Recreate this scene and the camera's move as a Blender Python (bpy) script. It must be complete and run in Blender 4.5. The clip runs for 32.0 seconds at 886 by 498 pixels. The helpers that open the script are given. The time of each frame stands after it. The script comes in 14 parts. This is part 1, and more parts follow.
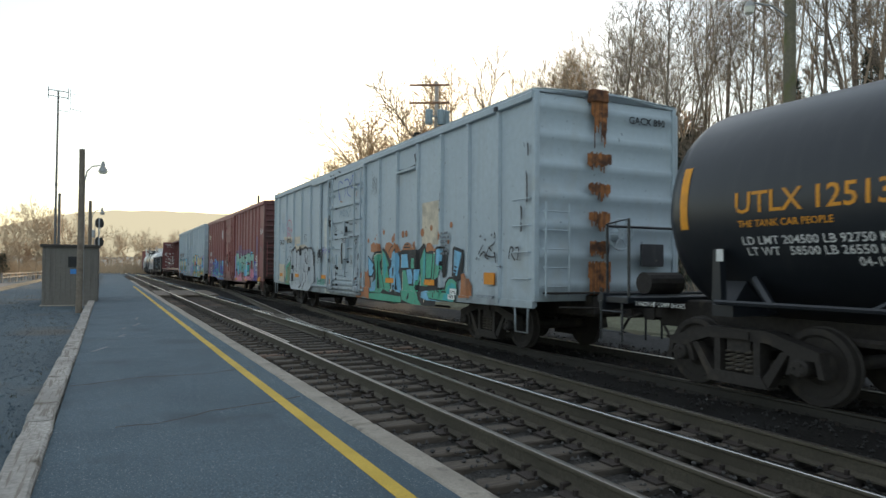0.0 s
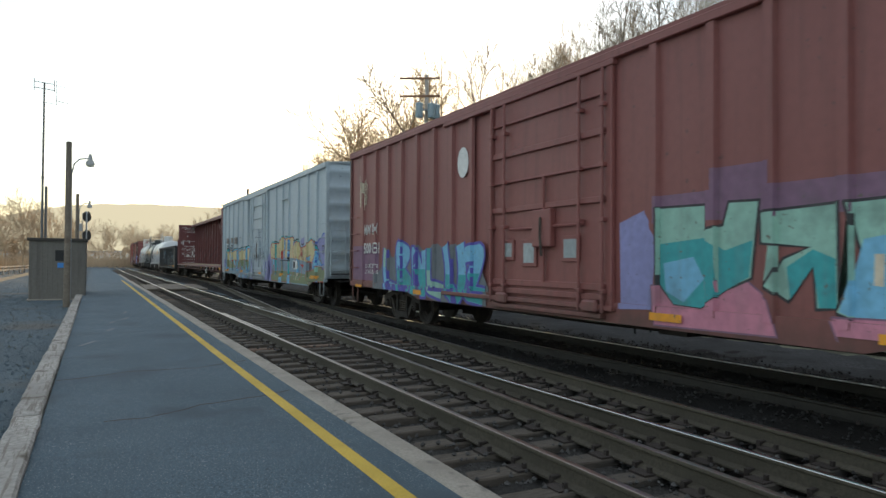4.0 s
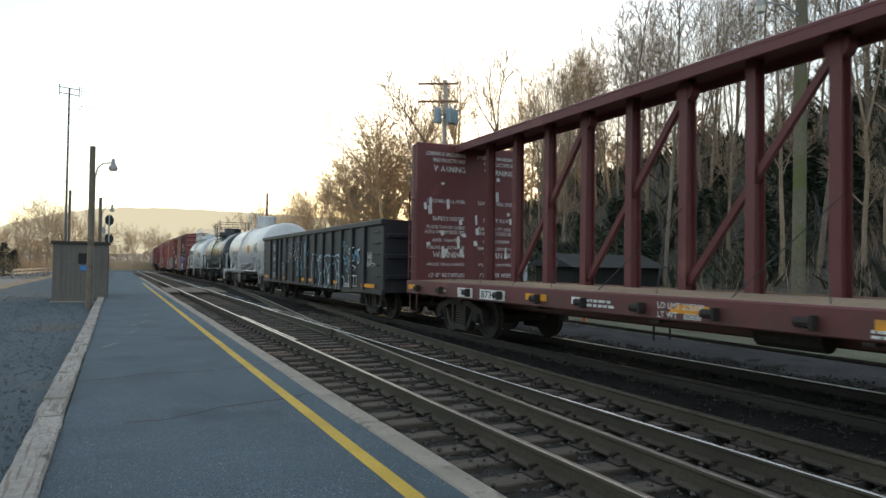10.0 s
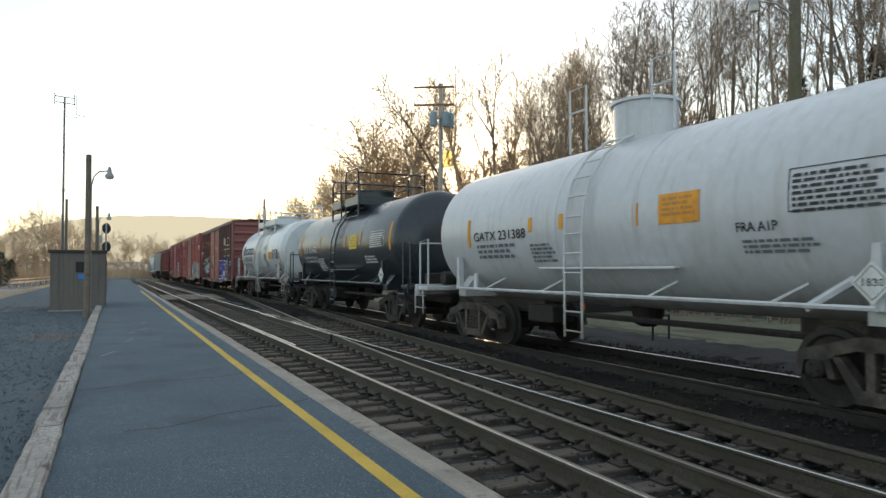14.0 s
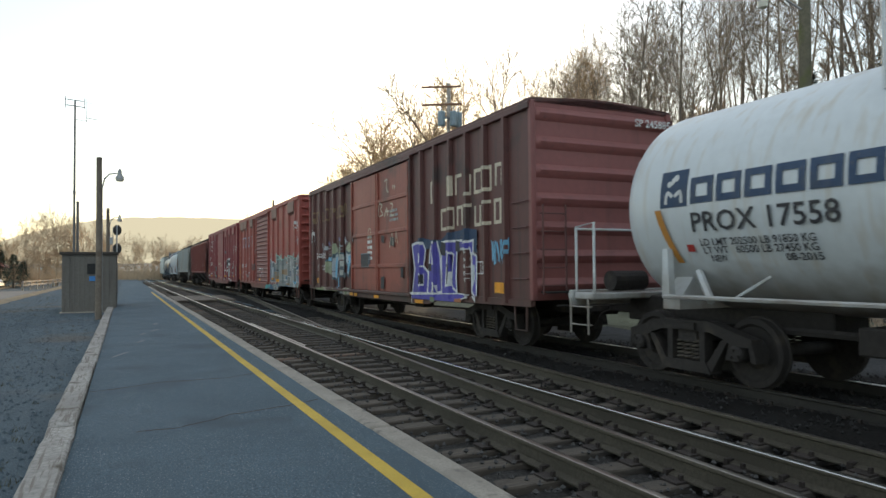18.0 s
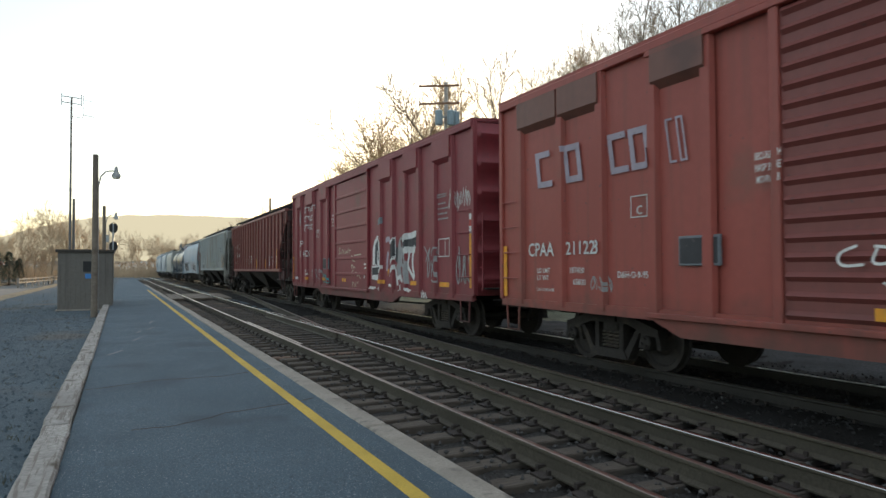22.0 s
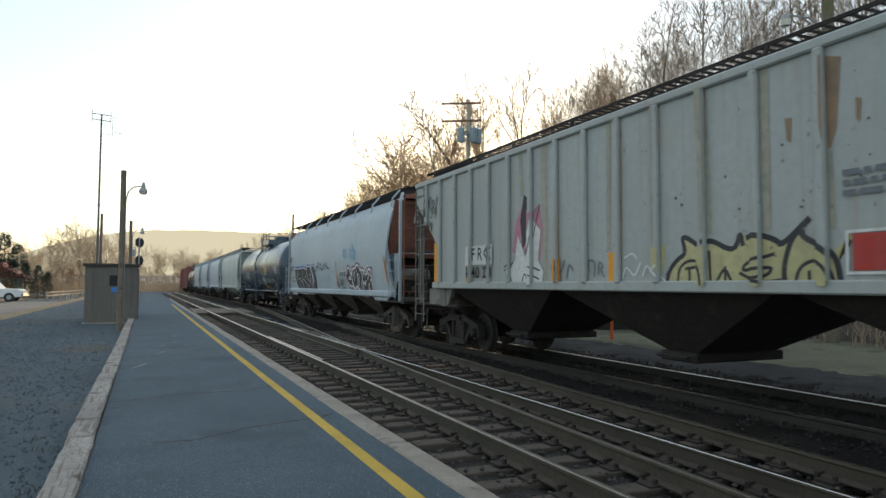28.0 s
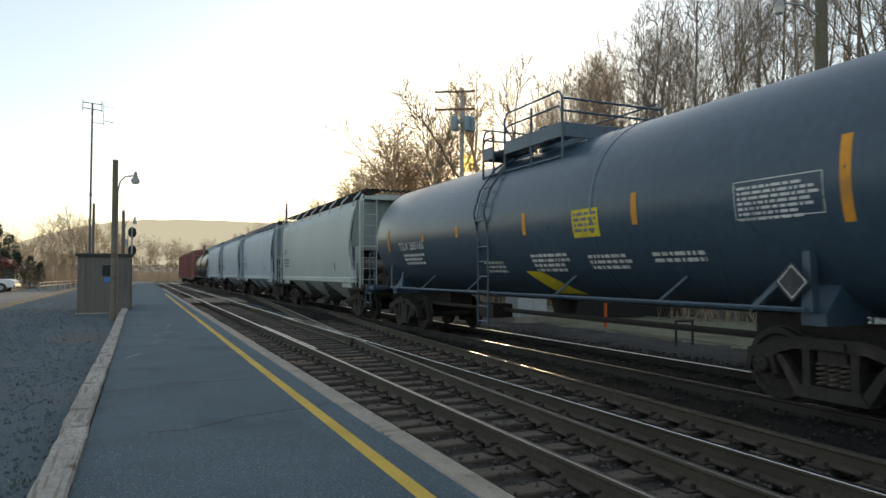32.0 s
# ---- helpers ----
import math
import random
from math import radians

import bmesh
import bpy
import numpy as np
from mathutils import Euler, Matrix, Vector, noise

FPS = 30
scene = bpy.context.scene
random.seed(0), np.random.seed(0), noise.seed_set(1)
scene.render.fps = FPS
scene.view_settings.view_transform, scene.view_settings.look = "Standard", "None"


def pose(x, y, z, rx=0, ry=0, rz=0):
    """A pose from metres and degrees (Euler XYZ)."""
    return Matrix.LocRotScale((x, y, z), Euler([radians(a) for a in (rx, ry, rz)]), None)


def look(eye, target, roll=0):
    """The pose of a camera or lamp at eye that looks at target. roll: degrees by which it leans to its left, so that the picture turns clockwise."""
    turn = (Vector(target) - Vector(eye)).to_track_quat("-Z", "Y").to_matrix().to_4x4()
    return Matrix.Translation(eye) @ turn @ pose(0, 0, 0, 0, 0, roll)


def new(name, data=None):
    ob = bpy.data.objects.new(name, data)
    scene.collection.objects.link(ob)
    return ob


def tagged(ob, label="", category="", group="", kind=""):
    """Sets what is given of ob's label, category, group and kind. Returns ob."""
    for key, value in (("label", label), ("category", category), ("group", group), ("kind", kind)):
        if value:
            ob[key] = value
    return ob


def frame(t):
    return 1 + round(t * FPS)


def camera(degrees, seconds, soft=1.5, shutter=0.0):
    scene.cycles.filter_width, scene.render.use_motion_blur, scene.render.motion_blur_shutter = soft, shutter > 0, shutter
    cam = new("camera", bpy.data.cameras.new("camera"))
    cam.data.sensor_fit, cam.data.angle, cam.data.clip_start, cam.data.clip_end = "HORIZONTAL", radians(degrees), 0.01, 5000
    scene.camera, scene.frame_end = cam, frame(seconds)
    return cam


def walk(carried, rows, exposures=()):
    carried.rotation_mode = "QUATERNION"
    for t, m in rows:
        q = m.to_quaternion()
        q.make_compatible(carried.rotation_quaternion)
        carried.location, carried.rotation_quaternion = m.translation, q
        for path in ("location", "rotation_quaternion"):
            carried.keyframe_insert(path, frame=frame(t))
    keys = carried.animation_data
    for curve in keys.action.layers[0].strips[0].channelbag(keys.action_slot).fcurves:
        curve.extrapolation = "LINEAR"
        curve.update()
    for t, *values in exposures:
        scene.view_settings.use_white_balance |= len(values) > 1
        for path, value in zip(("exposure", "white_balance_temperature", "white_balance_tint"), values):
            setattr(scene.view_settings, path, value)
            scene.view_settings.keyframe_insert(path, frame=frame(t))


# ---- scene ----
# ---------------------------------------------------------------- camera
EYE = 1.504           # above the rail heads at y = 0
GRADE = 0.01375       # the line falls away from the platform
cam = camera(66.3, 32.0, shutter=0.12)
VIEW = ((0,-26.37,0.87,-0.75),(0.5,-26.82,0.68,-0.93),(1,-27.53,0.64,-0.91),(1.5,-27.18,0.55,-1.05),(2,-27.14,0.54,-0.93),(2.5,-27.16,0.51,-1.00),(3,-27.13,0.46,-0.92),(3.5,-27.30,0.44,-0.83),(4.5,-27.0,0.2,-0.6),(5.5,-26.64,-0.02,-0.40),(6,-26.44,-0.08,-0.32),(6.5,-26.15,-0.08,-0.38),(7,-26.12,-0.20,-0.22),(7.5,-26.09,-0.27,-0.43),(8,-25.86,-0.18,-0.65),(8.5,-25.59,-0.19,-0.76),(9,-25.32,0.27,-0.93),(9.5,-25.29,0.63,-0.95),(10,-25.71,0.75,-1.09),(10.5,-25.77,0.72,-0.65),(11,-25.97,0.82,-0.72),(11.5,-26.29,0.97,-0.70),(12,-26.55,1.01,-0.47),(12.5,-26.17,1.07,-0.22),(13,-26.13,1.10,-0.23),(13.5,-25.82,1.02,-0.19),(14.5,-26.0,1.03,-0.27),(15.5,-26.18,1.04,-0.35),(16,-26.02,0.90,-0.21),(16.5,-25.92,0.91,-0.31),(17,-25.90,0.92,-0.08),(17.5,-25.66,0.90,-0.01),(18,-25.13,0.99,0.15),(18.5,-25.06,1.08,-0.22),(19,-24.67,1.07,0.19),(19.5,-24.58,1.07,0.02),(20,-24.64,0.97,-0.04),(20.5,-24.74,1.00,0.01),(21,-24.82,0.98,-0.05),(21.5,-25.09,0.99,0.01),(22,-25.40,0.91,-0.09),(22.5,-25.66,0.77,0.09),(23,-25.77,0.81,-0.00),(23.5,-25.80,0.91,0.10),(24,-25.74,0.93,0.05),(24.5,-25.36,1.02,-0.13),(25,-24.35,0.91,0.09),(25.5,-23.86,1.08,0.39),(26.5,-23.6,1.3,-0.1),(27.5,-23.42,1.59,-0.54),(28,-23.61,2.31,-0.55),(28.5,-23.69,2.20,-0.33),(29,-23.76,2.12,-0.60),(29.5,-23.77,1.87,-0.37),(30,-23.98,1.55,0.05),(30.5,-24.03,1.54,-0.07),(31,-24.14,1.51,-0.01),(31.5,-24.14,1.39,0.02),(32,-24.11,1.37,-0.35))
walk(cam, [(t, pose(0, 0, EYE, 90 + pitch, roll, yaw)) for t, yaw, pitch, roll in VIEW],
     exposures=((0, 1.52, 6500, 6), (14.6, 1.52, 6500, 6), (15.6, 1.25, 6500, 6), (16.2, 1.28, 6500, 6), (17.2, 1.5, 6500, 6), (29, 1.4, 6500, 6), (32, 1.2, 6500, 6)))

# ---------------------------------------------------------------- light
SUN_AZ, SUN_EL = 26.15, 8.6     # clockwise from +y, up
world = bpy.data.worlds.new("sky")
scene.world = world
world.use_nodes = True
wn = world.node_tree
wn.nodes.clear()
sky = wn.nodes.new("ShaderNodeTexSky")
sky.sky_type, sky.sun_disc = "NISHITA", False
sky.sun_elevation, sky.sun_rotation = radians(SUN_EL), radians(SUN_AZ)
sky.air_density, sky.dust_density, sky.ozone_density = 1.0, 0.7, 1.2
bg = wn.nodes.new("ShaderNodeBackground")
bg.inputs["Strength"].default_value = 0.055
sky_fill = wn.nodes.new("ShaderNodeBackground")      # even pale light added over the whole sky to brighten the ground
sky_fill.inputs["Color"].default_value, sky_fill.inputs["Strength"].default_value = (0.93, 0.97, 1.03, 1), 0.2
both = wn.nodes.new("ShaderNodeAddShader")
wo = wn.nodes.new("ShaderNodeOutputWorld")
wn.links.new(sky.outputs[0], bg.inputs[0])
wn.links.new(bg.outputs[0], both.inputs[0])
wn.links.new(sky_fill.outputs[0], both.inputs[1])
wn.links.new(both.outputs[0], wo.inputs[0])
sun = new("sun_light", bpy.data.lights.new("sun_light", "SUN"))
sun.data.energy, sun.data.angle, sun.data.color = 2.0, radians(3.0), (1.0, 0.72, 0.42)
sun.matrix_world = look((0, 0, 50), (0 - math.sin(radians(SUN_AZ + 2.5)), -math.cos(radians(SUN_AZ + 2.5)), 50 - math.tan(radians(SUN_EL))))

# ---------------------------------------------------------------- mesh helpers
class Geo:
    """Vertices and faces of one mesh, with a material slot for each face."""
    def __init__(self):
        self.v, self.f, self.m = [], [], []

    def add(self, vs, fs, slot=0):
        n = len(self.v)
        self.v += [tuple(p) for p in vs]
        self.f += [tuple(n + i for i in q) for q in fs]
        self.m += [slot] * len(fs)
        return self

    def box(self, x0, x1, y0, y1, z0, z1, slot=0):
        return self.add([(x0, y0, z0), (x1, y0, z0), (x1, y1, z0), (x0, y1, z0), (x0, y0, z1), (x1, y0, z1), (x1, y1, z1), (x0, y1, z1)],
                        [(3, 2, 1, 0), (4, 5, 6, 7), (0, 1, 5, 4), (1, 2, 6, 5), (2, 3, 7, 6), (3, 0, 4, 7)], slot)

    def cbox(self, x0, x1, y0, y1, z0, z1, c=0.01, slot=0):
        """A box with chamfered edges."""
        vs, idx = [], {}
        for i, x in ((0, x0), (1, x1)):
            for j, y in ((0, y0), (1, y1)):
                for k, z in ((0, z0), (1, z1)):
                    sx, sy, sz = (c, -c)[i], (c, -c)[j], (c, -c)[k]
                    for a, p in (("x", (x, y + sy, z + sz)), ("y", (x + sx, y, z + sz)), ("z", (x + sx, y + sy, z))):
                        idx[i, j, k, a] = len(vs)
                        vs.append(p)
        g = lambda *q: idx[q]
        fs = []
        for s in (0, 1):
            o = lambda q: q if s else q[::-1]
            fs.append(o((g(s, 0, 0, "x"), g(s, 1, 0, "x"), g(s, 1, 1, "x"), g(s, 0, 1, "x"))))
            fs.append(o((g(0, s, 0, "y"), g(0, s, 1, "y"), g(1, s, 1, "y"), g(1, s, 0, "y"))))
            fs.append(o((g(0, 0, s, "z"), g(1, 0, s, "z"), g(1, 1, s, "z"), g(0, 1, s, "z"))))
        for i in (0, 1):
            for j in (0, 1):
                o = lambda q, n: q if n % 2 else q[::-1]
                fs.append(o((g(i, j, 0, "x"), g(i, j, 1, "x"), g(i, j, 1, "y"), g(i, j, 0, "y")), i + j + 1))
                fs.append(o((g(i, 0, j, "x"), g(i, 0, j, "z"), g(i, 1, j, "z"), g(i, 1, j, "x")), i + j + 1))
                fs.append(o((g(0, i, j, "y"), g(1, i, j, "y"), g(1, i, j, "z"), g(0, i, j, "z")), i + j + 1))
                for k in (0, 1):
                    fs.append(o((g(i, j, k, "x"), g(i, j, k, "y"), g(i, j, k, "z")), i + j + k))
        return self.add(vs, fs, slot)

    def tube(self, pts, r, n=6, slot=0, cap=True):
        """A round bar along points; r: one radius or one for each point."""
        pts = [Vector(p) for p in pts]
        rs = r if isinstance(r, (list, tuple)) else [r] * len(pts)
        vs, fs, up = [], [], None
        for i, p in enumerate(pts):
            d = (pts[min(i + 1, len(pts) - 1)] - pts[max(i - 1, 0)]).normalized()
            if up is None:
                up = d.orthogonal().normalized()
            up = (up - d * up.dot(d)).normalized()
            w = d.cross(up)
            vs += [p + rs[i] * (math.cos(2 * math.pi * k / n) * up + math.sin(2 * math.pi * k / n) * w) for k in range(n)]
        for i in range(len(pts) - 1):
            fs += [(i * n + k, i * n + (k + 1) % n, (i + 1) * n + (k + 1) % n, (i + 1) * n + k) for k in range(n)]
        if cap:
            fs += [tuple(range(n))[::-1], tuple(range((len(pts) - 1) * n, len(pts) * n))]
        return self.add(vs, fs, slot)

    def lathe(self, prof, axis="y", n=24, c=(0, 0, 0), slot=0):
        """Turns a profile of (along the axis, radius) round an axis."""
        vs, fs = [], []
        for a, r in prof:
            for k in range(n):
                u, w = r * math.cos(2 * math.pi * k / n), r * math.sin(2 * math.pi * k / n)
                vs.append({"x": (c[0] + a, c[1] + u, c[2] + w), "y": (c[0] + w, c[1] + a, c[2] + u), "z": (c[0] + u, c[1] + w, c[2] + a)}[axis])
        for i in range(len(prof) - 1):
            fs += [(i * n + k, i * n + (k + 1) % n, (i + 1) * n + (k + 1) % n, (i + 1) * n + k) for k in range(n)]
        if prof[0][1] > 1e-4:
            fs.append(tuple(range(n))[::-1])
        if prof[-1][1] > 1e-4:
            fs.append(tuple(range((len(prof) - 1) * n, len(prof) * n)))
        return self.add(vs, fs, slot)

    def prism(self, poly, axis, a0, a1, slot=0):
        """A polygon pushed along an axis. The polygon is given in the other two axes, in order."""
        n = len(poly)
        place = {"x": lambda a, p: (a, p[0], p[1]), "y": lambda a, p: (p[0], a, p[1]), "z": lambda a, p: (p[0], p[1], a)}[axis]
        vs = [place(a0, p) for p in poly] + [place(a1, p) for p in poly]
        fs = [tuple(range(n))[::-1], tuple(range(n, 2 * n))] + [(k, (k + 1) % n, n + (k + 1) % n, n + k) for k in range(n)]
        return self.add(vs, fs, slot)

    def sweep(self, sections, closed=True, slot=0):
        """Joins sections, rings of equally many points, one after another."""
        n, vs, fs = len(sections[0]), [p for q in sections for p in q], []
        for i in range(len(sections) - 1):
            fs += [(i * n + k, i * n + (k + 1) % n, (i + 1) * n + (k + 1) % n, (i + 1) * n + k) for k in range(n if closed else n - 1)]
        if closed:
            fs += [tuple(range(n))[::-1], tuple(range((len(sections) - 1) * n, len(sections) * n))]
        return self.add(vs, fs, slot)

    def mesh(self, name, mats, smooth=False):
        me = bpy.data.meshes.new(name)
        me.from_pydata(self.v, [], self.f)
        for m in mats if isinstance(mats, (list, tuple)) else [mats]:
            me.materials.append(m)
        me.polygons.foreach_set("material_index", self.m)
        bm = bmesh.new()
        bm.from_mesh(me)
        bmesh.ops.recalc_face_normals(bm, faces=bm.faces)
        if smooth:
            for q in bm.faces:
                q.smooth = True
            for e in bm.edges:
                if len(e.link_faces) == 2 and e.calc_face_angle(0) > 0.6:
                    e.smooth = False
        bm.to_mesh(me)
        bm.free()
        return me


def part(name, g, mat, parent=None, label="", smooth=False):
    """Links a Geo, or a finished mesh, as one mesh object under a thing or a part."""
    ob = new(name, g.mesh(name, mat, smooth) if isinstance(g, Geo) else g)
    if parent is not None:
        ob.parent = parent
    return tagged(ob, label)


def thing(name, label, category, group="", kind="", at=None, g=None, mat=None, smooth=False):
    """A top-level thing: an Empty at its base, or one mesh."""
    ob = part(name, g, mat, None, "", smooth) if g is not None else new(name)
    if g is None:
        ob.empty_display_size = 0.2
    if at is not None:
        ob.matrix_world = at
    return tagged(ob, label, category, group, kind)


# ---------------------------------------------------------------- the plan
T1, T2 = 3.958, 7.877          # centres of the near and the far track
GAUGE = 1.505                  # between rail head centres
CURVE_Y, CURVE_R = 138.0, 369.0
SPEED, GAIN = 7.908, 0.0033    # of the train, and its gain in speed


def gz(y):
    """Height of the rail heads at y."""
    return -GRADE * max(-80.0, min(y, 400.0))


def along(s, d, z=0.0):
    """A point of the line: s metres along it, d to the right of x = 0, z over the rail heads. Beyond CURVE_Y it bends to the right."""
    if s <= CURVE_Y:
        return Vector((d, s, gz(s) + z))
    a = (s - CURVE_Y) / CURVE_R
    return Vector((CURVE_R - (CURVE_R - d) * math.cos(a), CURVE_Y + (CURVE_R - d) * math.sin(a), gz(s) + z))
# ---------------------------------------------------------------- materials
def material(name, base, rough=0.8, metal=0.0, spread=0.12, grain=40.0, stain=None, stain_at=0.62, stain_scale=1.2, bump=0.15, bump_scale=60.0,
             streak=None, streak_amount=0.5, each=0.0, spec=0.5, dust=None, dust_z=None, blotch=None, deep=1.0, speck=None, rift=None):
    """A painted, stained or bare surface: fine grain, blotches at a large scale, streaks that run down, and relief.
    dust, dust_z: the colour of dirt thrown up from below and the height at which it ends."""
    m = bpy.data.materials.new(name)
    m.use_nodes = True
    nt = m.node_tree
    N, K = nt.nodes, nt.links
    b = N["Principled BSDF"]
    co = N.new("ShaderNodeTexCoord")
    vec = co.outputs["Object"]

    def noise_at(scale, detail=4.0, stretch=None):
        n = N.new("ShaderNodeTexNoise")
        n.inputs["Scale"].default_value, n.inputs["Detail"].default_value = scale, detail
        if stretch:
            mp = N.new("ShaderNodeMapping")
            mp.inputs["Scale"].default_value = stretch
            K.new(vec, mp.inputs[0])
            K.new(mp.outputs[0], n.inputs[0])
        else:
            K.new(vec, n.inputs[0])
        return n.outputs[0]

    def ramp(src, a, c):
        r = N.new("ShaderNodeMapRange")
        r.inputs["From Min"].default_value, r.inputs["From Max"].default_value = a, c
        K.new(src, r.inputs[0])
        return r.outputs[0]

    def mix(fac, a, c, mode="MIX"):
        x = N.new("ShaderNodeMix")
        x.data_type, x.blend_type = "RGBA", mode
        for sock, v in ((x.inputs[0], fac), (x.inputs[6], a), (x.inputs[7], c)):
            if isinstance(v, (int, float)):
                sock.default_value = v
            elif isinstance(v, tuple):
                sock.default_value = (*v[:3], 1)
            else:
                K.new(v, sock)
        return x.outputs[2]

    lo, hi = tuple(c * (1 - spread) for c in base), tuple(min(1, c * (1 + spread)) for c in base)
    col = mix(ramp(noise_at(grain, 5), 0.3, 0.7), lo, hi)
    big = noise_at(blotch or grain / 25.0, 3)
    col = mix(ramp(big, 0.35, 0.75), col, tuple(c * (1 - min(0.3, 1.6 * spread) * deep) for c in base))
    if speck:
        col = mix(ramp(noise_at(speck[1], 2), speck[2], speck[2] + 0.05), col, speck[0])
    if rift:
        col = mix(ramp(noise_at(1.0, 5, (34, 1.6, 34)), 0.54, 0.62), col, rift)
    if each:
        oi = N.new("ShaderNodeObjectInfo")
        col = mix(ramp(oi.outputs["Random"], 0, 1 / max(each, 1e-3)), col, tuple(c * 0.45 for c in base))
    if stain:
        col = mix(ramp(noise_at(stain_scale, 6), stain_at, stain_at + 0.12), col, stain)
    if streak:
        st = ramp(noise_at(1.0, 4, (4, 7, 0.35)), 0.52, 0.78)
        f = N.new("ShaderNodeMath")
        f.operation = "MULTIPLY"
        K.new(st, f.inputs[0])
        f.inputs[1].default_value = streak_amount
        col = mix(f.outputs[0], col, streak)
    if dust:
        sp = N.new("ShaderNodeSeparateXYZ")
        K.new(vec, sp.inputs[0])
        ad = N.new("ShaderNodeMath")
        ad.operation = "MULTIPLY_ADD"
        K.new(noise_at(3.0, 5), ad.inputs[0])
        ad.inputs[1].default_value = 0.9
        K.new(sp.outputs[2], ad.inputs[2])
        r = N.new("ShaderNodeMapRange")
        r.inputs["From Min"].default_value, r.inputs["From Max"].default_value = dust_z + 0.75, dust_z + 0.05
        r.inputs["To Max"].default_value = 0.75
        K.new(ad.outputs[0], r.inputs[0])
        col = mix(r.outputs[0], col, dust)
    K.new(col, b.inputs["Base Color"])
    rr = N.new("ShaderNodeMapRange")
    rr.inputs["To Min"].default_value, rr.inputs["To Max"].default_value = max(0, rough - 0.1), min(1, rough + 0.1)
    K.new(big, rr.inputs[0])
    K.new(rr.outputs[0], b.inputs["Roughness"])
    b.inputs["Metallic"].default_value = metal
    b.inputs["Specular IOR Level"].default_value = spec
    if bump:
        bp = N.new("ShaderNodeBump")
        bp.inputs["Strength"].default_value, bp.inputs["Distance"].default_value = bump, 0.02
        K.new(noise_at(bump_scale, 4), bp.inputs["Height"])
        K.new(bp.outputs[0], b.inputs["Normal"])
    return m


def glow(name, color, strength):
    m = bpy.data.materials.new(name)
    m.use_nodes = True
    n = m.node_tree.nodes
    n.clear()
    e, o = n.new("ShaderNodeEmission"), n.new("ShaderNodeOutputMaterial")
    e.inputs[0].default_value, e.inputs[1].default_value = (*color, 1), strength
    m.node_tree.links.new(e.outputs[0], o.inputs[0])
    return m


def plain(name, base, rough=0.55):
    return material(name, base, rough, spread=0.08, grain=30, bump=0.04)


ASPHALT = material("asphalt", (0.084, 0.127, 0.158), 0.92, spread=0.6, grain=70, stain=(0.07, 0.1, 0.122), stain_at=0.54, stain_scale=0.8, bump=0.9, bump_scale=150, blotch=0.7, deep=0.6, speck=((0.3, 0.33, 0.35), 75, 0.62))
CRACK = material("crack_tar", (0.02, 0.02, 0.022), 0.7, bump=0.3)
CONCRETE = material("concrete_edge", (0.34, 0.3, 0.25), 0.9, spread=0.2, grain=50, stain=(0.17, 0.15, 0.13), stain_at=0.57, stain_scale=5, bump=0.5, bump_scale=90)
YELLOW = material("yellow_line_paint", (0.58, 0.385, 0.045), 0.75, spread=0.15, grain=50, stain=(0.2, 0.17, 0.08), stain_at=0.66, stain_scale=5, bump=0.3, bump_scale=150)
GRAVEL = material("gravel", (0.062, 0.09, 0.11), 0.95, spread=0.5, grain=70, stain=(0.1, 0.095, 0.088), stain_at=0.55, stain_scale=0.35, bump=1.0, bump_scale=60, blotch=0.5, deep=0.6, speck=((0.2, 0.225, 0.24), 85, 0.62))
BALLAST = material("ballast", (0.05, 0.047, 0.043), 0.95, spec=0.15, spread=0.6, grain=28, stain=(0.03, 0.028, 0.026), stain_at=0.55, stain_scale=0.6, bump=1.0, bump_scale=35)
# Far track: oily cinder colours, darkened further for the shade under the train.
BALLAST_DARK = material("oily_shaded_ballast", (0.019, 0.017, 0.0155), 0.95, spec=0.15, spread=0.6, grain=28, stain=(0.02, 0.019, 0.018), stain_at=0.55, stain_scale=0.6, bump=1.0, bump_scale=35)
TIE_OILY_SHADED = material("oily_shaded_tie_wood", (0.026, 0.022, 0.019), 0.95, spread=0.35, grain=25, each=0.5, bump=0.7, bump_scale=30)
STONE_DARK = material("oily_shaded_stone", (0.022, 0.02, 0.0185), 0.95, spread=0.35, grain=12, bump=0.4)
STONE = material("ballast_stone", (0.085, 0.08, 0.075), 0.95, spread=0.35, grain=12, each=0.0, bump=0.4)
TIMBER = material("weathered_timber", (0.36, 0.335, 0.305), 0.95, spread=0.3, grain=20, stain=(0.1, 0.08, 0.06), stain_at=0.59, stain_scale=3.2, bump=0.8, bump_scale=25, rift=(0.21, 0.185, 0.16), spec=0.2)
TIE = material("tie_wood", (0.115, 0.093, 0.072), 0.95, spread=0.4, grain=25, stain=(0.06, 0.052, 0.045), stain_at=0.52, stain_scale=3.5, each=0.5, bump=0.7, bump_scale=30)
TIE_BROWN = material("tie_wood_new", (0.19, 0.125, 0.09), 0.95, spread=0.3, grain=25, stain=(0.08, 0.06, 0.05), stain_at=0.55, stain_scale=3, each=0.3, bump=0.7, bump_scale=30)
RAIL_RUST = material("rail_rust", (0.078, 0.066, 0.046), 0.8, metal=0.1, spread=0.3, grain=30, bump=0.3)
# Web of the far rails, with the train's shade put into its colour.
RAIL_SHADED = material("shaded_rail", (0.03, 0.026, 0.021), 0.8, metal=0.1, spread=0.3, grain=30, bump=0.3)
RAIL_TOP = material("rail_polished", (0.38, 0.34, 0.3), 0.34, metal=1.0, spread=0.1, grain=10, bump=0.02)
RAIL_SHINE = material("rail_bright", (0.6, 0.59, 0.57), 0.2, metal=1.0, spread=0.1, grain=10, bump=0.02)
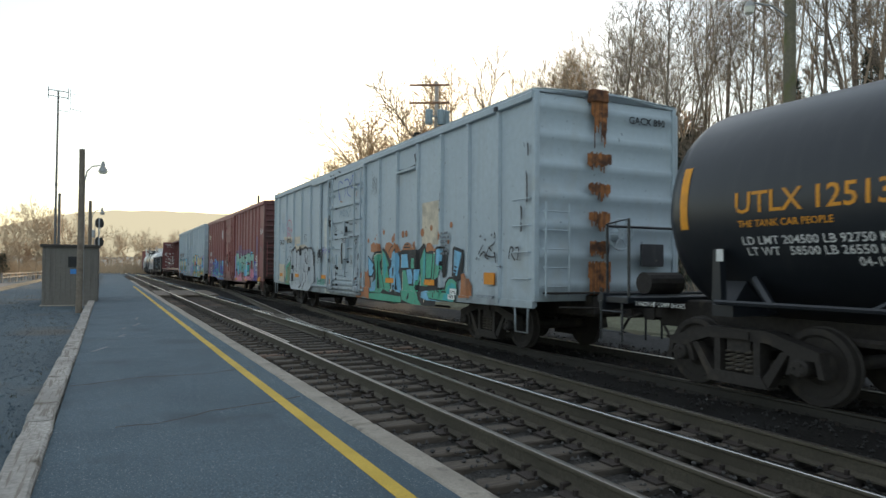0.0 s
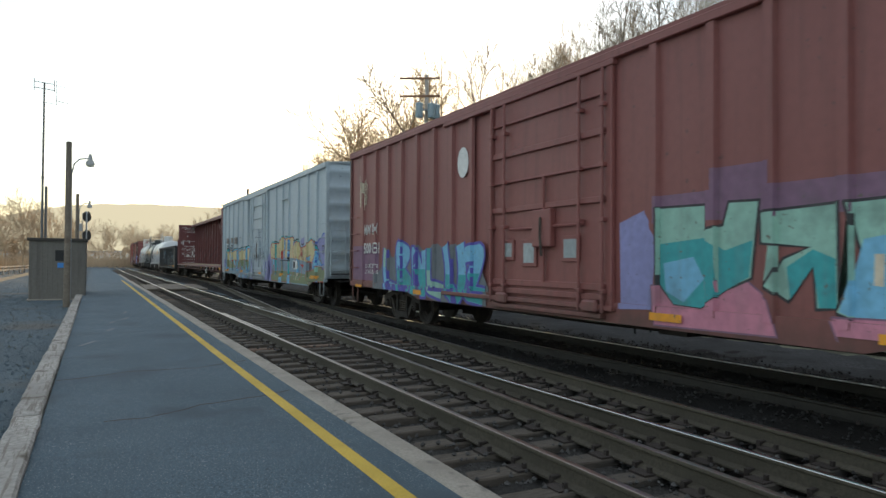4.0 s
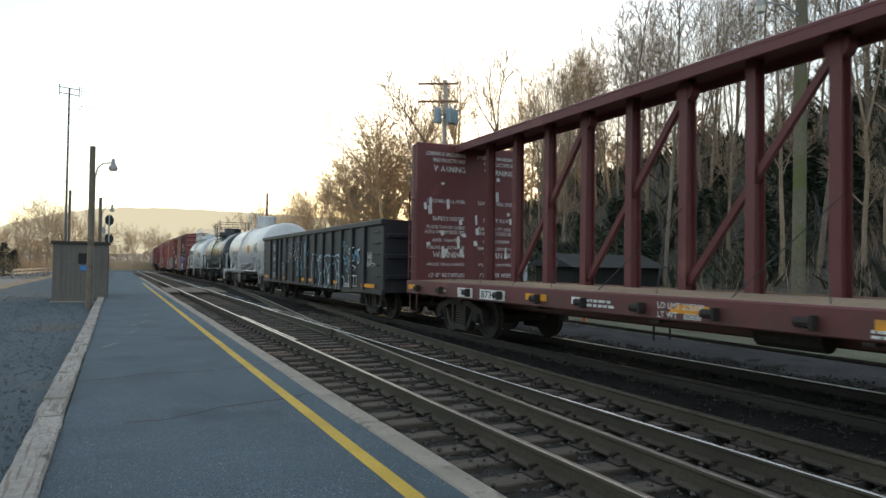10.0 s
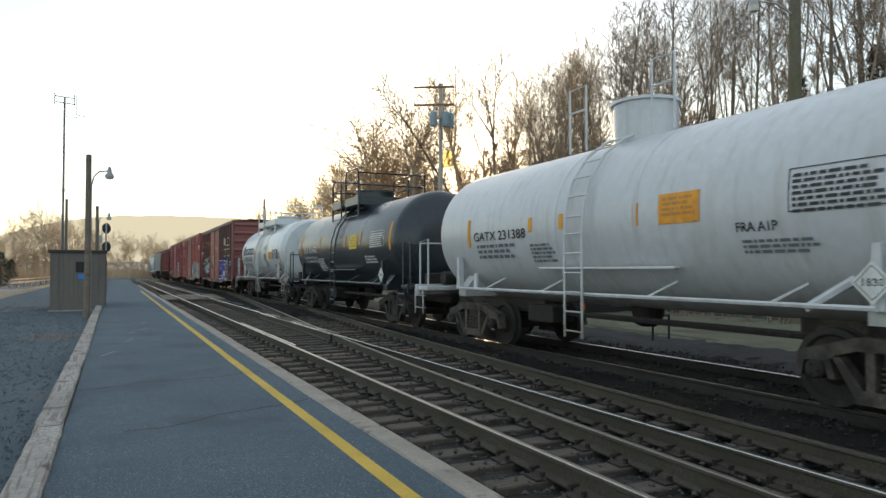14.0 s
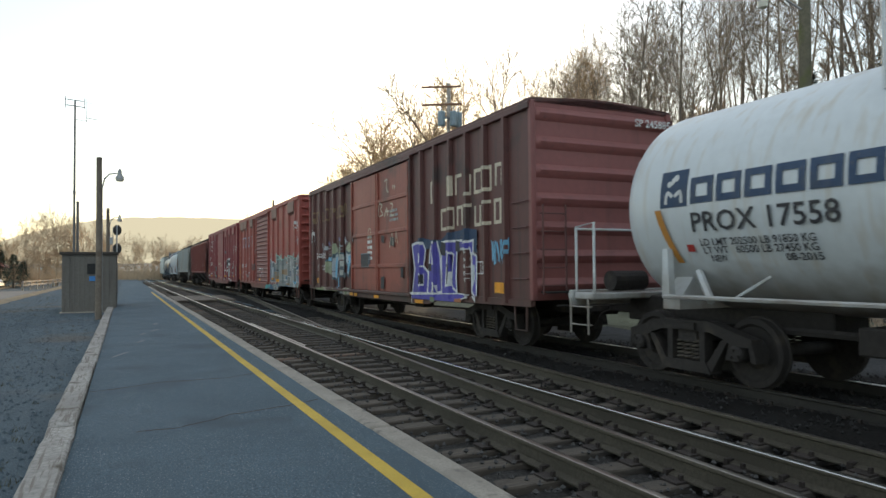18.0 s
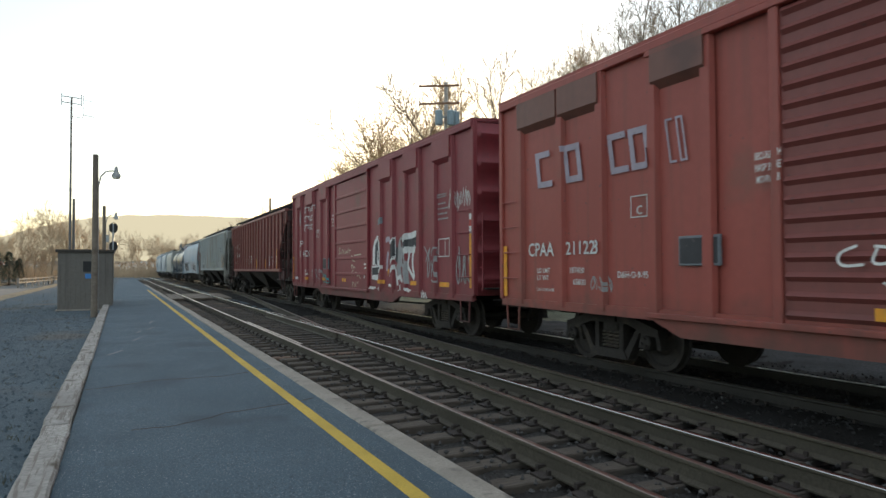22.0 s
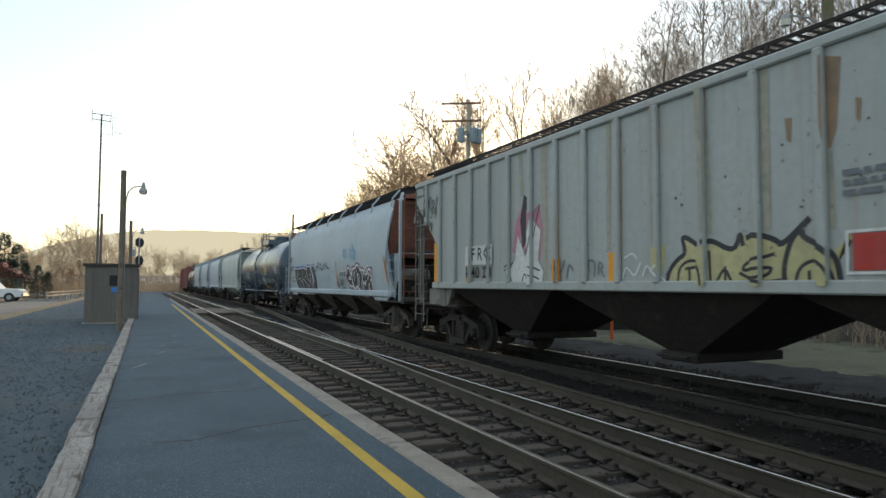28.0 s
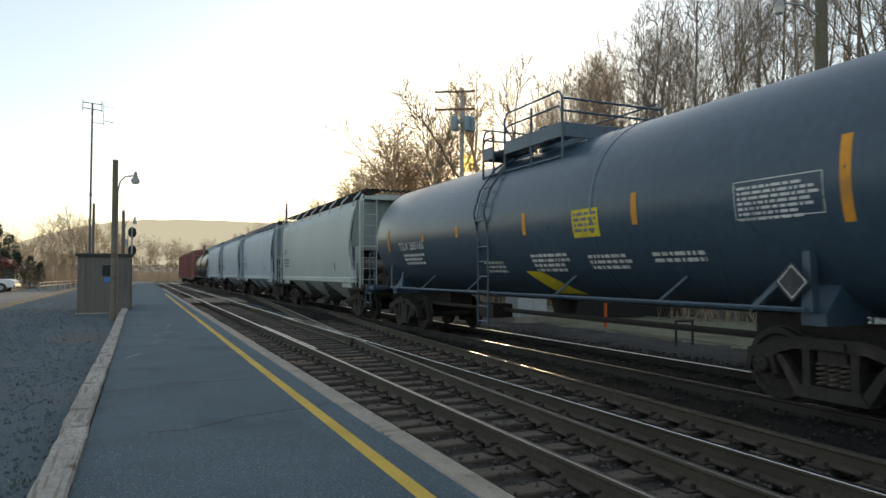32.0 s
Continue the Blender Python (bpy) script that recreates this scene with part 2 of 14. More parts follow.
# Farthest rail head: the sky's gleam is put into this paler metal.
RAIL_FAR = material("rail_sky_gleam", (0.9, 0.89, 0.87), 0.55, metal=1.0, spread=0.1, grain=10, bump=0.02)
PLATE = material("rusty_plate", (0.045, 0.034, 0.028), 0.85, metal=0.2, spread=0.3, bump=0.4)
CINDER = material("dark_cinder", (0.062, 0.063, 0.064), 1.0, spread=0.55, grain=22, stain=(0.04, 0.04, 0.04), stain_at=0.52, stain_scale=1.2, bump=1.0, bump_scale=22, spec=0.1)
GRASS = material("winter_grass", (0.09, 0.09, 0.055), 1.0, spread=0.35, grain=18, stain=(0.11, 0.09, 0.05), stain_at=0.52, stain_scale=0.3, bump=0.8, bump_scale=60)
SLOPE = material("hillside_litter", (0.075, 0.066, 0.05), 1.0, spread=0.55, grain=6, stain=(0.04, 0.048, 0.032), stain_at=0.5, stain_scale=0.25, bump=1.0, bump_scale=8)
# ---------------------------------------------------------------- ground
def sheet(name, xs, ys, zfun, mat, label, category="ground", bend=False):
    """A sheet of ground over a grid of x and y."""
    g = Geo()
    vs = [(x, y, zfun(x, y)) for y in ys for x in xs]
    n = len(xs)
    g.add(vs, [(j * n + i, j * n + i + 1, (j + 1) * n + i + 1, (j + 1) * n + i) for j in range(len(ys) - 1) for i in range(n - 1)])
    return thing(name, label, category, kind="structure", g=g, mat=mat, smooth=True)


def rise(x, y):
    """The wooded bank beyond the tracks."""
    k = max(0.0, min(1.0, (x - 19.0) / 22.0))
    return 11.0 * k * k * (3 - 2 * k) * max(0.12, min(1.0, 1.2 - max(0, y - 6) / 105))


def ground_z(x, y):
    z = gz(y) - 0.16
    if x > 2.4:
        z -= 0.10
    if x > 10.5:
        z += 0.05 + rise(x, y)
    if x < -14:
        z += 0.3
    return z + 0.03 * noise.noise((x * 0.4, y * 0.4, 0))


XS = [-3000, -800, -300, -120, -60, -40, -28, -20, -15, -12, -9, -6.5, -4.5, -3, -1.9, -1.1, -0.66, 2.3, 2.5, 5.8, 10, 11, 13, 15, 17, 19, 22, 25, 28, 31, 34, 37, 41, 50, 65, 90, 150, 300, 800, 3000]
YS = [-3000, -800, -300, -120, -80, -50, -30, -20, -12] + [-6 + 2 * i for i in range(60)] + [118, 128, 140, 155, 175, 200, 230, 270, 330, 400, 600, 1000, 1800, 4000]
sheet("ground", XS, YS, ground_z, GRAVEL, "grey gravel and cinder ground beside the tracks")

HX = [19.2, 20.5, 22, 24, 26, 28, 30, 32, 34, 36, 38, 41, 46, 55, 70, 95]
sheet("hillside", HX, [-30, -20, -12] + [-6 + 2 * i for i in range(60)] + [118, 128, 140, 160], lambda x, y: ground_z(x, y) + (min(0.75, 0.55 * (x - 19.2)) + 0.4 * noise.noise((x * 0.35, y * 0.35, 9)) + 0.2 * noise.noise((x * 1.1, y * 1.1, 4)) if x > 19.5 else -0.05), SLOPE, "steep bank under leaf litter beyond the tracks", "hillside")

# platform: asphalt, concrete edge, yellow line, timber curb
PY0, PY1 = -33.0, 118.0
def strip(x0, x1, y0, y1, z0, z1, step=3.0):
    g = Geo()
    n = max(1, int((y1 - y0) / step))
    secs = []
    for i in range(n + 1):
        y = y0 + (y1 - y0) * i / n
        w = 0.004 * noise.noise((x0, y, 3))
        secs.append([(x0 + w, y, gz(y) + z0), (x1 + w, y, gz(y) + z0), (x1 + w, y, gz(y) + z1), (x0 + w, y, gz(y) + z1)])
    return g.sweep(secs)


thing("pavement", "dark grey asphalt station platform with cracks", "platform", kind="structure", g=strip(-0.41, 2.11, PY0, PY1, -0.5, 0.0), mat=ASPHALT)
thing("yellow_line", "worn yellow safety line painted on the platform", "line marking", kind="structure", g=strip(1.725, 1.845, PY0, 54, 0.0, 0.004, 0.5), mat=YELLOW)
ed = thing("platform_edge", "worn concrete edge along the platform", "platform edge", kind="structure")
y = -33.0
rr = random.Random(3)
BLOCK = Geo().cbox(-0.112, 0.112, -1.5, 1.5, -0.45, 0.012, 0.018).mesh("edge_block", CONCRETE)
while y < 75:
    ob = part("edge_block", BLOCK, None, ed)
    ob.matrix_world = pose(2.222 + rr.uniform(-0.012, 0.012), y + 1.505, gz(y + 1.5) + rr.uniform(-0.006, 0.006), -math.degrees(GRADE), 0, rr.uniform(-0.2, 0.2))
    y += 3.01
cu = thing("timber_curb", "weathered grey timber curb along the platform", "curb", kind="structure")
for i, (a, b) in enumerate(((-33.0, -27.9), (-27.85, -22.8), (-22.75, -17.7), (-17.65, -12.7), (-12.65, -7.75), (-7.7, -2.66), (-2.6, 2.4), (2.45, 7.48), (7.53, 12.58), (12.63, 17.4), (17.42, 22.5), (22.52, 28.0), (28.02, 33.0), (33.02, 38.0))):
    g = Geo()
    secs = []
    for k in range(43):
        y = a + (b - a) * k / 42
        w = 0.012 * noise.noise((i * 7.0, y * 2.5, 0)) + 0.008 * noise.noise((i * 3.0, y * 9, 2))
        h = 0.05 + 0.012 * noise.noise((i * 5.0, y * 3, 4)) + 0.007 * noise.noise((i * 2.0, y * 8, 6)) - (0.03 if k in (0, 42) else 0.008 if k in (1, 41) else 0)
        secs.append([(-0.655 + w, y, gz(y) - 0.3), (-0.415 + w, y, gz(y) - 0.3), (-0.415 + w, y, gz(y) + h - 0.02), (-0.435 + w, y, gz(y) + h), (-0.535 + w, y, gz(y) + h - 0.004), (-0.635 + w, y, gz(y) + h), (-0.655 + w, y, gz(y) + h - 0.02)])
    part("timber", g.sweep(secs), TIMBER, cu).location.x = rr.uniform(-0.012, 0.012)


def crack(pts, w, mat=None, name="pavement_crack", label="dark crack across the asphalt"):
    """A tarred crack along points of the platform."""
    g, fine = Geo(), []
    for (a, b), (c, d) in zip(pts, pts[1:]):
        for k in range(6):
            u = k / 6
            fine.append((a + (c - a) * u, b + (d - b) * u + 0.05 * noise.noise((a + (c - a) * u * 3, b, 1))))
    fine.append(pts[-1])
    top = [(x, y, gz(y) + 0.003) for x, y in fine]
    rr_ = random.Random(int(pts[0][1] * 10))
    g.sweep([[(x, y - w * rr_.uniform(0.4, 1), z), (x, y + w * rr_.uniform(0.4, 1), z)] for x, y, z in top], closed=False)
    return thing(name, label, "crack", kind="structure", g=g, mat=mat or CRACK)


for pts, w in ((((-0.4, 9.6), (0.5, 10.0), (1.3, 9.95), (2.05, 10.4)), 0.034), (((0.1, 7.0), (0.5, 7.0), (1.0, 7.4), (1.65, 7.6), (2.05, 7.8)), 0.026), (((-0.4, 15.2), (0.8, 15.4), (2.05, 15.9)), 0.02), (((-0.4, 20.5), (1.0, 20.9), (2.05, 21.2)), 0.02),
               (((-0.4, 29.5), (2.05, 30.5)), 0.03)):
    crack(pts, w)
CHALK = material("faded_white_marking", (0.22, 0.23, 0.24), 0.9, spread=0.3, grain=30)
for pts in (((-0.2, 13.3), (0.05, 14.0)), ((0.25, 15.8), (0.4, 16.4)), ((0.6, 18.5), (0.8, 19.3)), ((0.75, 20.8), (0.85, 21.6)), ((0.35, 17.7), (0.45, 18.2))):
    g = Geo()
    (a, b), (c, d) = pts
    g.add([(a - 0.03, b, gz(b) + 0.003), (a + 0.03, b, gz(b) + 0.003), (c + 0.03, d, gz(d) + 0.003), (c - 0.03, d, gz(d) + 0.003)], [(0, 1, 2, 3)])
    thing("faded_marking", "faded white paint mark on the asphalt", "line marking", kind="structure", g=g, mat=CHALK)
# ---------------------------------------------------------------- tracks
RAIL_PROFILE = [(-0.075, -0.17), (0.075, -0.17), (0.075, -0.155), (0.012, -0.135), (0.01, -0.045), (0.036, -0.03), (0.036, -0.009), (0.0315, -0.0035), (0.02, -0.0009), (0.0, 0.0), (-0.02, -0.0009), (-0.0315, -0.0035), (-0.036, -0.009), (-0.036, -0.03), (-0.01, -0.045), (-0.012, -0.135), (-0.075, -0.155)]


def rail(place, ss, parent, name="rail", head=RAIL_TOP, web=RAIL_RUST):
    """A rail of a track; place(s) gives its distance to the right."""
    g = Geo()
    g.sweep([[along(s, place(s) + a, z) for a, z in RAIL_PROFILE] for s in ss])
    n = len(RAIL_PROFILE)
    for i in range(len(g.f)):
        f = g.f[i]
        if len(f) == 4 and all(q % n in ((6, 7, 8, 9, 10, 11, 12) if head in (RAIL_SHINE, RAIL_FAR) else (7, 8, 9, 10, 11)) for q in f):
            g.m[i] = 1
    return part(name, g, [web, head], parent)


def turnout(s):
    """How far the crossover has left the near track."""
    if s < 17:
        return 0.72 + 0.02 * s + 0.0017 * s * s if s > -4 else 0.66
    if s < 36:
        return 1.551 + 0.084 * (s - 17)
    k = min(1.0, (s - 36) / 16)
    return 3.147 + 0.772 * (1.5 * k - 0.5 * k ** 3 if k < 1 else 1.0)


LINE = [-25 + 5 * i for i in range(33)] + [CURVE_Y + 6 * i for i in range(1, 40)]
TRACKS = {}
for name, c in (("track_near", T1), ("track_far", T2)):
    tr = TRACKS[name] = thing(name, "railway track with rusty rails on dark wooden ties", "track", kind="structure")
    for s in (-1, 1):
        rail(lambda q, k=c + s * GAUGE / 2: k, LINE, tr, "rail", RAIL_TOP if s < 0 else RAIL_FAR if c > T1 + 1 else RAIL_SHINE, RAIL_SHADED if c > T1 + 1 else RAIL_RUST)
xo = thing("crossover", "crossover rails between the two tracks", "track", kind="structure")
XL = [-3 + i for i in range(54)]
rail(lambda s: T1 - GAUGE / 2 + turnout(s), [s for s in XL if s < 50], xo)
rail(lambda s: T1 + GAUGE / 2 + turnout(s), [s for s in XL if s < 40], xo)
for s0, s1, d in ((15.5, 24.0, -0.11), (15.5, 24.0, 0.11), (13.5, 20.0, 1.42)):
    rail(lambda s, d=d: T1 + GAUGE / 2 - d, [s0, (s0 + s1) / 2, s1], xo, "guard_rail")
part("frog", Geo().prism([(T1 + GAUGE / 2 - 0.06, 17.0), (T1 + GAUGE / 2 + 0.06, 17.0), (T1 + GAUGE / 2 + 0.28, 21.5), (T1 + GAUGE / 2 - 0.08, 21.5)], "z", gz(19) - 0.16, gz(19) - 0.015), RAIL_RUST, xo)

# ties: long switch timbers where the crossover leaves, ordinary ones elsewhere
rr = random.Random(11)
def tie_mesh(n, mat):
    return Geo().cbox(-0.5, 0.5, -0.115, 0.115, -0.18, 0.0, 0.012).mesh("tie", mat)
TIES = [tie_mesh(0, TIE), tie_mesh(1, TIE_BROWN), tie_mesh(2, TIE_OILY_SHADED)]
PLATES = Geo()
for name, c in (("track_near", T1), ("track_far", T2)):
    y = -20.0
    while y < 118:
        long = name == "track_near" and y < 24
        x0, x1 = c - 1.32, c + 1.3
        if long:
            x1 = T1 + GAUGE / 2 + turnout(y) + 0.5
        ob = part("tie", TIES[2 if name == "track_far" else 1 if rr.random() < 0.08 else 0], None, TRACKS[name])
        dx = rr.uniform(-0.07, 0.07)
        z = gz(y) - 0.175 + rr.uniform(-0.012, 0.004)
        ob.matrix_world = pose((x0 + x1) / 2 + dx, y, z, -math.degrees(GRADE) + rr.uniform(-1, 1), rr.uniform(-0.4, 0.4), rr.uniform(-1.4, 1.4)) @ Matrix.Diagonal((x1 - x0, rr.uniform(0.9, 1.05), 1, 1))
        xs = [c - GAUGE / 2, c + GAUGE / 2]
        if long:
            xs += [T1 - GAUGE / 2 + turnout(y), T1 + GAUGE / 2 + turnout(y)]
        if y < 60:
            for x in xs:
                zz = gz(y) - 0.175
                PLATES.box(x - 0.19, x + 0.19, y - 0.09, y + 0.09, zz, zz + 0.018)
                for sx in (-0.1, 0.1):
                    PLATES.box(x + sx - 0.016, x + sx + 0.016, y - 0.06, y - 0.03, zz + 0.015, zz + 0.06)
                PLATES.box(x - 0.09, x + 0.09, y + 0.125, y + 0.165, zz - 0.03, zz + 0.05)
        y += 0.535 + rr.uniform(-0.03, 0.03)
pl = thing("tie_plates", "rusty tie plates, spikes and rail anchors", "track hardware", kind="stuff", g=PLATES, mat=PLATE)

# crossing planks over the near track
PLANK = material("brown_plank", (0.2, 0.165, 0.13), 0.95, spread=0.3, grain=20, stain=(0.1, 0.08, 0.06), stain_at=0.55, stain_scale=2, bump=0.6, bump_scale=25)
pk = thing("crossing_planks", "grey timber planks of a foot crossing between the rails", "crossing", kind="structure")
for x0, x1 in ((2.42, 2.74), (2.76, 3.08), (3.34, 3.62), (3.64, 3.92), (3.94, 4.22), (4.24, 4.52), (4.86, 5.16), (5.18, 5.48)):
    part("plank", Geo().cbox(x0, x1, 38.4, 43.6, gz(41) - 0.1, gz(41) + 0.0, 0.012), PLANK, pk)

# ballast bed
def bed_z(x, y):
    e = 0.0
    for c in (T1, T2):
        e = max(e, 1.0 - max(0.0, abs(x - c) - 1.35) / 0.9)
    return gz(y) - 0.29 + 0.05 * min(1, max(0, e)) + 0.085 * max(0.0, min(1.0, (x - 5.9) / 0.6)) + 0.05 * noise.noise((x * 2.6, y * 2.6, 7)) + 0.02 * noise.noise((x * 9, y * 9, 2))


BX = [2.37 + 0.22 * i for i in range(14)]
BY = [-22, -18, -14, -10, -7] + [-4 + 0.25 * i for i in range(100)] + [21 + i for i in range(100)]
sheet("ballast", BX, BY, bed_z, BALLAST, "dark cinder and crushed stone ballast", "ballast")
sheet("ballast_far", [5.23 + 0.22 * i for i in range(28)], BY, bed_z, BALLAST_DARK, "oily black ballast under the far track, darkened for the train's shade", "ballast")
sheet("cinder_shoulder", [10.0 + 0.3 * i for i in range(10)], BY, lambda x, y: ground_z(x, y) + (0.03 if x > 10.5 else 0.05) + 0.04 * noise.noise((x * 3, y * 3, 8)), CINDER, "coarse dark cinder shoulder beyond the far track", "gravel")
VERGE_PALE = material("pale_winter_grass", (0.15, 0.155, 0.1), 1.0, spread=0.35, grain=18, stain=(0.1, 0.095, 0.065), stain_at=0.54, stain_scale=0.5, bump=0.9, bump_scale=50)
sheet("far_verge", [12.3 + 0.45 * i for i in range(16)], BY, lambda x, y: ground_z(x, y) + min(0.08, 0.2 * (x - 12.35)) + 0.05 * noise.noise((x * 1.5, y * 1.5, 5)), VERGE_PALE, "pale winter grass between the tracks and the bank", "grass")
near, far = Geo(), Geo()
for i in range(14000):
    y = 1.5 + 26 * rr.random() ** 1.6
    x = rr.uniform(2.42, 10.4)
    r = rr.uniform(0.012, 0.034)
    z = (bed_z(x, y) if rr.random() < 0.6 else max(bed_z(x, y), gz(y) - 0.175)) + r * 0.3
    p = [(x + r * rr.uniform(0.6, 1.2) * a, y + r * rr.uniform(0.6, 1.2) * b, z + r * 0.8 * c) for a, b, c in ((1, 0, 0), (0, 1, 0), (-1, 0, 0), (0, -1, 0), (0, 0, 1), (0, 0, -1))]
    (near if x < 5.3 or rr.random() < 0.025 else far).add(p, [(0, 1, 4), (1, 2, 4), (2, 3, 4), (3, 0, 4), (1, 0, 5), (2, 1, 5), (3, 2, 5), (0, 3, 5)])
for g, mat, label in ((near, STONE, "loose grey ballast stones between the ties"), (far, STONE_DARK, "oily dark ballast stones about the far track, darkened for the train's shade")):
    me = bpy.data.meshes.new("ballast_stones")
    me.from_pydata(g.v, [], g.f)
    me.materials.append(mat)
    tagged(new("ballast_stones", me), label, "stones", kind="stuff")
# ---------------------------------------------------------------- paints of the train
def paint(name, base, rough=0.55, streak=None, amount=0.4, stain=None, stain_at=0.64, dust=(0.05, 0.04, 0.032), dust_z=0.88, **k):
    return material(name, base, rough, spread=0.07, grain=9, speck=(tuple(0.45 * q + 0.03 for q in base), 12, 0.7), stain=stain, stain_at=stain_at, stain_scale=0.9, streak=streak, streak_amount=amount,
                    dust=dust, dust_z=dust_z, bump=0.12, bump_scale=5, **k)


WHITE_A = paint("white_boxcar_paint", (0.385, 0.452, 0.497), streak=(0.32, 0.335, 0.33), stain=(0.35, 0.38, 0.39))
MAROON_A = paint("maroon_boxcar_paint", (0.24, 0.083, 0.075), streak=(0.10, 0.045, 0.04))
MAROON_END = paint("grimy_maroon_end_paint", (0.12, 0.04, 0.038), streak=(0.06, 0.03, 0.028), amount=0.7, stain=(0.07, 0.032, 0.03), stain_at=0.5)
MAROON_B = paint("maroon_flatcar_paint", (0.135, 0.036, 0.037), streak=(0.08, 0.03, 0.028), stain=(0.2, 0.07, 0.06))
BLACK_G = paint("black_gondola_paint", (0.017, 0.02, 0.025), streak=(0.034, 0.034, 0.034), stain=(0.03, 0.031, 0.032))
BLACK_T = material("black_tank_paint", (0.016, 0.019, 0.024), 0.32, spread=0.15, grain=8, streak=(0.04, 0.04, 0.04), streak_amount=0.35, bump=0.05, bump_scale=4)
BLUE_T = material("dark_blue_tank_paint", (0.052, 0.085, 0.122), 0.3, spread=0.15, grain=8, streak=(0.05, 0.055, 0.06), streak_amount=0.3, bump=0.05, bump_scale=4)
GREY_T = material("charcoal_tank_paint", (0.026, 0.034, 0.042), 0.3, spread=0.15, grain=8, streak=(0.045, 0.047, 0.05), streak_amount=0.3, bump=0.05, bump_scale=4)
WHITE_T = material("white_tank_paint", (0.58, 0.59, 0.6), 0.33, spread=0.06, grain=8, streak=(0.38, 0.36, 0.32), streak_amount=0.5, dust=(0.2, 0.16, 0.11), dust_z=0.9, bump=0.05, bump_scale=4)
CREAM_T = material("cream_tank_paint", (0.6, 0.63, 0.64), 0.35, spread=0.05, grain=8, streak=(0.42, 0.32, 0.19), streak_amount=0.5, dust=(0.14, 0.09, 0.05), dust_z=1.3, bump=0.05, bump_scale=4)
BROWN_S = paint("brown_boxcar_paint", (0.115, 0.042, 0.036), streak=(0.035, 0.022, 0.02), amount=0.85, stain=(0.05, 0.03, 0.026), stain_at=0.58)
RED_DOOR = paint("faded_red_door_paint", (0.29, 0.075, 0.05), streak=(0.11, 0.045, 0.035), amount=0.7, stain=(0.16, 0.06, 0.045), stain_at=0.58)
RED_C = paint("red_boxcar_paint", (0.32, 0.07, 0.053), streak=(0.16, 0.06, 0.045), amount=0.5, stain=(0.21, 0.075, 0.055), stain_at=0.6)
RED_DULL = paint("dull_maroon_door_paint", (0.2, 0.058, 0.05), streak=(0.12, 0.045, 0.04))
FLARE_RUST = paint("rust_brown_flare_paint", (0.17, 0.07, 0.052), streak=(0.09, 0.045, 0.035), stain=(0.11, 0.05, 0.04), stain_at=0.55)
CRIMSON = paint("crimson_boxcar_paint", (0.225, 0.034, 0.042), streak=(0.12, 0.034, 0.036), stain=(0.15, 0.045, 0.04), stain_at=0.62)
BROWN_H = paint("brown_hopper_paint", (0.19, 0.05, 0.042), streak=(0.11, 0.045, 0.04))
GREY_H = paint("pale_grey_hopper_paint", (0.385, 0.41, 0.4), streak=(0.34, 0.2, 0.09), amount=0.45, stain=(0.38, 0.37, 0.33))
WHITE_H = paint("white_hopper_paint", (0.41, 0.48, 0.53), streak=(0.36, 0.3, 0.23), amount=0.45, stain=(0.42, 0.36, 0.29), stain_at=0.66)
SAGE_H = paint("sage_grey_hopper_paint", (0.45, 0.49, 0.475), streak=(0.33, 0.33, 0.28))
RUST = material("bright_rust", (0.3, 0.12, 0.04), 0.9, spread=0.4, grain=14, stain=(0.08, 0.035, 0.02), stain_at=0.5, stain_scale=4, bump=0.4)
IRON = material("dark_running_gear", (0.032, 0.027, 0.024), 0.75, metal=0.2, spread=0.4, grain=16, stain=(0.06, 0.048, 0.038), stain_at=0.58, stain_scale=3, bump=0.3)
IRON_PALE = material("dusty_running_gear", (0.1, 0.085, 0.07), 0.85, metal=0.1, spread=0.4, grain=16, stain=(0.04, 0.034, 0.03), stain_at=0.5, stain_scale=3, bump=0.3)
TREAD = material("wheel_tread_steel", (0.3, 0.29, 0.28), 0.35, metal=1.0, spread=0.2, grain=10, bump=0.05)
GRATING = material("walkway_grating", (0.035, 0.03, 0.028), 0.8, metal=0.3, spread=0.3, bump=0.3)
WOOD_DECK = material("flatcar_deck", (0.3, 0.22, 0.15), 0.9, spread=0.3, grain=12, bump=0.4)
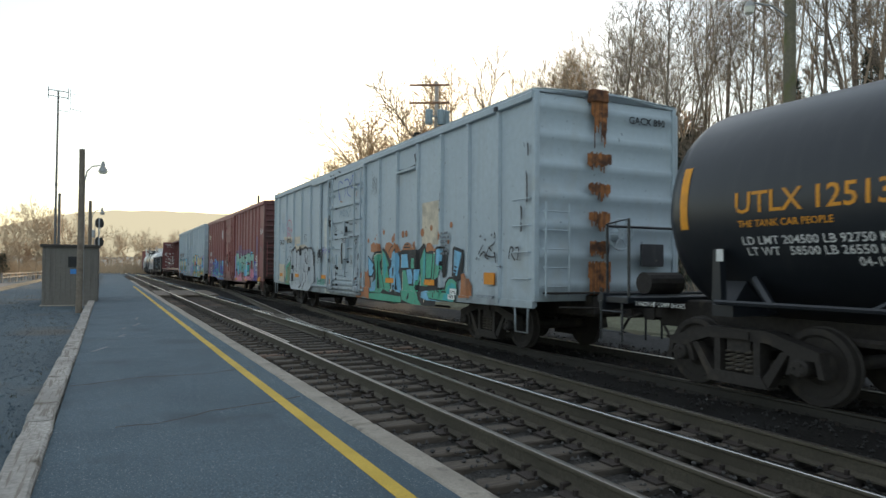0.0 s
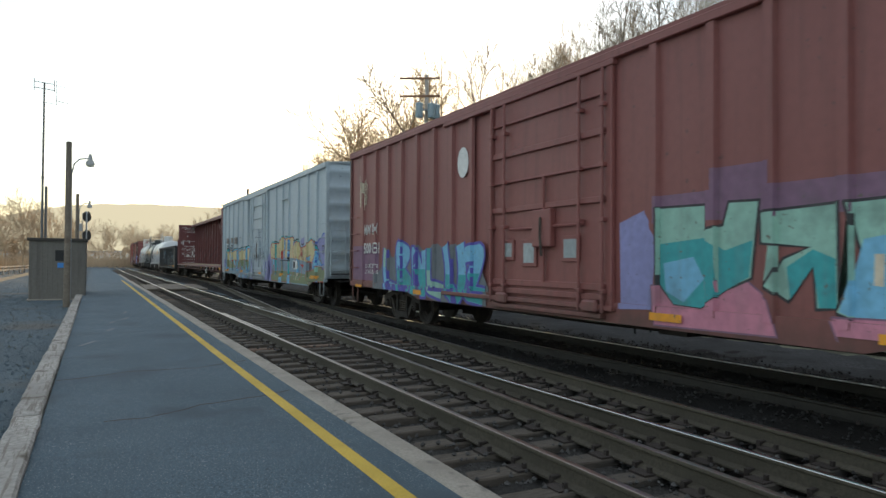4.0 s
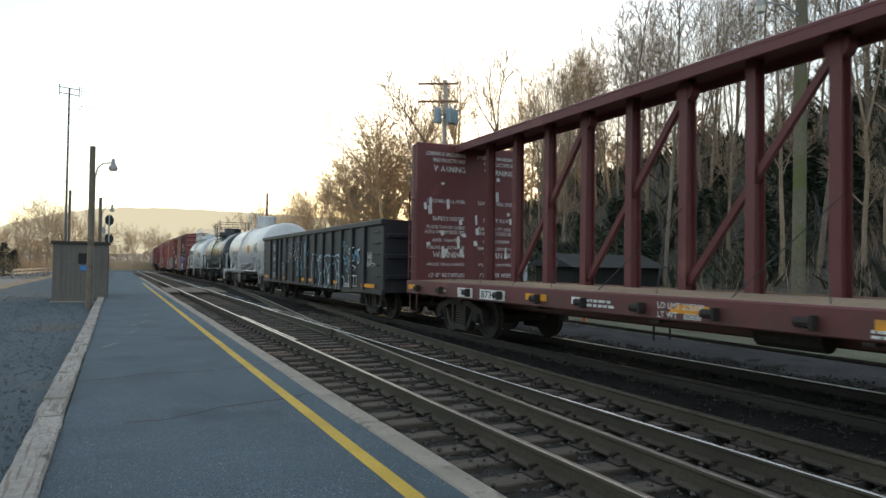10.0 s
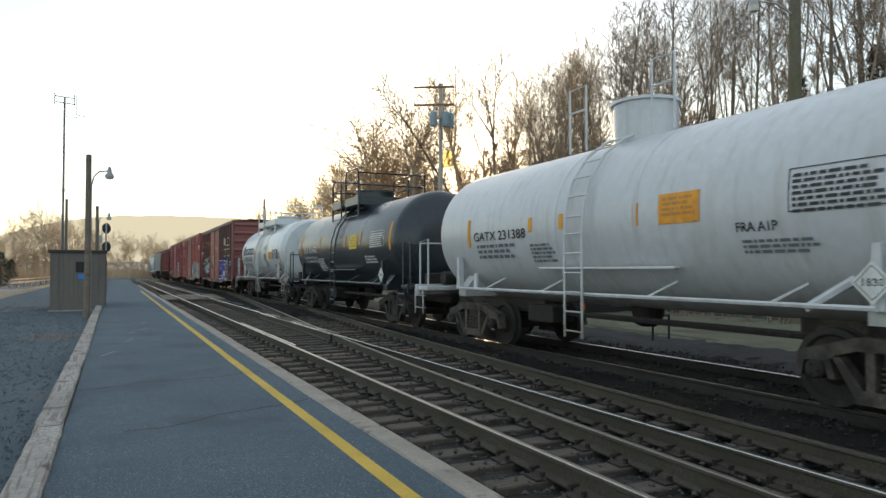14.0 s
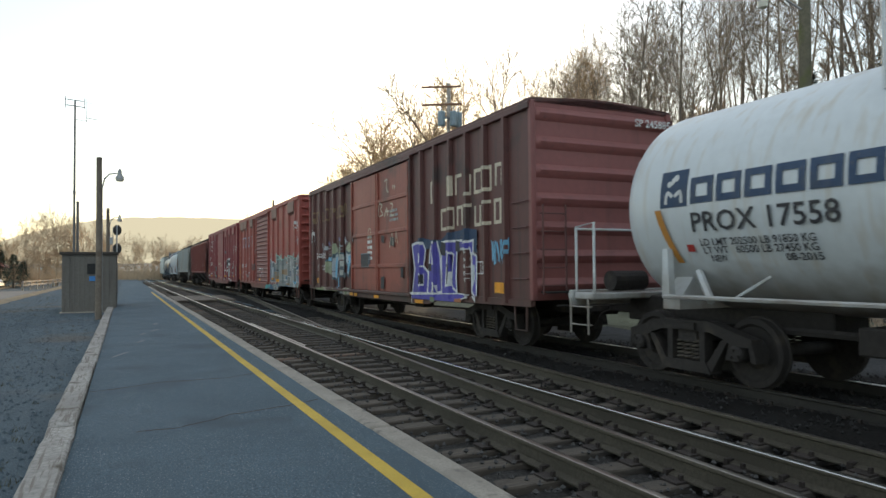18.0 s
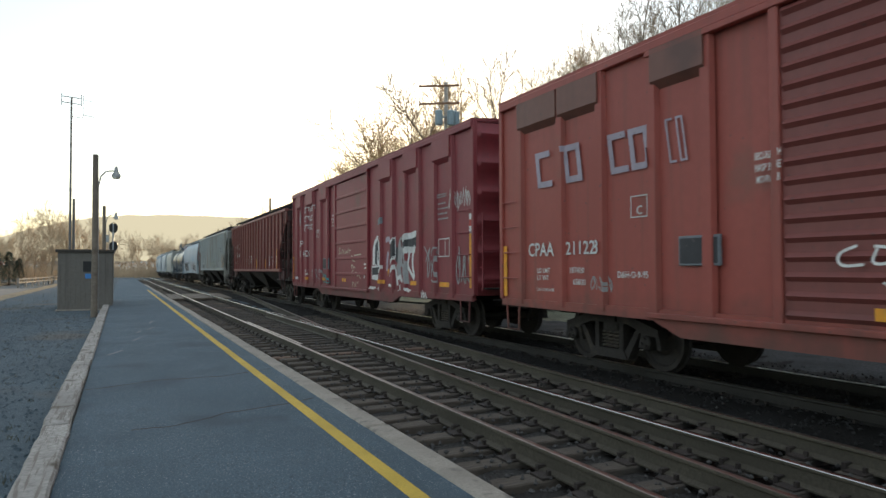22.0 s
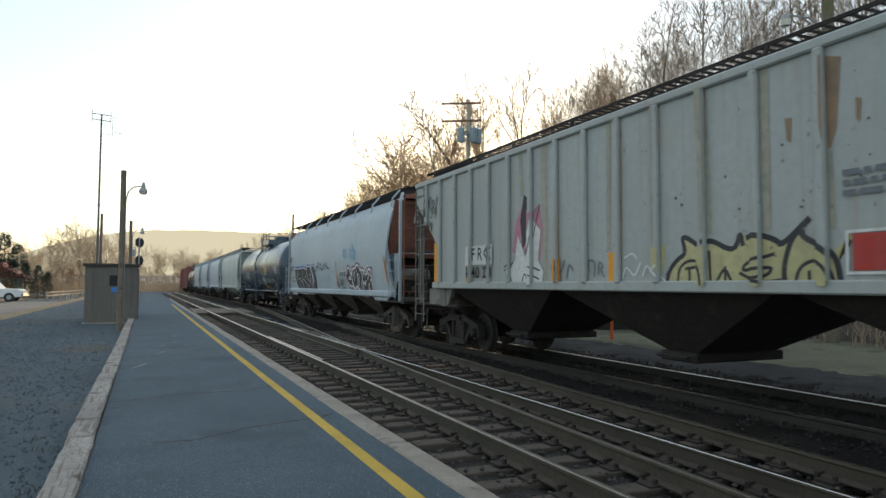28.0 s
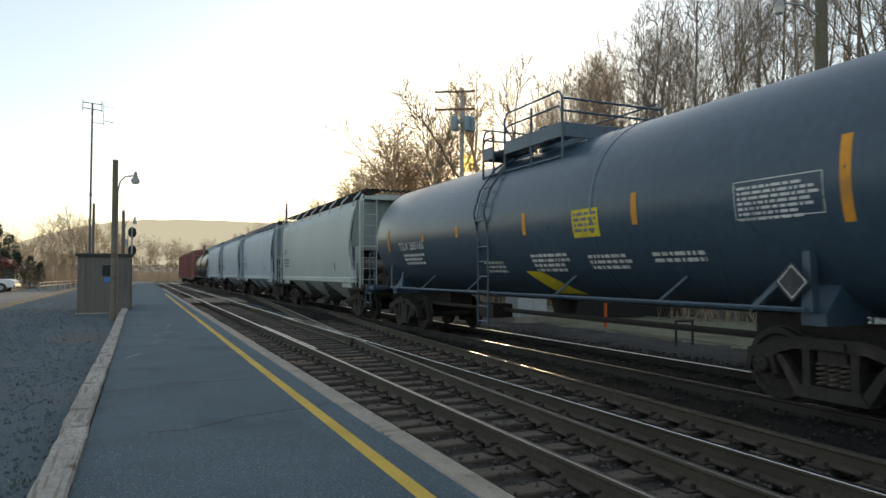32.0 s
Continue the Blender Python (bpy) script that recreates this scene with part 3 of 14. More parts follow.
INK = {k: material("ink_" + k, c, 0.65, spread=0.14, grain=9, bump=0.08, bump_scale=30, stain=tuple(0.6 * q + 0.03 for q in c), stain_at=0.56, stain_scale=2.2, streak=(0.17, 0.155, 0.14), streak_amount=0.28, speck=((0.14, 0.12, 0.1), 16, 0.69)) for k, c in dict(harbour=(0.075, 0.115, 0.14), celery=(0.36, 0.39, 0.26), ivory=(0.52, 0.53, 0.49), white=(0.72, 0.72, 0.7), grey=(0.33, 0.33, 0.33), black=(0.012, 0.012, 0.014), orange=(0.72, 0.27, 0.02), amber=(0.8, 0.34, 0.025),
       yellow=(0.75, 0.58, 0.03), teal=(0.05, 0.36, 0.38), green=(0.08, 0.36, 0.24), sky=(0.19, 0.46, 0.66), blue=(0.05, 0.11, 0.42), violet=(0.1, 0.085, 0.4), lilac=(0.27, 0.27, 0.5),
       pink=(0.56, 0.22, 0.3), tan=(0.5, 0.38, 0.24), rust=(0.42, 0.17, 0.07), cream=(0.63, 0.55, 0.42), sand=(0.58, 0.5, 0.27), red=(0.45, 0.04, 0.03), mint=(0.3, 0.52, 0.43), mauve=(0.22, 0.12, 0.19),
       slate=(0.16, 0.18, 0.2), char=(0.035, 0.035, 0.04), maroon=(0.12, 0.035, 0.035), silver=(0.46, 0.5, 0.53), pewter=(0.2, 0.225, 0.225), umber=(0.3, 0.2, 0.12), buff=(0.38, 0.36, 0.29), straw=(0.5, 0.46, 0.24), ash=(0.29, 0.3, 0.285), taupe=(0.3, 0.27, 0.25), dusk=(0.03, 0.11, 0.2), navy=(0.03, 0.06, 0.12), tawny=(0.55, 0.24, 0.04), olive=(0.2, 0.24, 0.13), bronze=(0.26, 0.17, 0.09), dove=(0.42, 0.36, 0.42), mist=(0.2, 0.3, 0.38)).items()}

# ---------------------------------------------------------------- writing and paint on the cars
LETTERS = {}


def letters(body, bold=0.012):
    """The triangles of a line of writing, one unit high, from x = 0; and its length."""
    if (body, bold) not in LETTERS:
        cu = bpy.data.curves.new("line", "FONT")
        cu.body, cu.resolution_u, cu.offset = body, 2, bold
        ob = bpy.data.objects.new("line", cu)
        me = bpy.data.meshes.new_from_object(ob)
        tri = [[(me.vertices[i].co.x / 0.7, me.vertices[i].co.y / 0.7) for i in p.vertices] for p in me.polygons]
        LETTERS[body, bold] = tri, max((x for t in tri for x, _ in t), default=0.1)
        bpy.data.objects.remove(ob)
        bpy.data.meshes.remove(me)
        bpy.data.curves.remove(cu)
    return LETTERS[body, bold]


def cut(poly, axis, lo, hi):
    """What of a polygon lies between lo and hi along an axis."""
    for sign, lim in ((1, lo), (-1, -hi)):
        out = []
        for i, p in enumerate(poly):
            q = poly[i - 1]
            a, b = sign * q[axis] - lim, sign * p[axis] - lim
            if (a < 0) != (b < 0):
                k = a / (a - b)
                out.append(tuple(q[j] + k * (p[j] - q[j]) for j in (0, 1)))
            if b >= 0:
                out.append(p)
        poly = out
        if len(poly) < 3:
            return []
    return poly


def ribbon(line, w):
    """A band of width w along a line of points, as quads."""
    out, pts = [], [Vector(p) for p in line]
    side = []
    for i, p in enumerate(pts):
        a, b = (p - pts[i - 1]).normalized() if i else None, (pts[i + 1] - p).normalized() if i + 1 < len(pts) else None
        d = ((a or b) + (b or a))
        d = d.normalized() if d.length > 0.1 else (a or b)
        n = Vector((-d.y, d.x)) * (w / 2)
        k = 1 / max(0.5, d.dot(a or b))
        side.append((p + n * k, p - n * k))
    for (a, b), (c, d) in zip(side, side[1:]):
        out.append([tuple(a), tuple(b), tuple(d), tuple(c)])
    return out


def round_off(line, times=2):
    """The same line with its corners rounded."""
    for _ in range(times):
        out = [line[0]]
        for (a, b), (c, d) in zip(line, line[1:]):
            out += [(a * 0.75 + c * 0.25, b * 0.75 + d * 0.25), (a * 0.25 + c * 0.75, b * 0.25 + d * 0.75)]
        line = out + [line[-1]]
    return line


class Paintwork:
    """Paint laid on the near side of a car: polygons in (along the car, up), pressed on to its surface."""
    def __init__(self, surf, ys=(), zs=()):
        self.surf, self.ys, self.zs = surf, ys, zs
        self.items, self.lift, self.mark, self.what = [], 0.004, 0, "painted_patch"
        self.foot, self.half, self.shift, self.flank = None, None, 0.0, 0.0

    def poly(self, pts, ink):
        self.items.append(([(a + self.shift, b) for a, b in pts] if self.shift else pts, ink, self.lift, self.mark, self.what))

    def up(self, by=0.0005):
        self.lift += by
        return self

    def start(self, what):
        """A new item of paint, which becomes a part of its own."""
        self.mark += 1
        self.what = what
        return self.up()

    def rect(self, y0, y1, z0, z1, ink):
        self.start("painted_patch").poly([(y0, z0), (y1, z0), (y1, z1), (y0, z1)], ink)
        return self

    def letter(self, body, y, z, size, ink, width=None):
        """Writing whose first letter starts at y, on a line at z."""
        tri, n = letters(body)
        k = width / (n * size) if width else 1
        self.start("stencil_lettering")
        for t in tri:
            self.poly([(y - u * size * k, z + v * size) for u, v in t], ink)
        return self

    def lines(self, y, z, w, rows, size, ink, seed=0, gap=1.7):
        """Small print: bars as long as words."""
        r = random.Random(seed)
        self.start("small_print")
        for i in range(rows):
            u = 0
            while u < w * r.uniform(0.75, 1.0):
                n = size * r.choice((1.2, 2.2, 3.0, 3.8))
                n = min(n, w - u)
                if n < 0.3 * size:
                    break
                a = z - i * size * gap
                self.poly([(y - u, a), (y - u - n, a), (y - u - n, a + size), (y - u, a + size)], ink)
                u += n + size * 0.7
        return self

    def blocks(self, y, z, n, w, h, ink, gap=0.25, skip=(), lean=0.0):
        """A worn company name, as a plain frame for each letter."""
        self.start("worn_name")
        for i in range(n):
            if i in skip:
                continue
            a = y - i * w * (1 + gap)
            k = w * 0.24
            bars = [(0, w, 0, k), (0, w, h - k, h), (0, k, k, h - k), (w - k, w, k, h - k)]
            if h < 0.15:
                bars = [(0, w, 0, h)]
            for u0, u1, v0, v1 in [bars[b] for b in ((0, 1, 2), (1, 2, 3), (0, 2, 3), (0, 1, 2, 3), (1, 2))[i * 3 % 5]] if len(bars) > 1 else bars:
                self.poly([(a - u0 - lean * v0, z + v0), (a - u1 - lean * v0, z + v0), (a - u1 - lean * v1, z + v1), (a - u0 - lean * v1, z + v1)], ink)
        return self

    def cloud(self, y0, y1, z0, z1, ink, seed=0, rough=0.35, spikes=9):
        """A patch of colour with a wavy top and a nearly straight foot."""
        r = random.Random(seed)
        n, pts = spikes * 3, []
        for i in range(n + 1):
            k = i / n
            e = min(1, 5 * min(k, 1 - k) + 0.35)
            top = z0 + (z1 - z0) * (1 - rough * (0.5 + 0.5 * math.sin(k * spikes * 5 + seed)) * r.uniform(0.3, 1)) * e
            pts.append((y0 + (y1 - y0) * k, top))
        pts = round_off(pts, 1)
        self.start("graffiti_patch")
        for (a, b), (c, d) in zip(pts, pts[1:]):
            f1, f2 = z0 + 0.05 * math.sin(a * 3), z0 + 0.05 * math.sin(c * 3)
            self.poly([(a, f1), (c, f2), (c, max(d, f2 + 0.02)), (a, max(b, f1 + 0.02))], ink)
        return self

    FORMS = (((0.1, 0), (0.05, 1), (0.75, 0.85), (0.2, 0.5), (0.85, 0.2), (0.15, 0.05)), ((0.05, 0), (0.4, 1), (0.6, 1), (0.95, 0)), ((0.15, 1), (0.1, 0.1), (0.9, 0.0)),
             ((0.1, 0.9), (0.9, 0.95), (0.15, 0.1), (0.95, 0.05)), ((0.1, 0), (0.15, 1), (0.8, 0.05), (0.85, 1)), ((0.5, 1), (0.1, 0.7), (0.1, 0.25), (0.5, 0), (0.9, 0.25), (0.9, 0.7), (0.55, 0.95)),
             ((0.9, 0.9), (0.3, 1), (0.15, 0.65), (0.85, 0.4), (0.7, 0.05), (0.05, 0.1)), ((0.1, 1), (0.15, 0.2), (0.5, 0), (0.85, 0.2), (0.9, 1)))

    def piece(self, y0, y1, z0, z1, n, fills, edge, seed=0, fat=0.3, shine=None, lean=0.1):
        """A row of fat, outlined graffiti forms from y0 (far end) to y1."""
        r = random.Random(seed)
        w, h = abs(y0 - y1) / n, z1 - z0
        rim = min(0.11, 0.09 * h + 0.02)
        for i in range(n):
            form = self.FORMS[(seed * 3 + i * 5 + r.randrange(2)) % 8]
            b, t = z0 + h * r.uniform(0.02, 0.14), z1 - h * r.uniform(0.04, 0.2)
            bow = r.uniform(-0.12, 0.12)
            fine = []
            for (u, v), (u2, v2) in zip(form, form[1:]):
                for k in (0, 0.34, 0.67):
                    fine.append((u + k * (u2 - u) + bow * math.sin(math.pi * k), v + k * (v2 - v)))
            fine.append(form[-1])
            sway = lean * r.uniform(0.4, 1.4)
            line = round_off([(y0 - w * (i + 0.04 + u * 0.94) + sway * (v - 0.5), b + (t - b) * v) for u, v in fine])
            self.start("graffiti_form")
            for q in ribbon(line, fat * w * 1.25 + rim):
                self.up(0.00001).poly(q, edge)
            k = i + r.randrange(2)
            self.up(0.0004)
            for q in ribbon(line, fat * w * 1.25):
                self.up(0.00001).poly(q, fills[k % len(fills)])
            if len(fills) > 1:
                self.up(0.0004)
                m = z0 + h * r.uniform(0.35, 0.55)
                for q in ribbon(line, fat * w * 1.2):
                    q = cut(q, 1, z0 - 1, m)
                    if q:
                        self.up(0.00001).poly(q, fills[(k + 1) % len(fills)])
            if shine:
                self.up(0.0003)
                for q in ribbon([(a + 0.3 * fat * w, c + 0.02) for a, c in line[:14]], 0.028):
                    self.up(0.00001).poly(q, shine)
        return self

    def stroke(self, pts, ink, thick):
        """One rounded stroke of a spray can."""
        self.up()
        for q in ribbon(round_off(pts), thick):
            self.up(0.00001).poly(q, ink)
        return self

    def shape(self, ink, pts, edge=None, w=0.03):
        """One flat form of colour, with or without a drawn edge."""
        self.mark += 1
        self.what = "graffiti_patch"
        self.up(0.00015).poly(list(pts), ink)
        if edge:
            self.up(0.00015)
            for q in ribbon(list(pts) + [pts[0]], w):
                self.up(0.000004).poly(q, edge)
        return self

    def line(self, ink, w, pts):
        """One drawn line."""
        self.mark += 1
        self.what = "graffiti_line"
        self.up(0.00015)
        for q in ribbon(round_off(list(pts)), w):
            self.up(0.000004).poly(q, ink)
        return self

    def dots(self, y0, y1, z0, z1, n, ink, seed=0, size=0.1):
        """Round blobs of colour."""
        r = random.Random(seed)
        self.start("graffiti_dots")
        for i in range(n):
            y, z, k = y0 + (y1 - y0) * (i + r.random()) / n, r.uniform(z0, z1), size * r.uniform(0.5, 1.4)
            self.up(0.00003).poly([(y + k * math.cos(a * 0.524), z + k * math.sin(a * 0.524)) for a in range(12)], ink)
        return self

    def tag(self, y, z, w, h, ink, seed=0, thick=0.025, strokes=6):
        """A hand style: a few quick strokes."""
        r = random.Random(seed)
        self.start("graffiti_tag")
        for i in range(strokes):
            a = y - w * (i + 0.1) / strokes
            pts = [(a - w / strokes * (0.5 + 0.55 * math.sin(q * 1.9 + r.uniform(-1, 1))), z + h * (0.5 + 0.5 * math.cos(q * 1.57 + i) * r.uniform(0.5, 1))) for q in range(6)]
            for q in ribbon(round_off(pts), thick):
                self.up(0.00001).poly(q, ink)
        return self

    def outline(self, y0, y1, z0, z1, ink, w=0.02, bars=1):
        for a, b, c, d in ((y0, y1, z0, z0 + w), (y0, y1, z1 - w, z1), (y0, y0 + w, z0, z1), (y1 - w, y1, z0, z1)):
            self.rect(a, b, c, d, ink)
        for i in range(1, bars + 1):
            m = y0 + (y1 - y0) * i / (bars + 1)
            self.rect(m, m + w, z0, z1, ink)
        return self

    def lay(self, name, parent, label="", whole=False):
        """Presses the paint on to the car, a mesh for each item, or one for all."""
        marks = {}
        for it in self.items:
            marks.setdefault(0 if whole else it[3], []).append(it)
        self.items = []
        for items in marks.values():
            g, slots = Geo(), []
            for pts, ink, lift, _, _ in items:
                if ink not in slots:
                    slots.append(ink)
                if self.half:
                    pts = cut(pts, 0, -self.half, self.half)
                if self.foot and pts:
                    pts = cut(pts, 1, self.foot(sum(q[0] for q in pts) / len(pts)), 9)
                if not pts:
                    continue
                bits = [pts]
                for axis, cuts in ((0, self.ys), (1, self.zs)):
                    out = []
                    for p in bits:
                        lo, hi = min(q[axis] for q in p), max(q[axis] for q in p)
                        lim = [lo - 1] + [c for c in cuts if lo < c < hi] + [hi + 1]
                        for a, b in zip(lim, lim[1:]):
                            q = cut(p, axis, a, b)
                            if len(q) > 2:
                                out.append(q)
                    bits = out
                for p in bits:
                    cy, cz = sum(q[0] for q in p) / len(p), sum(q[1] for q in p) / len(p)
                    vs = [(-(self.surf(cy, q[1] if len(self.zs) > 2 else cz) + lift), q[0], q[1]) for q in p]
                    g.add(vs, [tuple(range(len(vs)))], slots.index(ink))
                    if not self.flank:
                        continue
                    # the flanks of a rib take paint as well
                    for (ya, za), (yb, zb) in zip(p, p[1:] + p[:1]):
                        if abs(ya - yb) < 1e-6 and any(abs(ya - c) < 1e-6 for c in self.ys):
                            k = 1 if ya > cy else -1
                            low, top = self.surf(ya + k * 0.001, cz), self.surf(cy, cz)
                            if 0.02 < top - low < 0.12:
                                u, w = ya + k * 0.003, ya + k * (self.flank + 0.003)
                                g.add([(-top - lift, u, za), (-top - lift, u, zb), (-low - lift, w, zb), (-low - lift, w, za)], [(0, 1, 2, 3)], slots.index(ink))
            if not g.v:
                continue
            nm = name if whole else items[0][4]
            me = bpy.data.meshes.new(nm)
            me.from_pydata(g.v, [], g.f)
            for q in slots:
                me.materials.append(INK[q])
            me.polygons.foreach_set("material_index", g.m)
            bm = bmesh.new()
            bm.from_mesh(me)
            bmesh.ops.remove_doubles(bm, verts=bm.verts, dist=0.0042)
            bm.to_mesh(me)
            bm.free()
            part(nm, me, None, parent, label if whole or name in ("graffiti", "patch_paint") else {"stencil_lettering": "stencilled lettering", "small_print": "small stencilled print"}.get(nm, ""))


# ---------------------------------------------------------------- running gear, shared by all cars
WHEEL_R = 0.43


def gear_meshes():
    w = Geo()
    for s in (-1, 1):
        c = s * 0.7525
        prof = [(-0.075, 0.20), (-0.075, 0.36), (-0.07, 0.455), (-0.045, 0.455), (-0.035, 0.435), (0.06, WHEEL_R), (0.065, 0.40), (0.065, 0.36), (0.03, 0.33), (0.015, 0.2), (0.05, 0.14), (0.07, 0.11), (-0.08, 0.11)]
        prof = [(s * a, r) for a, r in prof]
        w.lathe(prof, "x", 28, (c, 0, 0))
        w.lathe([(s * 0.83, 0.075), (s * 1.12, 0.075)], "x", 10, (0, 0, 0))
        w.lathe([(s * 0.94, 0.105), (s * 1.12, 0.105), (s * 1.14, 0.085)], "x", 14, (0, 0, 0))
        for k in range(3):
            a = k * 2.094
            w.lathe([(s * 1.14, 0.02), (s * 1.165, 0.02)], "x", 6, (0, 0.055 * math.cos(a), 0.055 * math.sin(a)))
    w.lathe([(-0.75, 0.085), (0.75, 0.085)], "x", 12)
    b = Geo().cbox(-1.05, 1.05, -0.17, 0.17, 0.5, 0.72, 0.02).lathe([(0.72, 0.2), (0.80, 0.2)], "z", 14)
    b.box(-0.75, 0.75, -0.5, -0.42, 0.3, 0.42).box(-0.75, 0.75, 0.42, 0.5, 0.3, 0.42)
    f = Geo()
    # cast side frame: top chord, pedestals over the bearings, diagonals and bottom bow
    f.prism([(-0.42, 0.80), (0.42, 0.80), (0.62, 0.74), (1.07, 0.62), (1.07, 0.52), (0.78, 0.52), (0.62, 0.60), (0.42, 0.66), (-0.42, 0.66), (-0.62, 0.60), (-0.78, 0.52), (-1.07, 0.52), (-1.07, 0.62), (-0.62, 0.74)], "x", -0.09, 0.09)
    for s in (-1, 1):
        f.prism([(s * 1.07, 0.58), (s * 1.12, 0.34), (s * 1.05, 0.34), (s * 1.0, 0.54)], "x", -0.08, 0.08)
        f.prism([(s * 0.72, 0.56), (s * 0.66, 0.34), (s * 0.73, 0.34), (s * 0.8, 0.55)], "x", -0.08, 0.08)
        f.prism([(s * 0.70, 0.58), (s * 0.60, 0.58), (s * 0.30, 0.17), (s * 0.42, 0.13)], "x", -0.075, 0.075)
        f.prism([(s * 0.33, 0.70), (s * 0.24, 0.70), (s * 0.24, 0.24), (s * 0.33, 0.24)], "x", -0.08, 0.08)
    f.prism([(-0.44, 0.13), (0.44, 0.13), (0.34, 0.27), (-0.34, 0.27)], "x", -0.10, 0.10)
    f.box(-0.13, -0.09, -0.2, 0.2, 0.68, 0.77)
    sp = Geo()
    for y in (0.0,):
        pts = [(0.06 * math.cos(a * 0.9), y + 0.06 * math.sin(a * 0.9), 0.275 + a * 0.0078) for a in range(36)]
        sp.tube(pts, 0.017, 4)
    cp = Geo().cbox(-0.11, 0.11, -0.75, 0.1, 0.74, 0.94, 0.02)
    cp.prism([(-0.14, -0.75), (0.14, -0.75), (0.17, -0.95), (0.05, -1.02), (-0.02, -0.9), (-0.14, -0.97)], "z", 0.70, 0.98)
    hose = Geo().tube([(0.3, -0.35, 0.8), (0.32, -0.6, 0.72), (0.3, -0.8, 0.5), (0.2, -0.95, 0.42), (0.1, -1.0, 0.45)], 0.022, 6)
    hose.tube([(-1.35, -0.12, 0.88), (-0.6, -0.3, 0.86), (-0.15, -0.55, 0.9)], 0.016, 5)
    return (w.mesh("wheelset", IRON, True), b.mesh("truck", IRON), f.mesh("side_frame", IRON), f.mesh("side_frame", IRON_PALE), sp.mesh("spring", IRON_PALE, True), cp.mesh("coupler", IRON), hose.mesh("air_hose", IRON, True))


GEAR = gear_meshes()
WHEELS = []      # (wheelset, its place on its truck)
CONSIST = []     # (car, place of its middle along the line at 15 s)


def running_gear(car, at, dusty=False, inset=0.0):
    """Two trucks at +-at, each with side frames, springs and two wheelsets; couplers at the ends."""
    for s in (-1, 1):
        tr = part("truck", GEAR[1], None, car)
        tr.location = (0, s * at, 0)
        for q in (-1, 1):
            fr = part("side_frame", GEAR[3] if dusty else GEAR[2], None, tr)
            fr.location, fr.rotation_euler = (q * 0.99, 0, 0), (0, 0, 0 if q < 0 else math.pi)
            part("spring", GEAR[4], None, tr).location = (q * 0.99, -0.14, 0)
            for o in (0.0, 0.14):
                part("spring", GEAR[4], None, tr).location = (q * 0.99, o, 0)
            wh = part("wheelset", GEAR[0], None, tr)
            wh.location = (0, q * 0.86, WHEEL_R)
            WHEELS.append((wh, q * 0.86))


def couplers(car, half):
    for s in (-1, 1):
        for k in (5, 6):
            ob = part(("coupler", "air_hose")[k - 5], GEAR[k], None, car)
            ob.location, ob.rotation_euler = (0, s * half, 0), (0, 0, 0 if s < 0 else math.pi)


def start_car(name, label, front, back, group="freight cars of the train"):
    car = thing(name, label, "freight car", group)
    CONSIST.append((car, (front + back) / 2))
    return car, (back - front) / 2


def rung_ladder(car, x, y0, y1, z0, z1, n, mat, face="side", rails=True, name="ladder"):
    """Rungs between two stiles, on a side (along y) or on an end (along x)."""
    g = Geo()
    P = (lambda u, z, o=0.0: (x + o, u, z)) if face == "side" else (lambda u, z, o=0.0: (u, x + o, z))
    o = (-0.07 if face == "side" else (-0.09 if x < 0 else 0.09))
    for i in range(n):
        z = z0 + (z1 - z0) * (i + 0.5) / n
        g.tube([P(y0, z), P(y0, z, o), P(y1, z, o), P(y1, z)], 0.012, 5)
        if not rails:
            part(name, g, mat, car)
            g = Geo()
    if rails:
        for y in (y0, y1):
            g.tube([P(y, z0, o), P(y, z1, o)], 0.018, 5)
        part(name, g, mat, car)


def stirrup(car, x, y, mat, z0=0.42, z1=0.9, w=0.42):
    part("sill_step", Geo().tube([(x, y - w / 2, z1), (x, y - w / 2 + 0.03, z0), (x, y + w / 2 - 0.03, z0), (x, y + w / 2, z1)], 0.02, 6), mat, car)


def brake_wheel(car, y, x, z, mat):
    g = Geo()
    pts = [(x + 0.27 * math.cos(a * math.pi / 12), y - 0.2, z + 0.27 * math.sin(a * math.pi / 12)) for a in range(25)]
    g.tube(pts, 0.02, 6)
    for k in range(6):
        a = k * math.pi / 3
        g.tube([(x, y - 0.2, z), (x + 0.26 * math.cos(a), y - 0.2, z + 0.26 * math.sin(a))], 0.017, 4)
    g.lathe([(-0.22, 0.09), (-0.12, 0.09), (0.0, 0.12)], "y", 12, (x, y, z))
    part("brake_wheel", g, mat, car)


def underframe(car, half, belly, mat=None):
    g = Geo().cbox(-0.3, 0.3, -half, half, 0.66, 1.0, 0.02)
    for i in range(7):
        y = -half * 0.75 + i * half * 0.25
        g.box(-1.45, 1.45, y - 0.06, y + 0.06, 0.8, 1.02)
    part("centre_sill", g, IRON, car)
    g = Geo().lathe([(-0.45, 0.14), (0.45, 0.14)], "y", 12, (-0.7, half * 0.12, 0.72))
    g.cbox(-1.1, -0.8, -half * 0.25, -half * 0.25 + 0.5, 0.55, 0.9)
    g.tube([(-0.9, -half * 0.55, 0.62), (-0.8, -0.3, 0.55), (-0.9, half * 0.5, 0.6)], 0.025, 5)
    part("brake_rigging", g, IRON, car)


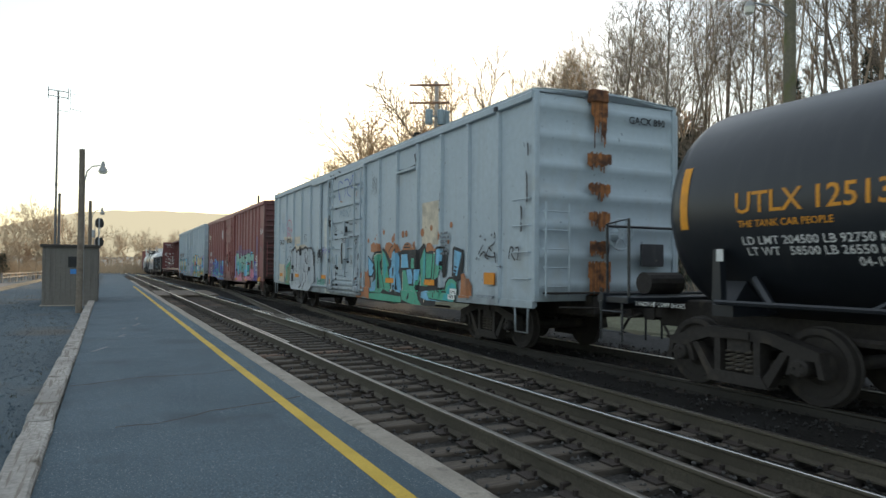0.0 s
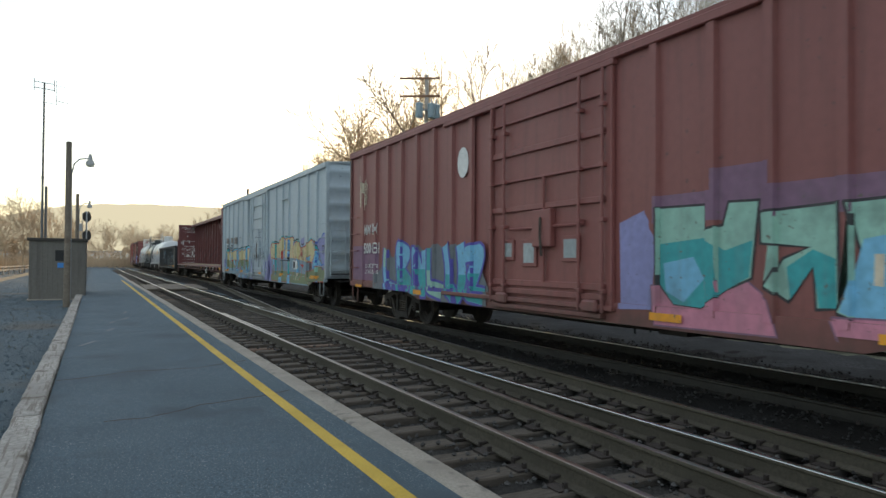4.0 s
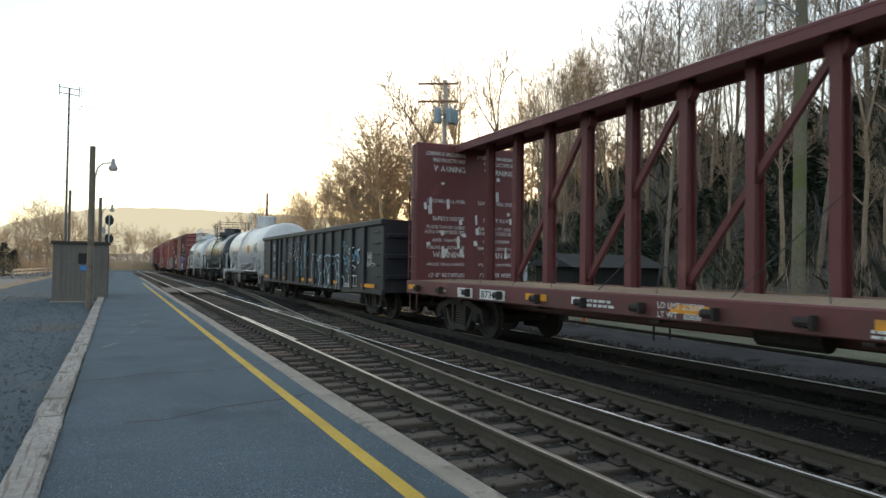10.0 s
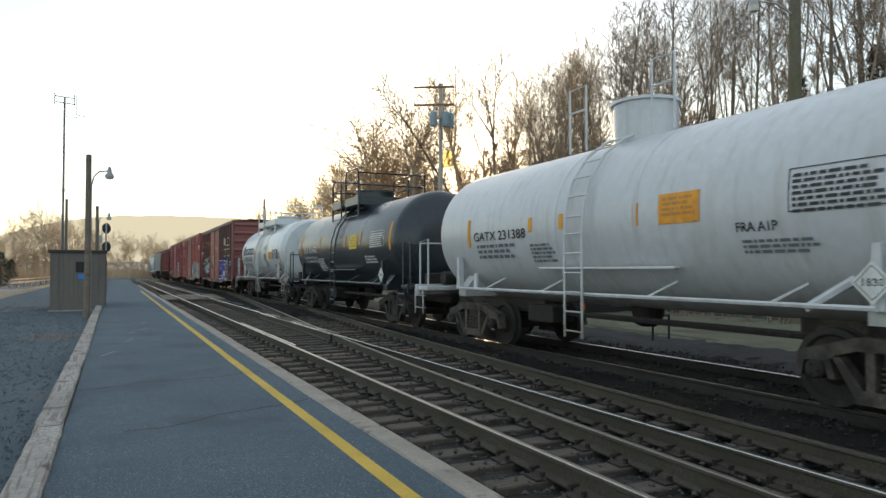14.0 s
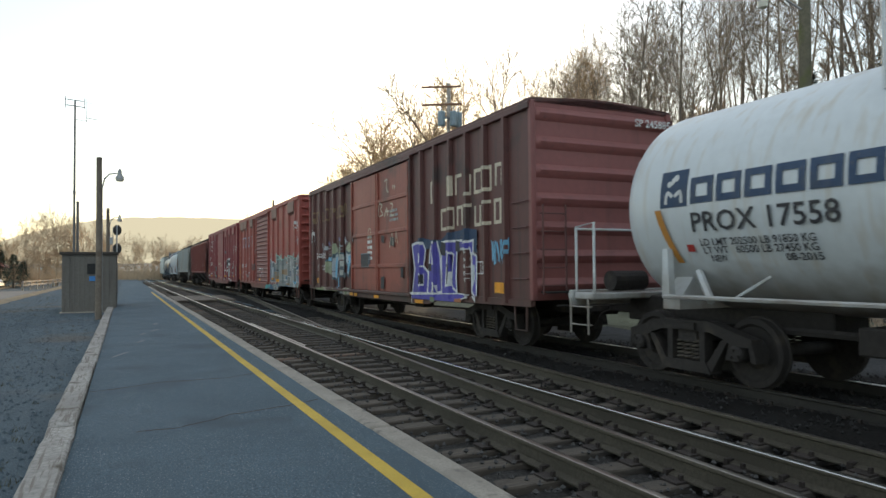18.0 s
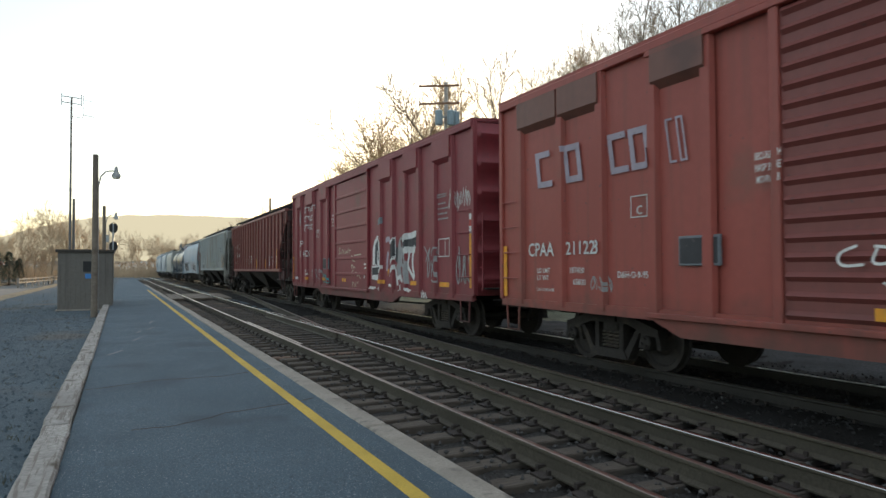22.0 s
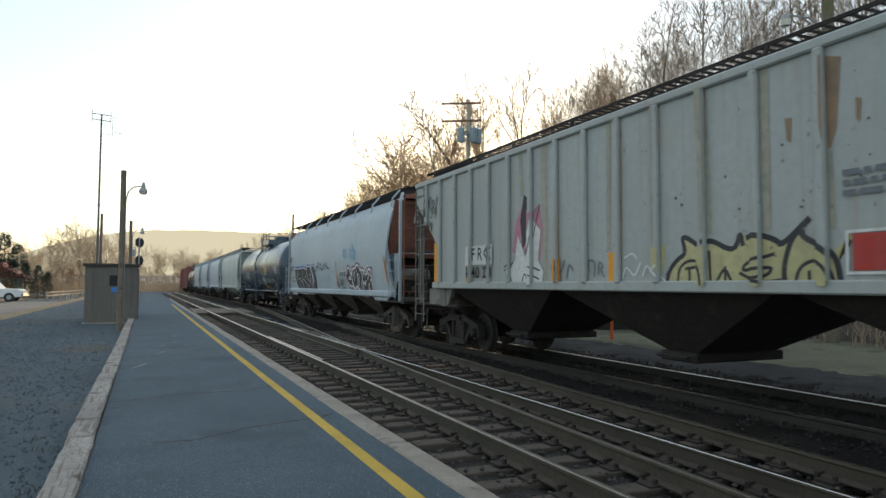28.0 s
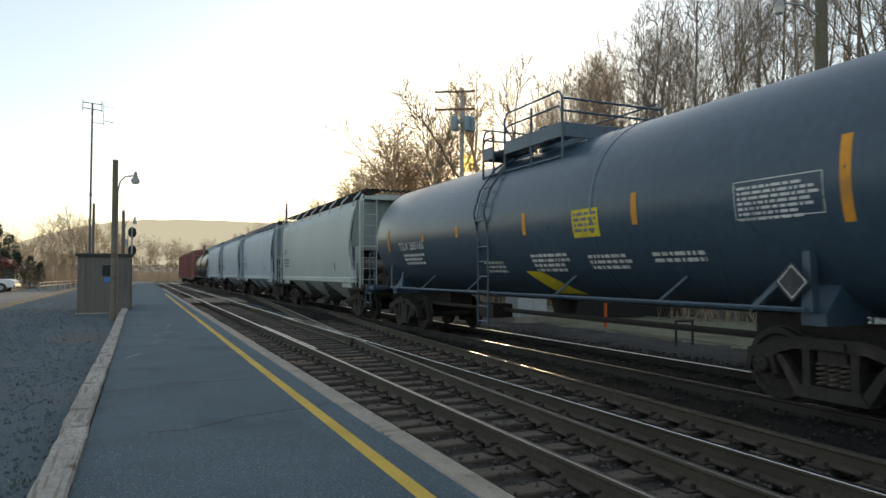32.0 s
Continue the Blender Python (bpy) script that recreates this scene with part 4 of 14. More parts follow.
def corrugated_end(car, y, half_w, z0, z1, n, mat, out, deep=0.1):
    """An end wall of pressed steel with n horizontal ribs; out: which way is outwards."""
    prof, step = [], (z1 - z0) / n
    for i in range(n):
        z = z0 + i * step
        prof += [(0.0, z), (0.0, z + step * 0.30), (deep * 0.75, z + step * 0.42), (deep, z + step * 0.55), (deep * 0.75, z + step * 0.66), (0.0, z + step * 0.78)]
    prof.append((0.0, z1))
    g = Geo()
    def ring(x, k):
        return [(x, y + out * (a * k), z) for a, z in prof]
    g.sweep([ring(-half_w, 0.0), ring(-half_w + 0.12, 1.0), ring(half_w - 0.12, 1.0), ring(half_w, 0.0)], closed=False)
    for s in (-1, 1):
        g.cbox(s * half_w - 0.05, s * half_w + 0.05, y - 0.05, y + 0.05, z0, z1, 0.012)
    return part("end_wall", g, mat, car, smooth=True)


SEAL_PALE = material("worn_pale_panel", (0.36, 0.4, 0.41), 0.7, spread=0.2, grain=14, stain=(0.27, 0.27, 0.25), stain_at=0.55, stain_scale=4, bump=0.1)


def boxcar(label, front, back, eave, ribs, door, coat, rib_w=0.13, rib_d=0.06, peak=0.1, door_coat=None, door_kind="plug", end_ribs=8, end_deep=0.1, end_coat=None, bottom=0.86, belly=None,
           flares=(), gear=2.4, dusty=False, wheel=None, roof_coat=None, flare_coat=None):
    """A boxcar. Returns the car, the half length and the paintwork of its near side."""
    car, H = start_car("boxcar", label, front, back)
    X = 1.53
    edges = sorted([-H, H] + [e for r in ribs for e in (r - rib_w / 2, r + rib_w / 2)] + [door[0], door[1]])
    body = Geo().box(-X + 0.03, X - 0.03, -H + 0.05, H - 0.05, 0.95, eave)
    part("body", body, coat, car)
    # near side: a panel in every bay, a rib between the bays
    bays = [-H] + [r for r in ribs] + [H]
    for a, b in zip(bays, bays[1:]):
        if a < door[1] - 0.05 and b > door[0] + 0.05:
            if a < door[0] - 0.2:
                b = door[0]
            elif b > door[1] + 0.2:
                a = door[1]
            else:
                continue
        part("side_panel", Geo().cbox(-X, -X + 0.04, a + 0.002, b - 0.002, bottom, eave - 0.1, 0.006), coat, car)
    for r in ribs:
        if door[0] - 0.01 <= r <= door[1] + 0.01:
            continue
        g = Geo().prism([(r - rib_w / 2, -X - 0.001), (r + rib_w / 2, -X - 0.001), (r + rib_w * 0.36, -X - rib_d), (r - rib_w * 0.36, -X - rib_d)], "z", bottom + 0.02, eave - 0.1)
        g.v = [(p[1], p[0], p[2]) for p in g.v]
        part("side_rib", g, coat, car)
    g = Geo()
    for i in range(len(bays) - 1):
        g.box(X - 0.04, X, bays[i] + 0.002, bays[i + 1] - 0.002, bottom, eave - 0.1)
        g.box(X, X + rib_d, bays[i] - 0.06, bays[i] + 0.06, bottom, eave - 0.1)
    part("far_side", g, coat, car)
    top = Geo()
    for s in (-1, 1):
        top.cbox(s * (X + 0.02) - 0.06, s * (X + 0.02) + 0.06, -H, H, eave - 0.12, eave, 0.012)
    part("top_chord", top, coat, car)
    sill = Geo()
    for s in (-1, 1):
        lo = belly or bottom - 0.14
        g0 = [(-H + 0.02, bottom + 0.1), (-H + 0.02, bottom - 0.02), (-gear_end(H, gear), bottom - 0.05), (-gear_end(H, gear) + 0.5, lo), (gear_end(H, gear) - 0.5, lo), (gear_end(H, gear), bottom - 0.05), (H - 0.02, bottom - 0.02), (H - 0.02, bottom + 0.1)]
        sill.prism(g0, "x", s * (X + 0.012) - 0.03, s * (X + 0.012) + 0.03)
    part("side_sill", sill, coat, car)
    roof = Geo().prism([(-X - 0.07, eave), (X + 0.07, eave), (X + 0.07, eave + 0.05), (0.3, eave + peak), (-0.3, eave + peak), (-X - 0.07, eave + 0.05)], "y", -H - 0.02, H + 0.02)
    n = int(2 * H / 1.15)
    for i in range(n + 1):
        y = -H + 2 * H * i / n
        roof.prism([(-X - 0.05, eave + 0.06), (-0.3, eave + peak + 0.04), (0.3, eave + peak + 0.04), (X + 0.05, eave + 0.06), (0.3, eave + peak), (-0.3, eave + peak)], "y", y - 0.035, y + 0.035)
    part("roof", roof, roof_coat or coat, car)
    for s in (-1, 1):
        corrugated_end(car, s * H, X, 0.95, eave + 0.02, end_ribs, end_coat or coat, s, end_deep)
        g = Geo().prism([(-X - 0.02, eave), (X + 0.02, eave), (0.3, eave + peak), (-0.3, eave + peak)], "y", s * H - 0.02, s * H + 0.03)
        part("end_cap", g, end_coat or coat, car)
        part("striker", Geo().cbox(-0.5, 0.5, s * (H + 0.12) - 0.12, s * (H + 0.12) + 0.12, 0.72, 1.05, 0.02), IRON, car)
    # door
    d0, d1 = door
    dc = door_coat or coat
    if door_kind == "plug":
        dr = part("door", Geo().cbox(-X - 0.05, -X + 0.02, d0 + 0.06, d1 - 0.06, bottom + 0.08, eave - 0.2, 0.012), dc, car)
        w = d1 - d0
        for z, h in ((3.34, 0.05), (2.86, 0.018), (2.39, 0.045), (1.16, 0.05), (1.02, 0.045), (3.86, 0.018)):
            part("door_bar", Geo().cbox(-X - 0.1, -X - 0.05, d0 + 0.07, d1 - 0.07, z - h, z + h, 0.01), dc, dr)
        for k in (0.025, 0.19, 0.84, 0.975):
            rd = part("door_rod", Geo().tube([(-X - 0.13, d0 + w * k, bottom - 0.05), (-X - 0.13, d0 + w * k, eave - 0.2)], 0.026, 8), dc, dr)
        for k in (0.025, 0.19, 0.84, 0.975):
            for z in (1.1, 2.1, 2.86, 3.7):
                part("rod_guide", Geo().cbox(-X - 0.16, -X - 0.05, d0 + w * k - 0.05, d0 + w * k + 0.05, z - 0.03, z + 0.03, 0.008), dc, dr)
        m = d0 + w * 0.48
        part("gear_box", Geo().cbox(-X - 0.16, -X - 0.05, m - 0.25, m + 0.24, 1.74, 2.33, 0.015), dc, dr)
        part("lock_lever", Geo().tube([(-X - 0.18, m - 0.02, 2.2), (-X - 0.2, m - 0.04, 1.9), (-X - 0.18, m - 0.06, 1.6)], 0.02, 6), IRON_PALE, dr)
        part("gear_shaft", Geo().tube([(-X - 0.1, m, 1.2), (-X - 0.1, m, 2.85)], 0.03, 6), dc, dr)
        for a, b, z in ((m + 0.25, m + 0.98, 2.05), (m - 0.25, m - 0.98, 2.06)):
            part("cross_rod", Geo().tube([(-X - 0.1, a, z), (-X - 0.1, b, z)], 0.022, 6), dc, dr)
        for a, b, z0, z1 in ((0.87, 1.24, 1.53, 1.88), (0.22, 0.63, 1.43, 1.87), (-0.86, -0.44, 1.51, 1.91)):
            fr = part("handle_frame", Geo().cbox(-X - 0.085, -X - 0.05, m + a, m + b, z0, z1, 0.01), dc, dr)
            part("recess", Geo().cbox(-X - 0.09, -X - 0.083, m + a + 0.06, m + b - 0.06, z0 + 0.06, z1 - 0.06, 0.002), SEAL_PALE, fr)
        for z in (bottom + 0.02, bottom - 0.1):
            part("door_runner", Geo().cbox(-X - 0.14, -X - 0.03, d0 + 0.1, d1 - 0.05, z - 0.035, z + 0.035, 0.01), dc, dr)
        for k in (0.1, 0.85):
            part("roller", Geo().cbox(-X - 0.19, -X - 0.1, d0 + w * k - 0.16, d0 + w * k + 0.16, bottom - 0.06, bottom + 0.12, 0.03), dc, dr)
    elif door_kind == "ribbed":
        dr = part("door", Geo().cbox(-X - 0.04, -X + 0.02, d0 + 0.05, d1 - 0.05, bottom + 0.06, eave - 0.22, 0.012), dc, car)
        n = 17
        for i in range(n):
            z = bottom + 0.14 + (eave - 0.42 - bottom) * i / (n - 1)
            g = Geo().prism([(-X - 0.04, z - 0.05), (-X - 0.04, z + 0.05), (-X - 0.085, z)], "y", d0 + 0.1, d1 - 0.1)
            part("door_rib", g, dc, dr)
    elif door_kind == "panelled":
        dr = part("door", Geo().cbox(-X - 0.04, -X + 0.02, d0 + 0.05, d1 - 0.05, bottom + 0.06, eave - 0.22, 0.012), dc, car)
        for i in range(1, 7):
            z = bottom + (eave - 0.2 - bottom) * i / 7
            part("door_rib", Geo().cbox(-X - 0.075, -X - 0.04, d0 + 0.08, d1 - 0.08, z - 0.04, z + 0.04, 0.012), dc, dr)
    else:
        m = (d0 + d1) / 2
        for a, b in ((d0, m), (m, d1)):
            dr = part("door", Geo().cbox(-X - 0.05, -X + 0.02, a + 0.03, b - 0.03, bottom + 0.06, eave - 0.22, 0.012), dc, car)
            for z in (bottom + 0.75, bottom + 1.65, bottom + 2.5):
                part("door_rib", Geo().cbox(-X - 0.09, -X - 0.05, a + 0.05, b - 0.05, z - 0.05, z + 0.05, 0.012), dc, dr)
            for y in (a + 0.07, b - 0.07):
                part("door_stile", Geo().cbox(-X - 0.1, -X - 0.05, y - 0.04, y + 0.04, bottom + 0.08, eave - 0.25, 0.01), dc, dr)
    for y in (d0, d1):
        part("door_post", Geo().cbox(-X - 0.08, -X, y - 0.06, y + 0.06, bottom, eave - 0.1, 0.012), coat, car)
    part("door_track", Geo().cbox(-X - 0.12, -X, d0 - 0.1, d1 + (d1 - d0) * 0.6, bottom - 0.02, bottom + 0.05, 0.01), coat, car)
    part("door_track", Geo().cbox(-X - 0.1, -X, d0 - 0.1, d1 + (d1 - d0) * 0.6, eave - 0.2, eave - 0.12, 0.01), coat, car)
    for a, b in flares:
        g = Geo().prism([(-X - rib_d - 0.03, eave - 0.55), (-X - rib_d - 0.03, eave - 0.12), (-X, eave - 0.1), (-X, eave - 0.65)], "y", a, b)
        part("top_flare", g, flare_coat or coat, car)
    # ladders, steps, brake wheel
    rung_ladder(car, -X, -H + 0.1, -H + 0.6, 1.1, 2.9, 4, coat, rails=False, name="grab_iron")
    rung_ladder(car, -X, H - 0.6, H - 0.1, 1.1, 2.9, 4, coat, rails=False, name="grab_iron")
    for s in (-1, 1):
        rung_ladder(car, s * (H + 0.1), -X + 0.08, -X + 0.55, 1.05, 2.6, 5, coat, "end")
        stirrup(car, -X - 0.02, s * (H - 0.38), coat)
        part("end_walk", Geo().cbox(-X + 0.1, X - 0.1, s * (H + 0.2) - 0.12, s * (H + 0.2) + 0.12, 1.08, 1.11, 0.005), GRATING, car)
    if wheel:
        brake_wheel(car, -H - 0.02, wheel[0], wheel[1], coat)
    underframe(car, H, belly)
    running_gear(car, H - gear, dusty)
    couplers(car, H + 0.3)
    strips = []
    for r in ribs:
        strips.append((r - rib_w * 0.36, r + rib_w * 0.36, X + rib_d))
    strips.append((d0 + 0.06, d1 - 0.06, X + 0.05 if door_kind != "ribbed" else X + 0.085))
    def surf(y, z):
        if z < bottom + 0.02:
            return X + 0.045
        base = X + 0.045 if z < bottom + 0.1 else X
        for a, b, x in strips:
            if a <= y <= b:
                return max(x, base)
        return base
    cuts = sorted({e for a, b, _ in strips for e in (a, b)})
    pw = Paintwork(surf, cuts, (bottom + 0.02, bottom + 0.1))
    pw.flank = rib_w * 0.15
    ge, low = gear_end(H, gear), belly or bottom - 0.14
    pw.foot, pw.half = (lambda y: low + (bottom - 0.05 - low) * max(0.0, min(1.0, (abs(y) - ge + 0.5) / 0.5)) + 0.005), H - 0.03
    return car, H, pw


def gear_end(H, gear):
    return H - gear - 1.5
# ---------------------------------------------------------------- tank cars
def tank_car(label, front, back, coat, R=1.48, zc=2.45, rail_coat=None, dome_y=0.0, dome=(0.5, 0.45), platform=None, ladder_y=None, ends="stub", gear=2.0, dusty=False, straps=(), saddle=True, jacket=0.25, over=0.55):
    """A tank car: shell with dished ends, bolsters, side rails, dome with its platform, ladder and end handrails."""
    car, H = start_car("tank_car", label, front, back)
    rc = rail_coat or coat
    S = H - over                       # half length of the shell
    d = 0.62                           # depth of the dished ends
    prof = [(-S, 0.0)]
    for i in range(1, 9):
        a = i / 8 * math.pi / 2
        prof.append((-S + d * (1 - math.cos(a)), R * math.sin(a) ** 0.8))
    prof += [(y, R) for y in (-S * 0.5, 0, S * 0.5)]
    prof += [(-y, r) for y, r in prof[8::-1]]
    part("shell", Geo().lathe(prof, "y", 56, (0, 0, zc)), coat, car, smooth=True)
    for y in straps:
        part("weld_band", Geo().lathe([(y - 0.04, R + 0.002), (y - 0.03, R + 0.008), (y + 0.03, R + 0.008), (y + 0.04, R + 0.002)], "y", 56, (0, 0, zc)), coat, car, smooth=True)
    for s in (-1, 1):
        y = s * (H - gear)
        g = Geo().prism([(-1.3, 0.95), (1.3, 0.95), (1.3, 1.08), (0.95, 1.5), (-0.95, 1.5), (-1.3, 1.08)], "y", y - 0.15, y + 0.15)
        part("bolster", g, rc, car)
        part("stub_sill", Geo().cbox(-0.33, 0.33, min(s * H, s * (H - gear - 1.6)), max(s * H, s * (H - gear - 1.6)), 0.66, 1.06, 0.02), IRON if not dusty else IRON_PALE, car)
        part("end_platform", Geo().cbox(-1.45, 1.45, s * (H - 0.2) - 0.32, s * (H - 0.2) + 0.32, 1.02, 1.12, 0.015), rc, car)
        part("end_sill_beam", Geo().cbox(-1.5, 1.5, s * (H - 0.02) - 0.04, s * (H - 0.02) + 0.04, 0.92, 1.16, 0.01), rc, car)
        hr = Geo()
        for x in (-1.4, 1.4):
            hr.tube([(x, s * (H - 0.05), 1.12), (x, s * (H - 0.05), 2.15), (x, s * (H - 0.5), 2.2), (x, s * (H - 0.5), 1.12)], 0.022, 6)
        hr.tube([(-1.4, s * (H - 0.06), 2.12), (1.4, s * (H - 0.06), 2.12)], 0.02, 6)
        part("end_handrail", hr, rc, car)
        rung_ladder(car, -1.47, s * (H - 0.3) - 0.22, s * (H - 0.3) + 0.22, 0.5, 1.05, 2, rc, name="end_step")
        part("shell_brace", Geo().tube([(-1.38, s * (H - gear - 0.75), 1.08), (-1.16, s * (H - gear - 0.35), zc - R * 0.62)], 0.05, 6), rc, car)
        part("side_pad", Geo().prism([(s * (H - gear) - 0.07, 1.1), (s * (H - gear) + 0.07, 1.1), (s * (H - gear) + 0.045, 1.75), (s * (H - gear) - 0.045, 1.75)], "x", -1.40, -1.30), rc, car)
    part("control_valve", Geo().cbox(-0.9, -0.2, -H + 0.02, -H + 0.32, 1.12, 1.42, 0.03), IRON, car)
    part("brake_cylinder", Geo().lathe([(-0.2, 0.12), (0.2, 0.12)], "x", 12, (0.4, -H + 0.2, 1.3)), IRON, car)
    part("air_reservoir", Geo().lathe([(-0.3, 0.16), (0.35, 0.16)], "x", 14, (-0.6, H - 0.25, 1.3)), IRON, car)
    for x in (-1.42, 1.42):
        part("side_rail", Geo().tube([(x, -H + gear, 1.12), (x, H - gear, 1.12)], 0.03, 6), rc, car)
    for k in (-0.5, -0.2, 0.2, 0.5):
        part("rail_brace", Geo().tube([(-1.42, k * H, 1.12), (-1.1, k * H - 0.25, zc - R * 0.66)], 0.022, 5), rc, car)
    if jacket:
        part("bottom_outlet", Geo().lathe([(zc - R - 0.3, 0.12), (zc - R - 0.25, 0.22), (zc - R + 0.1, 0.3)], "z", 14, (0, dome_y, 0)), IRON, car)
    part("under_rigging", Geo().tube([(-0.6, -H + gear + 1, 0.72), (-0.6, H - gear - 1, 0.72)], 0.05, 6).cbox(-0.9, -0.4, dome_y + 1.4, dome_y + 2.2, 0.55, 0.85, 0.02), IRON, car)
    r, h = dome
    part("dome", Geo().lathe([(zc + R - 0.12, r), (zc + R + h - 0.05, r), (zc + R + h - 0.05, r + 0.05), (zc + R + h, r + 0.04), (zc + R + h + 0.03, r * 0.6), (zc + R + h + 0.03, 0.0)], "z", 24, (0, dome_y, 0)), coat, car, smooth=True)
    if platform:
        y0, y1, top = platform
        zf = zc + R * 0.93 + 0.1
        gap = (ladder_y if ladder_y is not None else dome_y) - dome_y
        pl = part("dome_platform", Geo().cbox(-1.1, -0.55, dome_y + y0, dome_y + y1, zf, zf + 0.04, 0.01).cbox(0.55, 1.1, dome_y + y0, dome_y + y1, zf, zf + 0.04, 0.01), rc, car)
        runs = [(p, q) for p, q in ((y0, gap - 0.24), (gap + 0.24, y1)) if q - p > 0.3]
        for x in (-1.12, 1.12):
            for p, q in runs if x < 0 else [(y0, y1)]:
                part("side_board", Geo().cbox(x - 0.02, x + 0.02, dome_y + p, dome_y + q, zf - 0.1, zf + 0.16, 0.006), rc, pl)
                high = top if q - p > 1.0 else top - 0.22
                for y in (p, q) if q - p < 1.3 else (p, (p + q) / 2, q):
                    part("post", Geo().tube([(x, dome_y + y, zf - 0.5), (x, dome_y + y, high - 0.1)], 0.026, 6), rc, pl)
                for z in (high, (high + zf) / 2 + 0.1):
                    part("rail", Geo().tube([(x, dome_y + p, z - 0.12), (x, dome_y + p + 0.1, z), (x, dome_y + q - 0.1, z), (x, dome_y + q, z - 0.12)], 0.02, 6), rc, pl)
            part("platform_stay", Geo().tube([(x, dome_y + y0 + 0.05, zf - 0.45), (x, dome_y + y1 - 0.05, zf - 0.45)], 0.02, 5), rc, pl)
        for y in (y0, y1):
            for z in (top - 0.14, (top + zf) / 2):
                part("rail", Geo().tube([(-1.12, dome_y + y, z), (1.12, dome_y + y, z)], 0.02, 6), rc, pl)
            part("end_board", Geo().cbox(-1.1, 1.1, dome_y + y - 0.02, dome_y + y + 0.02, zf - 0.1, zf + 0.16, 0.006), rc, pl)
    if ladder_y is not None:
        g = Geo()
        for yy in (ladder_y - 0.22, ladder_y + 0.22):
            pts = [(-1.5, yy, 0.45), (-1.5, yy, zc - 0.2)] + [(-(R + 0.09) * math.cos(a) , yy, zc + (R + 0.09) * math.sin(a)) for a in (0.15, 0.45, 0.8, 1.1, 1.35)]
            g.tube(pts, 0.022, 5)
        for i in range(12):
            if i < 6:
                p = (-1.5, 0.55 + i * 0.3)
            else:
                a = 0.05 + (i - 6) * 0.22
                p = (-(R + 0.09) * math.cos(a), zc + (R + 0.09) * math.sin(a))
            g.tube([(p[0], ladder_y - 0.22, p[1]), (p[0], ladder_y + 0.22, p[1])], 0.014, 5)
        part("ladder", g, rc, car)
    running_gear(car, H - gear, dusty)
    couplers(car, H + 0.1)
    def surf(y, z):
        k = (z - zc) / R
        return R * math.sqrt(max(0.02, 1 - k * k))
    return car, H, Paintwork(surf, (), [zc - R + 0.02 + i * 0.09 for i in range(34)])


def end_write(car, y, text, x, z, size, ink):
    tri, n = letters(text)
    g = Geo()
    for t in tri:
        g.add([(x + u * size, y, z + v * size) for u, v in t], [tuple(range(len(t)))])
    part("end_lettering", g, INK[ink], car)


def placard(pw, y, z, r, ink="white", text=None):
    """A diamond-shaped sign."""
    pw.up().poly([(y, z - r), (y - r, z), (y, z + r), (y + r, z)], ink)
    k = r * 0.82
    for a, b, c, d in (((y, z - k), (y - k, z), (y - k * 0.93, z), (y, z - k * 0.93)), ((y - k, z), (y, z + k), (y, z + k * 0.93), (y - k * 0.93, z)), ((y, z + k), (y + k, z), (y + k * 0.93, z), (y, z + k * 0.93)), ((y + k, z), (y, z - k), (y, z - k * 0.93), (y + k * 0.93, z))):
        pw.up(0.0002).poly([a, b, c, d], "black" if ink == "white" else "white")
    if text:
        pw.letter(text, y + r * 0.55, z - r * 0.15, r * 0.35, "black", r * 1.1)


def chart(pw, y0, y1, z0, z1, ink="white", rows=7, seed=1):
    pw.outline(y0, y1, z0, z1, ink, 0.012, 0)
    pw.lines(y0 - 0.04 if y0 > y1 else y1 - 0.04, z1 - 0.1, abs(y1 - y0) - 0.08, rows, (z1 - z0) / (rows * 1.9), ink, seed, 1.8)


# black tank car with amber lettering
car, H, pw = tank_car("black tank car with amber lettering and white weight figures", -125.8, -110.5, BLACK_T, over=0.8, R=1.38, zc=2.25, dome_y=0, platform=(-1.3, 1.3, 4.6), ladder_y=-0.6)
pw.rect(H - 1.42, H - 1.54, 2.0, 2.78, "amber")
pw.letter("UTLX 12513", H - 2.24, 2.15, 0.24, "amber", 1.78).letter("THE TANK CAR PEOPLE", H - 2.28, 1.99, 0.075, "amber", 1.15)
pw.letter("LD LMT 204500 LB 92750 KG", H - 2.3, 1.79, 0.09, "white", 1.75).letter("LT WT   58500 LB 26550 KG", H - 2.34, 1.67, 0.09, "white", 1.7).letter("04-19", H - 3.6, 1.55, 0.09, "white")
pw.lay("lettering", car, "amber and white stencilled lettering")
pw.lay("lettering", car)
sg = Paintwork(lambda y, z: 1.505)
sg.letter("2 INCH HF COMP SHOES", H - 0.75, 1.02, 0.055, "white").rect(H - 2.1, H - 2.2, 1.6, 1.74, "white")
sg.lay("lettering", car)

# white tank car with an amber stripe and a round dome
car, H, pw = tank_car("white tank car with amber stripes, sooty stains and white end rails", -5.95, 6.7, WHITE_T, R=1.38, zc=2.25, over=0.6, dome_y=0.25, dome=(0.52, 0.62), platform=None, ladder_y=0.25, straps=(-1.0, 0.9), dusty=True)
pw.shift = 0.675
for y, a, b in ((-5.68, 2.0, 2.78), (-1.69, 2.1, 2.42), (0.05, 2.15, 2.4), (0.95, 2.15, 2.4), (3.2, 1.95, 2.5)):
    pw.rect(y + 0.06, y - 0.06, a, b, "amber")
pw.rect(-2.14, -2.84, 2.09, 2.49, "amber").lines(-2.2, 2.4, 0.56, 4, 0.04, "tawny", 3)
chart(pw, -4.08, -5.16, 2.11, 2.58, "char", 7, 5)
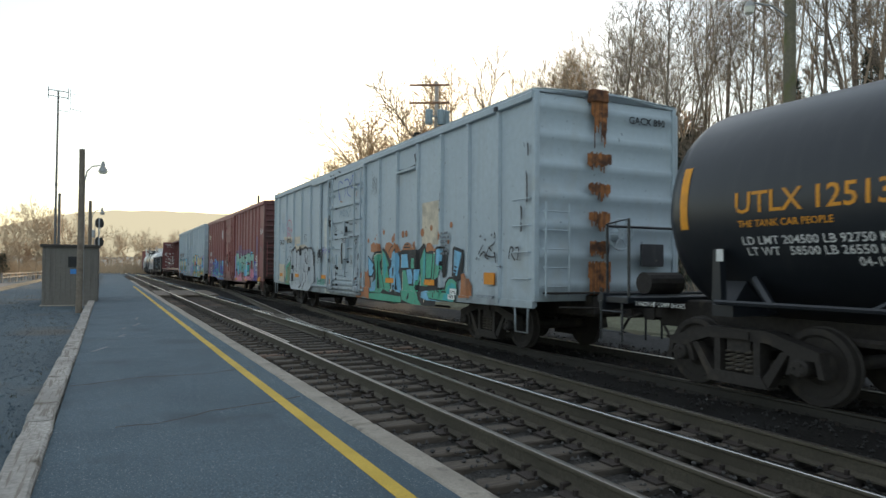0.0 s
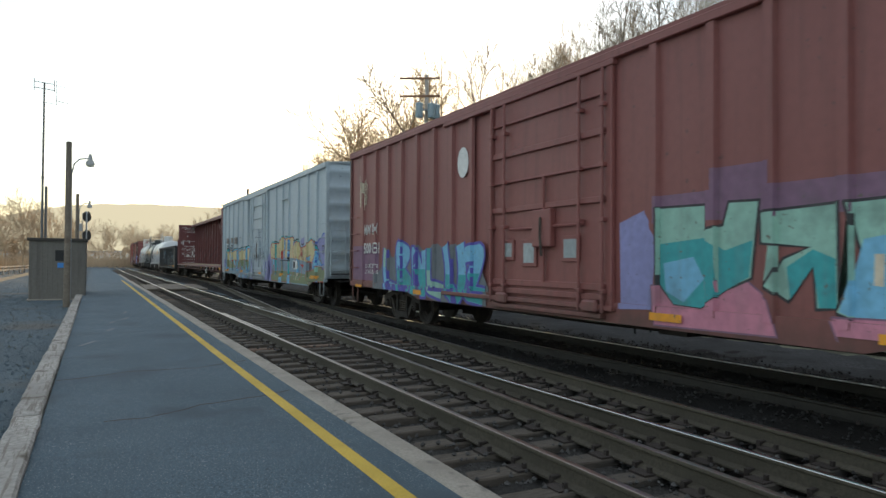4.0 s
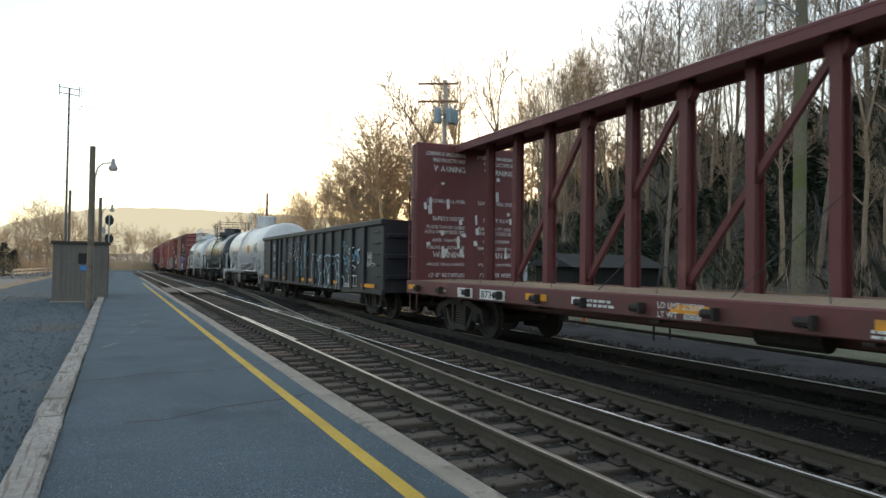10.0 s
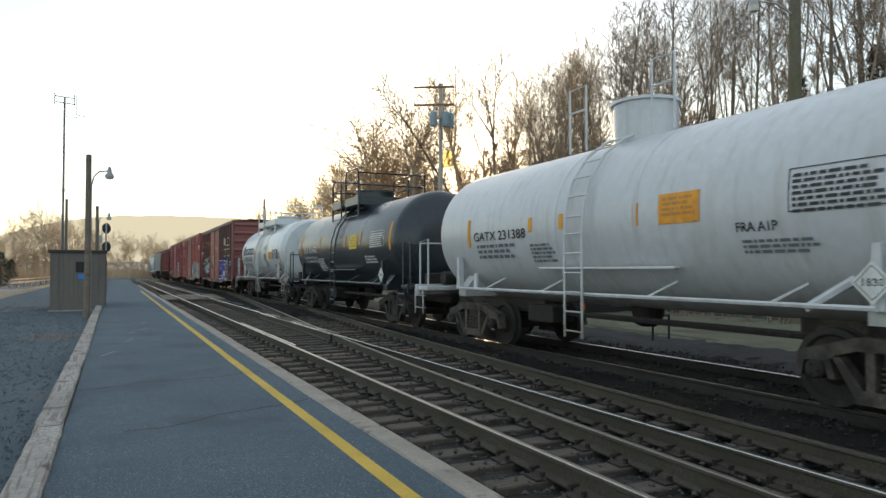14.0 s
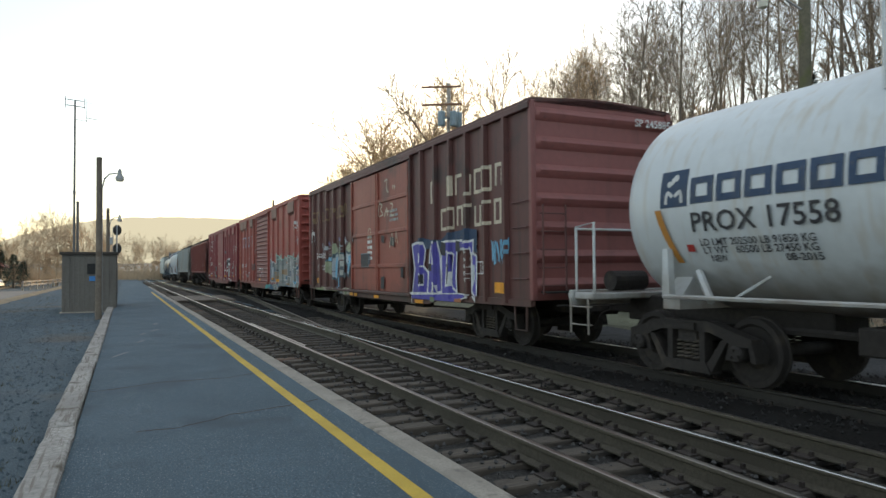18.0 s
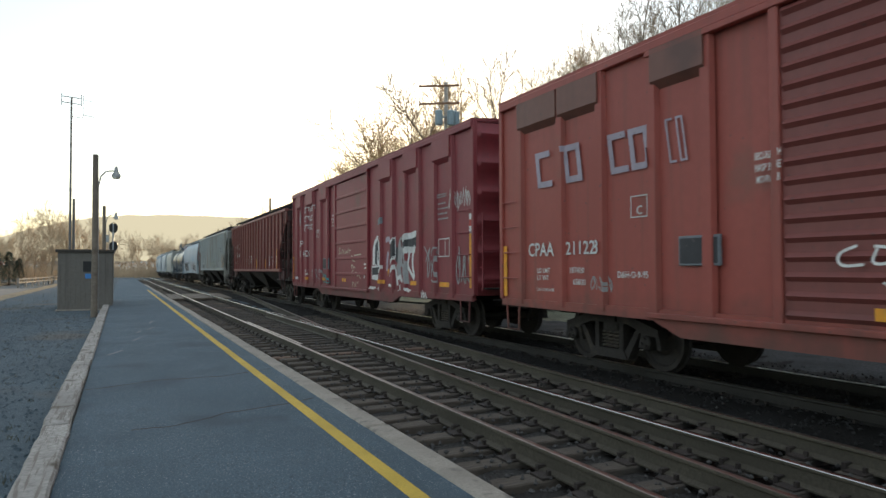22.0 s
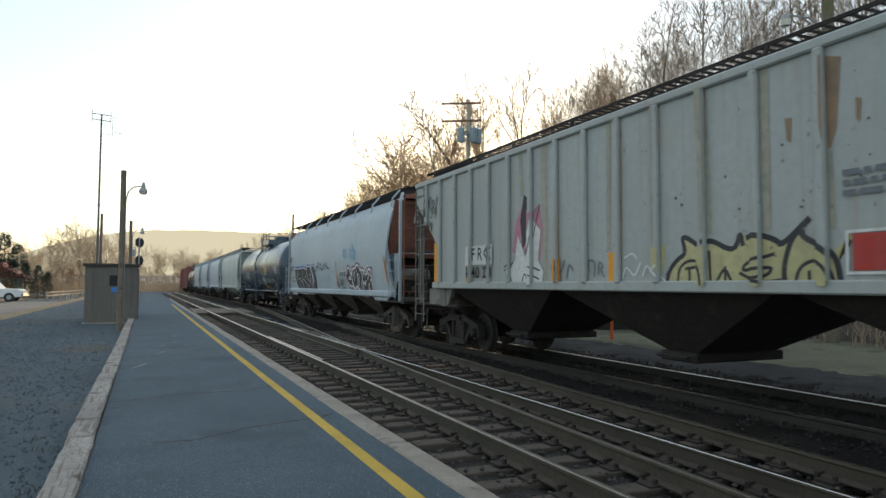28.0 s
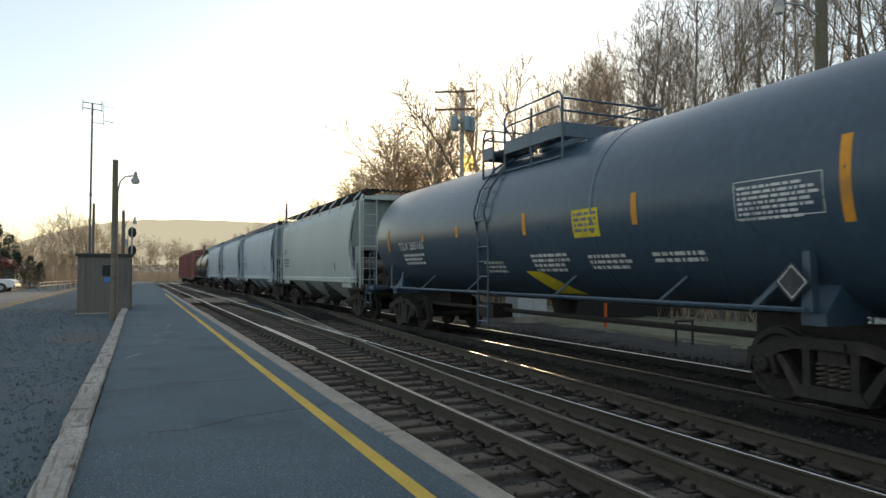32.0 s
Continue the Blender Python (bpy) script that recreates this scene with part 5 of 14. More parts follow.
pw.letter("GATX 231388", 3.0, 2.06, 0.17, "black", 1.9).lines(2.9, 1.92, 1.5, 3, 0.06, "slate", 4).letter("FRA A1P", -3.36, 1.93, 0.11, "black", 0.56).lines(-3.42, 1.8, 1.0, 3, 0.035, "slate", 8).lines(1.0, 1.9, 0.7, 5, 0.04, "slate", 9)
pw.lay("lettering", car, "black stencilled lettering and amber stripes")
sg = Paintwork(lambda y, z: 1.44)
placard(sg, -4.31, 1.37, 0.21, "white", "1830")
sg.lay("placard", car, "white diamond hazard placard reading 1830", True)
part("tie_strap", Geo().tube([(-1.47, -4.5, 1.6), (-1.47, -4.9, 1.72), (-1.47, -5.1, 1.7)], 0.035, 6), WHITE_T, car)
for y in (-0.7, 1.3):
    g = Geo().tube([(-0.75, y, 3.5), (-0.75, y, 4.6), (-0.75, y - 0.45, 4.6), (-0.75, y - 0.45, 3.5)], 0.02, 6).tube([(-0.75, y, 4.2), (-0.75, y - 0.45, 4.2)], 0.018, 5)
    part("safety_rail", g, WHITE_T, car)
part("running_board", Geo().cbox(-1.36, -1.24, -1.7, 1.4, 1.5, 1.54, 0.01), WHITE_T, car)
end_write(car, -H + 0.62, "GATX 231388", 0.1, 2.95, 0.16, "black")
part("head_seam", Geo().tube([(-1.2, -H + 0.78, 2.42), (-0.6, -H + 0.66, 2.44), (0.6, -H + 0.66, 2.44), (1.2, -H + 0.78, 2.42)], 0.02, 5), WHITE_T, car)

# charcoal tank car with a railed platform
car, H, pw = tank_car("glossy charcoal tank car with a railed dome platform", 7.2, 19.7, GREY_T, R=1.38, zc=2.24, over=0.68, dome_y=0.1, dome=(0.62, 0.5), platform=(-1.6, 1.1, 4.65), ladder_y=0.0)
pw.shift = 0.6
pw.letter("TILX 101672", 3.56, 2.12, 0.22, "white", 1.81).letter("LD LMT 203100 LB 92150 KG", 3.41, 1.9, 0.085, "white", 1.64).letter("LT WT   59900 LB 27150 KG", 3.38, 1.76, 0.085, "white", 1.64).lines(1.68, 1.85, 0.85, 6, 0.045, "white", 3)
for y, a, b in ((3.96, 2.04, 2.85), (1.34, 2.25, 2.66), (-1.59, 2.22, 2.58), (-3.01, 2.24, 2.65), (-5.4, 2.02, 2.78)):
    pw.rect(y + 0.06, y - 0.06, a, b, "amber")
pw.rect(-2.01, -2.7, 2.13, 2.55, "yellow").lines(-2.07, 2.45, 0.55, 4, 0.05, "tawny", 6).lines(-3.33, 1.85, 0.95, 3, 0.045, "white", 7)
chart(pw, -3.86, -4.94, 2.15, 2.58, "white", 7, 4)
pw.lay("lettering", car, "white stencilled lettering and amber stripes")
sg = Paintwork(lambda y, z: 1.44)
placard(sg, -4.31, 1.36, 0.21, "white", "1830")
sg.letter("2 INCH HF COMP SHOES", H - 0.8, 1.04, 0.05, "white")
sg.lay("placard", car, "white diamond hazard placard reading 1830", True)
part("running_board", Geo().cbox(-1.36, -1.24, -1.9, 1.0, 1.48, 1.52, 0.01), GREY_T, car)

# cream tank car with a lattice step
car, H, pw = tank_car("cream white tank car with rusty stains and a railed dome platform", 20.1, 32.6, CREAM_T, over=0.85, R=1.42, zc=2.32, dome_y=-0.2, dome=(0.55, 0.42), platform=(-2.2, 1.7, 4.62), ladder_y=0.0, straps=(-1.9, 0.6), dusty=False)
pw.shift = 0.2
pw.rect(4.1, 3.63, 2.28, 2.76, "navy").start("logo_mark").stroke(((4.0, 2.33), (3.98, 2.5), (3.88, 2.42)), "white", 0.05).stroke(((3.72, 2.33), (3.74, 2.5), (3.84, 2.42)), "white", 0.05).dots(3.95, 3.8, 2.5, 2.66, 4, "white", 3, 0.05)
for i in range(6):
    y = 3.57 - 0.415 * i
    pw.outline(y - 0.36, y, 2.3, 2.63, "navy", 0.085, 0)
pw.letter("PROX 17558", 3.59, 1.95, 0.24, "char", 1.99).letter("LD LMT 202500 LB 91850 KG", 3.5, 1.77, 0.085, "char", 1.58).letter("LT WT   60500 LB 27450 KG", 3.48, 1.67, 0.085, "char", 1.56).letter("NEW", 3.4, 1.57, 0.08, "char", 0.25).letter("08-2015", 2.35, 1.57, 0.08, "char", 0.45)
for y, a, b in ((0.86, 2.0, 2.4), (0.47, 2.0, 2.4), (-1.58, 1.95, 2.28), (-1.85, 1.95, 2.28)):
    pw.rect(y + 0.06, y - 0.06, a, b, "tawny")
for y in (4.14, -4.8):
    pw.start("reflector").poly([(y + 0.05, 2.26), (y - 0.06, 2.26), (y - 0.27, 1.56), (y - 0.16, 1.56)], "tawny")
pw.rect(-2.69, -3.42, 2.0, 2.33, "amber").lines(-2.75, 2.24, 0.58, 4, 0.04, "tawny", 3).rect(-3.47, -4.55, 1.99, 2.41, "navy").lines(-3.52, 2.35, 0.98, 8, 0.026, "white", 9, 1.9)
pw.outline(-3.6, -4.26, 1.48, 1.74, "char", 0.03, 0).rect(-3.65, -4.2, 1.51, 1.71, "char").lines(-3.7, 1.66, 0.4, 2, 0.05, "grey", 2).lines(-1.7, 1.88, 0.7, 4, 0.05, "slate", 5).lines(-1.6, 2.6, 0.6, 4, 0.035, "grey", 6)
for y, z0, z1, w, ink in ((0.66, 1.75, 3.5, 0.07, "tan"), (-0.62, 1.7, 3.6, 0.09, "tan"), (-0.78, 2.2, 3.5, 0.05, "straw"), (-1.92, 2.1, 3.3, 0.06, "tan"), (-2.1, 2.6, 3.4, 0.03, "rust"), (0.45, 2.6, 3.4, 0.05, "straw")):
    pw.line(ink, w, ((y, z1), (y + 0.04, (z0 + z1) / 2), (y - 0.02, z0)))
pw.line("taupe", 0.02, ((0.95, 1.62), (-0.2, 1.6), (-1.7, 1.62)))
pw.rect(3.72, 3.6, 1.7, 1.79, "red").rect(-4.55, -4.7, 1.72, 1.8, "red")
pw.lay("lettering", car, "black stencilled lettering, data panels and amber stripes")
sg = Paintwork(lambda y, z: 1.44)
placard(sg, -4.59, 1.38, 0.22, "white", "1830")
sg.lay("placard", car, "white diamond hazard placard reading 1830", True)
end_write(car, -H + 0.87, "PROX 17558", 0.1, 3.0, 0.15, "char")
part("head_shield", Geo().lathe([(-H + 0.84, 1.0), (-H + 0.9, 1.3), (-H + 1.25, 1.44)], "y", 40, (0, 0, 2.32)), CREAM_T, car, smooth=True)
g = Geo()
for a, b in (((-0.2, 0.45), (-0.9, 1.1)), ((-0.9, 0.45), (-0.2, 1.1)), ((-0.2, 0.45), (-0.2, 1.1)), ((-0.55, 0.45), (-1.2, 1.1)), ((-0.2, 0.45), (-0.6, 0.45))):
    g.tube([(-1.5, a[0], a[1]), (-1.5, b[0], b[1])], 0.022, 5)
part("lattice_step", g, CREAM_T, car)

# long dark blue tank car near the end of the train
car, H, pw = tank_car("long glossy dark blue tank car with amber stripes", 137.9, 154.9, BLUE_T, R=1.53, zc=2.5, dome_y=0.05, dome=(0.5, 0.42), platform=(-1.6, 1.4, 4.75), ladder_y=0.75, straps=(-2.9, 1.0))
for y, a, b in ((-7.05, 2.02, 2.9), (-3.9, 2.2, 2.65), (-0.9, 2.2, 2.6), (1.95, 2.3, 2.55), (3.9, 2.3, 2.5), (6.4, 2.1, 2.7)):
    pw.rect(y + 0.06, y - 0.06, a, b, "amber")
pw.rect(-2.4, -3.08, 2.08, 2.52, "yellow").lines(-2.45, 2.42, 0.58, 4, 0.05, "slate", 6)
pw.up().poly([(-0.45, 1.55), (-1.0, 1.55), (-1.75, 1.14), (-0.9, 1.14)], "yellow")
chart(pw, -5.68, -6.8, 2.13, 2.57, "white", 7, 8)
pw.letter("TILX 265165", 5.6, 2.12, 0.2, "white", 1.7).lines(5.4, 1.95, 1.4, 3, 0.06, "white", 4).lines(-0.9, 1.8, 1.2, 4, 0.05, "white", 5).lines(-2.6, 1.75, 1.0, 3, 0.05, "white", 7).lines(-4.09, 1.75, 0.95, 2, 0.05, "white", 9).lines(1.0, 1.7, 0.8, 3, 0.05, "white", 2)
pw.lay("lettering", car, "white stencilled lettering, amber and yellow panels")
sg = Paintwork(lambda y, z: 1.46)
placard(sg, -6.37, 1.42, 0.22, "char")
sg.letter("2 INCH HF COMP SHOES", -H + 1.3, 1.03, 0.06, "white")
sg.lay("placard", car, "dark diamond placard frame", True)

# far dark tank car
tank_car("dark tank car far down the line", 209.2, 224.6, BLACK_T, R=1.5, zc=2.48, platform=(-1.3, 1.3, 4.8), ladder_y=-0.6)


# ---------------------------------------------------------------- gondola and centre beam flat car
car, H = start_car("gondola_car", "black steel gondola with ribbed sides and white graffiti", -22.75, -6.75)
X, ZT = 1.52, 2.72
for s in (-1, 1):
    part("side_wall" if s < 0 else "far_side", Geo().cbox(s * X - 0.025, s * X + 0.025, -H, H, 0.78, ZT - 0.1, 0.006), BLACK_G, car)
    part("top_chord", Geo().cbox(s * X - 0.11, s * X + 0.07, -H - 0.02, H + 0.02, ZT - 0.14, ZT + 0.02, 0.025), BLACK_G, car)
    part("side_sill", Geo().cbox(s * X - 0.06, s * X + 0.045, -H, H, 0.72, 0.86, 0.015), BLACK_G, car)
    part("end_wall", Geo().cbox(-X, X, s * H - 0.03, s * H + 0.03, 0.78, ZT, 0.006), BLACK_G, car)
    for z in (1.2, 1.75, 2.3):
        part("end_rib", Geo().cbox(-X + 0.05, X - 0.05, s * (H + 0.06) - 0.04, s * (H + 0.06) + 0.04, z - 0.06, z + 0.06, 0.015), BLACK_G, car)
part("floor", Geo().box(-X, X, -H, H, 1.02, 1.1), RUST, car)
RIBS = [-6.55, -5.45, -4.4, -3.35, -2.3, -1.25, -0.2, 0.88, 1.98, 3.2, 4.22, 5.05, 6.27]
for r in RIBS:
    part("side_rib", Geo().cbox(-X - 0.105, -X - 0.02, r - 0.085, r + 0.085, 0.8, ZT - 0.12, 0.02), BLACK_G, car)
g = Geo()
for r in RIBS:
    g.box(X + 0.02, X + 0.1, r - 0.08, r + 0.08, 0.8, ZT - 0.12)
part("far_ribs", g, BLACK_G, car)
for s in (-1, 1):
    rung_ladder(car, -X - 0.02, s * (H - 0.45) - 0.2, s * (H - 0.45) + 0.2, 1.05, 2.55, 5, BLACK_G, rails=False, name="grab_iron")
    stirrup(car, -X, s * (H - 0.4), BLACK_G)
    part("striker", Geo().cbox(-0.45, 0.45, s * (H + 0.15) - 0.15, s * (H + 0.15) + 0.15, 0.7, 1.05, 0.02), IRON, car)
underframe(car, H, None)
running_gear(car, H - 2.1)
couplers(car, H + 0.3)
strips = [(r - 0.085, r + 0.085) for r in RIBS]
pw = Paintwork(lambda y, z: X + 0.046 if z < 0.87 else (X + 0.105 if any(a <= y <= b for a, b in strips) else X + 0.026), sorted(e for q in strips for e in q), (0.87,))
pw.letter("TILX", 5.86, 2.1, 0.27, "white", 0.7).letter("3461", 5.84, 1.63, 0.24, "white", 0.64).letter("LD LMT 217100", 5.88, 1.04, 0.1, "white", 0.88).letter("LT WT  68900", 5.88, 0.9, 0.1, "white", 0.88)
pw.tag(5.75, 1.25, 0.5, 0.35, "grey", 11, 0.012, 7).letter("PULL HERE", 6.75, 0.78, 0.06, "white").letter("LIFT HERE", 6.2, 0.78, 0.06, "white")
for a, b in ((7.68, 6.85), (3.86, 3.4), (0.76, 0.3), (-0.34, -0.8), (-3.5, -3.96)):
    pw.rect(a, b, 0.9, 1.0, "amber")
pw.lay("lettering", car, "white stencilled lettering and amber reflectors")
BIG = (((-1.46, 1.84), (-1.15, 1.88), (-0.88, 1.74), (-0.74, 1.48), (-0.79, 1.13), (-0.98, 0.82), (-1.27, 0.72)), ((-1.33, 1.54), (-1.38, 1.05)), ((-1.46, 1.73), (-1.65, 1.59), (-1.81, 1.83)),
       ((-1.85, 0.74), (-1.91, 1.11), (-1.73, 1.53), (-1.81, 1.77), (-2.15, 1.85), (-2.43, 1.78)), ((-1.91, 1.75), (-2.15, 1.7), (-2.31, 1.58)), ((-2.13, 1.69), (-2.15, 1.28)), ((-1.94, 1.19), (-2.29, 1.18), (-2.57, 1.36)), ((-2.17, 1.15), (-2.2, 0.74)))
MID = (((-2.5, 1.73), (-2.6, 1.48), (-2.47, 1.23), (-2.64, 0.99), (-2.54, 0.76)), ((-2.5, 1.76), (-2.83, 1.85), (-3.13, 1.79), (-3.19, 1.68), (-3.31, 1.81), (-3.58, 1.77)), ((-2.67, 1.61), (-2.92, 1.24)),
       ((-3.26, 1.65), (-3.19, 1.3), (-2.89, 1.08)), ((-3.61, 1.55), (-3.36, 1.51), (-3.22, 1.3)), ((-2.64, 0.75), (-2.98, 0.8), (-2.98, 1.08), (-3.16, 1.25), (-3.34, 1.12), (-3.39, 0.9), (-3.32, 0.75)))
END = (((-3.71, 1.77), (-3.94, 1.83), (-4.22, 1.82), (-4.4, 1.75)), ((-3.94, 1.7), (-4.13, 1.59), (-4.29, 1.67)), ((-4.13, 1.59), (-4.15, 1.3)), ((-3.71, 1.62), (-3.89, 1.36), (-3.96, 1.11), (-3.87, 0.74)),
       ((-3.94, 1.21), (-4.22, 1.22), (-4.44, 1.31)), ((-4.15, 1.22), (-4.25, 0.74)), ((-4.44, 1.19), (-4.61, 1.14), (-4.73, 1.11), (-4.77, 0.96), (-4.69, 0.82)))
for forms in (BIG, MID, END):
    pw.start("graffiti_form")
    for q in forms:
        pw.stroke(q, "sky", 0.05).stroke(q, "white", 0.02)
pw.line("mist", 0.055, ((3.04, 2.06), (2.99, 2.28), (2.8, 2.33), (2.62, 2.21), (2.65, 2), (2.9, 1.88)))
pw.line("mist", 0.055, ((2.01, 2.11), (1.98, 2.33), (1.8, 2.39), (1.61, 2.29), (1.59, 2.1), (1.82, 1.93)))
pw.line("mist", 0.055, ((1.01, 1.88), (1.07, 2.14), (1, 2.35), (0.83, 2.4), (0.65, 2.29), (0.6, 2.1), (0.62, 1.96)))
pw.line("sky", 0.055, ((0.11, 2.08), (0.1, 2.29), (0.02, 2.36), (-0.1, 2.31), (-0.13, 2.04), (-0.14, 1.85)))
pw.line("sky", 0.055, ((-0.13, 2.2), (-0.21, 2.27), (-0.26, 2.22), (-0.25, 2), (-0.29, 1.8), (-0.31, 1.97), (-0.48, 2)))
pw.line("white", 0.024, ((3.04, 2.06), (3.09, 1.95), (2.98, 1.86)))
pw.line("white", 0.024, ((2.9, 1.88), (2.71, 2.02), (2.56, 2.01), (2.52, 1.86), (2.66, 1.63), (2.88, 1.56), (3.02, 1.7), (2.94, 1.83), (2.81, 1.84), (2.75, 1.67)))
pw.line("white", 0.024, ((1.99, 2.08), (2.1, 2.03), (2.07, 1.95), (1.98, 1.86), (1.93, 1.72), (1.8, 1.63), (1.7, 1.73), (1.81, 1.83), (1.94, 1.84), (1.67, 1.92)))
pw.line("white", 0.024, ((1.82, 1.93), (1.6, 2.03), (1.44, 1.97), (1.45, 1.78), (1.56, 1.66), (1.7, 1.69), (1.73, 1.81)))
pw.line("white", 0.024, ((1.91, 2.12), (1.73, 2.18)))
pw.line("white", 0.024, ((0.97, 1.88), (0.93, 1.78), (0.82, 1.74), (0.68, 1.81), (0.62, 1.96)))
pw.line("white", 0.024, ((0.96, 2.04), (0.76, 2.12)))
pw.line("white", 0.024, ((0.07, 2.09), (0.17, 2.02), (0.06, 1.88)))
pw.line("white", 0.024, ((0.09, 1.9), (0.08, 1.61), (-0.03, 1.42), (-0.18, 1.34), (-0.21, 1.48), (-0.13, 1.79)))
pw.line("white", 0.024, ((-0.19, 1.48), (-0.25, 1.39), (-0.36, 1.36), (-0.48, 1.42)))
pw.line("white", 0.024, ((3.97, 1.58), (3.9, 1.48), (3.94, 1.3)))
pw.line("white", 0.024, ((3.82, 1.58), (3.81, 1.33), (3.73, 1.09)))
pw.line("white", 0.024, ((3.63, 1.58), (3.69, 1.33), (3.49, 1.29), (3.73, 1.09)))
pw.line("sky", 0.032, ((1.19, 1.61), (1.15, 1.42), (1.06, 1.44), (1.05, 1.61), (1.17, 1.62)))
pw.line("sky", 0.032, ((1.02, 1.61), (0.95, 1.48), (1.07, 1.33)))
pw.line("sky", 0.032, ((0.93, 1.41), (0.89, 1.64), (0.83, 1.66), (0.85, 1.48), (0.8, 1.29)))
pw.line("sky", 0.032, ((0.76, 1.67), (0.68, 1.69), (0.61, 1.55), (0.65, 1.41), (0.73, 1.46)))
pw.line("sky", 0.032, ((0.69, 1.48), (0.67, 1.27)))
pw.line("sky", 0.032, ((0.58, 1.24), (0.59, 1.55), (0.51, 1.68)))
pw.line("sky", 0.032, ((0.48, 1.5), (0.57, 1.34), (0.44, 1.31), (0.46, 1.21), (0.6, 1.05), (0.69, 1.2)))
pw.line("sky", 0.032, ((1.09, 1.13), (1.02, 1.26), (0.81, 1.23), (0.81, 1.13), (0.94, 1.07), (0.98, 1.16), (0.9, 1.18)))
pw.line("grey", 0.012, ((1.97, 1.48), (1.92, 1.5), (1.92, 1.12)))
pw.line("grey", 0.012, ((1.85, 1.24), (1.82, 1.5), (1.77, 1.28)))
pw.line("grey", 0.012, ((1.74, 1.48), (1.71, 1.24), (1.66, 1.48)))
pw.line("sky", 0.05, ((-5.66, 2.03), (-5.48, 1.99), (-5.42, 1.86), (-5.64, 1.78), (-5.63, 1.63), (-5.44, 1.61)))
pw.line("sky", 0.05, ((-5.74, 1.63), (-5.78, 2), (-5.88, 1.75), (-5.97, 2.01), (-6, 1.61)))
pw.line("sky", 0.05, ((-6.21, 1.96), (-6.03, 1.94), (-6.06, 1.8), (-6.2, 1.7), (-6.15, 1.58), (-6, 1.56)))
pw.line("white", 0.024, ((-5.66, 2.03), (-5.48, 1.99), (-5.42, 1.86), (-5.64, 1.78), (-5.63, 1.63), (-5.44, 1.61)))
pw.line("white", 0.024, ((-6.21, 1.96), (-6.03, 1.94), (-6.06, 1.8), (-6.2, 1.7), (-6.15, 1.58), (-6, 1.56)))
pw.line("white", 0.024, ((-5.49, 1.51), (-5.94, 1.44), (-5.71, 1.41), (-5.72, 1.3)))
pw.line("white", 0.024, ((-4.96, 2.09), (-5.03, 2.06), (-4.96, 1.99), (-5.03, 1.9)))
pw.line("sky", 0.04, ((-4.6, 2.03), (-4.64, 2.22), (-4.8, 2.21), (-4.82, 2.02), (-4.6, 1.73), (-4.92, 1.67), (-4.76, 1.51), (-4.99, 1.56)))
pw.line("sky", 0.04, ((-5.03, 1.77), (-5.22, 1.51), (-5.11, 1.25), (-4.96, 1.4)))
pw.shape("amber", ((-6.57, 0.99), (-7.48, 1), (-7.47, 0.89), (-6.58, 0.89)))
pw.letter("IL 52-6", -6.89, 1.77, 0.1, "white", 0.36)
pw.letter("IW 9-6", -6.89, 1.67, 0.1, "white", 0.36)
pw.letter("IH 5-6", -6.89, 1.57, 0.1, "white", 0.36)
pw.letter("CU FT 2743", -6.89, 1.47, 0.1, "white", 0.62)
pw.outline(-5.48, -5.94, 0.88, 1.21, "white", 0.025, 1)
pw.rect(-3.04, -3.3, 0.93, 1.06, "white").letter("JOB 3298", -3.03, 1.1, 0.05, "white", 0.26).lines(-4.85, 0.92, 0.6, 2, 0.04, "white", 4)
pw.lay("graffiti", car, "white and pale blue outline graffiti")

car, H = start_car("centre_beam_flatcar", "maroon centre beam lumber flatcar, empty, with scuffed bulkheads", -46.75, -24.2)
part("deck_beam", Geo().cbox(-0.4, 0.4, -H, H, 0.62, 1.12, 0.03), MAROON_B, car)
for s in (-1, 1):
    part("side_sill", Geo().cbox(s * 1.42 - 0.06, s * 1.42 + 0.06, -H, H, 0.84, 1.16, 0.02), MAROON_B, car)
    part("deck_slope", Geo().prism([(s * 1.38, 1.16), (s * 0.3, 1.2), (s * 0.3, 1.14), (s * 1.38, 1.1)], "y", -H + 0.1, H - 0.1), WOOD_DECK, car)
for i in range(18):
    y = -H + 0.7 + i * (2 * H - 1.4) / 17
    for s in (-1,):
        part("winch", Geo().lathe([(-0.1, 0.055), (0.1, 0.055)], "y", 8, (s * 1.52, y, 0.98)).cbox(s * 1.55 - 0.05, s * 1.55 + 0.06, y - 0.14, y - 0.1, 0.9, 1.06, 0.008), IRON, car)
for s in (-1, 1):
    y = s * (H - 0.35)
    bh = part("bulkhead", Geo().cbox(-1.42, 1.42, y - 0.07, y + 0.07, 1.1, 4.5, 0.03), MAROON_B, car)
    for x in (-1.36, -0.45, 0.45, 1.36):
        part("stiffener", Geo().cbox(x - 0.07, x + 0.07, y + s * 0.07 - (0 if s > 0 else 0.16), y + s * 0.07 + (0.16 if s > 0 else 0), 1.12, 4.46, 0.02), MAROON_B, bh)
    for z in (1.3, 2.1, 2.9, 3.7, 4.4):
        part("crossbar", Geo().cbox(-1.35, 1.35, y + s * 0.07 - (0 if s > 0 else 0.12), y + s * 0.07 + (0.12 if s > 0 else 0), z - 0.05, z + 0.05, 0.015), MAROON_B, bh)
    rung_ladder(car, -1.42, y - 0.2, y + 0.2, 1.2, 3.3, 6, MAROON_B, name="ladder")
    stirrup(car, -1.44, y, MAROON_B)
    part("striker", Geo().cbox(-0.45, 0.45, s * (H + 0.15) - 0.15, s * (H + 0.15) + 0.15, 0.7, 1.05, 0.02), IRON, car)
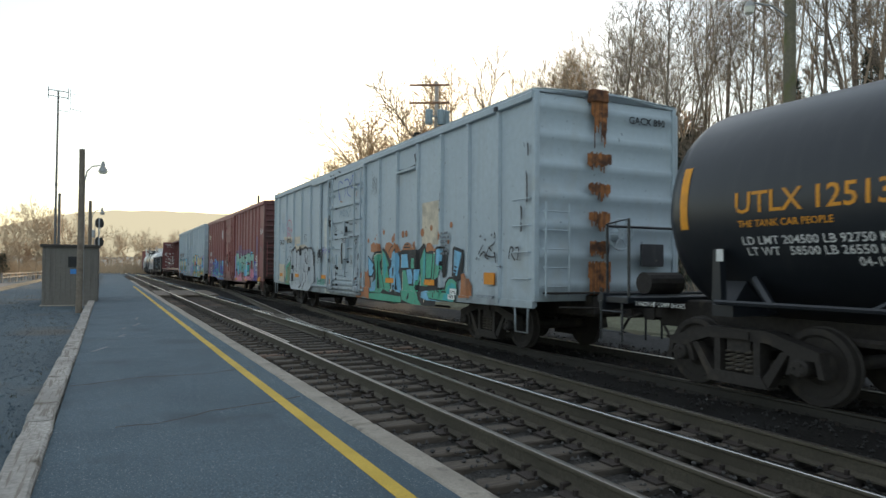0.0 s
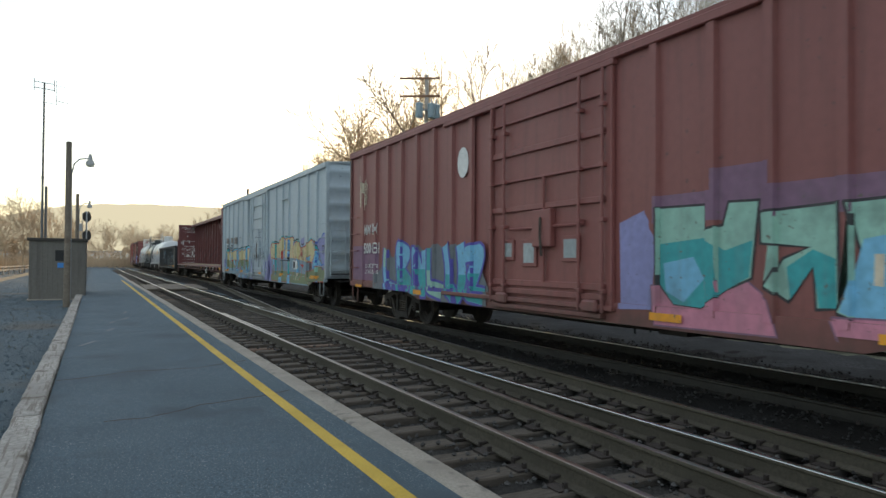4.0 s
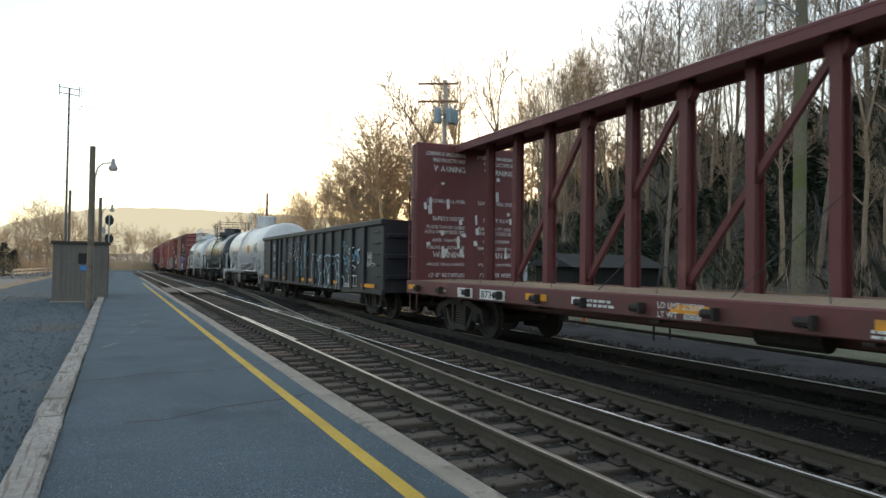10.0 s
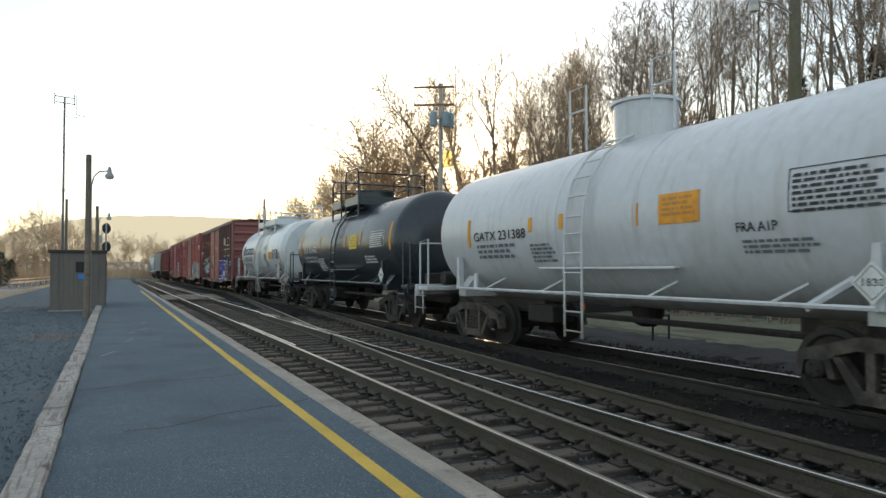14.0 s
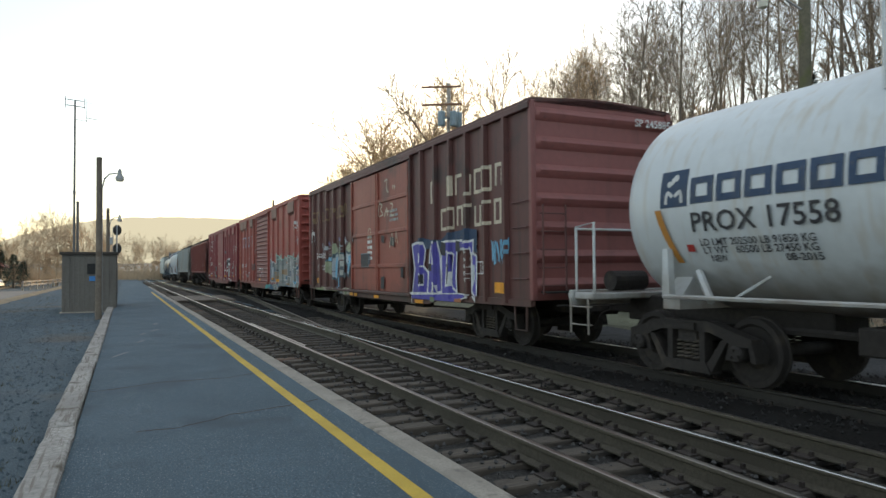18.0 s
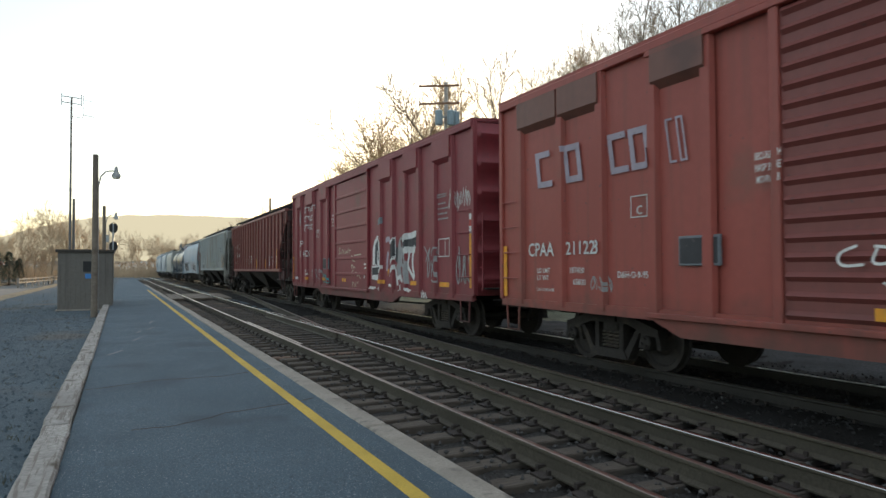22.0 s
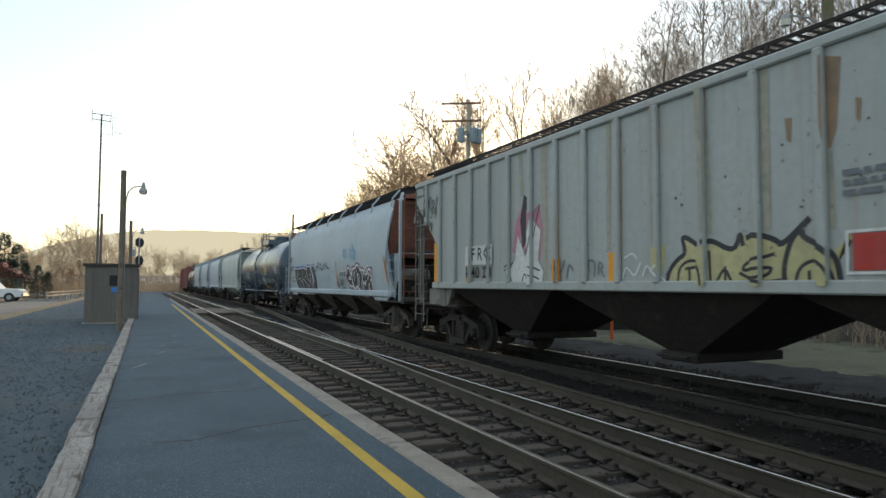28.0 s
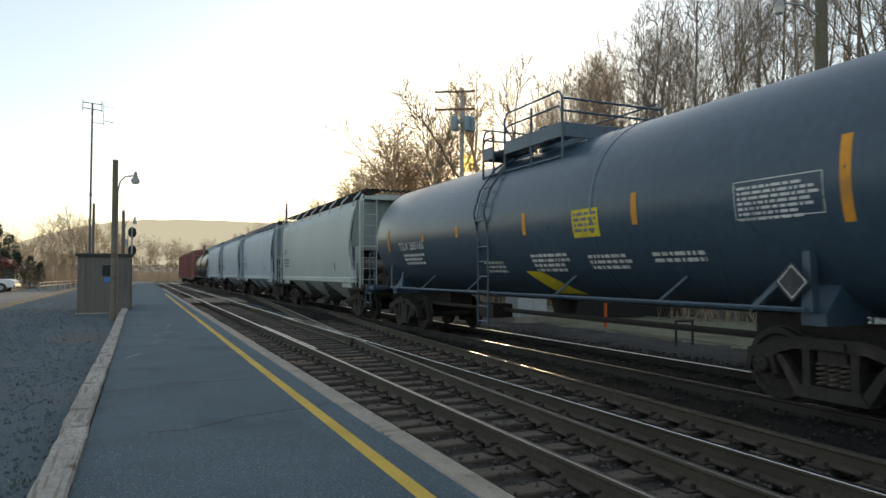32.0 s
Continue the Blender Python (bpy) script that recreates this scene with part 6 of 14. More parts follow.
# white warning lettering, scraped, on the inner face of the rear bulkhead
yb = H - 0.35 - 0.075
rr = random.Random(5)
for col in (-1.2, 0.2):
    g = Geo()
    for text, z, size, x in (("LOADING & UNLOADING", 4.2, 0.09, 0.0), ("INSTRUCTIONS", 4.05, 0.09, 0.2), ("WARNING", 3.82, 0.14, 0.22), ("LOAD MAY FALL OVER", 3.05, 0.09, 0.05), ("SAFETY HOOK", 2.62, 0.1, 0.2), ("PLACE END OF CABLE", 2.42, 0.08, 0.05), ("HOOK ON OPPOSITE SIDE", 2.3, 0.08, 0.0),
                             ("AND TIGHTEN", 2.1, 0.08, 0.2), ("REMOVE ALL DUNNAGE", 1.92, 0.08, 0.05), ("WARNING", 1.72, 0.14, 0.22), ("UNLESS THE DUNNAGE", 1.52, 0.07, 0.05), ("73'-0\" BETWEEN", 1.24, 0.1, 0.1)):
        tri, n = letters(text)
        k = min(1.0, (1.08 - x) / (n * size))
        for t in tri:
            if rr.random() > 0.12:
                g.add([(col + x + u * size * k, yb, z + v * size) for u, v in t], [tuple(range(len(t)))])
    for i in range(14):
        x0, z0, a, b = col + rr.choice((0.02, 0.5, 0.95)) + rr.uniform(-0.1, 0.1), rr.uniform(1.5, 3.75), rr.uniform(0.04, 0.1), rr.uniform(0.05, 0.32)
        g.add([(x0, yb - 0.001, z0), (x0 + a, yb - 0.001, z0 + 0.02), (x0 + a * 0.8, yb - 0.001, z0 + b), (x0 - 0.02, yb - 0.001, z0 + b * 0.9)], [(0, 1, 2, 3)])
    part("warning_lettering", g, INK["white"], car, "scraped white warning lettering")
part("top_chord", Geo().cbox(-0.42, 0.42, -H + 0.3, H - 0.3, 4.42, 4.5, 0.02).cbox(-0.42, -0.36, -H + 0.3, H - 0.3, 4.3, 4.44, 0.01).cbox(0.36, 0.42, -H + 0.3, H - 0.3, 4.3, 4.44, 0.01), MAROON_B, car)
POSTS = [-9.75 + 1.222 * i for i in range(17)]
for i, y in enumerate(POSTS):
    g = Geo().prism([(-0.1, 1.14), (0.1, 1.14), (0.08, 4.42), (-0.08, 4.42)], "y", y - 0.012, y + 0.012)
    g.prism([(-0.115, 1.14), (-0.1, 1.14), (-0.08, 4.42), (-0.095, 4.42)], "y", y - 0.078, y + 0.078).prism([(0.1, 1.14), (0.115, 1.14), (0.095, 4.42), (0.08, 4.42)], "y", y - 0.078, y + 0.078)
    part("post", g, MAROON_B, car)
for i in (3, 5, 7, 9, 11, 13):
    y, k = POSTS[i], -1 if i < 8 else 1
    part("brace", Geo().tube([(0, y + k * 0.05, 4.2), (0, y + k * (2.444 - 0.05), 1.3)], 0.066, 4), MAROON_B, car)
    part("gusset", Geo().lathe([(-0.085, 0.17), (0.085, 0.17)], "x", 10, (0, y, 4.24)), MAROON_B, car)
for i in range(1, 16):
    y = POSTS[i] + 0.4
    k = 1 if i % 2 else -1
    part("tie_down_cable", Geo().tube([(-1.38, y, 1.18), (-0.95, y - k * 0.35, 1.75), (-0.5, y - k * 0.8, 2.4)], 0.007, 4), INK["char"], car)
pw = Paintwork(lambda y, z: 1.48)
for y in (-10.9, -7.6, -5.6, -3.1, -0.4, 2.2, 5.6, 8.2, 10.8):
    pw.rect(y + 0.32, y - 0.32, 0.95, 1.06, "amber")
pw.rect(8.5, 7.85, 0.88, 1.07, "white").letter("TR", 8.4, 0.91, 0.13, "black").rect(7.55, 6.6, 0.88, 1.07, "white").letter("873620", 7.5, 0.91, 0.13, "black", 0.82)
pw.lines(-8.2, 1.0, 0.4, 2, 0.05, "white", 2).letter("LD LMT 225200", 2.74, 1.0, 0.08, "white", 0.78).letter("LT WT   60800", 2.74, 0.88, 0.08, "white", 0.74).rect(4.6, 4.35, 0.95, 1.06, "white").rect(-0.3, -0.55, 0.95, 1.06, "white").lines(-0.05, 0.93, 0.7, 2, 0.03, "white", 4).letter("JACK HERE", 9.4, 0.95, 0.05, "white").lines(4.4, 1.0, 0.8, 2, 0.04, "white", 7)
pw.lay("lettering", car, "white number boards and amber reflectors")
part("data_board", Geo().cbox(-1.5, -1.47, -6.05, -5.5, 0.68, 1.1, 0.01), plain("data_board_green", (0.03, 0.06, 0.055)), car, "dark green data board with a white frame")
sg = Paintwork(lambda y, z: 1.502)
sg.outline(-6.05, -5.5, 0.68, 1.1, "white", 0.025, 1).lines(-5.55, 1.0, 0.2, 4, 0.03, "white", 3, 2.2)
sg.lay("data_lettering", car, "", True)
underframe(car, H, None)
running_gear(car, H - 2.0)
couplers(car, H + 0.3)


# ---------------------------------------------------------------- covered hoppers
# Darker brown for the ends of the red brown hopper.
END_DARK = material("dark_brown_end_coat", (0.085, 0.036, 0.033), 0.85, spread=0.35, grain=12, stain=(0.035, 0.025, 0.022), stain_at=0.5, stain_scale=3, bump=0.3)
GRIME = material("grimy_pale_paint", (0.25, 0.245, 0.22), 0.85, spread=0.25, grain=12, stain=(0.16, 0.15, 0.13), stain_at=0.5, stain_scale=1.5, streak=(0.09, 0.075, 0.06), streak_amount=0.6, bump=0.3)
RUST_RED = material("red_primer_rust", (0.3, 0.125, 0.09), 0.85, spread=0.2, grain=10, stain=(0.17, 0.085, 0.065), stain_at=0.55, stain_scale=1.5)
def hopper(label, front, back, coat, kind="ribbed", top=4.02, slope=1.45, foot=1.47, bays=3, end_coat=None, dusty=False, ribs=16, corner=2.35, slope_coat=None):
    """A covered hopper: side sheets, end slopes over open ends, funnel bays, roof with a walkway, end ladders."""
    car, H = start_car("covered_hopper", label, front, back)
    X, ec = 1.52, end_coat or coat
    S = H - 0.25
    side = [(-S, top), (-S, top - 0.45), (-S + slope, corner), (-S + slope, foot), (S - slope, foot), (S - slope, corner), (S, top - 0.45), (S, top)]
    if kind == "ribbed":
        for s in (-1, 1):
            part("side_sheet" if s < 0 else "far_side", Geo().prism(side, "x", s * X - 0.02, s * X + 0.02), coat, car)
            part("side_sill", Geo().cbox(s * X - 0.07, s * X + 0.07, -S + slope - 0.3, S - slope + 0.3, foot - 0.1, foot + 0.05, 0.02), coat, car)
            part("top_chord", Geo().cbox(s * X - 0.08, s * X + 0.08, -S, S, top - 0.06, top + 0.06, 0.02), coat, car)
        RB = [-S + 0.75 + i * (2 * S - 1.5) / (ribs - 1) for i in range(ribs)]
        for r in RB:
            lo = foot if abs(r) < S - slope else corner + (abs(r) - S + slope) / slope * (top - 0.45 - corner)
            part("side_rib", Geo().cbox(-X - 0.1, -X - 0.02, r - 0.055, r + 0.055, max(foot, lo) + 0.02, top - 0.05, 0.018), coat, car)
        g = Geo()
        for r in RB:
            g.box(X + 0.02, X + 0.09, r - 0.05, r + 0.05, foot + 0.9, top - 0.05)
        part("far_ribs", g, coat, car)
        strips = [(r - 0.055, r + 0.055) for r in RB]
        pw = Paintwork(lambda y, z: X + 0.1 if any(a <= y <= b for a, b in strips) else X + 0.021, sorted(e for q in strips for e in q))
        xw = X - 0.02
        part("roof", Geo().prism([(-X, top), (X, top), (0.5, top + 0.2), (-0.5, top + 0.2)], "y", -S, S), coat, car)
    else:
        # bulged sides that meet rounded end arcs
        def xs(z):
            k = (z - foot) / (top - foot)
            return 1.36 + 0.2 * math.sin(math.pi * min(1, max(0, 0.15 + 0.75 * k))) - 0.55 * max(0, k - 0.86) / 0.14 * 0.5
        zs = [foot + (top - foot) * i / 14 for i in range(15)]
        def endy(z):
            k = (z - 2.3) / (top - 2.3) if z > 2.3 else (2.3 - z) / (2.3 - foot)
            return S - 1.05 + 0.55 * k ** 1.5
        for s in (-1, 1):
            secs = []
            for k in (-1, -0.7, -0.35, 0, 0.35, 0.7, 1):
                secs.append([(s * xs(z), k * endy(z), z) for z in zs] + [(s * (xs(z) - 0.05), k * endy(z), z) for z in reversed(zs)])
            part("side_sheet" if s < 0 else "far_side", Geo().sweep(secs), coat, car, smooth=True)
            part("side_sill", Geo().cbox(s * 1.42 - 0.09, s * 1.42 + 0.09, -S + 0.7, S - 0.7, foot - 0.16, foot + 0.03, 0.03), coat, car)
        pw = Paintwork(lambda y, z: xs(z) + 0.004, (), zs)
        part("roof", Geo().prism([(-1.2, top - 0.05), (1.2, top - 0.05), (0.7, top + 0.1), (-0.7, top + 0.1)], "y", -S + 0.2, S - 0.2), coat, car)
    # end slopes, inner walls, end gear
    rd = kind != "ribbed"
    for s in (-1, 1):
        if rd:
            zl = 2.3
            yl = lambda z, s=s: s * (S - 1.25 + 0.72 * (z - zl) / (top - 0.1 - zl))
            part("slope_sheet", Geo().prism([(yl(zl), zl), (yl(top - 0.1), top - 0.1), (yl(top - 0.1) - s * 0.04, top - 0.1), (yl(zl) - s * 0.75, zl)], "x", -1.44, 1.44), slope_coat or ec, car)
            part("end_bulkhead", Geo().cbox(-1.4, 1.4, min(s * (S - 1.95), s * (S - 1.9)), max(s * (S - 1.95), s * (S - 1.9)), 1.0, zl, 0.01), IRON_PALE, car)
            part("end_web", Geo().prism([(s * (S - 0.75), 1.3), (s * (S - 0.45), 1.7), (s * (S - 0.5), zl + 0.1), (s * (S - 1.25), zl + 0.1), (s * (S - 1.6), 1.3)], "x", -1.36, -1.33), coat, car)
            part("end_header", Geo().cbox(-1.3, 1.3, s * (S - 0.12) - 0.03, s * (S - 0.12) + 0.03, top - 0.1, top + 0.02, 0.01), slope_coat or ec, car)
        else:
            y1, y0 = s * (S - 0.02), s * (S - slope - 0.9)
            part("slope_sheet", Geo().prism([(y1, top - 0.45), (y1, top - 0.02), (y1 - s * 0.05, top - 0.02), (y0 - s * 0.05, foot - 0.1), (y0, foot - 0.1)], "x", -X + 0.03, X - 0.03), slope_coat or ec, car)
            part("end_bulkhead", Geo().cbox(-1.3, 1.3, min(s * (S - slope - 0.4), s * (S - slope - 0.35)), max(s * (S - slope - 0.4), s * (S - slope - 0.35)), 1.0, 2.0, 0.01), IRON_PALE, car)
        part("end_beam", Geo().cbox(-1.48, 1.48, s * (H - 0.1) - 0.08, s * (H - 0.1) + 0.08, 0.98, 1.16, 0.02), IRON_PALE, car)
        part("end_floor", Geo().cbox(-1.45, 1.45, min(s * (S - 2.3), s * H), max(s * (S - 2.3), s * H), 1.0, 1.06, 0.005), IRON, car)
        part("stub_sill", Geo().cbox(-0.33, 0.33, min(s * (S - 3.2), s * H), max(s * (S - 3.2), s * H), 0.66, 1.02, 0.02), IRON, car)
        for x in (-1.44, 1.44):
            part("corner_post", Geo().tube([(x, s * (S - 0.1), 1.05), (x, s * (S - 0.1), top - 0.15), (x * 0.93, s * (S - 0.2), top + 0.06)], 0.05, 4), ec if not rd else coat, car)
        if not rd:
            part("slope_brace", Geo().cbox(-1.5, -1.42, min(s * (S - slope), s * (S - slope - 0.25)), max(s * (S - slope), s * (S - slope - 0.25)), 1.0, 1.9, 0.02), ec, car)
        k = 0.55 if rd else 1.0
        part("bolster_plate", Geo().prism([(s * (S - slope + 0.75), 1.04), (s * (S - slope + 0.75), 1.04 + 0.38 * k), (s * (S - slope - 0.6), 1.04 + 0.38 * k), (s * (S - slope - 0.35), 1.04)], "x", -1.46, -1.40), coat if rd else ec, car)
        rung_ladder(car, -X, s * (S - 0.1) - 0.5 * (s > 0) - 0.02, s * (S - 0.1) + 0.5 * (s < 0) + 0.02, 1.1 if rd else 0.6, 2.35 if rd else top - 0.1, 4 if rd else 9, coat if rd else ec, name="ladder")
        stirrup(car, -1.46, s * (S - 0.35), IRON_PALE)
        rung_ladder(car, s * (S + 0.05), -X + 0.1, -X + 0.55, 1.15, top - 0.1, 8, slope_coat or ec, "end", name="ladder")
        part("air_reservoir", Geo().lathe([(-0.95, 0.0), (-0.92, 0.15), (-0.86, 0.2), (-0.1, 0.2), (-0.04, 0.15), (-0.01, 0.0)], "x", 16, (-0.2, s * (S - 0.95), 1.78)), GRIME if rd else IRON, car, smooth=True)
        part("brake_cylinder", Geo().lathe([(0.0, 0.14), (0.4, 0.16), (0.42, 0.19), (0.5, 0.19), (0.52, 0.05), (0.8, 0.03)], "x", 14, (-0.9, s * (S - 0.8), 1.32)), IRON_PALE, car)
        part("control_valve", Geo().cbox(0.1, 0.42, s * (S - 0.7) - 0.16, s * (S - 0.7) + 0.16, 1.5, 1.95, 0.05).cbox(0.16, 0.36, s * (S - 0.7) - 0.24, s * (S - 0.7) + 0.24, 1.58, 1.8, 0.04), IRON_PALE, car)
        part("valve_stand", Geo().cbox(0.0, 0.5, s * (S - 0.7) - 0.05, s * (S - 0.7) + 0.05, 1.06, 1.52, 0.01), IRON, car)
        part("brake_pipe", Geo().tube([(0.3, s * (S - 0.55), 1.6), (0.6, s * (S - 0.4), 1.7), (0.75, s * (S - 0.5), 1.35), (0.7, s * (S - 0.6), 1.05)], 0.025, 6), IRON, car)
        part("brake_lever", Geo().tube([(-0.5, s * (S - 0.5), 1.1), (-0.42, s * (S - 0.6), 2.1)], 0.03, 4), IRON_PALE, car)
        part("badge_plate", Geo().cbox(0.0, 0.2, s * (S - 0.3) - 0.01, s * (S - 0.3) + 0.01, 1.35, 1.55, 0.005), GRIME, car)
        part("end_handrail", Geo().tube([(-1.44, s * (S - 0.05), 2.38), (1.44, s * (S - 0.05), 2.38)], 0.016, 5), coat if rd else ec, car)
    brake_wheel(car, -S + 0.1, 0.3, 2.3, IRON)
    n = bays
    w = (2 * (S - slope) - 0.5) / n
    for i in range(n):
        y = -(S - slope) + 0.25 + w * (i + 0.5)
        g = Geo()
        for a, b in ((w * 0.49, 0.28),):
            secs = [[(-1.46, y - a, foot - 0.06), (1.46, y - a, foot - 0.06), (1.46, y + a, foot - 0.06), (-1.46, y + a, foot - 0.06)], [(-0.75, y - b, 0.55), (0.75, y - b, 0.55), (0.75, y + b, 0.55), (-0.75, y + b, 0.55)]]
            g.sweep(secs)
        bay = part("hopper_bay", g, IRON if kind == "ribbed" else IRON_PALE if dusty else coat, car)
        part("outlet_gate", Geo().cbox(-0.85, 0.85, y - 0.36, y + 0.36, 0.42, 0.56, 0.02).tube([(-0.95, y - 0.3, 0.5), (-0.95, y + 0.3, 0.5)], 0.03, 6), IRON, bay)
    # walkway on the roof
    zr = top + (0.3 if kind == "ribbed" else 0.2)
    for x0, x1 in ((-1.25, -0.65), (0.65, 1.25)):
        wk = Geo()
        for i in range(int((2 * S - 0.2) / 0.16)):
            y = -S + 0.1 + i * 0.16
            wk.box(x0, x1, y, y + 0.035, zr, zr + 0.025)
        for x in (x0, (x0 + x1) / 2, x1):
            wk.box(x - 0.02, x + 0.02, -S, S, zr, zr + 0.04)
        part("walkway", wk, GRATING, car)
    for i in range(9):
        y = -S + 0.6 + i * (2 * S - 1.2) / 8
        part("walkway_bracket", Geo().tube([(-1.28, y, zr), (-1.5, y, top - 0.05), (-X - 0.02, y, top - 0.3)] if kind != "ribbed" else [(-1.25, y, zr), (-1.4, y, top)], 0.028, 5), coat if kind != "ribbed" else GRATING, car)
    for s in (-1, 1):
        wk = Geo()
        for i in range(14):
            wk.box(-1.25 + i * 0.18, -1.19 + i * 0.18, s * (S - 0.25) - 0.2, s * (S - 0.25) + 0.2, zr, zr + 0.05)
        part("cross_walk", wk, GRATING, car)
    running_gear(car, H - 1.75, dusty)
    couplers(car, H + 0.1)
    return car, H, pw


car, H, pw = hopper("red brown covered hopper with ribbed sides and three bays", 84.0, 100.2, BROWN_H, ribs=19, end_coat=END_DARK)
for y in (-6.35 + 0.05, -3.28, -0.9, 1.8, 4.4):
    pw.rect(y + 0.06, y - 0.06, 1.5, 2.4 if y < -6 else 1.98, "amber")
pw.lines(-4.28, 2.02, 0.62, 4, 0.07, "white", 3).outline(-5.83, -6.27, 1.78, 2.08, "white", 0.02, 1).lines(-5.86, 1.7, 0.4, 2, 0.03, "white", 4)
pw.letter("DO NOT", 0.95, 2.12, 0.11, "white", 0.62).letter("HAMMER", 0.95, 1.97, 0.11, "white", 0.62).letter("ON CAR", 0.95, 1.82, 0.11, "white", 0.62)
pw.letter("CA CX", 5.9, 2.68, 0.28, "white", 1.3).letter("469 886", 5.9, 2.2, 0.26, "white", 1.4).letter("LD LMT 208400", 5.9, 1.85, 0.09, "white", 1.1).letter("EXW 10-8 H 6-1", -5.1, 1.86, 0.06, "white", 0.45).lines(-5.1, 1.78, 0.45, 2, 0.05, "white", 6).lines(2.0, 2.0, 0.5, 3, 0.05, "white", 8)
pw.lay("lettering", car, "white stencilled lettering and amber reflectors")

car, H, pw = hopper("pale grey covered hopper with ribbed sides, rust streaks and graffiti", 101.9, 119.5, GREY_H, ribs=20, foot=1.52, end_coat=GRIME)
pw.shape("umber", ((-2.9, 3.88), (-3.1, 3.81), (-3.03, 3.08), (-2.95, 2.88), (-2.89, 3.15)))
pw.shape("buff", ((-2.92, 2.88), (-2.98, 2.87), (-3.01, 2.08), (-2.93, 2.08)))
pw.shape("buff", ((-2.09, 4.03), (-2.23, 3.99), (-2.23, 2.13), (-2.13, 2.09)))
pw.shape("buff", ((2.56, 3.98), (2.39, 3.95), (2.35, 1.51), (2.51, 1.51)))
pw.shape("buff", ((0.7, 4.01), (0.59, 3.99), (0.62, 2.03), (0.7, 2.04)))
pw.shape("buff", ((-1.17, 3.99), (-1.31, 3.98), (-1.37, 2.14), (-1.25, 2.15)))
pw.shape("umber", ((-2.43, 3.33), (-2.52, 3.32), (-2.5, 3.05), (-2.45, 3.08)))
pw.shape("buff", ((-0.27, 4.01), (-0.38, 3.99), (-0.4, 1.82), (-0.32, 1.82)))
pw.shape("buff", ((3.33, 4), (3.21, 3.97), (3.15, 3.14), (3.28, 3.15)))
pw.shape("straw", ((-0.28, 1.99), (-0.56, 2.06), (-0.51, 1.7), (-0.31, 1.76)))
pw.shape("umber", ((-3.24, 3.36), (-3.3, 3.34), (-3.28, 3.1), (-3.24, 3.15)))
pw.shape("pink", ((3.57, 2.13), (3.43, 2.7), (3.13, 3.06), (2.87, 2.8), (2.61, 2.96), (2.51, 2.48), (2.59, 1.9)))
pw.shape("white", ((3.7, 1.76), (3.49, 1.99), (3.37, 2.45), (3.1, 2.05), (2.84, 2.71), (2.56, 2.47), (2.65, 1.96), (2.46, 1.74), (2.53, 1.5), (3.54, 1.5)), "slate", 0.02)
pw.shape("char", ((3.28, 2.69), (3.14, 3.17), (2.98, 3.08), (3.01, 2.37), (3.19, 2.15)))
pw.line("char", 0.03, ((2.94, 2.06), (2.7, 2.7), (2.59, 2.92)))
pw.line("char", 0.03, ((3.54, 1.93), (3.91, 1.78)))
pw.line("char", 0.03, ((3.24, 1.5), (3.13, 1.77), (2.99, 1.5)))
pw.line("char", 0.03, ((2.9, 1.84), (2.59, 1.76)))
pw.line("char", 0.03, ((2.9, 1.69), (2.62, 1.61)))
pw.shape("straw", ((-0.6, 1.5), (-0.59, 1.65), (-0.75, 1.81), (-0.93, 1.91), (-0.87, 2.17), (-1.18, 1.99), (-1.38, 2.01), (-1.7, 1.93), (-1.8, 2.12), (-2.01, 2.04), (-2.17, 2.08), (-2.38, 1.93), (-2.69, 2.19), (-2.61, 2.02), (-2.87, 1.91), (-2.98, 1.79), (-3.05, 1.62), (-3.05, 1.51)))
pw.shape("straw", ((-2.98, 1.87), (-3.09, 1.95), (-3.18, 1.96), (-3.14, 2.07), (-3.06, 1.82), (-3, 1.74)))
pw.line("char", 0.065, ((-0.59, 1.51), (-0.59, 1.65), (-0.75, 1.84), (-0.94, 1.91), (-0.84, 2.18), (-1.18, 1.99)))
pw.line("char", 0.065, ((-1.25, 2.05), (-1.38, 2.06), (-1.61, 1.94), (-1.74, 1.95), (-1.8, 2.14), (-1.84, 1.97)))
pw.line("char", 0.065, ((-1.88, 2.06), (-2.06, 2.09), (-2.3, 2.01), (-2.36, 1.94), (-2.71, 2.22)))
pw.line("char", 0.065, ((-2.43, 1.49), (-2.37, 1.63), (-2.43, 1.89), (-2.53, 2.07), (-2.62, 2.1), (-2.61, 2.03), (-2.87, 1.9), (-3, 1.79), (-3.04, 1.54)))
pw.line("char", 0.04, ((-0.78, 1.51), (-0.8, 1.75), (-1.04, 1.85), (-1.21, 1.74), (-1.24, 1.51)))
pw.line("char", 0.04, ((-0.91, 1.72), (-1.09, 1.74)))
pw.line("char", 0.04, ((-0.99, 1.72), (-0.99, 1.57)))
pw.line("char", 0.04, ((-1.32, 1.94), (-1.34, 1.51)))
pw.line("char", 0.04, ((-1.44, 1.56), (-1.56, 1.74), (-1.66, 1.56)))
pw.line("char", 0.04, ((-1.57, 1.74), (-1.57, 1.51)))
pw.line("char", 0.04, ((-2.27, 1.86), (-1.88, 1.78), (-1.81, 1.68), (-1.99, 1.7), (-2.26, 1.72), (-2.15, 1.61), (-1.9, 1.59)))
pw.line("char", 0.04, ((-1.78, 1.66), (-2.04, 1.54), (-2.42, 1.58)))
pw.line("char", 0.04, ((-2.52, 1.52), (-2.57, 1.71), (-2.77, 1.79), (-2.91, 1.7), (-2.97, 1.56)))
pw.line("char", 0.04, ((-2.69, 1.67), (-2.69, 1.54)))
pw.line("slate", 0.03, ((2.13, 1.61), (2.09, 1.89), (1.95, 1.68), (1.82, 1.92)))
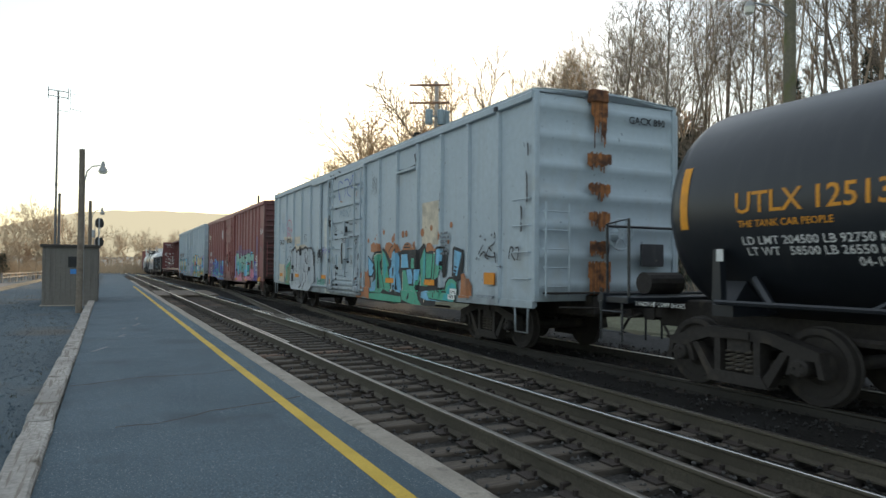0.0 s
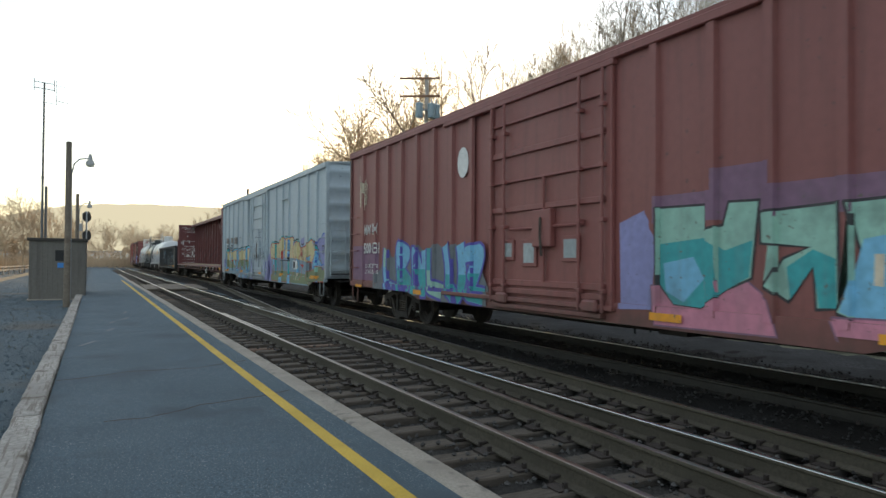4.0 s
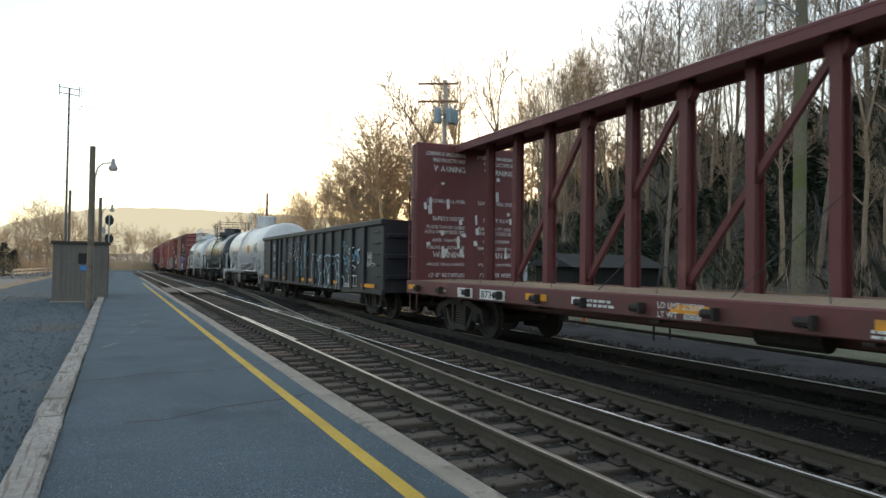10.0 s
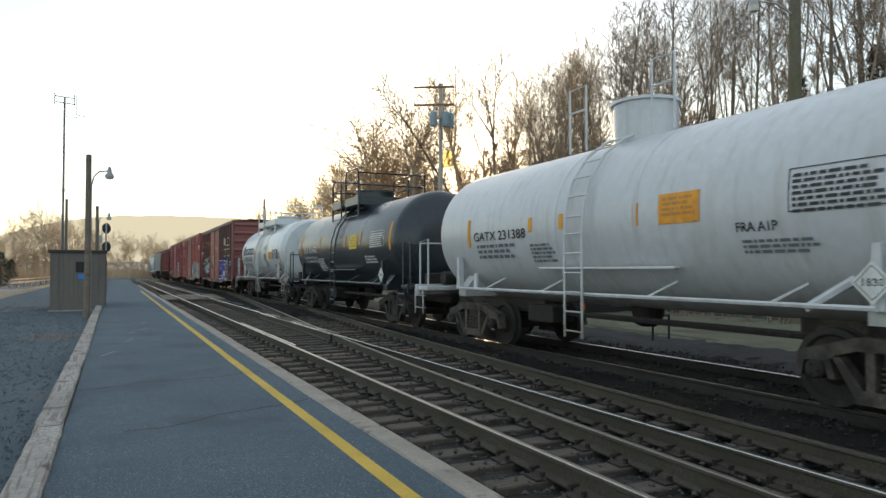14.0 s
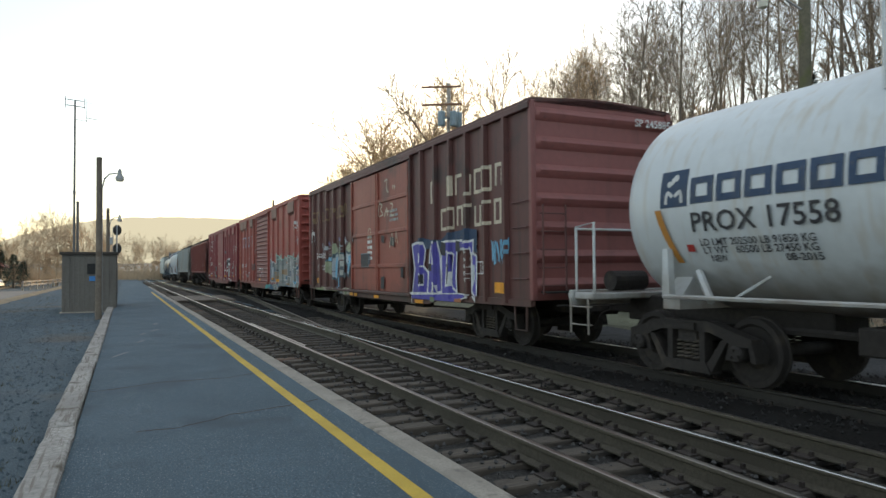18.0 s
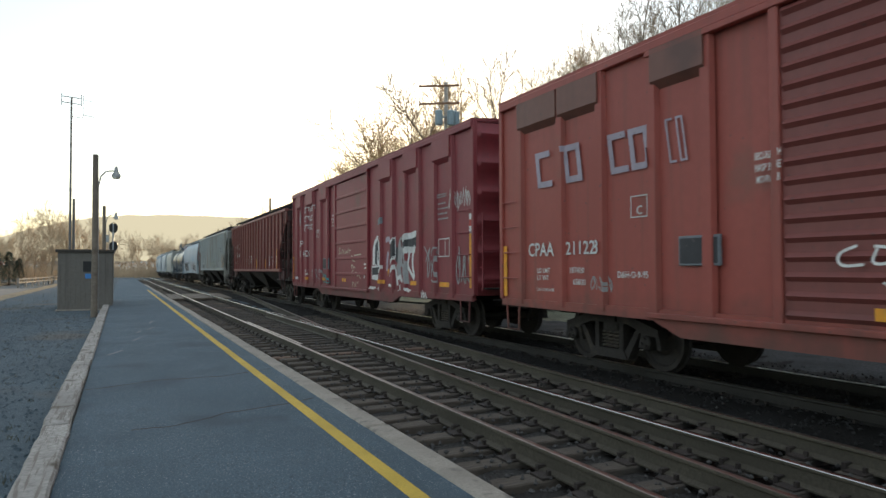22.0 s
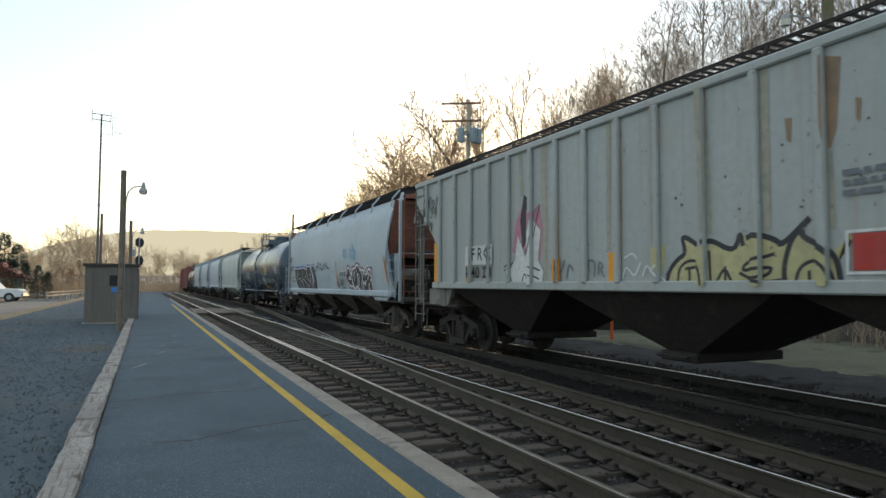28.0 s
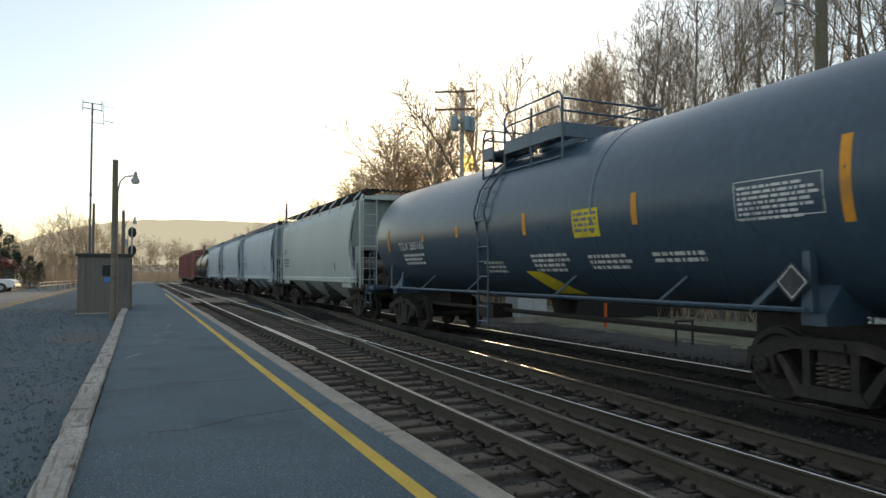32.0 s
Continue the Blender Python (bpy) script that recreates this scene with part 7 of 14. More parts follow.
pw.line("slate", 0.03, ((1.77, 1.61), (1.7, 1.88), (1.57, 1.74)))
pw.line("slate", 0.03, ((1.14, 1.73), (1.19, 1.9), (0.98, 1.89), (1.02, 1.64)))
pw.line("slate", 0.03, ((0.91, 1.67), (0.89, 1.89), (0.78, 1.79), (0.87, 1.76), (0.75, 1.63)))
pw.line("white", 0.03, ((0.33, 1.6), (0.25, 1.81), (0.07, 1.6), (-0.06, 1.83)))
pw.line("white", 0.03, ((-0.1, 1.63), (-0.19, 1.82), (-0.31, 1.65), (-0.44, 1.79)))
pw.line("white", 0.03, ((0.29, 1.9), (0.11, 1.98), (0.02, 1.89)))
pw.line("white", 0.03, ((-0.27, 1.77), (-0.55, 1.57)))
pw.shape("amber", ((0.66, 2), (0.51, 2), (0.52, 1.5), (0.66, 1.5)))
pw.shape("char", ((-1.58, 2.83), (-1.61, 2.83), (-1.62, 2.8), (-1.59, 2.79)))
pw.shape("char", ((-1.78, 2.42), (-1.81, 2.42), (-1.82, 2.39), (-1.79, 2.39)))
pw.shape("char", ((-0.74, 2.66), (-0.78, 2.67), (-0.79, 2.63), (-0.75, 2.63)))
pw.shape("char", ((-0.85, 2.57), (-0.89, 2.57), (-0.9, 2.54), (-0.86, 2.53)))
pw.shape("char", ((-2.38, 3.06), (-2.41, 3.06), (-2.42, 3.03), (-2.39, 3.03)))
pw.shape("char", ((-3.36, 3.13), (-3.38, 3.14), (-3.38, 3.11), (-3.36, 3.11)))
pw.shape("char", ((-3.27, 2.59), (-3.29, 2.59), (-3.29, 2.57), (-3.27, 2.56)))
pw.shape("char", ((-3.36, 2.78), (-3.38, 2.78), (-3.39, 2.76), (-3.37, 2.76)))
pw.shape("char", ((-2.63, 2.42), (-2.65, 2.42), (-2.66, 2.4), (-2.64, 2.39)))
pw.shape("char", ((-2.6, 2.35), (-2.63, 2.36), (-2.64, 2.33), (-2.61, 2.33)))
for i, (y, z, w, h, ink) in enumerate(((-4.8, 2.6, 0.8, 0.5, "char"), (-6.0, 1.7, 0.6, 0.5, "slate"), (8.2, 3.0, 1.2, 0.8, "char"), (8.3, 2.7, 0.8, 0.4, "char"), (-6.8, 1.9, 0.5, 0.6, "char"), (-5.2, 1.65, 0.5, 0.4, "white"))):
    pw.tag(y, z, w, h, ink, 40 + i, 0.03, 5)
pw.lay("graffiti", car, "yellow outlined and black scrawled graffiti")
pw.rect(-3.18, -3.6, 1.66, 2.02, "red").outline(-3.14, -3.64, 1.62, 2.06, "white", 0.03, 0).rect(-4.02, -4.56, 1.62, 2.05, "slate").outline(-4.02, -4.56, 1.62, 2.05, "white", 0.02, 1)
for y in (7.22, -7.0):
    pw.rect(y + 0.09, y - 0.09, 1.58, 2.5, "amber")
for y in (2.0, 5.4):
    pw.rect(y + 0.06, y - 0.06, 1.58, 1.95, "amber")
pw.rect(5.6, 4.35, 1.92, 2.32, "white").letter("I F R X", 5.5, 2.02, 0.26, "black", 1.1).letter("440 20", 5.5, 1.65, 0.24, "black", 1.1).lines(-3.1, 2.6, 0.5, 3, 0.06, "slate", 5)
pw.lay("lettering", car, "black stencilled lettering, red and slate data panels")

car, H, pw = hopper("white bulge sided covered hopper with black graffiti and rust", 120.4, 137.0, WHITE_H, "round", top=4.02, foot=1.3, slope=1.9, bays=4, dusty=True, slope_coat=RUST_RED)
pw.shape("silver", ((-1.83, 2.27), (-2.57, 2.21), (-2.74, 1.38), (-1.96, 1.43)))
pw.shape("char", ((6.05, 2.3), (5.61, 2.22), (5.49, 2.31), (5.27, 2.22), (5.12, 2.29), (4.53, 2.23), (4.4, 2.32), (3.64, 2.16), (3.52, 2.33), (2.78, 2.29), (2.81, 2.1), (2.56, 2.09), (2.61, 2.2), (2.53, 2.34), (2.04, 2.28), (1.75, 1.78), (1.79, 1.12), (2.42, 1.11), (5.63, 1.11), (5.4, 1.25), (5.9, 1.71), (6.02, 1.87)))
pw.line("blue", 0.09, ((6.05, 2.3), (5.61, 2.22), (5.49, 2.31), (5.27, 2.22), (5.12, 2.29), (4.53, 2.23), (4.4, 2.32), (3.64, 2.16), (3.52, 2.33), (2.78, 2.29), (2.81, 2.1), (2.56, 2.09), (2.61, 2.2), (2.53, 2.34), (2.04, 2.28), (1.75, 1.78)))
pw.line("white", 0.05, ((6.02, 2.25), (5.58, 2.17), (5.47, 2.26), (5.24, 2.17), (5.09, 2.24), (4.51, 2.19), (4.37, 2.28), (3.61, 2.12), (3.5, 2.29), (2.76, 2.26), (2.79, 2.07), (2.54, 2.05), (2.6, 2.16), (2.51, 2.3), (2.02, 2.25), (1.74, 1.75)))
pw.line("white", 0.035, ((6.03, 2.25), (6.02, 1.87), (5.88, 1.67), (5.47, 1.29), (5.67, 1.12)))
pw.line("white", 0.035, ((5.89, 2.08), (5.62, 1.67)))
pw.line("white", 0.035, ((5.42, 2.12), (5.5, 1.74)))
pw.line("white", 0.035, ((5.17, 1.74), (4.85, 1.77)))
pw.line("white", 0.035, ((5.12, 1.5), (4.79, 1.3), (5.01, 1.12)))
pw.line("white", 0.035, ((4.85, 1.66), (4.64, 1.67), (4.38, 1.51), (4.21, 1.32), (4.47, 1.13)))
pw.line("white", 0.035, ((4.51, 1.86), (4.38, 1.69), (4.25, 1.72)))
pw.line("white", 0.035, ((4.25, 1.72), (3.94, 1.68), (3.68, 1.48), (3.55, 1.3), (3.8, 1.11)))
pw.line("white", 0.035, ((3.48, 1.53), (3.31, 1.45), (3.08, 1.31), (3.29, 1.11)))
pw.line("white", 0.035, ((3.42, 1.7), (3.2, 1.71)))
pw.line("white", 0.035, ((3.18, 1.62), (3.02, 1.65), (2.77, 1.54), (2.62, 1.31), (2.9, 1.11)))
pw.line("white", 0.035, ((2.99, 1.93), (2.83, 1.91), (2.86, 1.74), (2.5, 1.57), (2.23, 1.3), (2.42, 1.11)))
pw.line("white", 0.035, ((3.51, 2.29), (3.51, 2.14), (3.39, 1.7)))
pw.line("white", 0.035, ((4.42, 2.24), (4.4, 2.14), (4.36, 1.93)))
pw.line("white", 0.035, ((1.78, 1.78), (1.93, 2.1)))
pw.line("white", 0.035, ((5.63, 1.11), (2.42, 1.1)))
pw.shape("white", ((3.85, 1.88), (3.73, 1.85), (3.78, 1.74)))
pw.shape("white", ((5.14, 1.51), (4.98, 1.47), (5.03, 1.41)))
pw.shape("white", ((3.49, 1.54), (3.32, 1.52), (3.37, 1.45)))
pw.shape("white", ((3.06, 1.95), (2.83, 1.93), (2.86, 1.88)))
pw.shape("white", ((4.57, 1.89), (4.47, 1.86), (4.43, 1.77)))
pw.shape("white", ((5.2, 1.74), (5.13, 1.97), (5.2, 2.11)))
pw.shape("white", ((2.55, 2.06), (2.45, 2.04), (2.26, 1.8), (2.19, 1.59), (2.29, 1.56), (2.45, 1.74)), "blue", 0.03)
pw.shape("char", ((-2.62, 1.88), (-2.71, 1.86), (-2.84, 1.9), (-2.97, 2.09), (-3.2, 2.08), (-3.26, 1.92), (-3.42, 1.86), (-3.5, 1.94), (-3.65, 2.06), (-3.96, 2.04), (-4.02, 2.15), (-4.35, 2.12), (-4.4, 2.01), (-4.62, 1.97), (-4.76, 1.97), (-4.99, 1.93), (-5.06, 2.02), (-5.27, 2.01), (-5.37, 1.98), (-5.64, 1.97), (-5.62, 1.18), (-5.54, 1.18), (-5.39, 1.23), (-5.33, 1.32), (-5.25, 1.35), (-5.16, 1.28), (-5.03, 1.16), (-4.67, 1.19), (-4.42, 1.2), (-4.22, 1.35), (-4.05, 1.39), (-3.88, 1.43), (-3.67, 1.34), (-3.55, 1.46), (-3.16, 1.43), (-2.78, 1.64)), "mauve", 0.17)
pw.line("white", 0.065, ((-2.62, 1.88), (-2.71, 1.86), (-2.84, 1.9), (-2.97, 2.09), (-3.2, 2.08), (-3.26, 1.92), (-3.42, 1.86), (-3.5, 1.94), (-3.65, 2.06), (-3.96, 2.04), (-4.02, 2.15), (-4.35, 2.12), (-4.4, 2.01), (-4.62, 1.97), (-4.76, 1.97), (-4.99, 1.93), (-5.06, 2.02), (-5.27, 2.01)))
pw.line("white", 0.065, ((-5.27, 2.01), (-5.37, 1.98), (-5.64, 1.97), (-5.62, 1.18), (-5.54, 1.18), (-5.39, 1.23), (-5.33, 1.32), (-5.25, 1.35), (-5.16, 1.28)))
pw.line("white", 0.065, ((-5.16, 1.28), (-5.03, 1.16), (-4.67, 1.19), (-4.42, 1.2), (-4.22, 1.35), (-4.05, 1.39), (-3.88, 1.43), (-3.67, 1.34), (-3.55, 1.46), (-3.16, 1.43), (-2.78, 1.64), (-2.62, 1.88)))
pw.line("white", 0.045, ((-3.49, 1.51), (-3.4, 1.73), (-3.01, 1.65), (-3.17, 1.75), (-3.36, 1.78)))
pw.line("white", 0.045, ((-3.26, 1.92), (-3.35, 1.82), (-3.51, 1.85)))
pw.line("white", 0.045, ((-3.5, 1.94), (-3.45, 1.68), (-3.67, 1.33)))
pw.line("white", 0.045, ((-3.86, 1.43), (-4.05, 1.41), (-4.16, 1.75), (-4.02, 2.03)))
pw.line("white", 0.045, ((-4.06, 1.75), (-4.13, 1.85), (-4.29, 1.83), (-4.33, 1.73), (-4.22, 1.69), (-4.31, 1.59), (-4.05, 1.39)))
pw.line("white", 0.045, ((-4.4, 2.01), (-4.7, 1.82), (-4.61, 1.65), (-4.42, 1.22)))
pw.line("white", 0.045, ((-4.76, 1.96), (-4.83, 1.83), (-4.99, 1.75)))
pw.line("white", 0.045, ((-4.61, 1.65), (-4.76, 1.55), (-4.65, 1.39), (-4.69, 1.19)))
pw.line("white", 0.045, ((-4.76, 1.55), (-4.98, 1.59), (-5.05, 1.65)))
pw.line("white", 0.045, ((-5.2, 1.67), (-5.3, 1.75), (-5.4, 1.89), (-5.51, 1.79), (-5.64, 1.77)))
pw.line("white", 0.045, ((-5.39, 1.23), (-5.5, 1.3), (-5.62, 1.31)))
pw.line("white", 0.045, ((-5.25, 1.35), (-5.25, 1.46), (-5.36, 1.55)))
pw.line("white", 0.045, ((-4.99, 1.93), (-4.9, 2), (-4.83, 1.91)))
pw.shape("pewter", ((-3.65, 1.88), (-3.85, 1.94), (-3.82, 1.76), (-3.72, 1.65)), "white", 0.025)
pw.shape("pewter", ((-5.44, 1.63), (-5.58, 1.68), (-5.54, 1.59)), "white", 0.025)
pw.shape("pewter", ((-3.07, 1.76), (-3.22, 1.78), (-3.12, 1.69)), "white", 0.025)
pw.shape("pewter", ((-4.87, 1.52), (-5, 1.55), (-4.93, 1.46)), "white", 0.025)
pw.shape("mauve", ((-4.81, 1.82), (-5.05, 1.78), (-5.02, 1.72), (-4.83, 1.75)))
pw.shape("char", ((-4.97, 1.87), (-5.02, 2.03), (-5.19, 2.1), (-5.33, 2.08), (-5.35, 1.99), (-5.22, 1.86), (-5.05, 1.82)), "white", 0.055)
pw.line("white", 0.03, ((-5.12, 2.02), (-5.06, 1.92), (-5.11, 1.88), (-5.13, 1.93), (-5.07, 1.94)))
pw.line("white", 0.03, ((-5.21, 2.03), (-5.16, 1.99), (-5.23, 1.92), (-5.18, 1.89), (-5.15, 1.94), (-5.23, 2), (-5.19, 2.04)))
pw.shape("white", ((-3.35, 1.34), (-3.85, 1.32), (-3.82, 1.16), (-3.37, 1.17)), "mauve", 0.04)
pw.line("char", 0.03, ((-3.42, 1.19), (-3.43, 1.29), (-3.52, 1.29)))
pw.line("char", 0.03, ((-3.43, 1.24), (-3.5, 1.24)))
pw.line("char", 0.03, ((-3.55, 1.29), (-3.64, 1.28)))
pw.line("char", 0.03, ((-3.59, 1.28), (-3.58, 1.19)))
pw.line("char", 0.03, ((-3.67, 1.28), (-3.71, 1.23), (-3.76, 1.28)))
pw.line("char", 0.03, ((-3.71, 1.23), (-3.7, 1.19)))
pw.line("black", 0.04, ((-1.58, 1.76), (-1.8, 1.43), (-2.03, 1.5), (-1.86, 1.73)))
pw.line("black", 0.04, ((-1.87, 1.83), (-1.92, 1.89), (-2.04, 1.86), (-2.01, 1.78), (-1.91, 1.76), (-1.87, 1.83)))
pw.line("black", 0.04, ((-2.03, 1.5), (-2.16, 1.59), (-2.21, 1.67), (-2.13, 1.75), (-2.06, 1.68), (-2.16, 1.51), (-2.28, 1.49), (-2.35, 1.58), (-2.34, 1.74)))
pw.line("black", 0.04, ((-2.28, 1.49), (-2.26, 1.45), (-2.4, 1.4), (-2.54, 1.35), (-2.3, 1.24), (-2.33, 1.2)))
pw.line("black", 0.04, ((-2.47, 1.77), (-2.41, 1.75), (-2.5, 1.72)))
pw.line("black", 0.04, ((-2.53, 1.67), (-2.46, 1.62), (-2.51, 1.56), (-2.57, 1.42)))
pw.line("black", 0.04, ((-2.08, 1.38), (-2.14, 1.4), (-2.2, 1.34)))
pw.line("black", 0.04, ((-1.48, 1.67), (-1.55, 1.55), (-1.62, 1.38)))
pw.line("black", 0.04, ((-1.46, 1.52), (-1.62, 1.58)))
pw.line("black", 0.04, ((-1.59, 1.54), (-1.76, 1.37)))
pw.line("grey", 0.015, ((-1.09, 2.25), (-1.09, 2.1), (-1.12, 1.97)))
pw.line("grey", 0.015, ((-1.21, 1.94), (-1.29, 1.82), (-1.33, 1.68)))
pw.line("grey", 0.015, ((-0.99, 1.95), (-0.97, 1.89), (-1.03, 1.85)))
pw.line("grey", 0.015, ((-0.92, 1.53), (-1.04, 1.59), (-1.17, 1.6), (-1.05, 1.49), (-1, 1.45)))
pw.line("grey", 0.015, ((-1.2, 1.55), (-1.3, 1.57), (-1.26, 1.48), (-1.4, 1.56)))
pw.line("grey", 0.015, ((-0.75, 2.03), (-0.89, 1.98), (-1.35, 1.98)))
pw.line("char", 0.06, ((1.77, 2), (1.61, 2.3), (1.46, 2.1)))
pw.line("char", 0.06, ((1.38, 2.14), (1.23, 2.46), (1.08, 2.09)))
pw.line("char", 0.06, ((0.94, 2.3), (0.74, 2.25), (0.91, 2.08), (0.54, 2.1)))
pw.line("char", 0.06, ((0.47, 2.06), (0.27, 2.36), (0.09, 2.07)))
pw.line("char", 0.06, ((0.02, 2.37), (-0.15, 2.13), (-0.44, 2.11)))
pw.line("sky", 0.05, ((-2.41, 2.74), (-2.37, 2.53), (-2.52, 2.46), (-2.57, 2.67), (-2.45, 2.77)))
pw.line("sky", 0.05, ((-2.65, 2.72), (-2.6, 2.45), (-2.79, 2.43)))
pw.line("sky", 0.05, ((-2.72, 2.76), (-2.87, 2.58), (-2.93, 2.42)))
pw.line("sky", 0.05, ((-3.42, 2.79), (-3.25, 2.59), (-3.41, 2.4)))
pw.line("sky", 0.05, ((-3.49, 2.85), (-3.62, 2.86), (-3.7, 2.68), (-3.48, 2.61)))
pw.line("sky", 0.05, ((-3.55, 2.7), (-3.48, 2.41), (-3.6, 2.35)))
pw.line("sky", 0.05, ((-3.7, 2.72), (-3.72, 2.39), (-3.81, 2.33)))
pw.line("sky", 0.05, ((-3.85, 2.7), (-3.96, 2.5), (-3.87, 2.3), (-3.76, 2.48)))
pw.line("grey", 0.02, ((0.75, 1.78), (0.58, 1.85), (0.48, 1.71), (0.68, 1.64)))
pw.line("grey", 0.02, ((0.35, 1.64), (0.22, 1.87), (0.1, 1.63)))
pw.line("grey", 0.02, ((-0.03, 1.83), (-0.2, 1.7), (-0.04, 1.6)))
pw.line("grey", 0.02, ((-0.32, 1.82), (-0.49, 1.62), (-0.38, 1.89)))
pw.lay("graffiti", car, "black letter forms with blue and pink edges")
S = H - 0.25
yl = lambda z: -(S - 1.25 + 0.72 * (z - 2.3) / 1.62) - 0.012
board = part("number_board", Geo().prism([(yl(3.3), 3.3), (yl(3.68), 3.68), (yl(3.68) + 0.008, 3.68), (yl(3.3) + 0.008, 3.3)], "x", -0.78, -0.1), INK["white"], car, "white stencil panel on the rusty slope sheet")
tri, n = letters("AEX 14598")
g = Geo()
for t in tri:
    g.add([(-0.73 + u * 0.58 / n, yl(3.36 + v * 0.15) - 0.004, 3.36 + v * 0.15) for u, v in t], [tuple(range(len(t)))])
for i in range(6):
    g.add([(-0.7 + 0.09 * i + a, yl(3.54 + c) - 0.004, 3.54 + c) for a, c in ((0, 0), (0.06, 0), (0.06, 0.08), (0, 0.08))], [(0, 1, 2, 3)])
part("end_lettering", g, INK["black"], board)
pw.letter("AEX", 7.05, 2.52, 0.27, "black", 0.62).letter("14598", 7.0, 2.12, 0.27, "black", 0.78).letter("LD LMT 201400", 6.85, 1.75, 0.09, "black", 0.85).letter("LT WT   61600", 6.85, 1.6, 0.09, "black", 0.85)
for a, b in ((7.5, 7.25), (-6.85, -7.1), (-1.38, -1.5)):
    pw.up().poly([(a, 2.35), (a - 0.09, 2.35), (b - 0.09, 1.45), (b, 1.45)], "orange")
c = (6.75, 2.0)
pw.up().poly([(c[0] + 0.09 * math.cos(a), c[1] + 0.09 * math.sin(a)) for a in [i * 0.5236 for i in range(12)]], "orange")
pw.rect(-2.05, -2.75, 1.75, 1.98, "slate").outline(-2.05, -2.75, 1.75, 1.98, "white", 0.03, 2)
pw.lay("lettering", car, "black stencilled lettering and orange marks")

HOPS = [("sage grey covered hopper with long bare sides", 155.4, 169.2, SAGE_H), ("pale white covered hopper with rust on its walkway", 170.2, 182.6, WHITE_H),
        ("pale white covered hopper far down the line", 183.4, 195.0, WHITE_H), ("pale white covered hopper far down the line", 196.0, 208.0, WHITE_H)]
for label, a, b, coat in HOPS:
    car, H, pw = hopper(label, a, b, coat, "round", top=4.0, foot=1.35, slope=1.7, bays=3)
    pw.blocks(H - 1.6, 2.4, 4, 0.16, 0.22, "slate", 0.4).lines(H - 1.6, 2.1, 1.2, 3, 0.08, "slate", int(a)).rect(-H + 3.2, -H + 3.1, 1.6, 1.9, "char")
    pw.lay("lettering", car, "dark stencilled lettering")


# ---------------------------------------------------------------- boxcars
def even(a, b, n):
    return [a + (b - a) * i / (n - 1) for i in range(n)]


# white boxcar with a rusty end
RUST_BLACK = material("black_rust", (0.022, 0.018, 0.016), 0.9, spread=0.4, grain=14, bump=0.4)
RUST_DARK = material("dark_rust", (0.19, 0.08, 0.034), 0.9, spread=0.4, grain=14, stain=(0.05, 0.025, 0.018), stain_at=0.5, stain_scale=4, bump=0.4)
RB = [-8.5, -7.35, -6.15, -4.93, -3.72, -2.5, 2.95, 4.15, 5.32, 6.5, 7.68, 8.85]
car, H, pw = boxcar("white insulated boxcar with a rust-stained end and bright graffiti", -108.9, -89.62, 4.45, RB, (-1.4, 1.8), WHITE_A, wheel=(0.1, 2.1), end_ribs=7, end_deep=0.055, belly=0.66)
pw.rect(-5.15, -6.1, 2.0, 2.95, "cream").rect(6.4, 5.4, 2.35, 2.62, "cream").poly(((2.53, 3.1), (1.67, 3.08), (1.66, 0.65), (2.27, 0.65), (2.28, 1.74), (2.5, 1.9)), "ivory")
pw.lay("patch_paint", car, "cream coloured patches of repaint")
# chipped dark rust on the door gear
r = random.Random(77)
for y, z, w, h in ((1.57, 2.87, 0.068, 0.162), (0.96, 3.28, 0.094, 0.027), (-0.06, 2.80, 0.087, 0.027), (0.97, 2.49, 0.052, 0.047), (0.89, 2.34, 0.134, 0.017), (0.29, 2.34, 0.251, 0.009), (-0.03, 2.44, 0.213, 0.021), (-0.51, 2.38, 0.131, 0.014), (-0.86, 2.37, 0.087, 0.016), (-1.10, 2.37, 0.056, 0.021), (-0.90, 2.27, 0.032, 0.021), (0.81, 1.46, 0.046, 0.072), (1.01, 1.47, 0.035, 0.020), (0.88, 1.30, 0.050, 0.026), (0.40, 1.26, 0.207, 0.009), (0.00, 1.22, 0.051, 0.012), (0.88, 1.15, 0.042, 0.059), (1.27, 0.96, 0.050, 0.034), (0.83, 0.98, 0.070, 0.046), (-0.20, 1.66, 0.039, 0.041), (-0.10, 1.35, 0.073, 0.012), (-0.96, 1.19, 0.037, 0.058), (-1.03, 1.01, 0.036, 0.036), (-0.33, 2.05, 0.081, 0.017), (-0.04, 2.59, 0.010, 0.137)):
    n = 9
    ring = [(y + w * r.uniform(0.5, 1.1) * math.cos(6.2832 * k / n), z + h * r.uniform(0.3, 0.9) * math.sin(6.2832 * k / n)) for k in range(n)]
    part("rust_chip", Geo().prism(ring, "x", -1.656, -1.6), RUST_BLACK, car)
pw.letter("CLOSE AND LOCK DOORS BEFORE MOVING CAR", 0.62, 2.49, 0.075, "char", 1.17)
pw.letter("OPENING W 10-0 H 10", -0.18, 2.71, 0.06, "char", 0.7)
pw.letter("SECURE", 1.22, 2.67, 0.04, "char", 0.2)
pw.letter("DEVICE ONLY", 1.22, 2.6, 0.04, "char", 0.35)
pw.outline(1.26, 1.04, 2.57, 2.76, "char", 0.01, 0)
pw.shape("rust", ((-0.82, 0.97), (-0.9, 1.05), (-1.0, 1.0), (-1.01, 0.89), (-0.9, 0.84)))
pw.shape("rust", ((-0.81, 0.72), (-0.93, 0.82), (-1.14, 0.88), (-1.28, 0.93), (-1.28, 0.68), (-0.88, 0.64)))
pw.shape("rust", ((-1.14, 1.13), (-1.28, 1.18), (-1.28, 1.08), (-1.18, 1.05)))
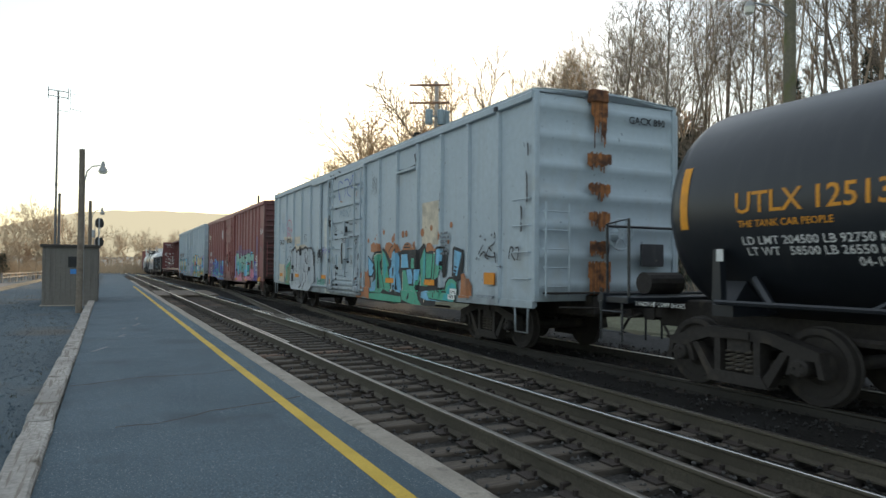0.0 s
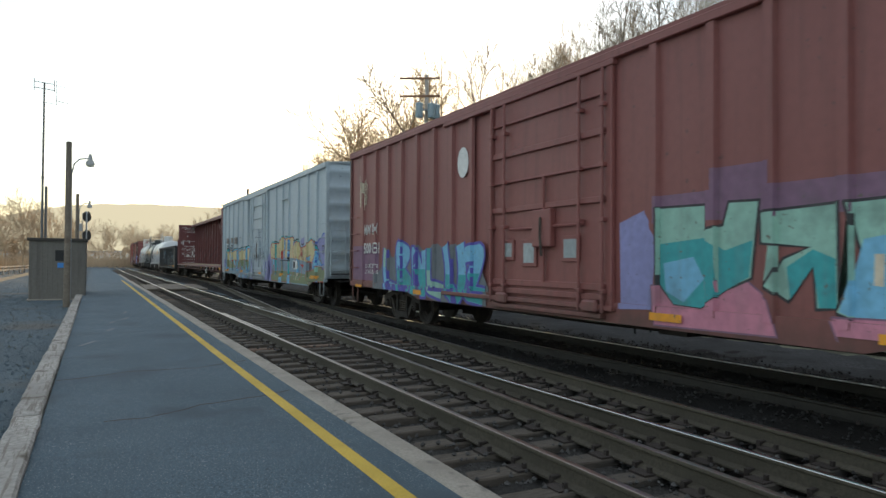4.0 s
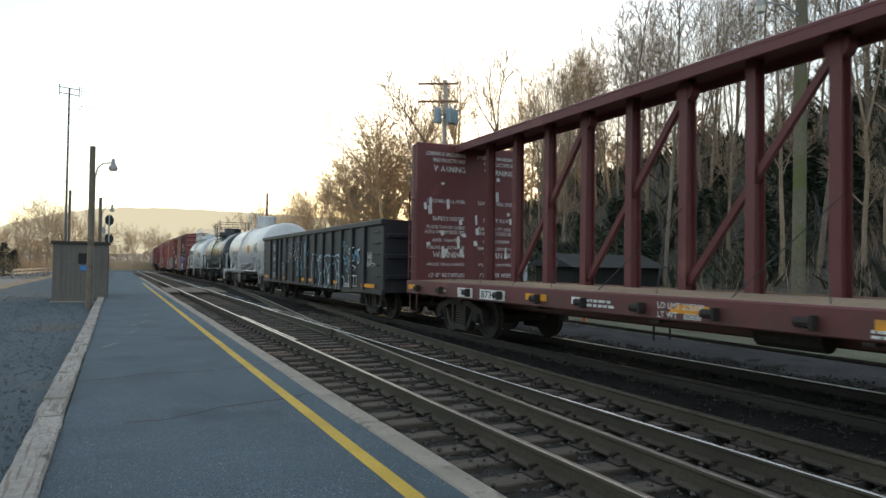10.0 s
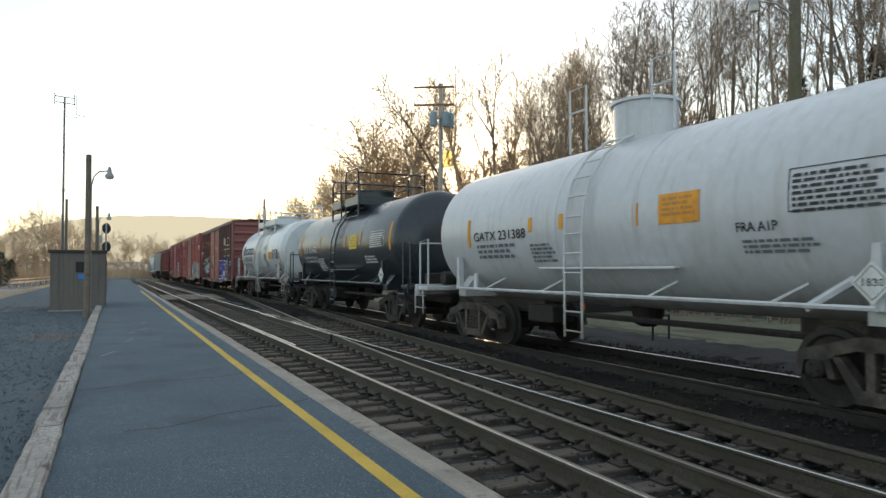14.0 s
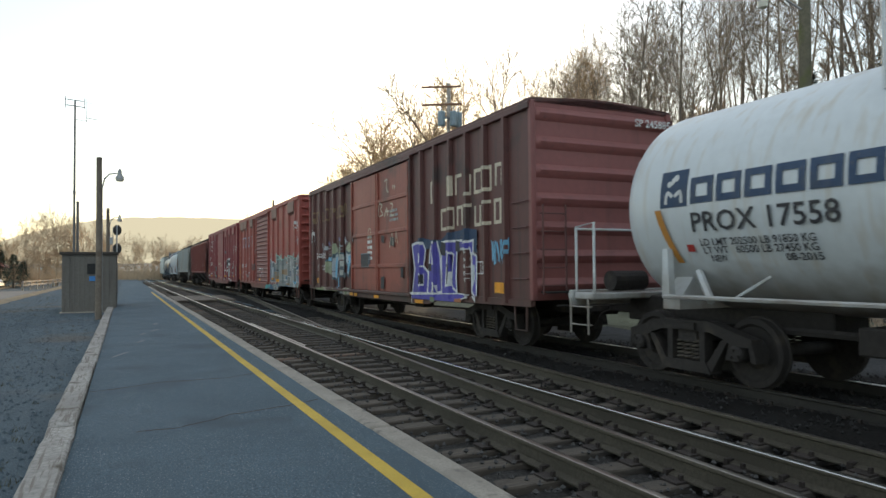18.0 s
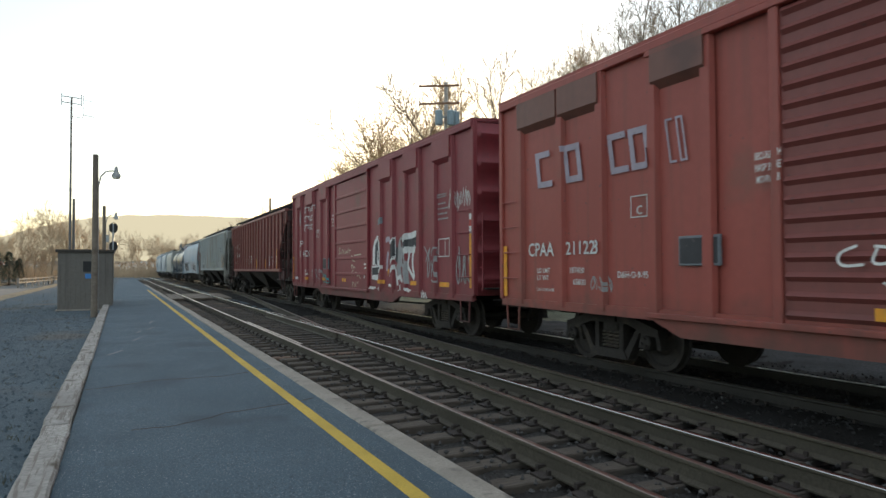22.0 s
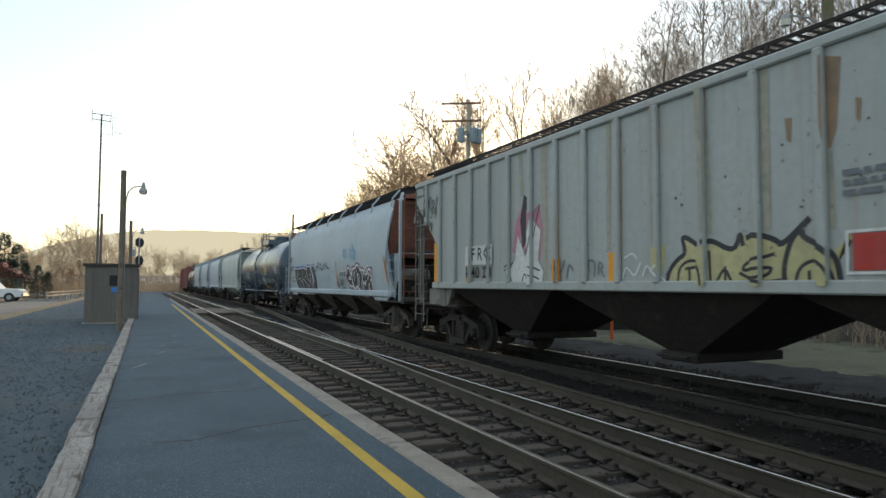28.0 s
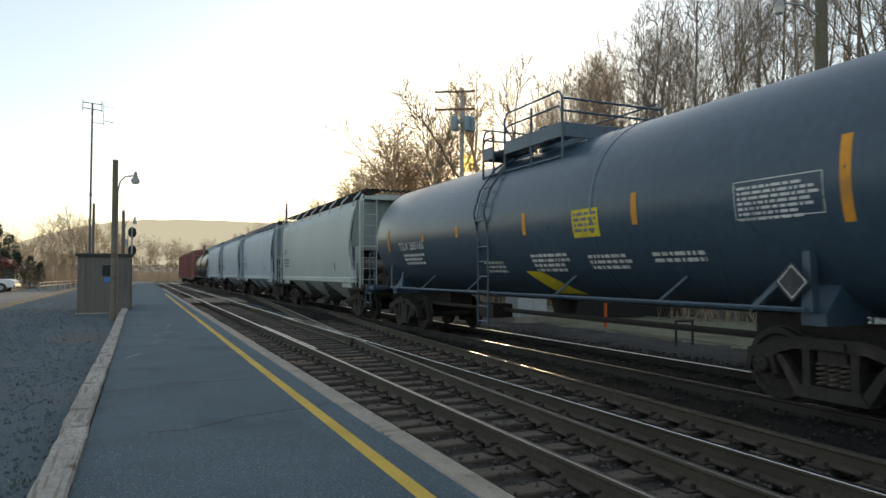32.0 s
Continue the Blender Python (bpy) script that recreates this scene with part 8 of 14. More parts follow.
pw.shape("rust", ((-0.77, 0.96), (-0.8, 0.99), (-0.82, 0.95), (-0.79, 0.92)))
gb = Paintwork(lambda y, z: 1.715)
gb.letter("OPEN", 0.11, 2.22, 0.09, "char", 0.19)
gb.letter("CLOSE", -0.12, 2.21, 0.09, "char", 0.17)
gb.line("char", 0.015, ((-0.08, 2.32), (0.08, 2.32), (0.04, 2.35)))
gb.line("char", 0.015, ((0.08, 2.32), (0.04, 2.29)))
gb.line("char", 0.015, ((-0.12, 2.33), (-0.28, 2.33), (-0.24, 2.36)))
gb.line("char", 0.015, ((-0.28, 2.33), (-0.24, 2.3)))
gb.lay("door_lettering", car, "black stencilled door directions")
sl = Paintwork(lambda y, z: 1.645).letter("SEAL", -0.52, 1.61, 0.09, "char", 0.2)
sl.lay("seal_lettering", car, "", True)
pw.start("scar").stroke(((-3.78, 3.85), (-4.32, 3.82), (-4.77, 3.86), (-4.91, 3.92), (-4.9, 4.02)), "black", 0.05).start("scar").stroke(((-4.7, 4.08), (-4.88, 4.1)), "black", 0.09).start("paint_run").stroke(((-6.18, 3.1), (-6.17, 2.9), (-6.155, 2.7)), "char", 0.014).start("paint_run").stroke(((-6.15, 2.75), (-6.155, 2.69)), "char", 0.05)
pw.dots(-1.6, -6.9, 2.0, 2.4, 14, "rust", 3, 0.075).tag(-1.9, 3.3, 0.4, 0.8, "slate", 53, 0.014, 4).tag(-0.9, 0.95, 0.35, 0.6, "char", 54, 0.016, 5).tag(8.5, 2.7, 0.7, 0.7, "mist", 8, 0.02, 4).tag(3.3, 1.5, 0.7, 0.8, "char", 10, 0.025, 6).tag(2.2, 3.4, 0.5, 0.5, "slate", 13, 0.02, 3).tag(3.2, 0.8, 0.9, 0.4, "green", 14, 0.03, 4)
pw.shape("rust", ((-1.15, 1.25), (-1.36, 1.42), (-1.6, 1.36), (-1.78, 1.51), (-1.92, 0.66), (-1.16, 0.73)))
pw.shape("rust", ((-1.91, 1.92), (-1.9, 2.1), (-2.12, 2.17), (-2.27, 2.09), (-2.41, 2.16), (-2.6, 2.1), (-2.69, 1.82)))
pw.shape("rust", ((-2.92, 2), (-3.02, 2.12), (-3.25, 2.13), (-3.48, 2.06), (-3.71, 2.11), (-3.88, 1.96), (-4.04, 1.82), (-4.08, 1.97), (-4.2, 2.07), (-4.39, 2.1), (-4.57, 2.05), (-4.64, 1.94), (-4.75, 2.04), (-4.91, 2), (-4.99, 1.87), (-4.95, 1.65), (-3.01, 1.74)))
pw.shape("rust", ((-5.41, 1.92), (-5.45, 2.03), (-5.6, 2.05), (-5.72, 1.99), (-5.82, 1.9), (-5.92, 1.94), (-6.01, 1.89), (-6, 1.54), (-5.49, 1.53)))
pw.shape("black", ((-2.01, 1.75), (-2.2, 1.91), (-2.69, 1.92), (-2.82, 2.01), (-3.05, 1.9), (-3.36, 1.66), (-3.45, 1.91), (-3.71, 1.97), (-3.92, 1.87), (-4.02, 1.92), (-5.02, 1.91), (-5.3, 2.05), (-5.39, 1.96), (-5.48, 1.7), (-5.56, 1.87), (-5.92, 1.86), (-6, 1.69), (-6, 0.68), (-5.37, 0.63), (-4, 0.66), (-1.92, 0.72), (-1.94, 0.95), (-2.15, 1.28)))
pw.shape("sky", ((-1.7, 1.81), (-2.15, 1.58), (-2.06, 1.48), (-2.2, 1.42), (-1.99, 1.26), (-1.76, 1.27)), "black", 0.03)
pw.shape("green", ((-2.15, 1.83), (-2.71, 1.85), (-2.69, 1.7), (-2.56, 1.62), (-2.72, 1.29), (-2.89, 0.94), (-2.76, 0.85), (-1.95, 0.85), (-2.01, 1.1), (-2.27, 1.19), (-2.34, 1.32), (-2.18, 1.66)))
pw.shape("sky", ((-1.99, 1.08), (-2.3, 1.19), (-2.39, 0.9), (-1.95, 0.86)))
pw.shape("green", ((-2.75, 1.95), (-2.97, 1.84), (-3.22, 1.55), (-3.11, 1.51), (-3.28, 1.1), (-3.36, 0.88), (-2.93, 0.96), (-2.76, 1.29)))
pw.shape("teal", ((-2.8, 1.89), (-2.94, 1.81), (-3.09, 1.52), (-2.89, 1.15)))
pw.shape("green", ((-1.89, 0.81), (-2.8, 0.84), (-4.1, 0.81), (-4.1, 0.67), (-2.91, 0.62), (-1.95, 0.68)))
pw.shape("sky", ((-3.39, 1.8), (-3.48, 1.9), (-3.71, 1.9), (-3.88, 1.76), (-3.9, 1.52), (-3.84, 1.39), (-3.96, 1.23), (-4.05, 0.9), (-3.77, 0.92), (-3.65, 1.01), (-3.4, 0.88), (-3.39, 1.1), (-3.26, 1.27), (-3.26, 1.45), (-3.38, 1.52)))
pw.shape("black", ((-3.42, 1.47), (-3.54, 1.54), (-3.58, 1.48), (-3.66, 1.45), (-3.59, 1.32), (-3.45, 1.29)))
pw.shape("black", ((-3.45, 1.05), (-3.63, 1.11), (-3.82, 0.98), (-3.68, 1.02), (-3.49, 0.93)))
pw.shape("sky", ((-4.02, 1.81), (-4.36, 1.82), (-4.44, 1.5), (-4, 1.49)))
pw.shape("green", ((-4.59, 1.71), (-4.85, 1.72), (-4.91, 1.48), (-4.59, 1.48)))
pw.shape("green", ((-4.1, 1.43), (-4.27, 1.44), (-4.48, 1.08), (-4.75, 1.08), (-5.05, 1.42), (-5.11, 1.25), (-4.95, 1.08), (-5.09, 0.79), (-5.33, 0.63), (-4.68, 0.67), (-4.16, 0.74), (-4.1, 0.94)))
pw.shape("sky", ((-4.33, 1.45), (-4.61, 1.46), (-4.69, 1.28), (-4.65, 1.13), (-4.44, 1.12)))
pw.shape("sky", ((-4.75, 1.46), (-5.09, 1.46), (-4.96, 1.18), (-4.85, 1.1), (-4.76, 1.23)))
pw.shape("black", ((-4.44, 0.78), (-4.52, 0.89), (-4.58, 0.91), (-4.57, 0.81), (-4.49, 0.74)))
pw.shape("black", ((-4.92, 1.06), (-5.32, 1.08), (-5.44, 0.93), (-5.33, 0.65), (-5.12, 0.81)))
pw.shape("green", ((-5.32, 1.93), (-5.41, 1.81), (-5.45, 1.53), (-5.5, 1.26), (-5.53, 1.09), (-5.09, 1.1), (-5.15, 1.36), (-5.11, 1.65), (-5.2, 1.76)))
pw.shape("teal", ((-5.32, 1.91), (-5.39, 1.79), (-5.38, 1.37), (-5.23, 1.14), (-5.27, 1.64)))
pw.shape("green", ((-5.58, 1.81), (-5.9, 1.82), (-5.86, 1.54), (-5.81, 1.28), (-5.79, 1.16), (-5.53, 1.18), (-5.52, 1.37), (-5.55, 1.59)))
pw.shape("sky", ((-5.62, 1.78), (-5.77, 1.8), (-5.74, 1.56), (-5.6, 1.58)))
pw.shape("sky", ((-5.4, 0.97), (-5.56, 1), (-5.61, 0.83), (-6, 0.72), (-6, 0.62), (-5.37, 0.62)))
pw.shape("green", ((-5.57, 1.05), (-5.71, 1.03), (-5.81, 0.84), (-6, 0.89), (-6, 0.72), (-5.62, 0.82)))
pw.line("cream", 0.022, ((-2.15, 1.66), (-2.15, 1.83), (-2.69, 1.86)))
pw.line("cream", 0.022, ((-2.76, 1.29), (-2.75, 1.95)))
pw.line("cream", 0.022, ((-4, 1.49), (-4.02, 1.81)))
pw.line("cream", 0.022, ((-4.1, 0.94), (-4.1, 1.4)))
pw.line("cream", 0.022, ((-3.39, 1.1), (-3.41, 0.88), (-3.65, 1.01)))
pw.line("cream", 0.022, ((-5.54, 1.37), (-5.58, 1.81), (-5.89, 1.82)))
pw.line("cream", 0.022, ((-5.15, 1.36), (-5.12, 1.09)))
pw.line("cream", 0.022, ((-5.41, 0.63), (-5.4, 0.97), (-5.55, 0.99)))
pw.line("black", 0.03, ((-3.2, 1.88), (-3.34, 2), (-3.44, 2.02), (-3.48, 2.06)))
pw.line("black", 0.03, ((-4.2, 2.04), (-4.46, 2.04)))
pw.line("black", 0.03, ((-4.16, 1.98), (-4.52, 1.97)))
pw.line("black", 0.03, ((-5.49, 0.83), (-5.51, 0.74), (-5.61, 0.74)))
pw.shape("sky", ((-5.91, 1.92), (-6.31, 1.93), (-6.18, 1.49), (-5.99, 1.3), (-5.81, 1.26), (-5.88, 1.53)), "black", 0.05)
pw.shape("green", ((-5.91, 1.58), (-6.21, 1.54), (-6.18, 1.35), (-5.82, 1.24)))
pw.shape("green", ((-5.42, 1.83), (-5.78, 1.82), (-5.7, 1.26), (-5.4, 1.25)), "black", 0.04)
pw.shape("black", ((-6.34, 1.94), (-6.47, 1.89), (-6.41, 1.35), (-6.26, 1.28), (-6.21, 1.47)))
pw.shape("sky", ((-6.75, 1.91), (-7.15, 1.83), (-6.92, 1.29), (-6.71, 1.36)), "black", 0.07)
pw.shape("black", ((-7.13, 1.82), (-7.2, 1.78), (-7.11, 1.27), (-6.91, 1.23), (-6.98, 1.34)))
pw.shape("rust", ((-7.08, 1.37), (-7.2, 1.4), (-7.35, 1.35), (-7.41, 1.28), (-7.53, 1.15), (-7.51, 0.92), (-7.05, 0.91)))
pw.shape("green", ((-6.36, 1.07), (-6.41, 1.2), (-6.54, 1.29), (-6.73, 1.3), (-6.89, 1.23), (-6.93, 1.03), (-6.89, 0.8), (-6.27, 0.8), (-5.27, 0.83), (-5.28, 1)), "black", 0.05)
pw.shape("teal", ((-6.51, 1.12), (-6.64, 1.2), (-6.82, 1.17), (-6.86, 1.03), (-6.82, 0.81), (-6.34, 0.83)))
pw.shape("sky", ((-5.28, 0.98), (-5.52, 1), (-5.68, 0.82), (-6.31, 0.8), (-5.99, 0.79), (-5.25, 0.83)))
pw.line("black", 0.035, ((-5.88, 0.86), (-5.84, 1.08), (-6.06, 1), (-6.41, 1)))
pw.line("black", 0.035, ((-6.78, 1.53), (-6.91, 1.51)))
pw.line("black", 0.035, ((-6.77, 1.45), (-6.89, 1.43)))
pw.line("black", 0.035, ((-6.76, 1.4), (-6.85, 1.38)))
pw.line("char", 0.03, ((-7.83, 1.72), (-8, 1.83), (-8.08, 1.72), (-8.17, 1.91), (-8.27, 1.81)))
pw.line("char", 0.03, ((-7.95, 1.93), (-7.78, 1.76)))
pw.line("char", 0.03, ((-8.15, 1.66), (-7.95, 1.76), (-8.38, 1.68), (-8.48, 1.82), (-8.53, 1.59)))
pw.line("char", 0.03, ((-8.37, 2.16), (-8.44, 1.97), (-8.17, 1.88)))
pw.line("char", 0.03, ((-8.87, 1.67), (-8.91, 1.89), (-9.05, 1.84), (-8.94, 1.75), (-9.07, 1.64)))
pw.line("char", 0.03, ((-9.09, 1.85), (-9.21, 1.87), (-9.14, 1.64)))
pw.shape("slate", ((-7.81, 2.1), (-7.85, 2.13), (-7.91, 2.11), (-7.87, 2.07)))
pw.shape("slate", ((-8.23, 2.11), (-8.27, 2.14), (-8.32, 2.12), (-8.28, 2.08)))
pw.shape("slate", ((-8.44, 2.06), (-8.48, 2.08), (-8.53, 2.06), (-8.49, 2.03)))
pw.shape("slate", ((-7.99, 2.03), (-8.03, 2.06), (-8.09, 2.04), (-8.05, 2)))
pw.shape("slate", ((-8.54, 1.53), (-8.58, 1.56), (-8.63, 1.54), (-8.59, 1.5)))
pw.shape("slate", ((-7.67, 1.68), (-7.72, 1.72), (-7.78, 1.69), (-7.73, 1.65)))
pw.shape("cream", ((8.73, 1.62), (7.67, 1.58), (7.61, 1.25), (7.66, 0.88), (8.72, 0.93)))
pw.shape("cream", ((7.89, 2.67), (6.6, 2.63), (6.53, 2.43), (7.38, 2.43)))
pw.shape("green", ((7.61, 1.01), (7.49, 1.26), (7.62, 1.5), (6.91, 1.73), (6.67, 1.51), (6.91, 1.18), (6.79, 0.79), (7.36, 0.78)))
pw.shape("olive", ((7.51, 0.89), (7.34, 1.1), (7.37, 1.42), (6.97, 1.58), (6.8, 1.43), (7, 1.16), (6.9, 0.82)))
pw.shape("cream", ((6.29, 2.28), (6.15, 2.39), (5.92, 2.27), (5.78, 2.25), (5.39, 2.24), (5.32, 2.29), (4.8, 2.3), (4.7, 2.25), (4.28, 2.18), (4.16, 2.08), (4.66, 2.06), (6.01, 2.03)))
pw.shape("silver", ((6.87, 1.91), (6.57, 1.95), (6.49, 2.12), (6.18, 2.28), (5.93, 1.99), (5.77, 2.16), (5.57, 2.06), (5.35, 2.1), (5.24, 2.16), (5, 2.12), (4.8, 2.21), (4.45, 2.15), (4.21, 2.03), (4.15, 2.09), (4.01, 2.2), (3.81, 2.11), (3.63, 1.89), (3.61, 1.53), (3.51, 1.17), (3.58, 0.88), (4.09, 0.66), (5.24, 0.65), (6.58, 0.65), (7, 1.12), (6.65, 1.48)))
pw.line("black", 0.085, ((6.87, 1.56), (6.87, 1.9), (6.57, 1.95), (6.47, 2.12), (6.16, 2.27), (5.93, 1.98), (5.77, 2.16), (5.57, 2.06), (5.35, 2.09)))
pw.line("black", 0.085, ((5.32, 2.25), (5.29, 1.91)))
pw.line("black", 0.085, ((5.24, 2.14), (5, 2.12), (4.8, 2.2), (4.44, 2.15), (4.21, 2.03), (4.15, 2.09), (4.01, 2.18), (3.81, 2.1), (3.64, 1.89), (3.63, 1.54)))
pw.line("black", 0.05, ((6.87, 1.62), (6.65, 1.48), (7, 1.12), (6.75, 0.77), (6.56, 0.64)))
pw.line("black", 0.05, ((5.93, 1.98), (5.91, 1.58), (6.08, 1.36), (5.88, 1.33)))
pw.line("black", 0.05, ((5.6, 1.61), (5.56, 1.47), (5.35, 1.57), (5.42, 1.25), (5.6, 1.21)))
pw.line("black", 0.05, ((6.47, 1.54), (6.23, 1.45), (6.38, 1.29), (6.47, 1.51)))
pw.line("black", 0.05, ((6.48, 1.26), (6.42, 0.85), (6.22, 0.59)))
pw.line("black", 0.05, ((4.76, 2.16), (4.75, 1.76), (4.62, 1.63), (4.24, 1.6), (4.15, 1.74), (4.22, 2.01)))
pw.line("black", 0.05, ((4.83, 1.63), (4.93, 1.32), (4.72, 1.34)))
pw.line("black", 0.05, ((4.62, 1.34), (4.62, 0.93), (4.93, 0.76), (5.09, 0.58)))
pw.line("black", 0.05, ((4.45, 1.35), (4.33, 1.12), (4.18, 1.19), (4.09, 1.49)))
pw.line("black", 0.05, ((5.26, 0.69), (5.09, 0.89), (5.02, 1.27)))
pw.line("black", 0.05, ((3.51, 1.17), (3.58, 0.9), (4.09, 0.67)))
pw.line("black", 0.05, ((5.73, 0.64), (5.4, 0.77), (5.16, 0.82)))
pw.line("char", 0.03, ((4.66, 1.7), (4.53, 1.79)))
pw.line("char", 0.03, ((4.69, 1.79), (4.52, 1.69)))
pw.line("char", 0.03, ((4.61, 1.83), (4.61, 1.66)))
pw.line("char", 0.03, ((4.64, 2.06), (4.65, 1.88)))
pw.line("char", 0.03, ((3.82, 1.93), (3.47, 1.99)))
pw.line("char", 0.03, ((3.66, 1.84), (3.47, 1.86)))
pw.line("char", 0.03, ((3.63, 1.74), (3.48, 1.68)))
pw.line("char", 0.03, ((5.91, 1.1), (5.8, 1), (5.8, 0.76)))
pw.line("pink", 0.04, ((7.38, 2.62), (7.43, 3.07), (7.29, 2.93), (7.19, 3.07), (7.12, 2.83)))
pw.line("pink", 0.04, ((7.03, 2.82), (7.01, 3.03), (6.92, 2.88)))
pw.line("pink", 0.04, ((6.85, 2.8), (6.81, 2.98), (6.72, 2.82)))
pw.line("pink", 0.04, ((7.51, 3), (7.36, 3.26), (7.04, 3.32), (6.76, 3.18), (6.66, 2.85)))
pw.line("pink", 0.04, ((7.36, 2.7), (7.26, 2.85), (7.17, 2.66), (7.08, 2.81), (7.03, 2.68)))
pw.line("pink", 0.04, ((6.96, 2.77), (6.94, 2.65), (6.85, 2.66)))
pw.line("char", 0.02, ((7.47, 1.7), (7.4, 1.88), (7.32, 1.7)))
pw.line("char", 0.02, ((7.26, 1.9), (7.25, 1.72), (7.16, 1.72)))
pw.line("char", 0.02, ((7.12, 1.88), (6.96, 1.89)))
pw.line("char", 0.02, ((7.47, 1.54), (7.35, 1.64), (7.44, 1.64)))
pw.line("char", 0.02, ((7.28, 1.66), (7.28, 1.5)))
pw.line("char", 0.02, ((7.11, 1.5), (7.09, 1.66), (6.98, 1.52), (6.95, 1.67)))
pw.line("char", 0.02, ((7.37, 1.44), (7.19, 1.5), (7.02, 1.43), (7.25, 1.37)))
pw.line("violet", 0.035, ((2.63, 1.9), (2.56, 2.12), (2.49, 1.96), (2.37, 2.16)))
pw.line("violet", 0.035, ((2.33, 1.93), (2.28, 2.11)))
pw.line("violet", 0.035, ((2.21, 1.91), (2.17, 2.13), (2.06, 1.95), (2.02, 2.16)))
pw.line("violet", 0.035, ((1.91, 2.12), (2, 2.02), (1.85, 1.97), (1.95, 1.87)))
pw.line("violet", 0.035, ((1.81, 1.89), (1.77, 2.08), (1.69, 1.93), (1.61, 2.03)))
pw.line("blue", 0.035, ((0.34, 3.98), (0.61, 4.09), (0.77, 4), (0.73, 3.62), (0.57, 3.44), (0.67, 3.74)))
pw.line("blue", 0.035, ((0.3, 3.84), (0.15, 3.89), (0.08, 3.72), (0.15, 3.55)))
pw.line("blue", 0.035, ((0.17, 4.05), (-0.12, 4.09), (-0.32, 3.91), (-0.19, 3.83), (-0.56, 4.01), (-0.5, 4.14), (-0.74, 4.09)))
pw.line("blue", 0.035, ((-0.32, 3.91), (-0.05, 3.78), (-0.12, 3.61), (-0.41, 3.53)))
pw.line("blue", 0.035, ((-0.38, 4.06), (-0.44, 3.78), (-0.62, 3.76)))
pw.line("blue", 0.035, ((-1.01, 3.75), (-1.22, 3.85), (-1.16, 3.66), (-1.26, 3.63)))
pw.line("mist", 0.035, ((0.62, 2.98), (0.57, 3.23), (0.49, 3.02), (0.37, 3.22), (0.36, 2.97)))
pw.line("mist", 0.035, ((0.23, 3.2), (0.3, 3.05), (0.15, 2.97), (0.08, 3.14), (0.23, 3.2)))
pw.line("mist", 0.035, ((0.05, 3.13), (-0.09, 3.17)))
pw.line("mist", 0.035, ((-0.02, 3.15), (-0, 2.96)))
pw.line("mist", 0.035, ((-0.12, 3.13), (-0.16, 2.94), (-0.29, 3.01)))
pw.line("mist", 0.035, ((-0.18, 3.18), (-0.32, 3.27), (-0.45, 3.15), (-0.32, 3.09)))
pw.line("black", 0.03, ((-1.05, 1.69), (-1.06, 1.9), (-1.1, 1.69), (-1.11, 1.9)))
pw.line("black", 0.03, ((-1.15, 1.89), (-1.15, 1.69), (-1.21, 1.7), (-1.21, 1.88)))
pw.line("black", 0.03, ((-1.06, 1.58), (-1.07, 1.43), (-1.14, 1.44)))
pw.line("black", 0.03, ((-1.17, 1.61), (-1.17, 1.43), (-1.24, 1.53)))
pw.shape("black", ((1.8, 3.11), (1.68, 3.14), (1.65, 2.91), (1.74, 2.8), (1.78, 2.91)))
pw.shape("black", ((1.76, 4.16), (1.66, 4.16), (1.64, 4.02), (1.71, 3.97), (1.75, 4.04)))
pw.shape("black", ((1.73, 1.75), (1.63, 1.78), (1.61, 1.67), (1.68, 1.61), (1.71, 1.66)))
pw.shape("black", ((0.98, 1.35), (0.9, 1.38), (0.88, 1.26), (0.94, 1.19), (0.97, 1.24)))
pw.shape("black", ((1.02, 2.4), (0.91, 2.41), (0.88, 2.34), (0.96, 2.3), (1, 2.34)))
pw.shape("black", ((1.62, 4.38), (1.4, 4.34), (1.35, 4.25), (1.51, 4.25), (1.59, 4.31)))
pw.shape("black", ((1.34, 4.37), (1.2, 4.35), (1.16, 4.26), (1.27, 4.26), (1.32, 4.31)))
pw.shape("black", ((1.14, 4.33), (1.03, 4.32), (1, 4.19), (1.08, 4.15), (1.13, 4.22)))
pw.shape("black", ((1.03, 1.56), (0.92, 1.58), (0.9, 1.5), (0.98, 1.45), (1.02, 1.49)))
pw.shape("black", ((1.28, 1.07), (1.14, 1.09), (1.1, 1.02), (1.21, 0.98), (1.26, 1.01)))
pw.shape("black", ((-0.86, 2.21), (-0.93, 2.21), (-0.95, 2.15), (-0.89, 2.13), (-0.87, 2.16)))
pw.shape("black", ((0.85, 4.44), (0.47, 4.32), (0.38, 4.27), (0.66, 4.34), (0.8, 4.4)))
pw.shape("black", ((-0.77, 2.26), (-0.83, 2.26), (-0.84, 2.22), (-0.8, 2.21), (-0.77, 2.23)))
pw.shape("black", ((-0.88, 3.18), (-0.92, 3.19), (-0.93, 3.12), (-0.9, 3.09), (-0.88, 3.12)))
pw.shape("rust", ((1.62, 1.09), (1.53, 1.16), (1.51, 0.88), (1.57, 0.72), (1.61, 0.85)))
pw.shape("rust", ((-0.72, 1.18), (-0.83, 1.2), (-0.86, 1.14), (-0.78, 1.11), (-0.74, 1.13)))
pw.shape("rust", ((-1.16, 1.17), (-1.24, 1.19), (-1.26, 1.14), (-1.2, 1.11), (-1.17, 1.13)))
pw.shape("rust", ((-0.84, 0.96), (-0.94, 0.98), (-0.96, 0.94), (-0.89, 0.91), (-0.85, 0.93)))
pw.shape("rust", ((0.56, 3.49), (0.39, 3.46), (0.34, 3.42), (0.47, 3.43), (0.54, 3.46)))
pw.shape("rust", ((-0.89, 3.65), (-0.92, 3.68), (-0.92, 3.53), (-0.9, 3.46), (-0.89, 3.53)))
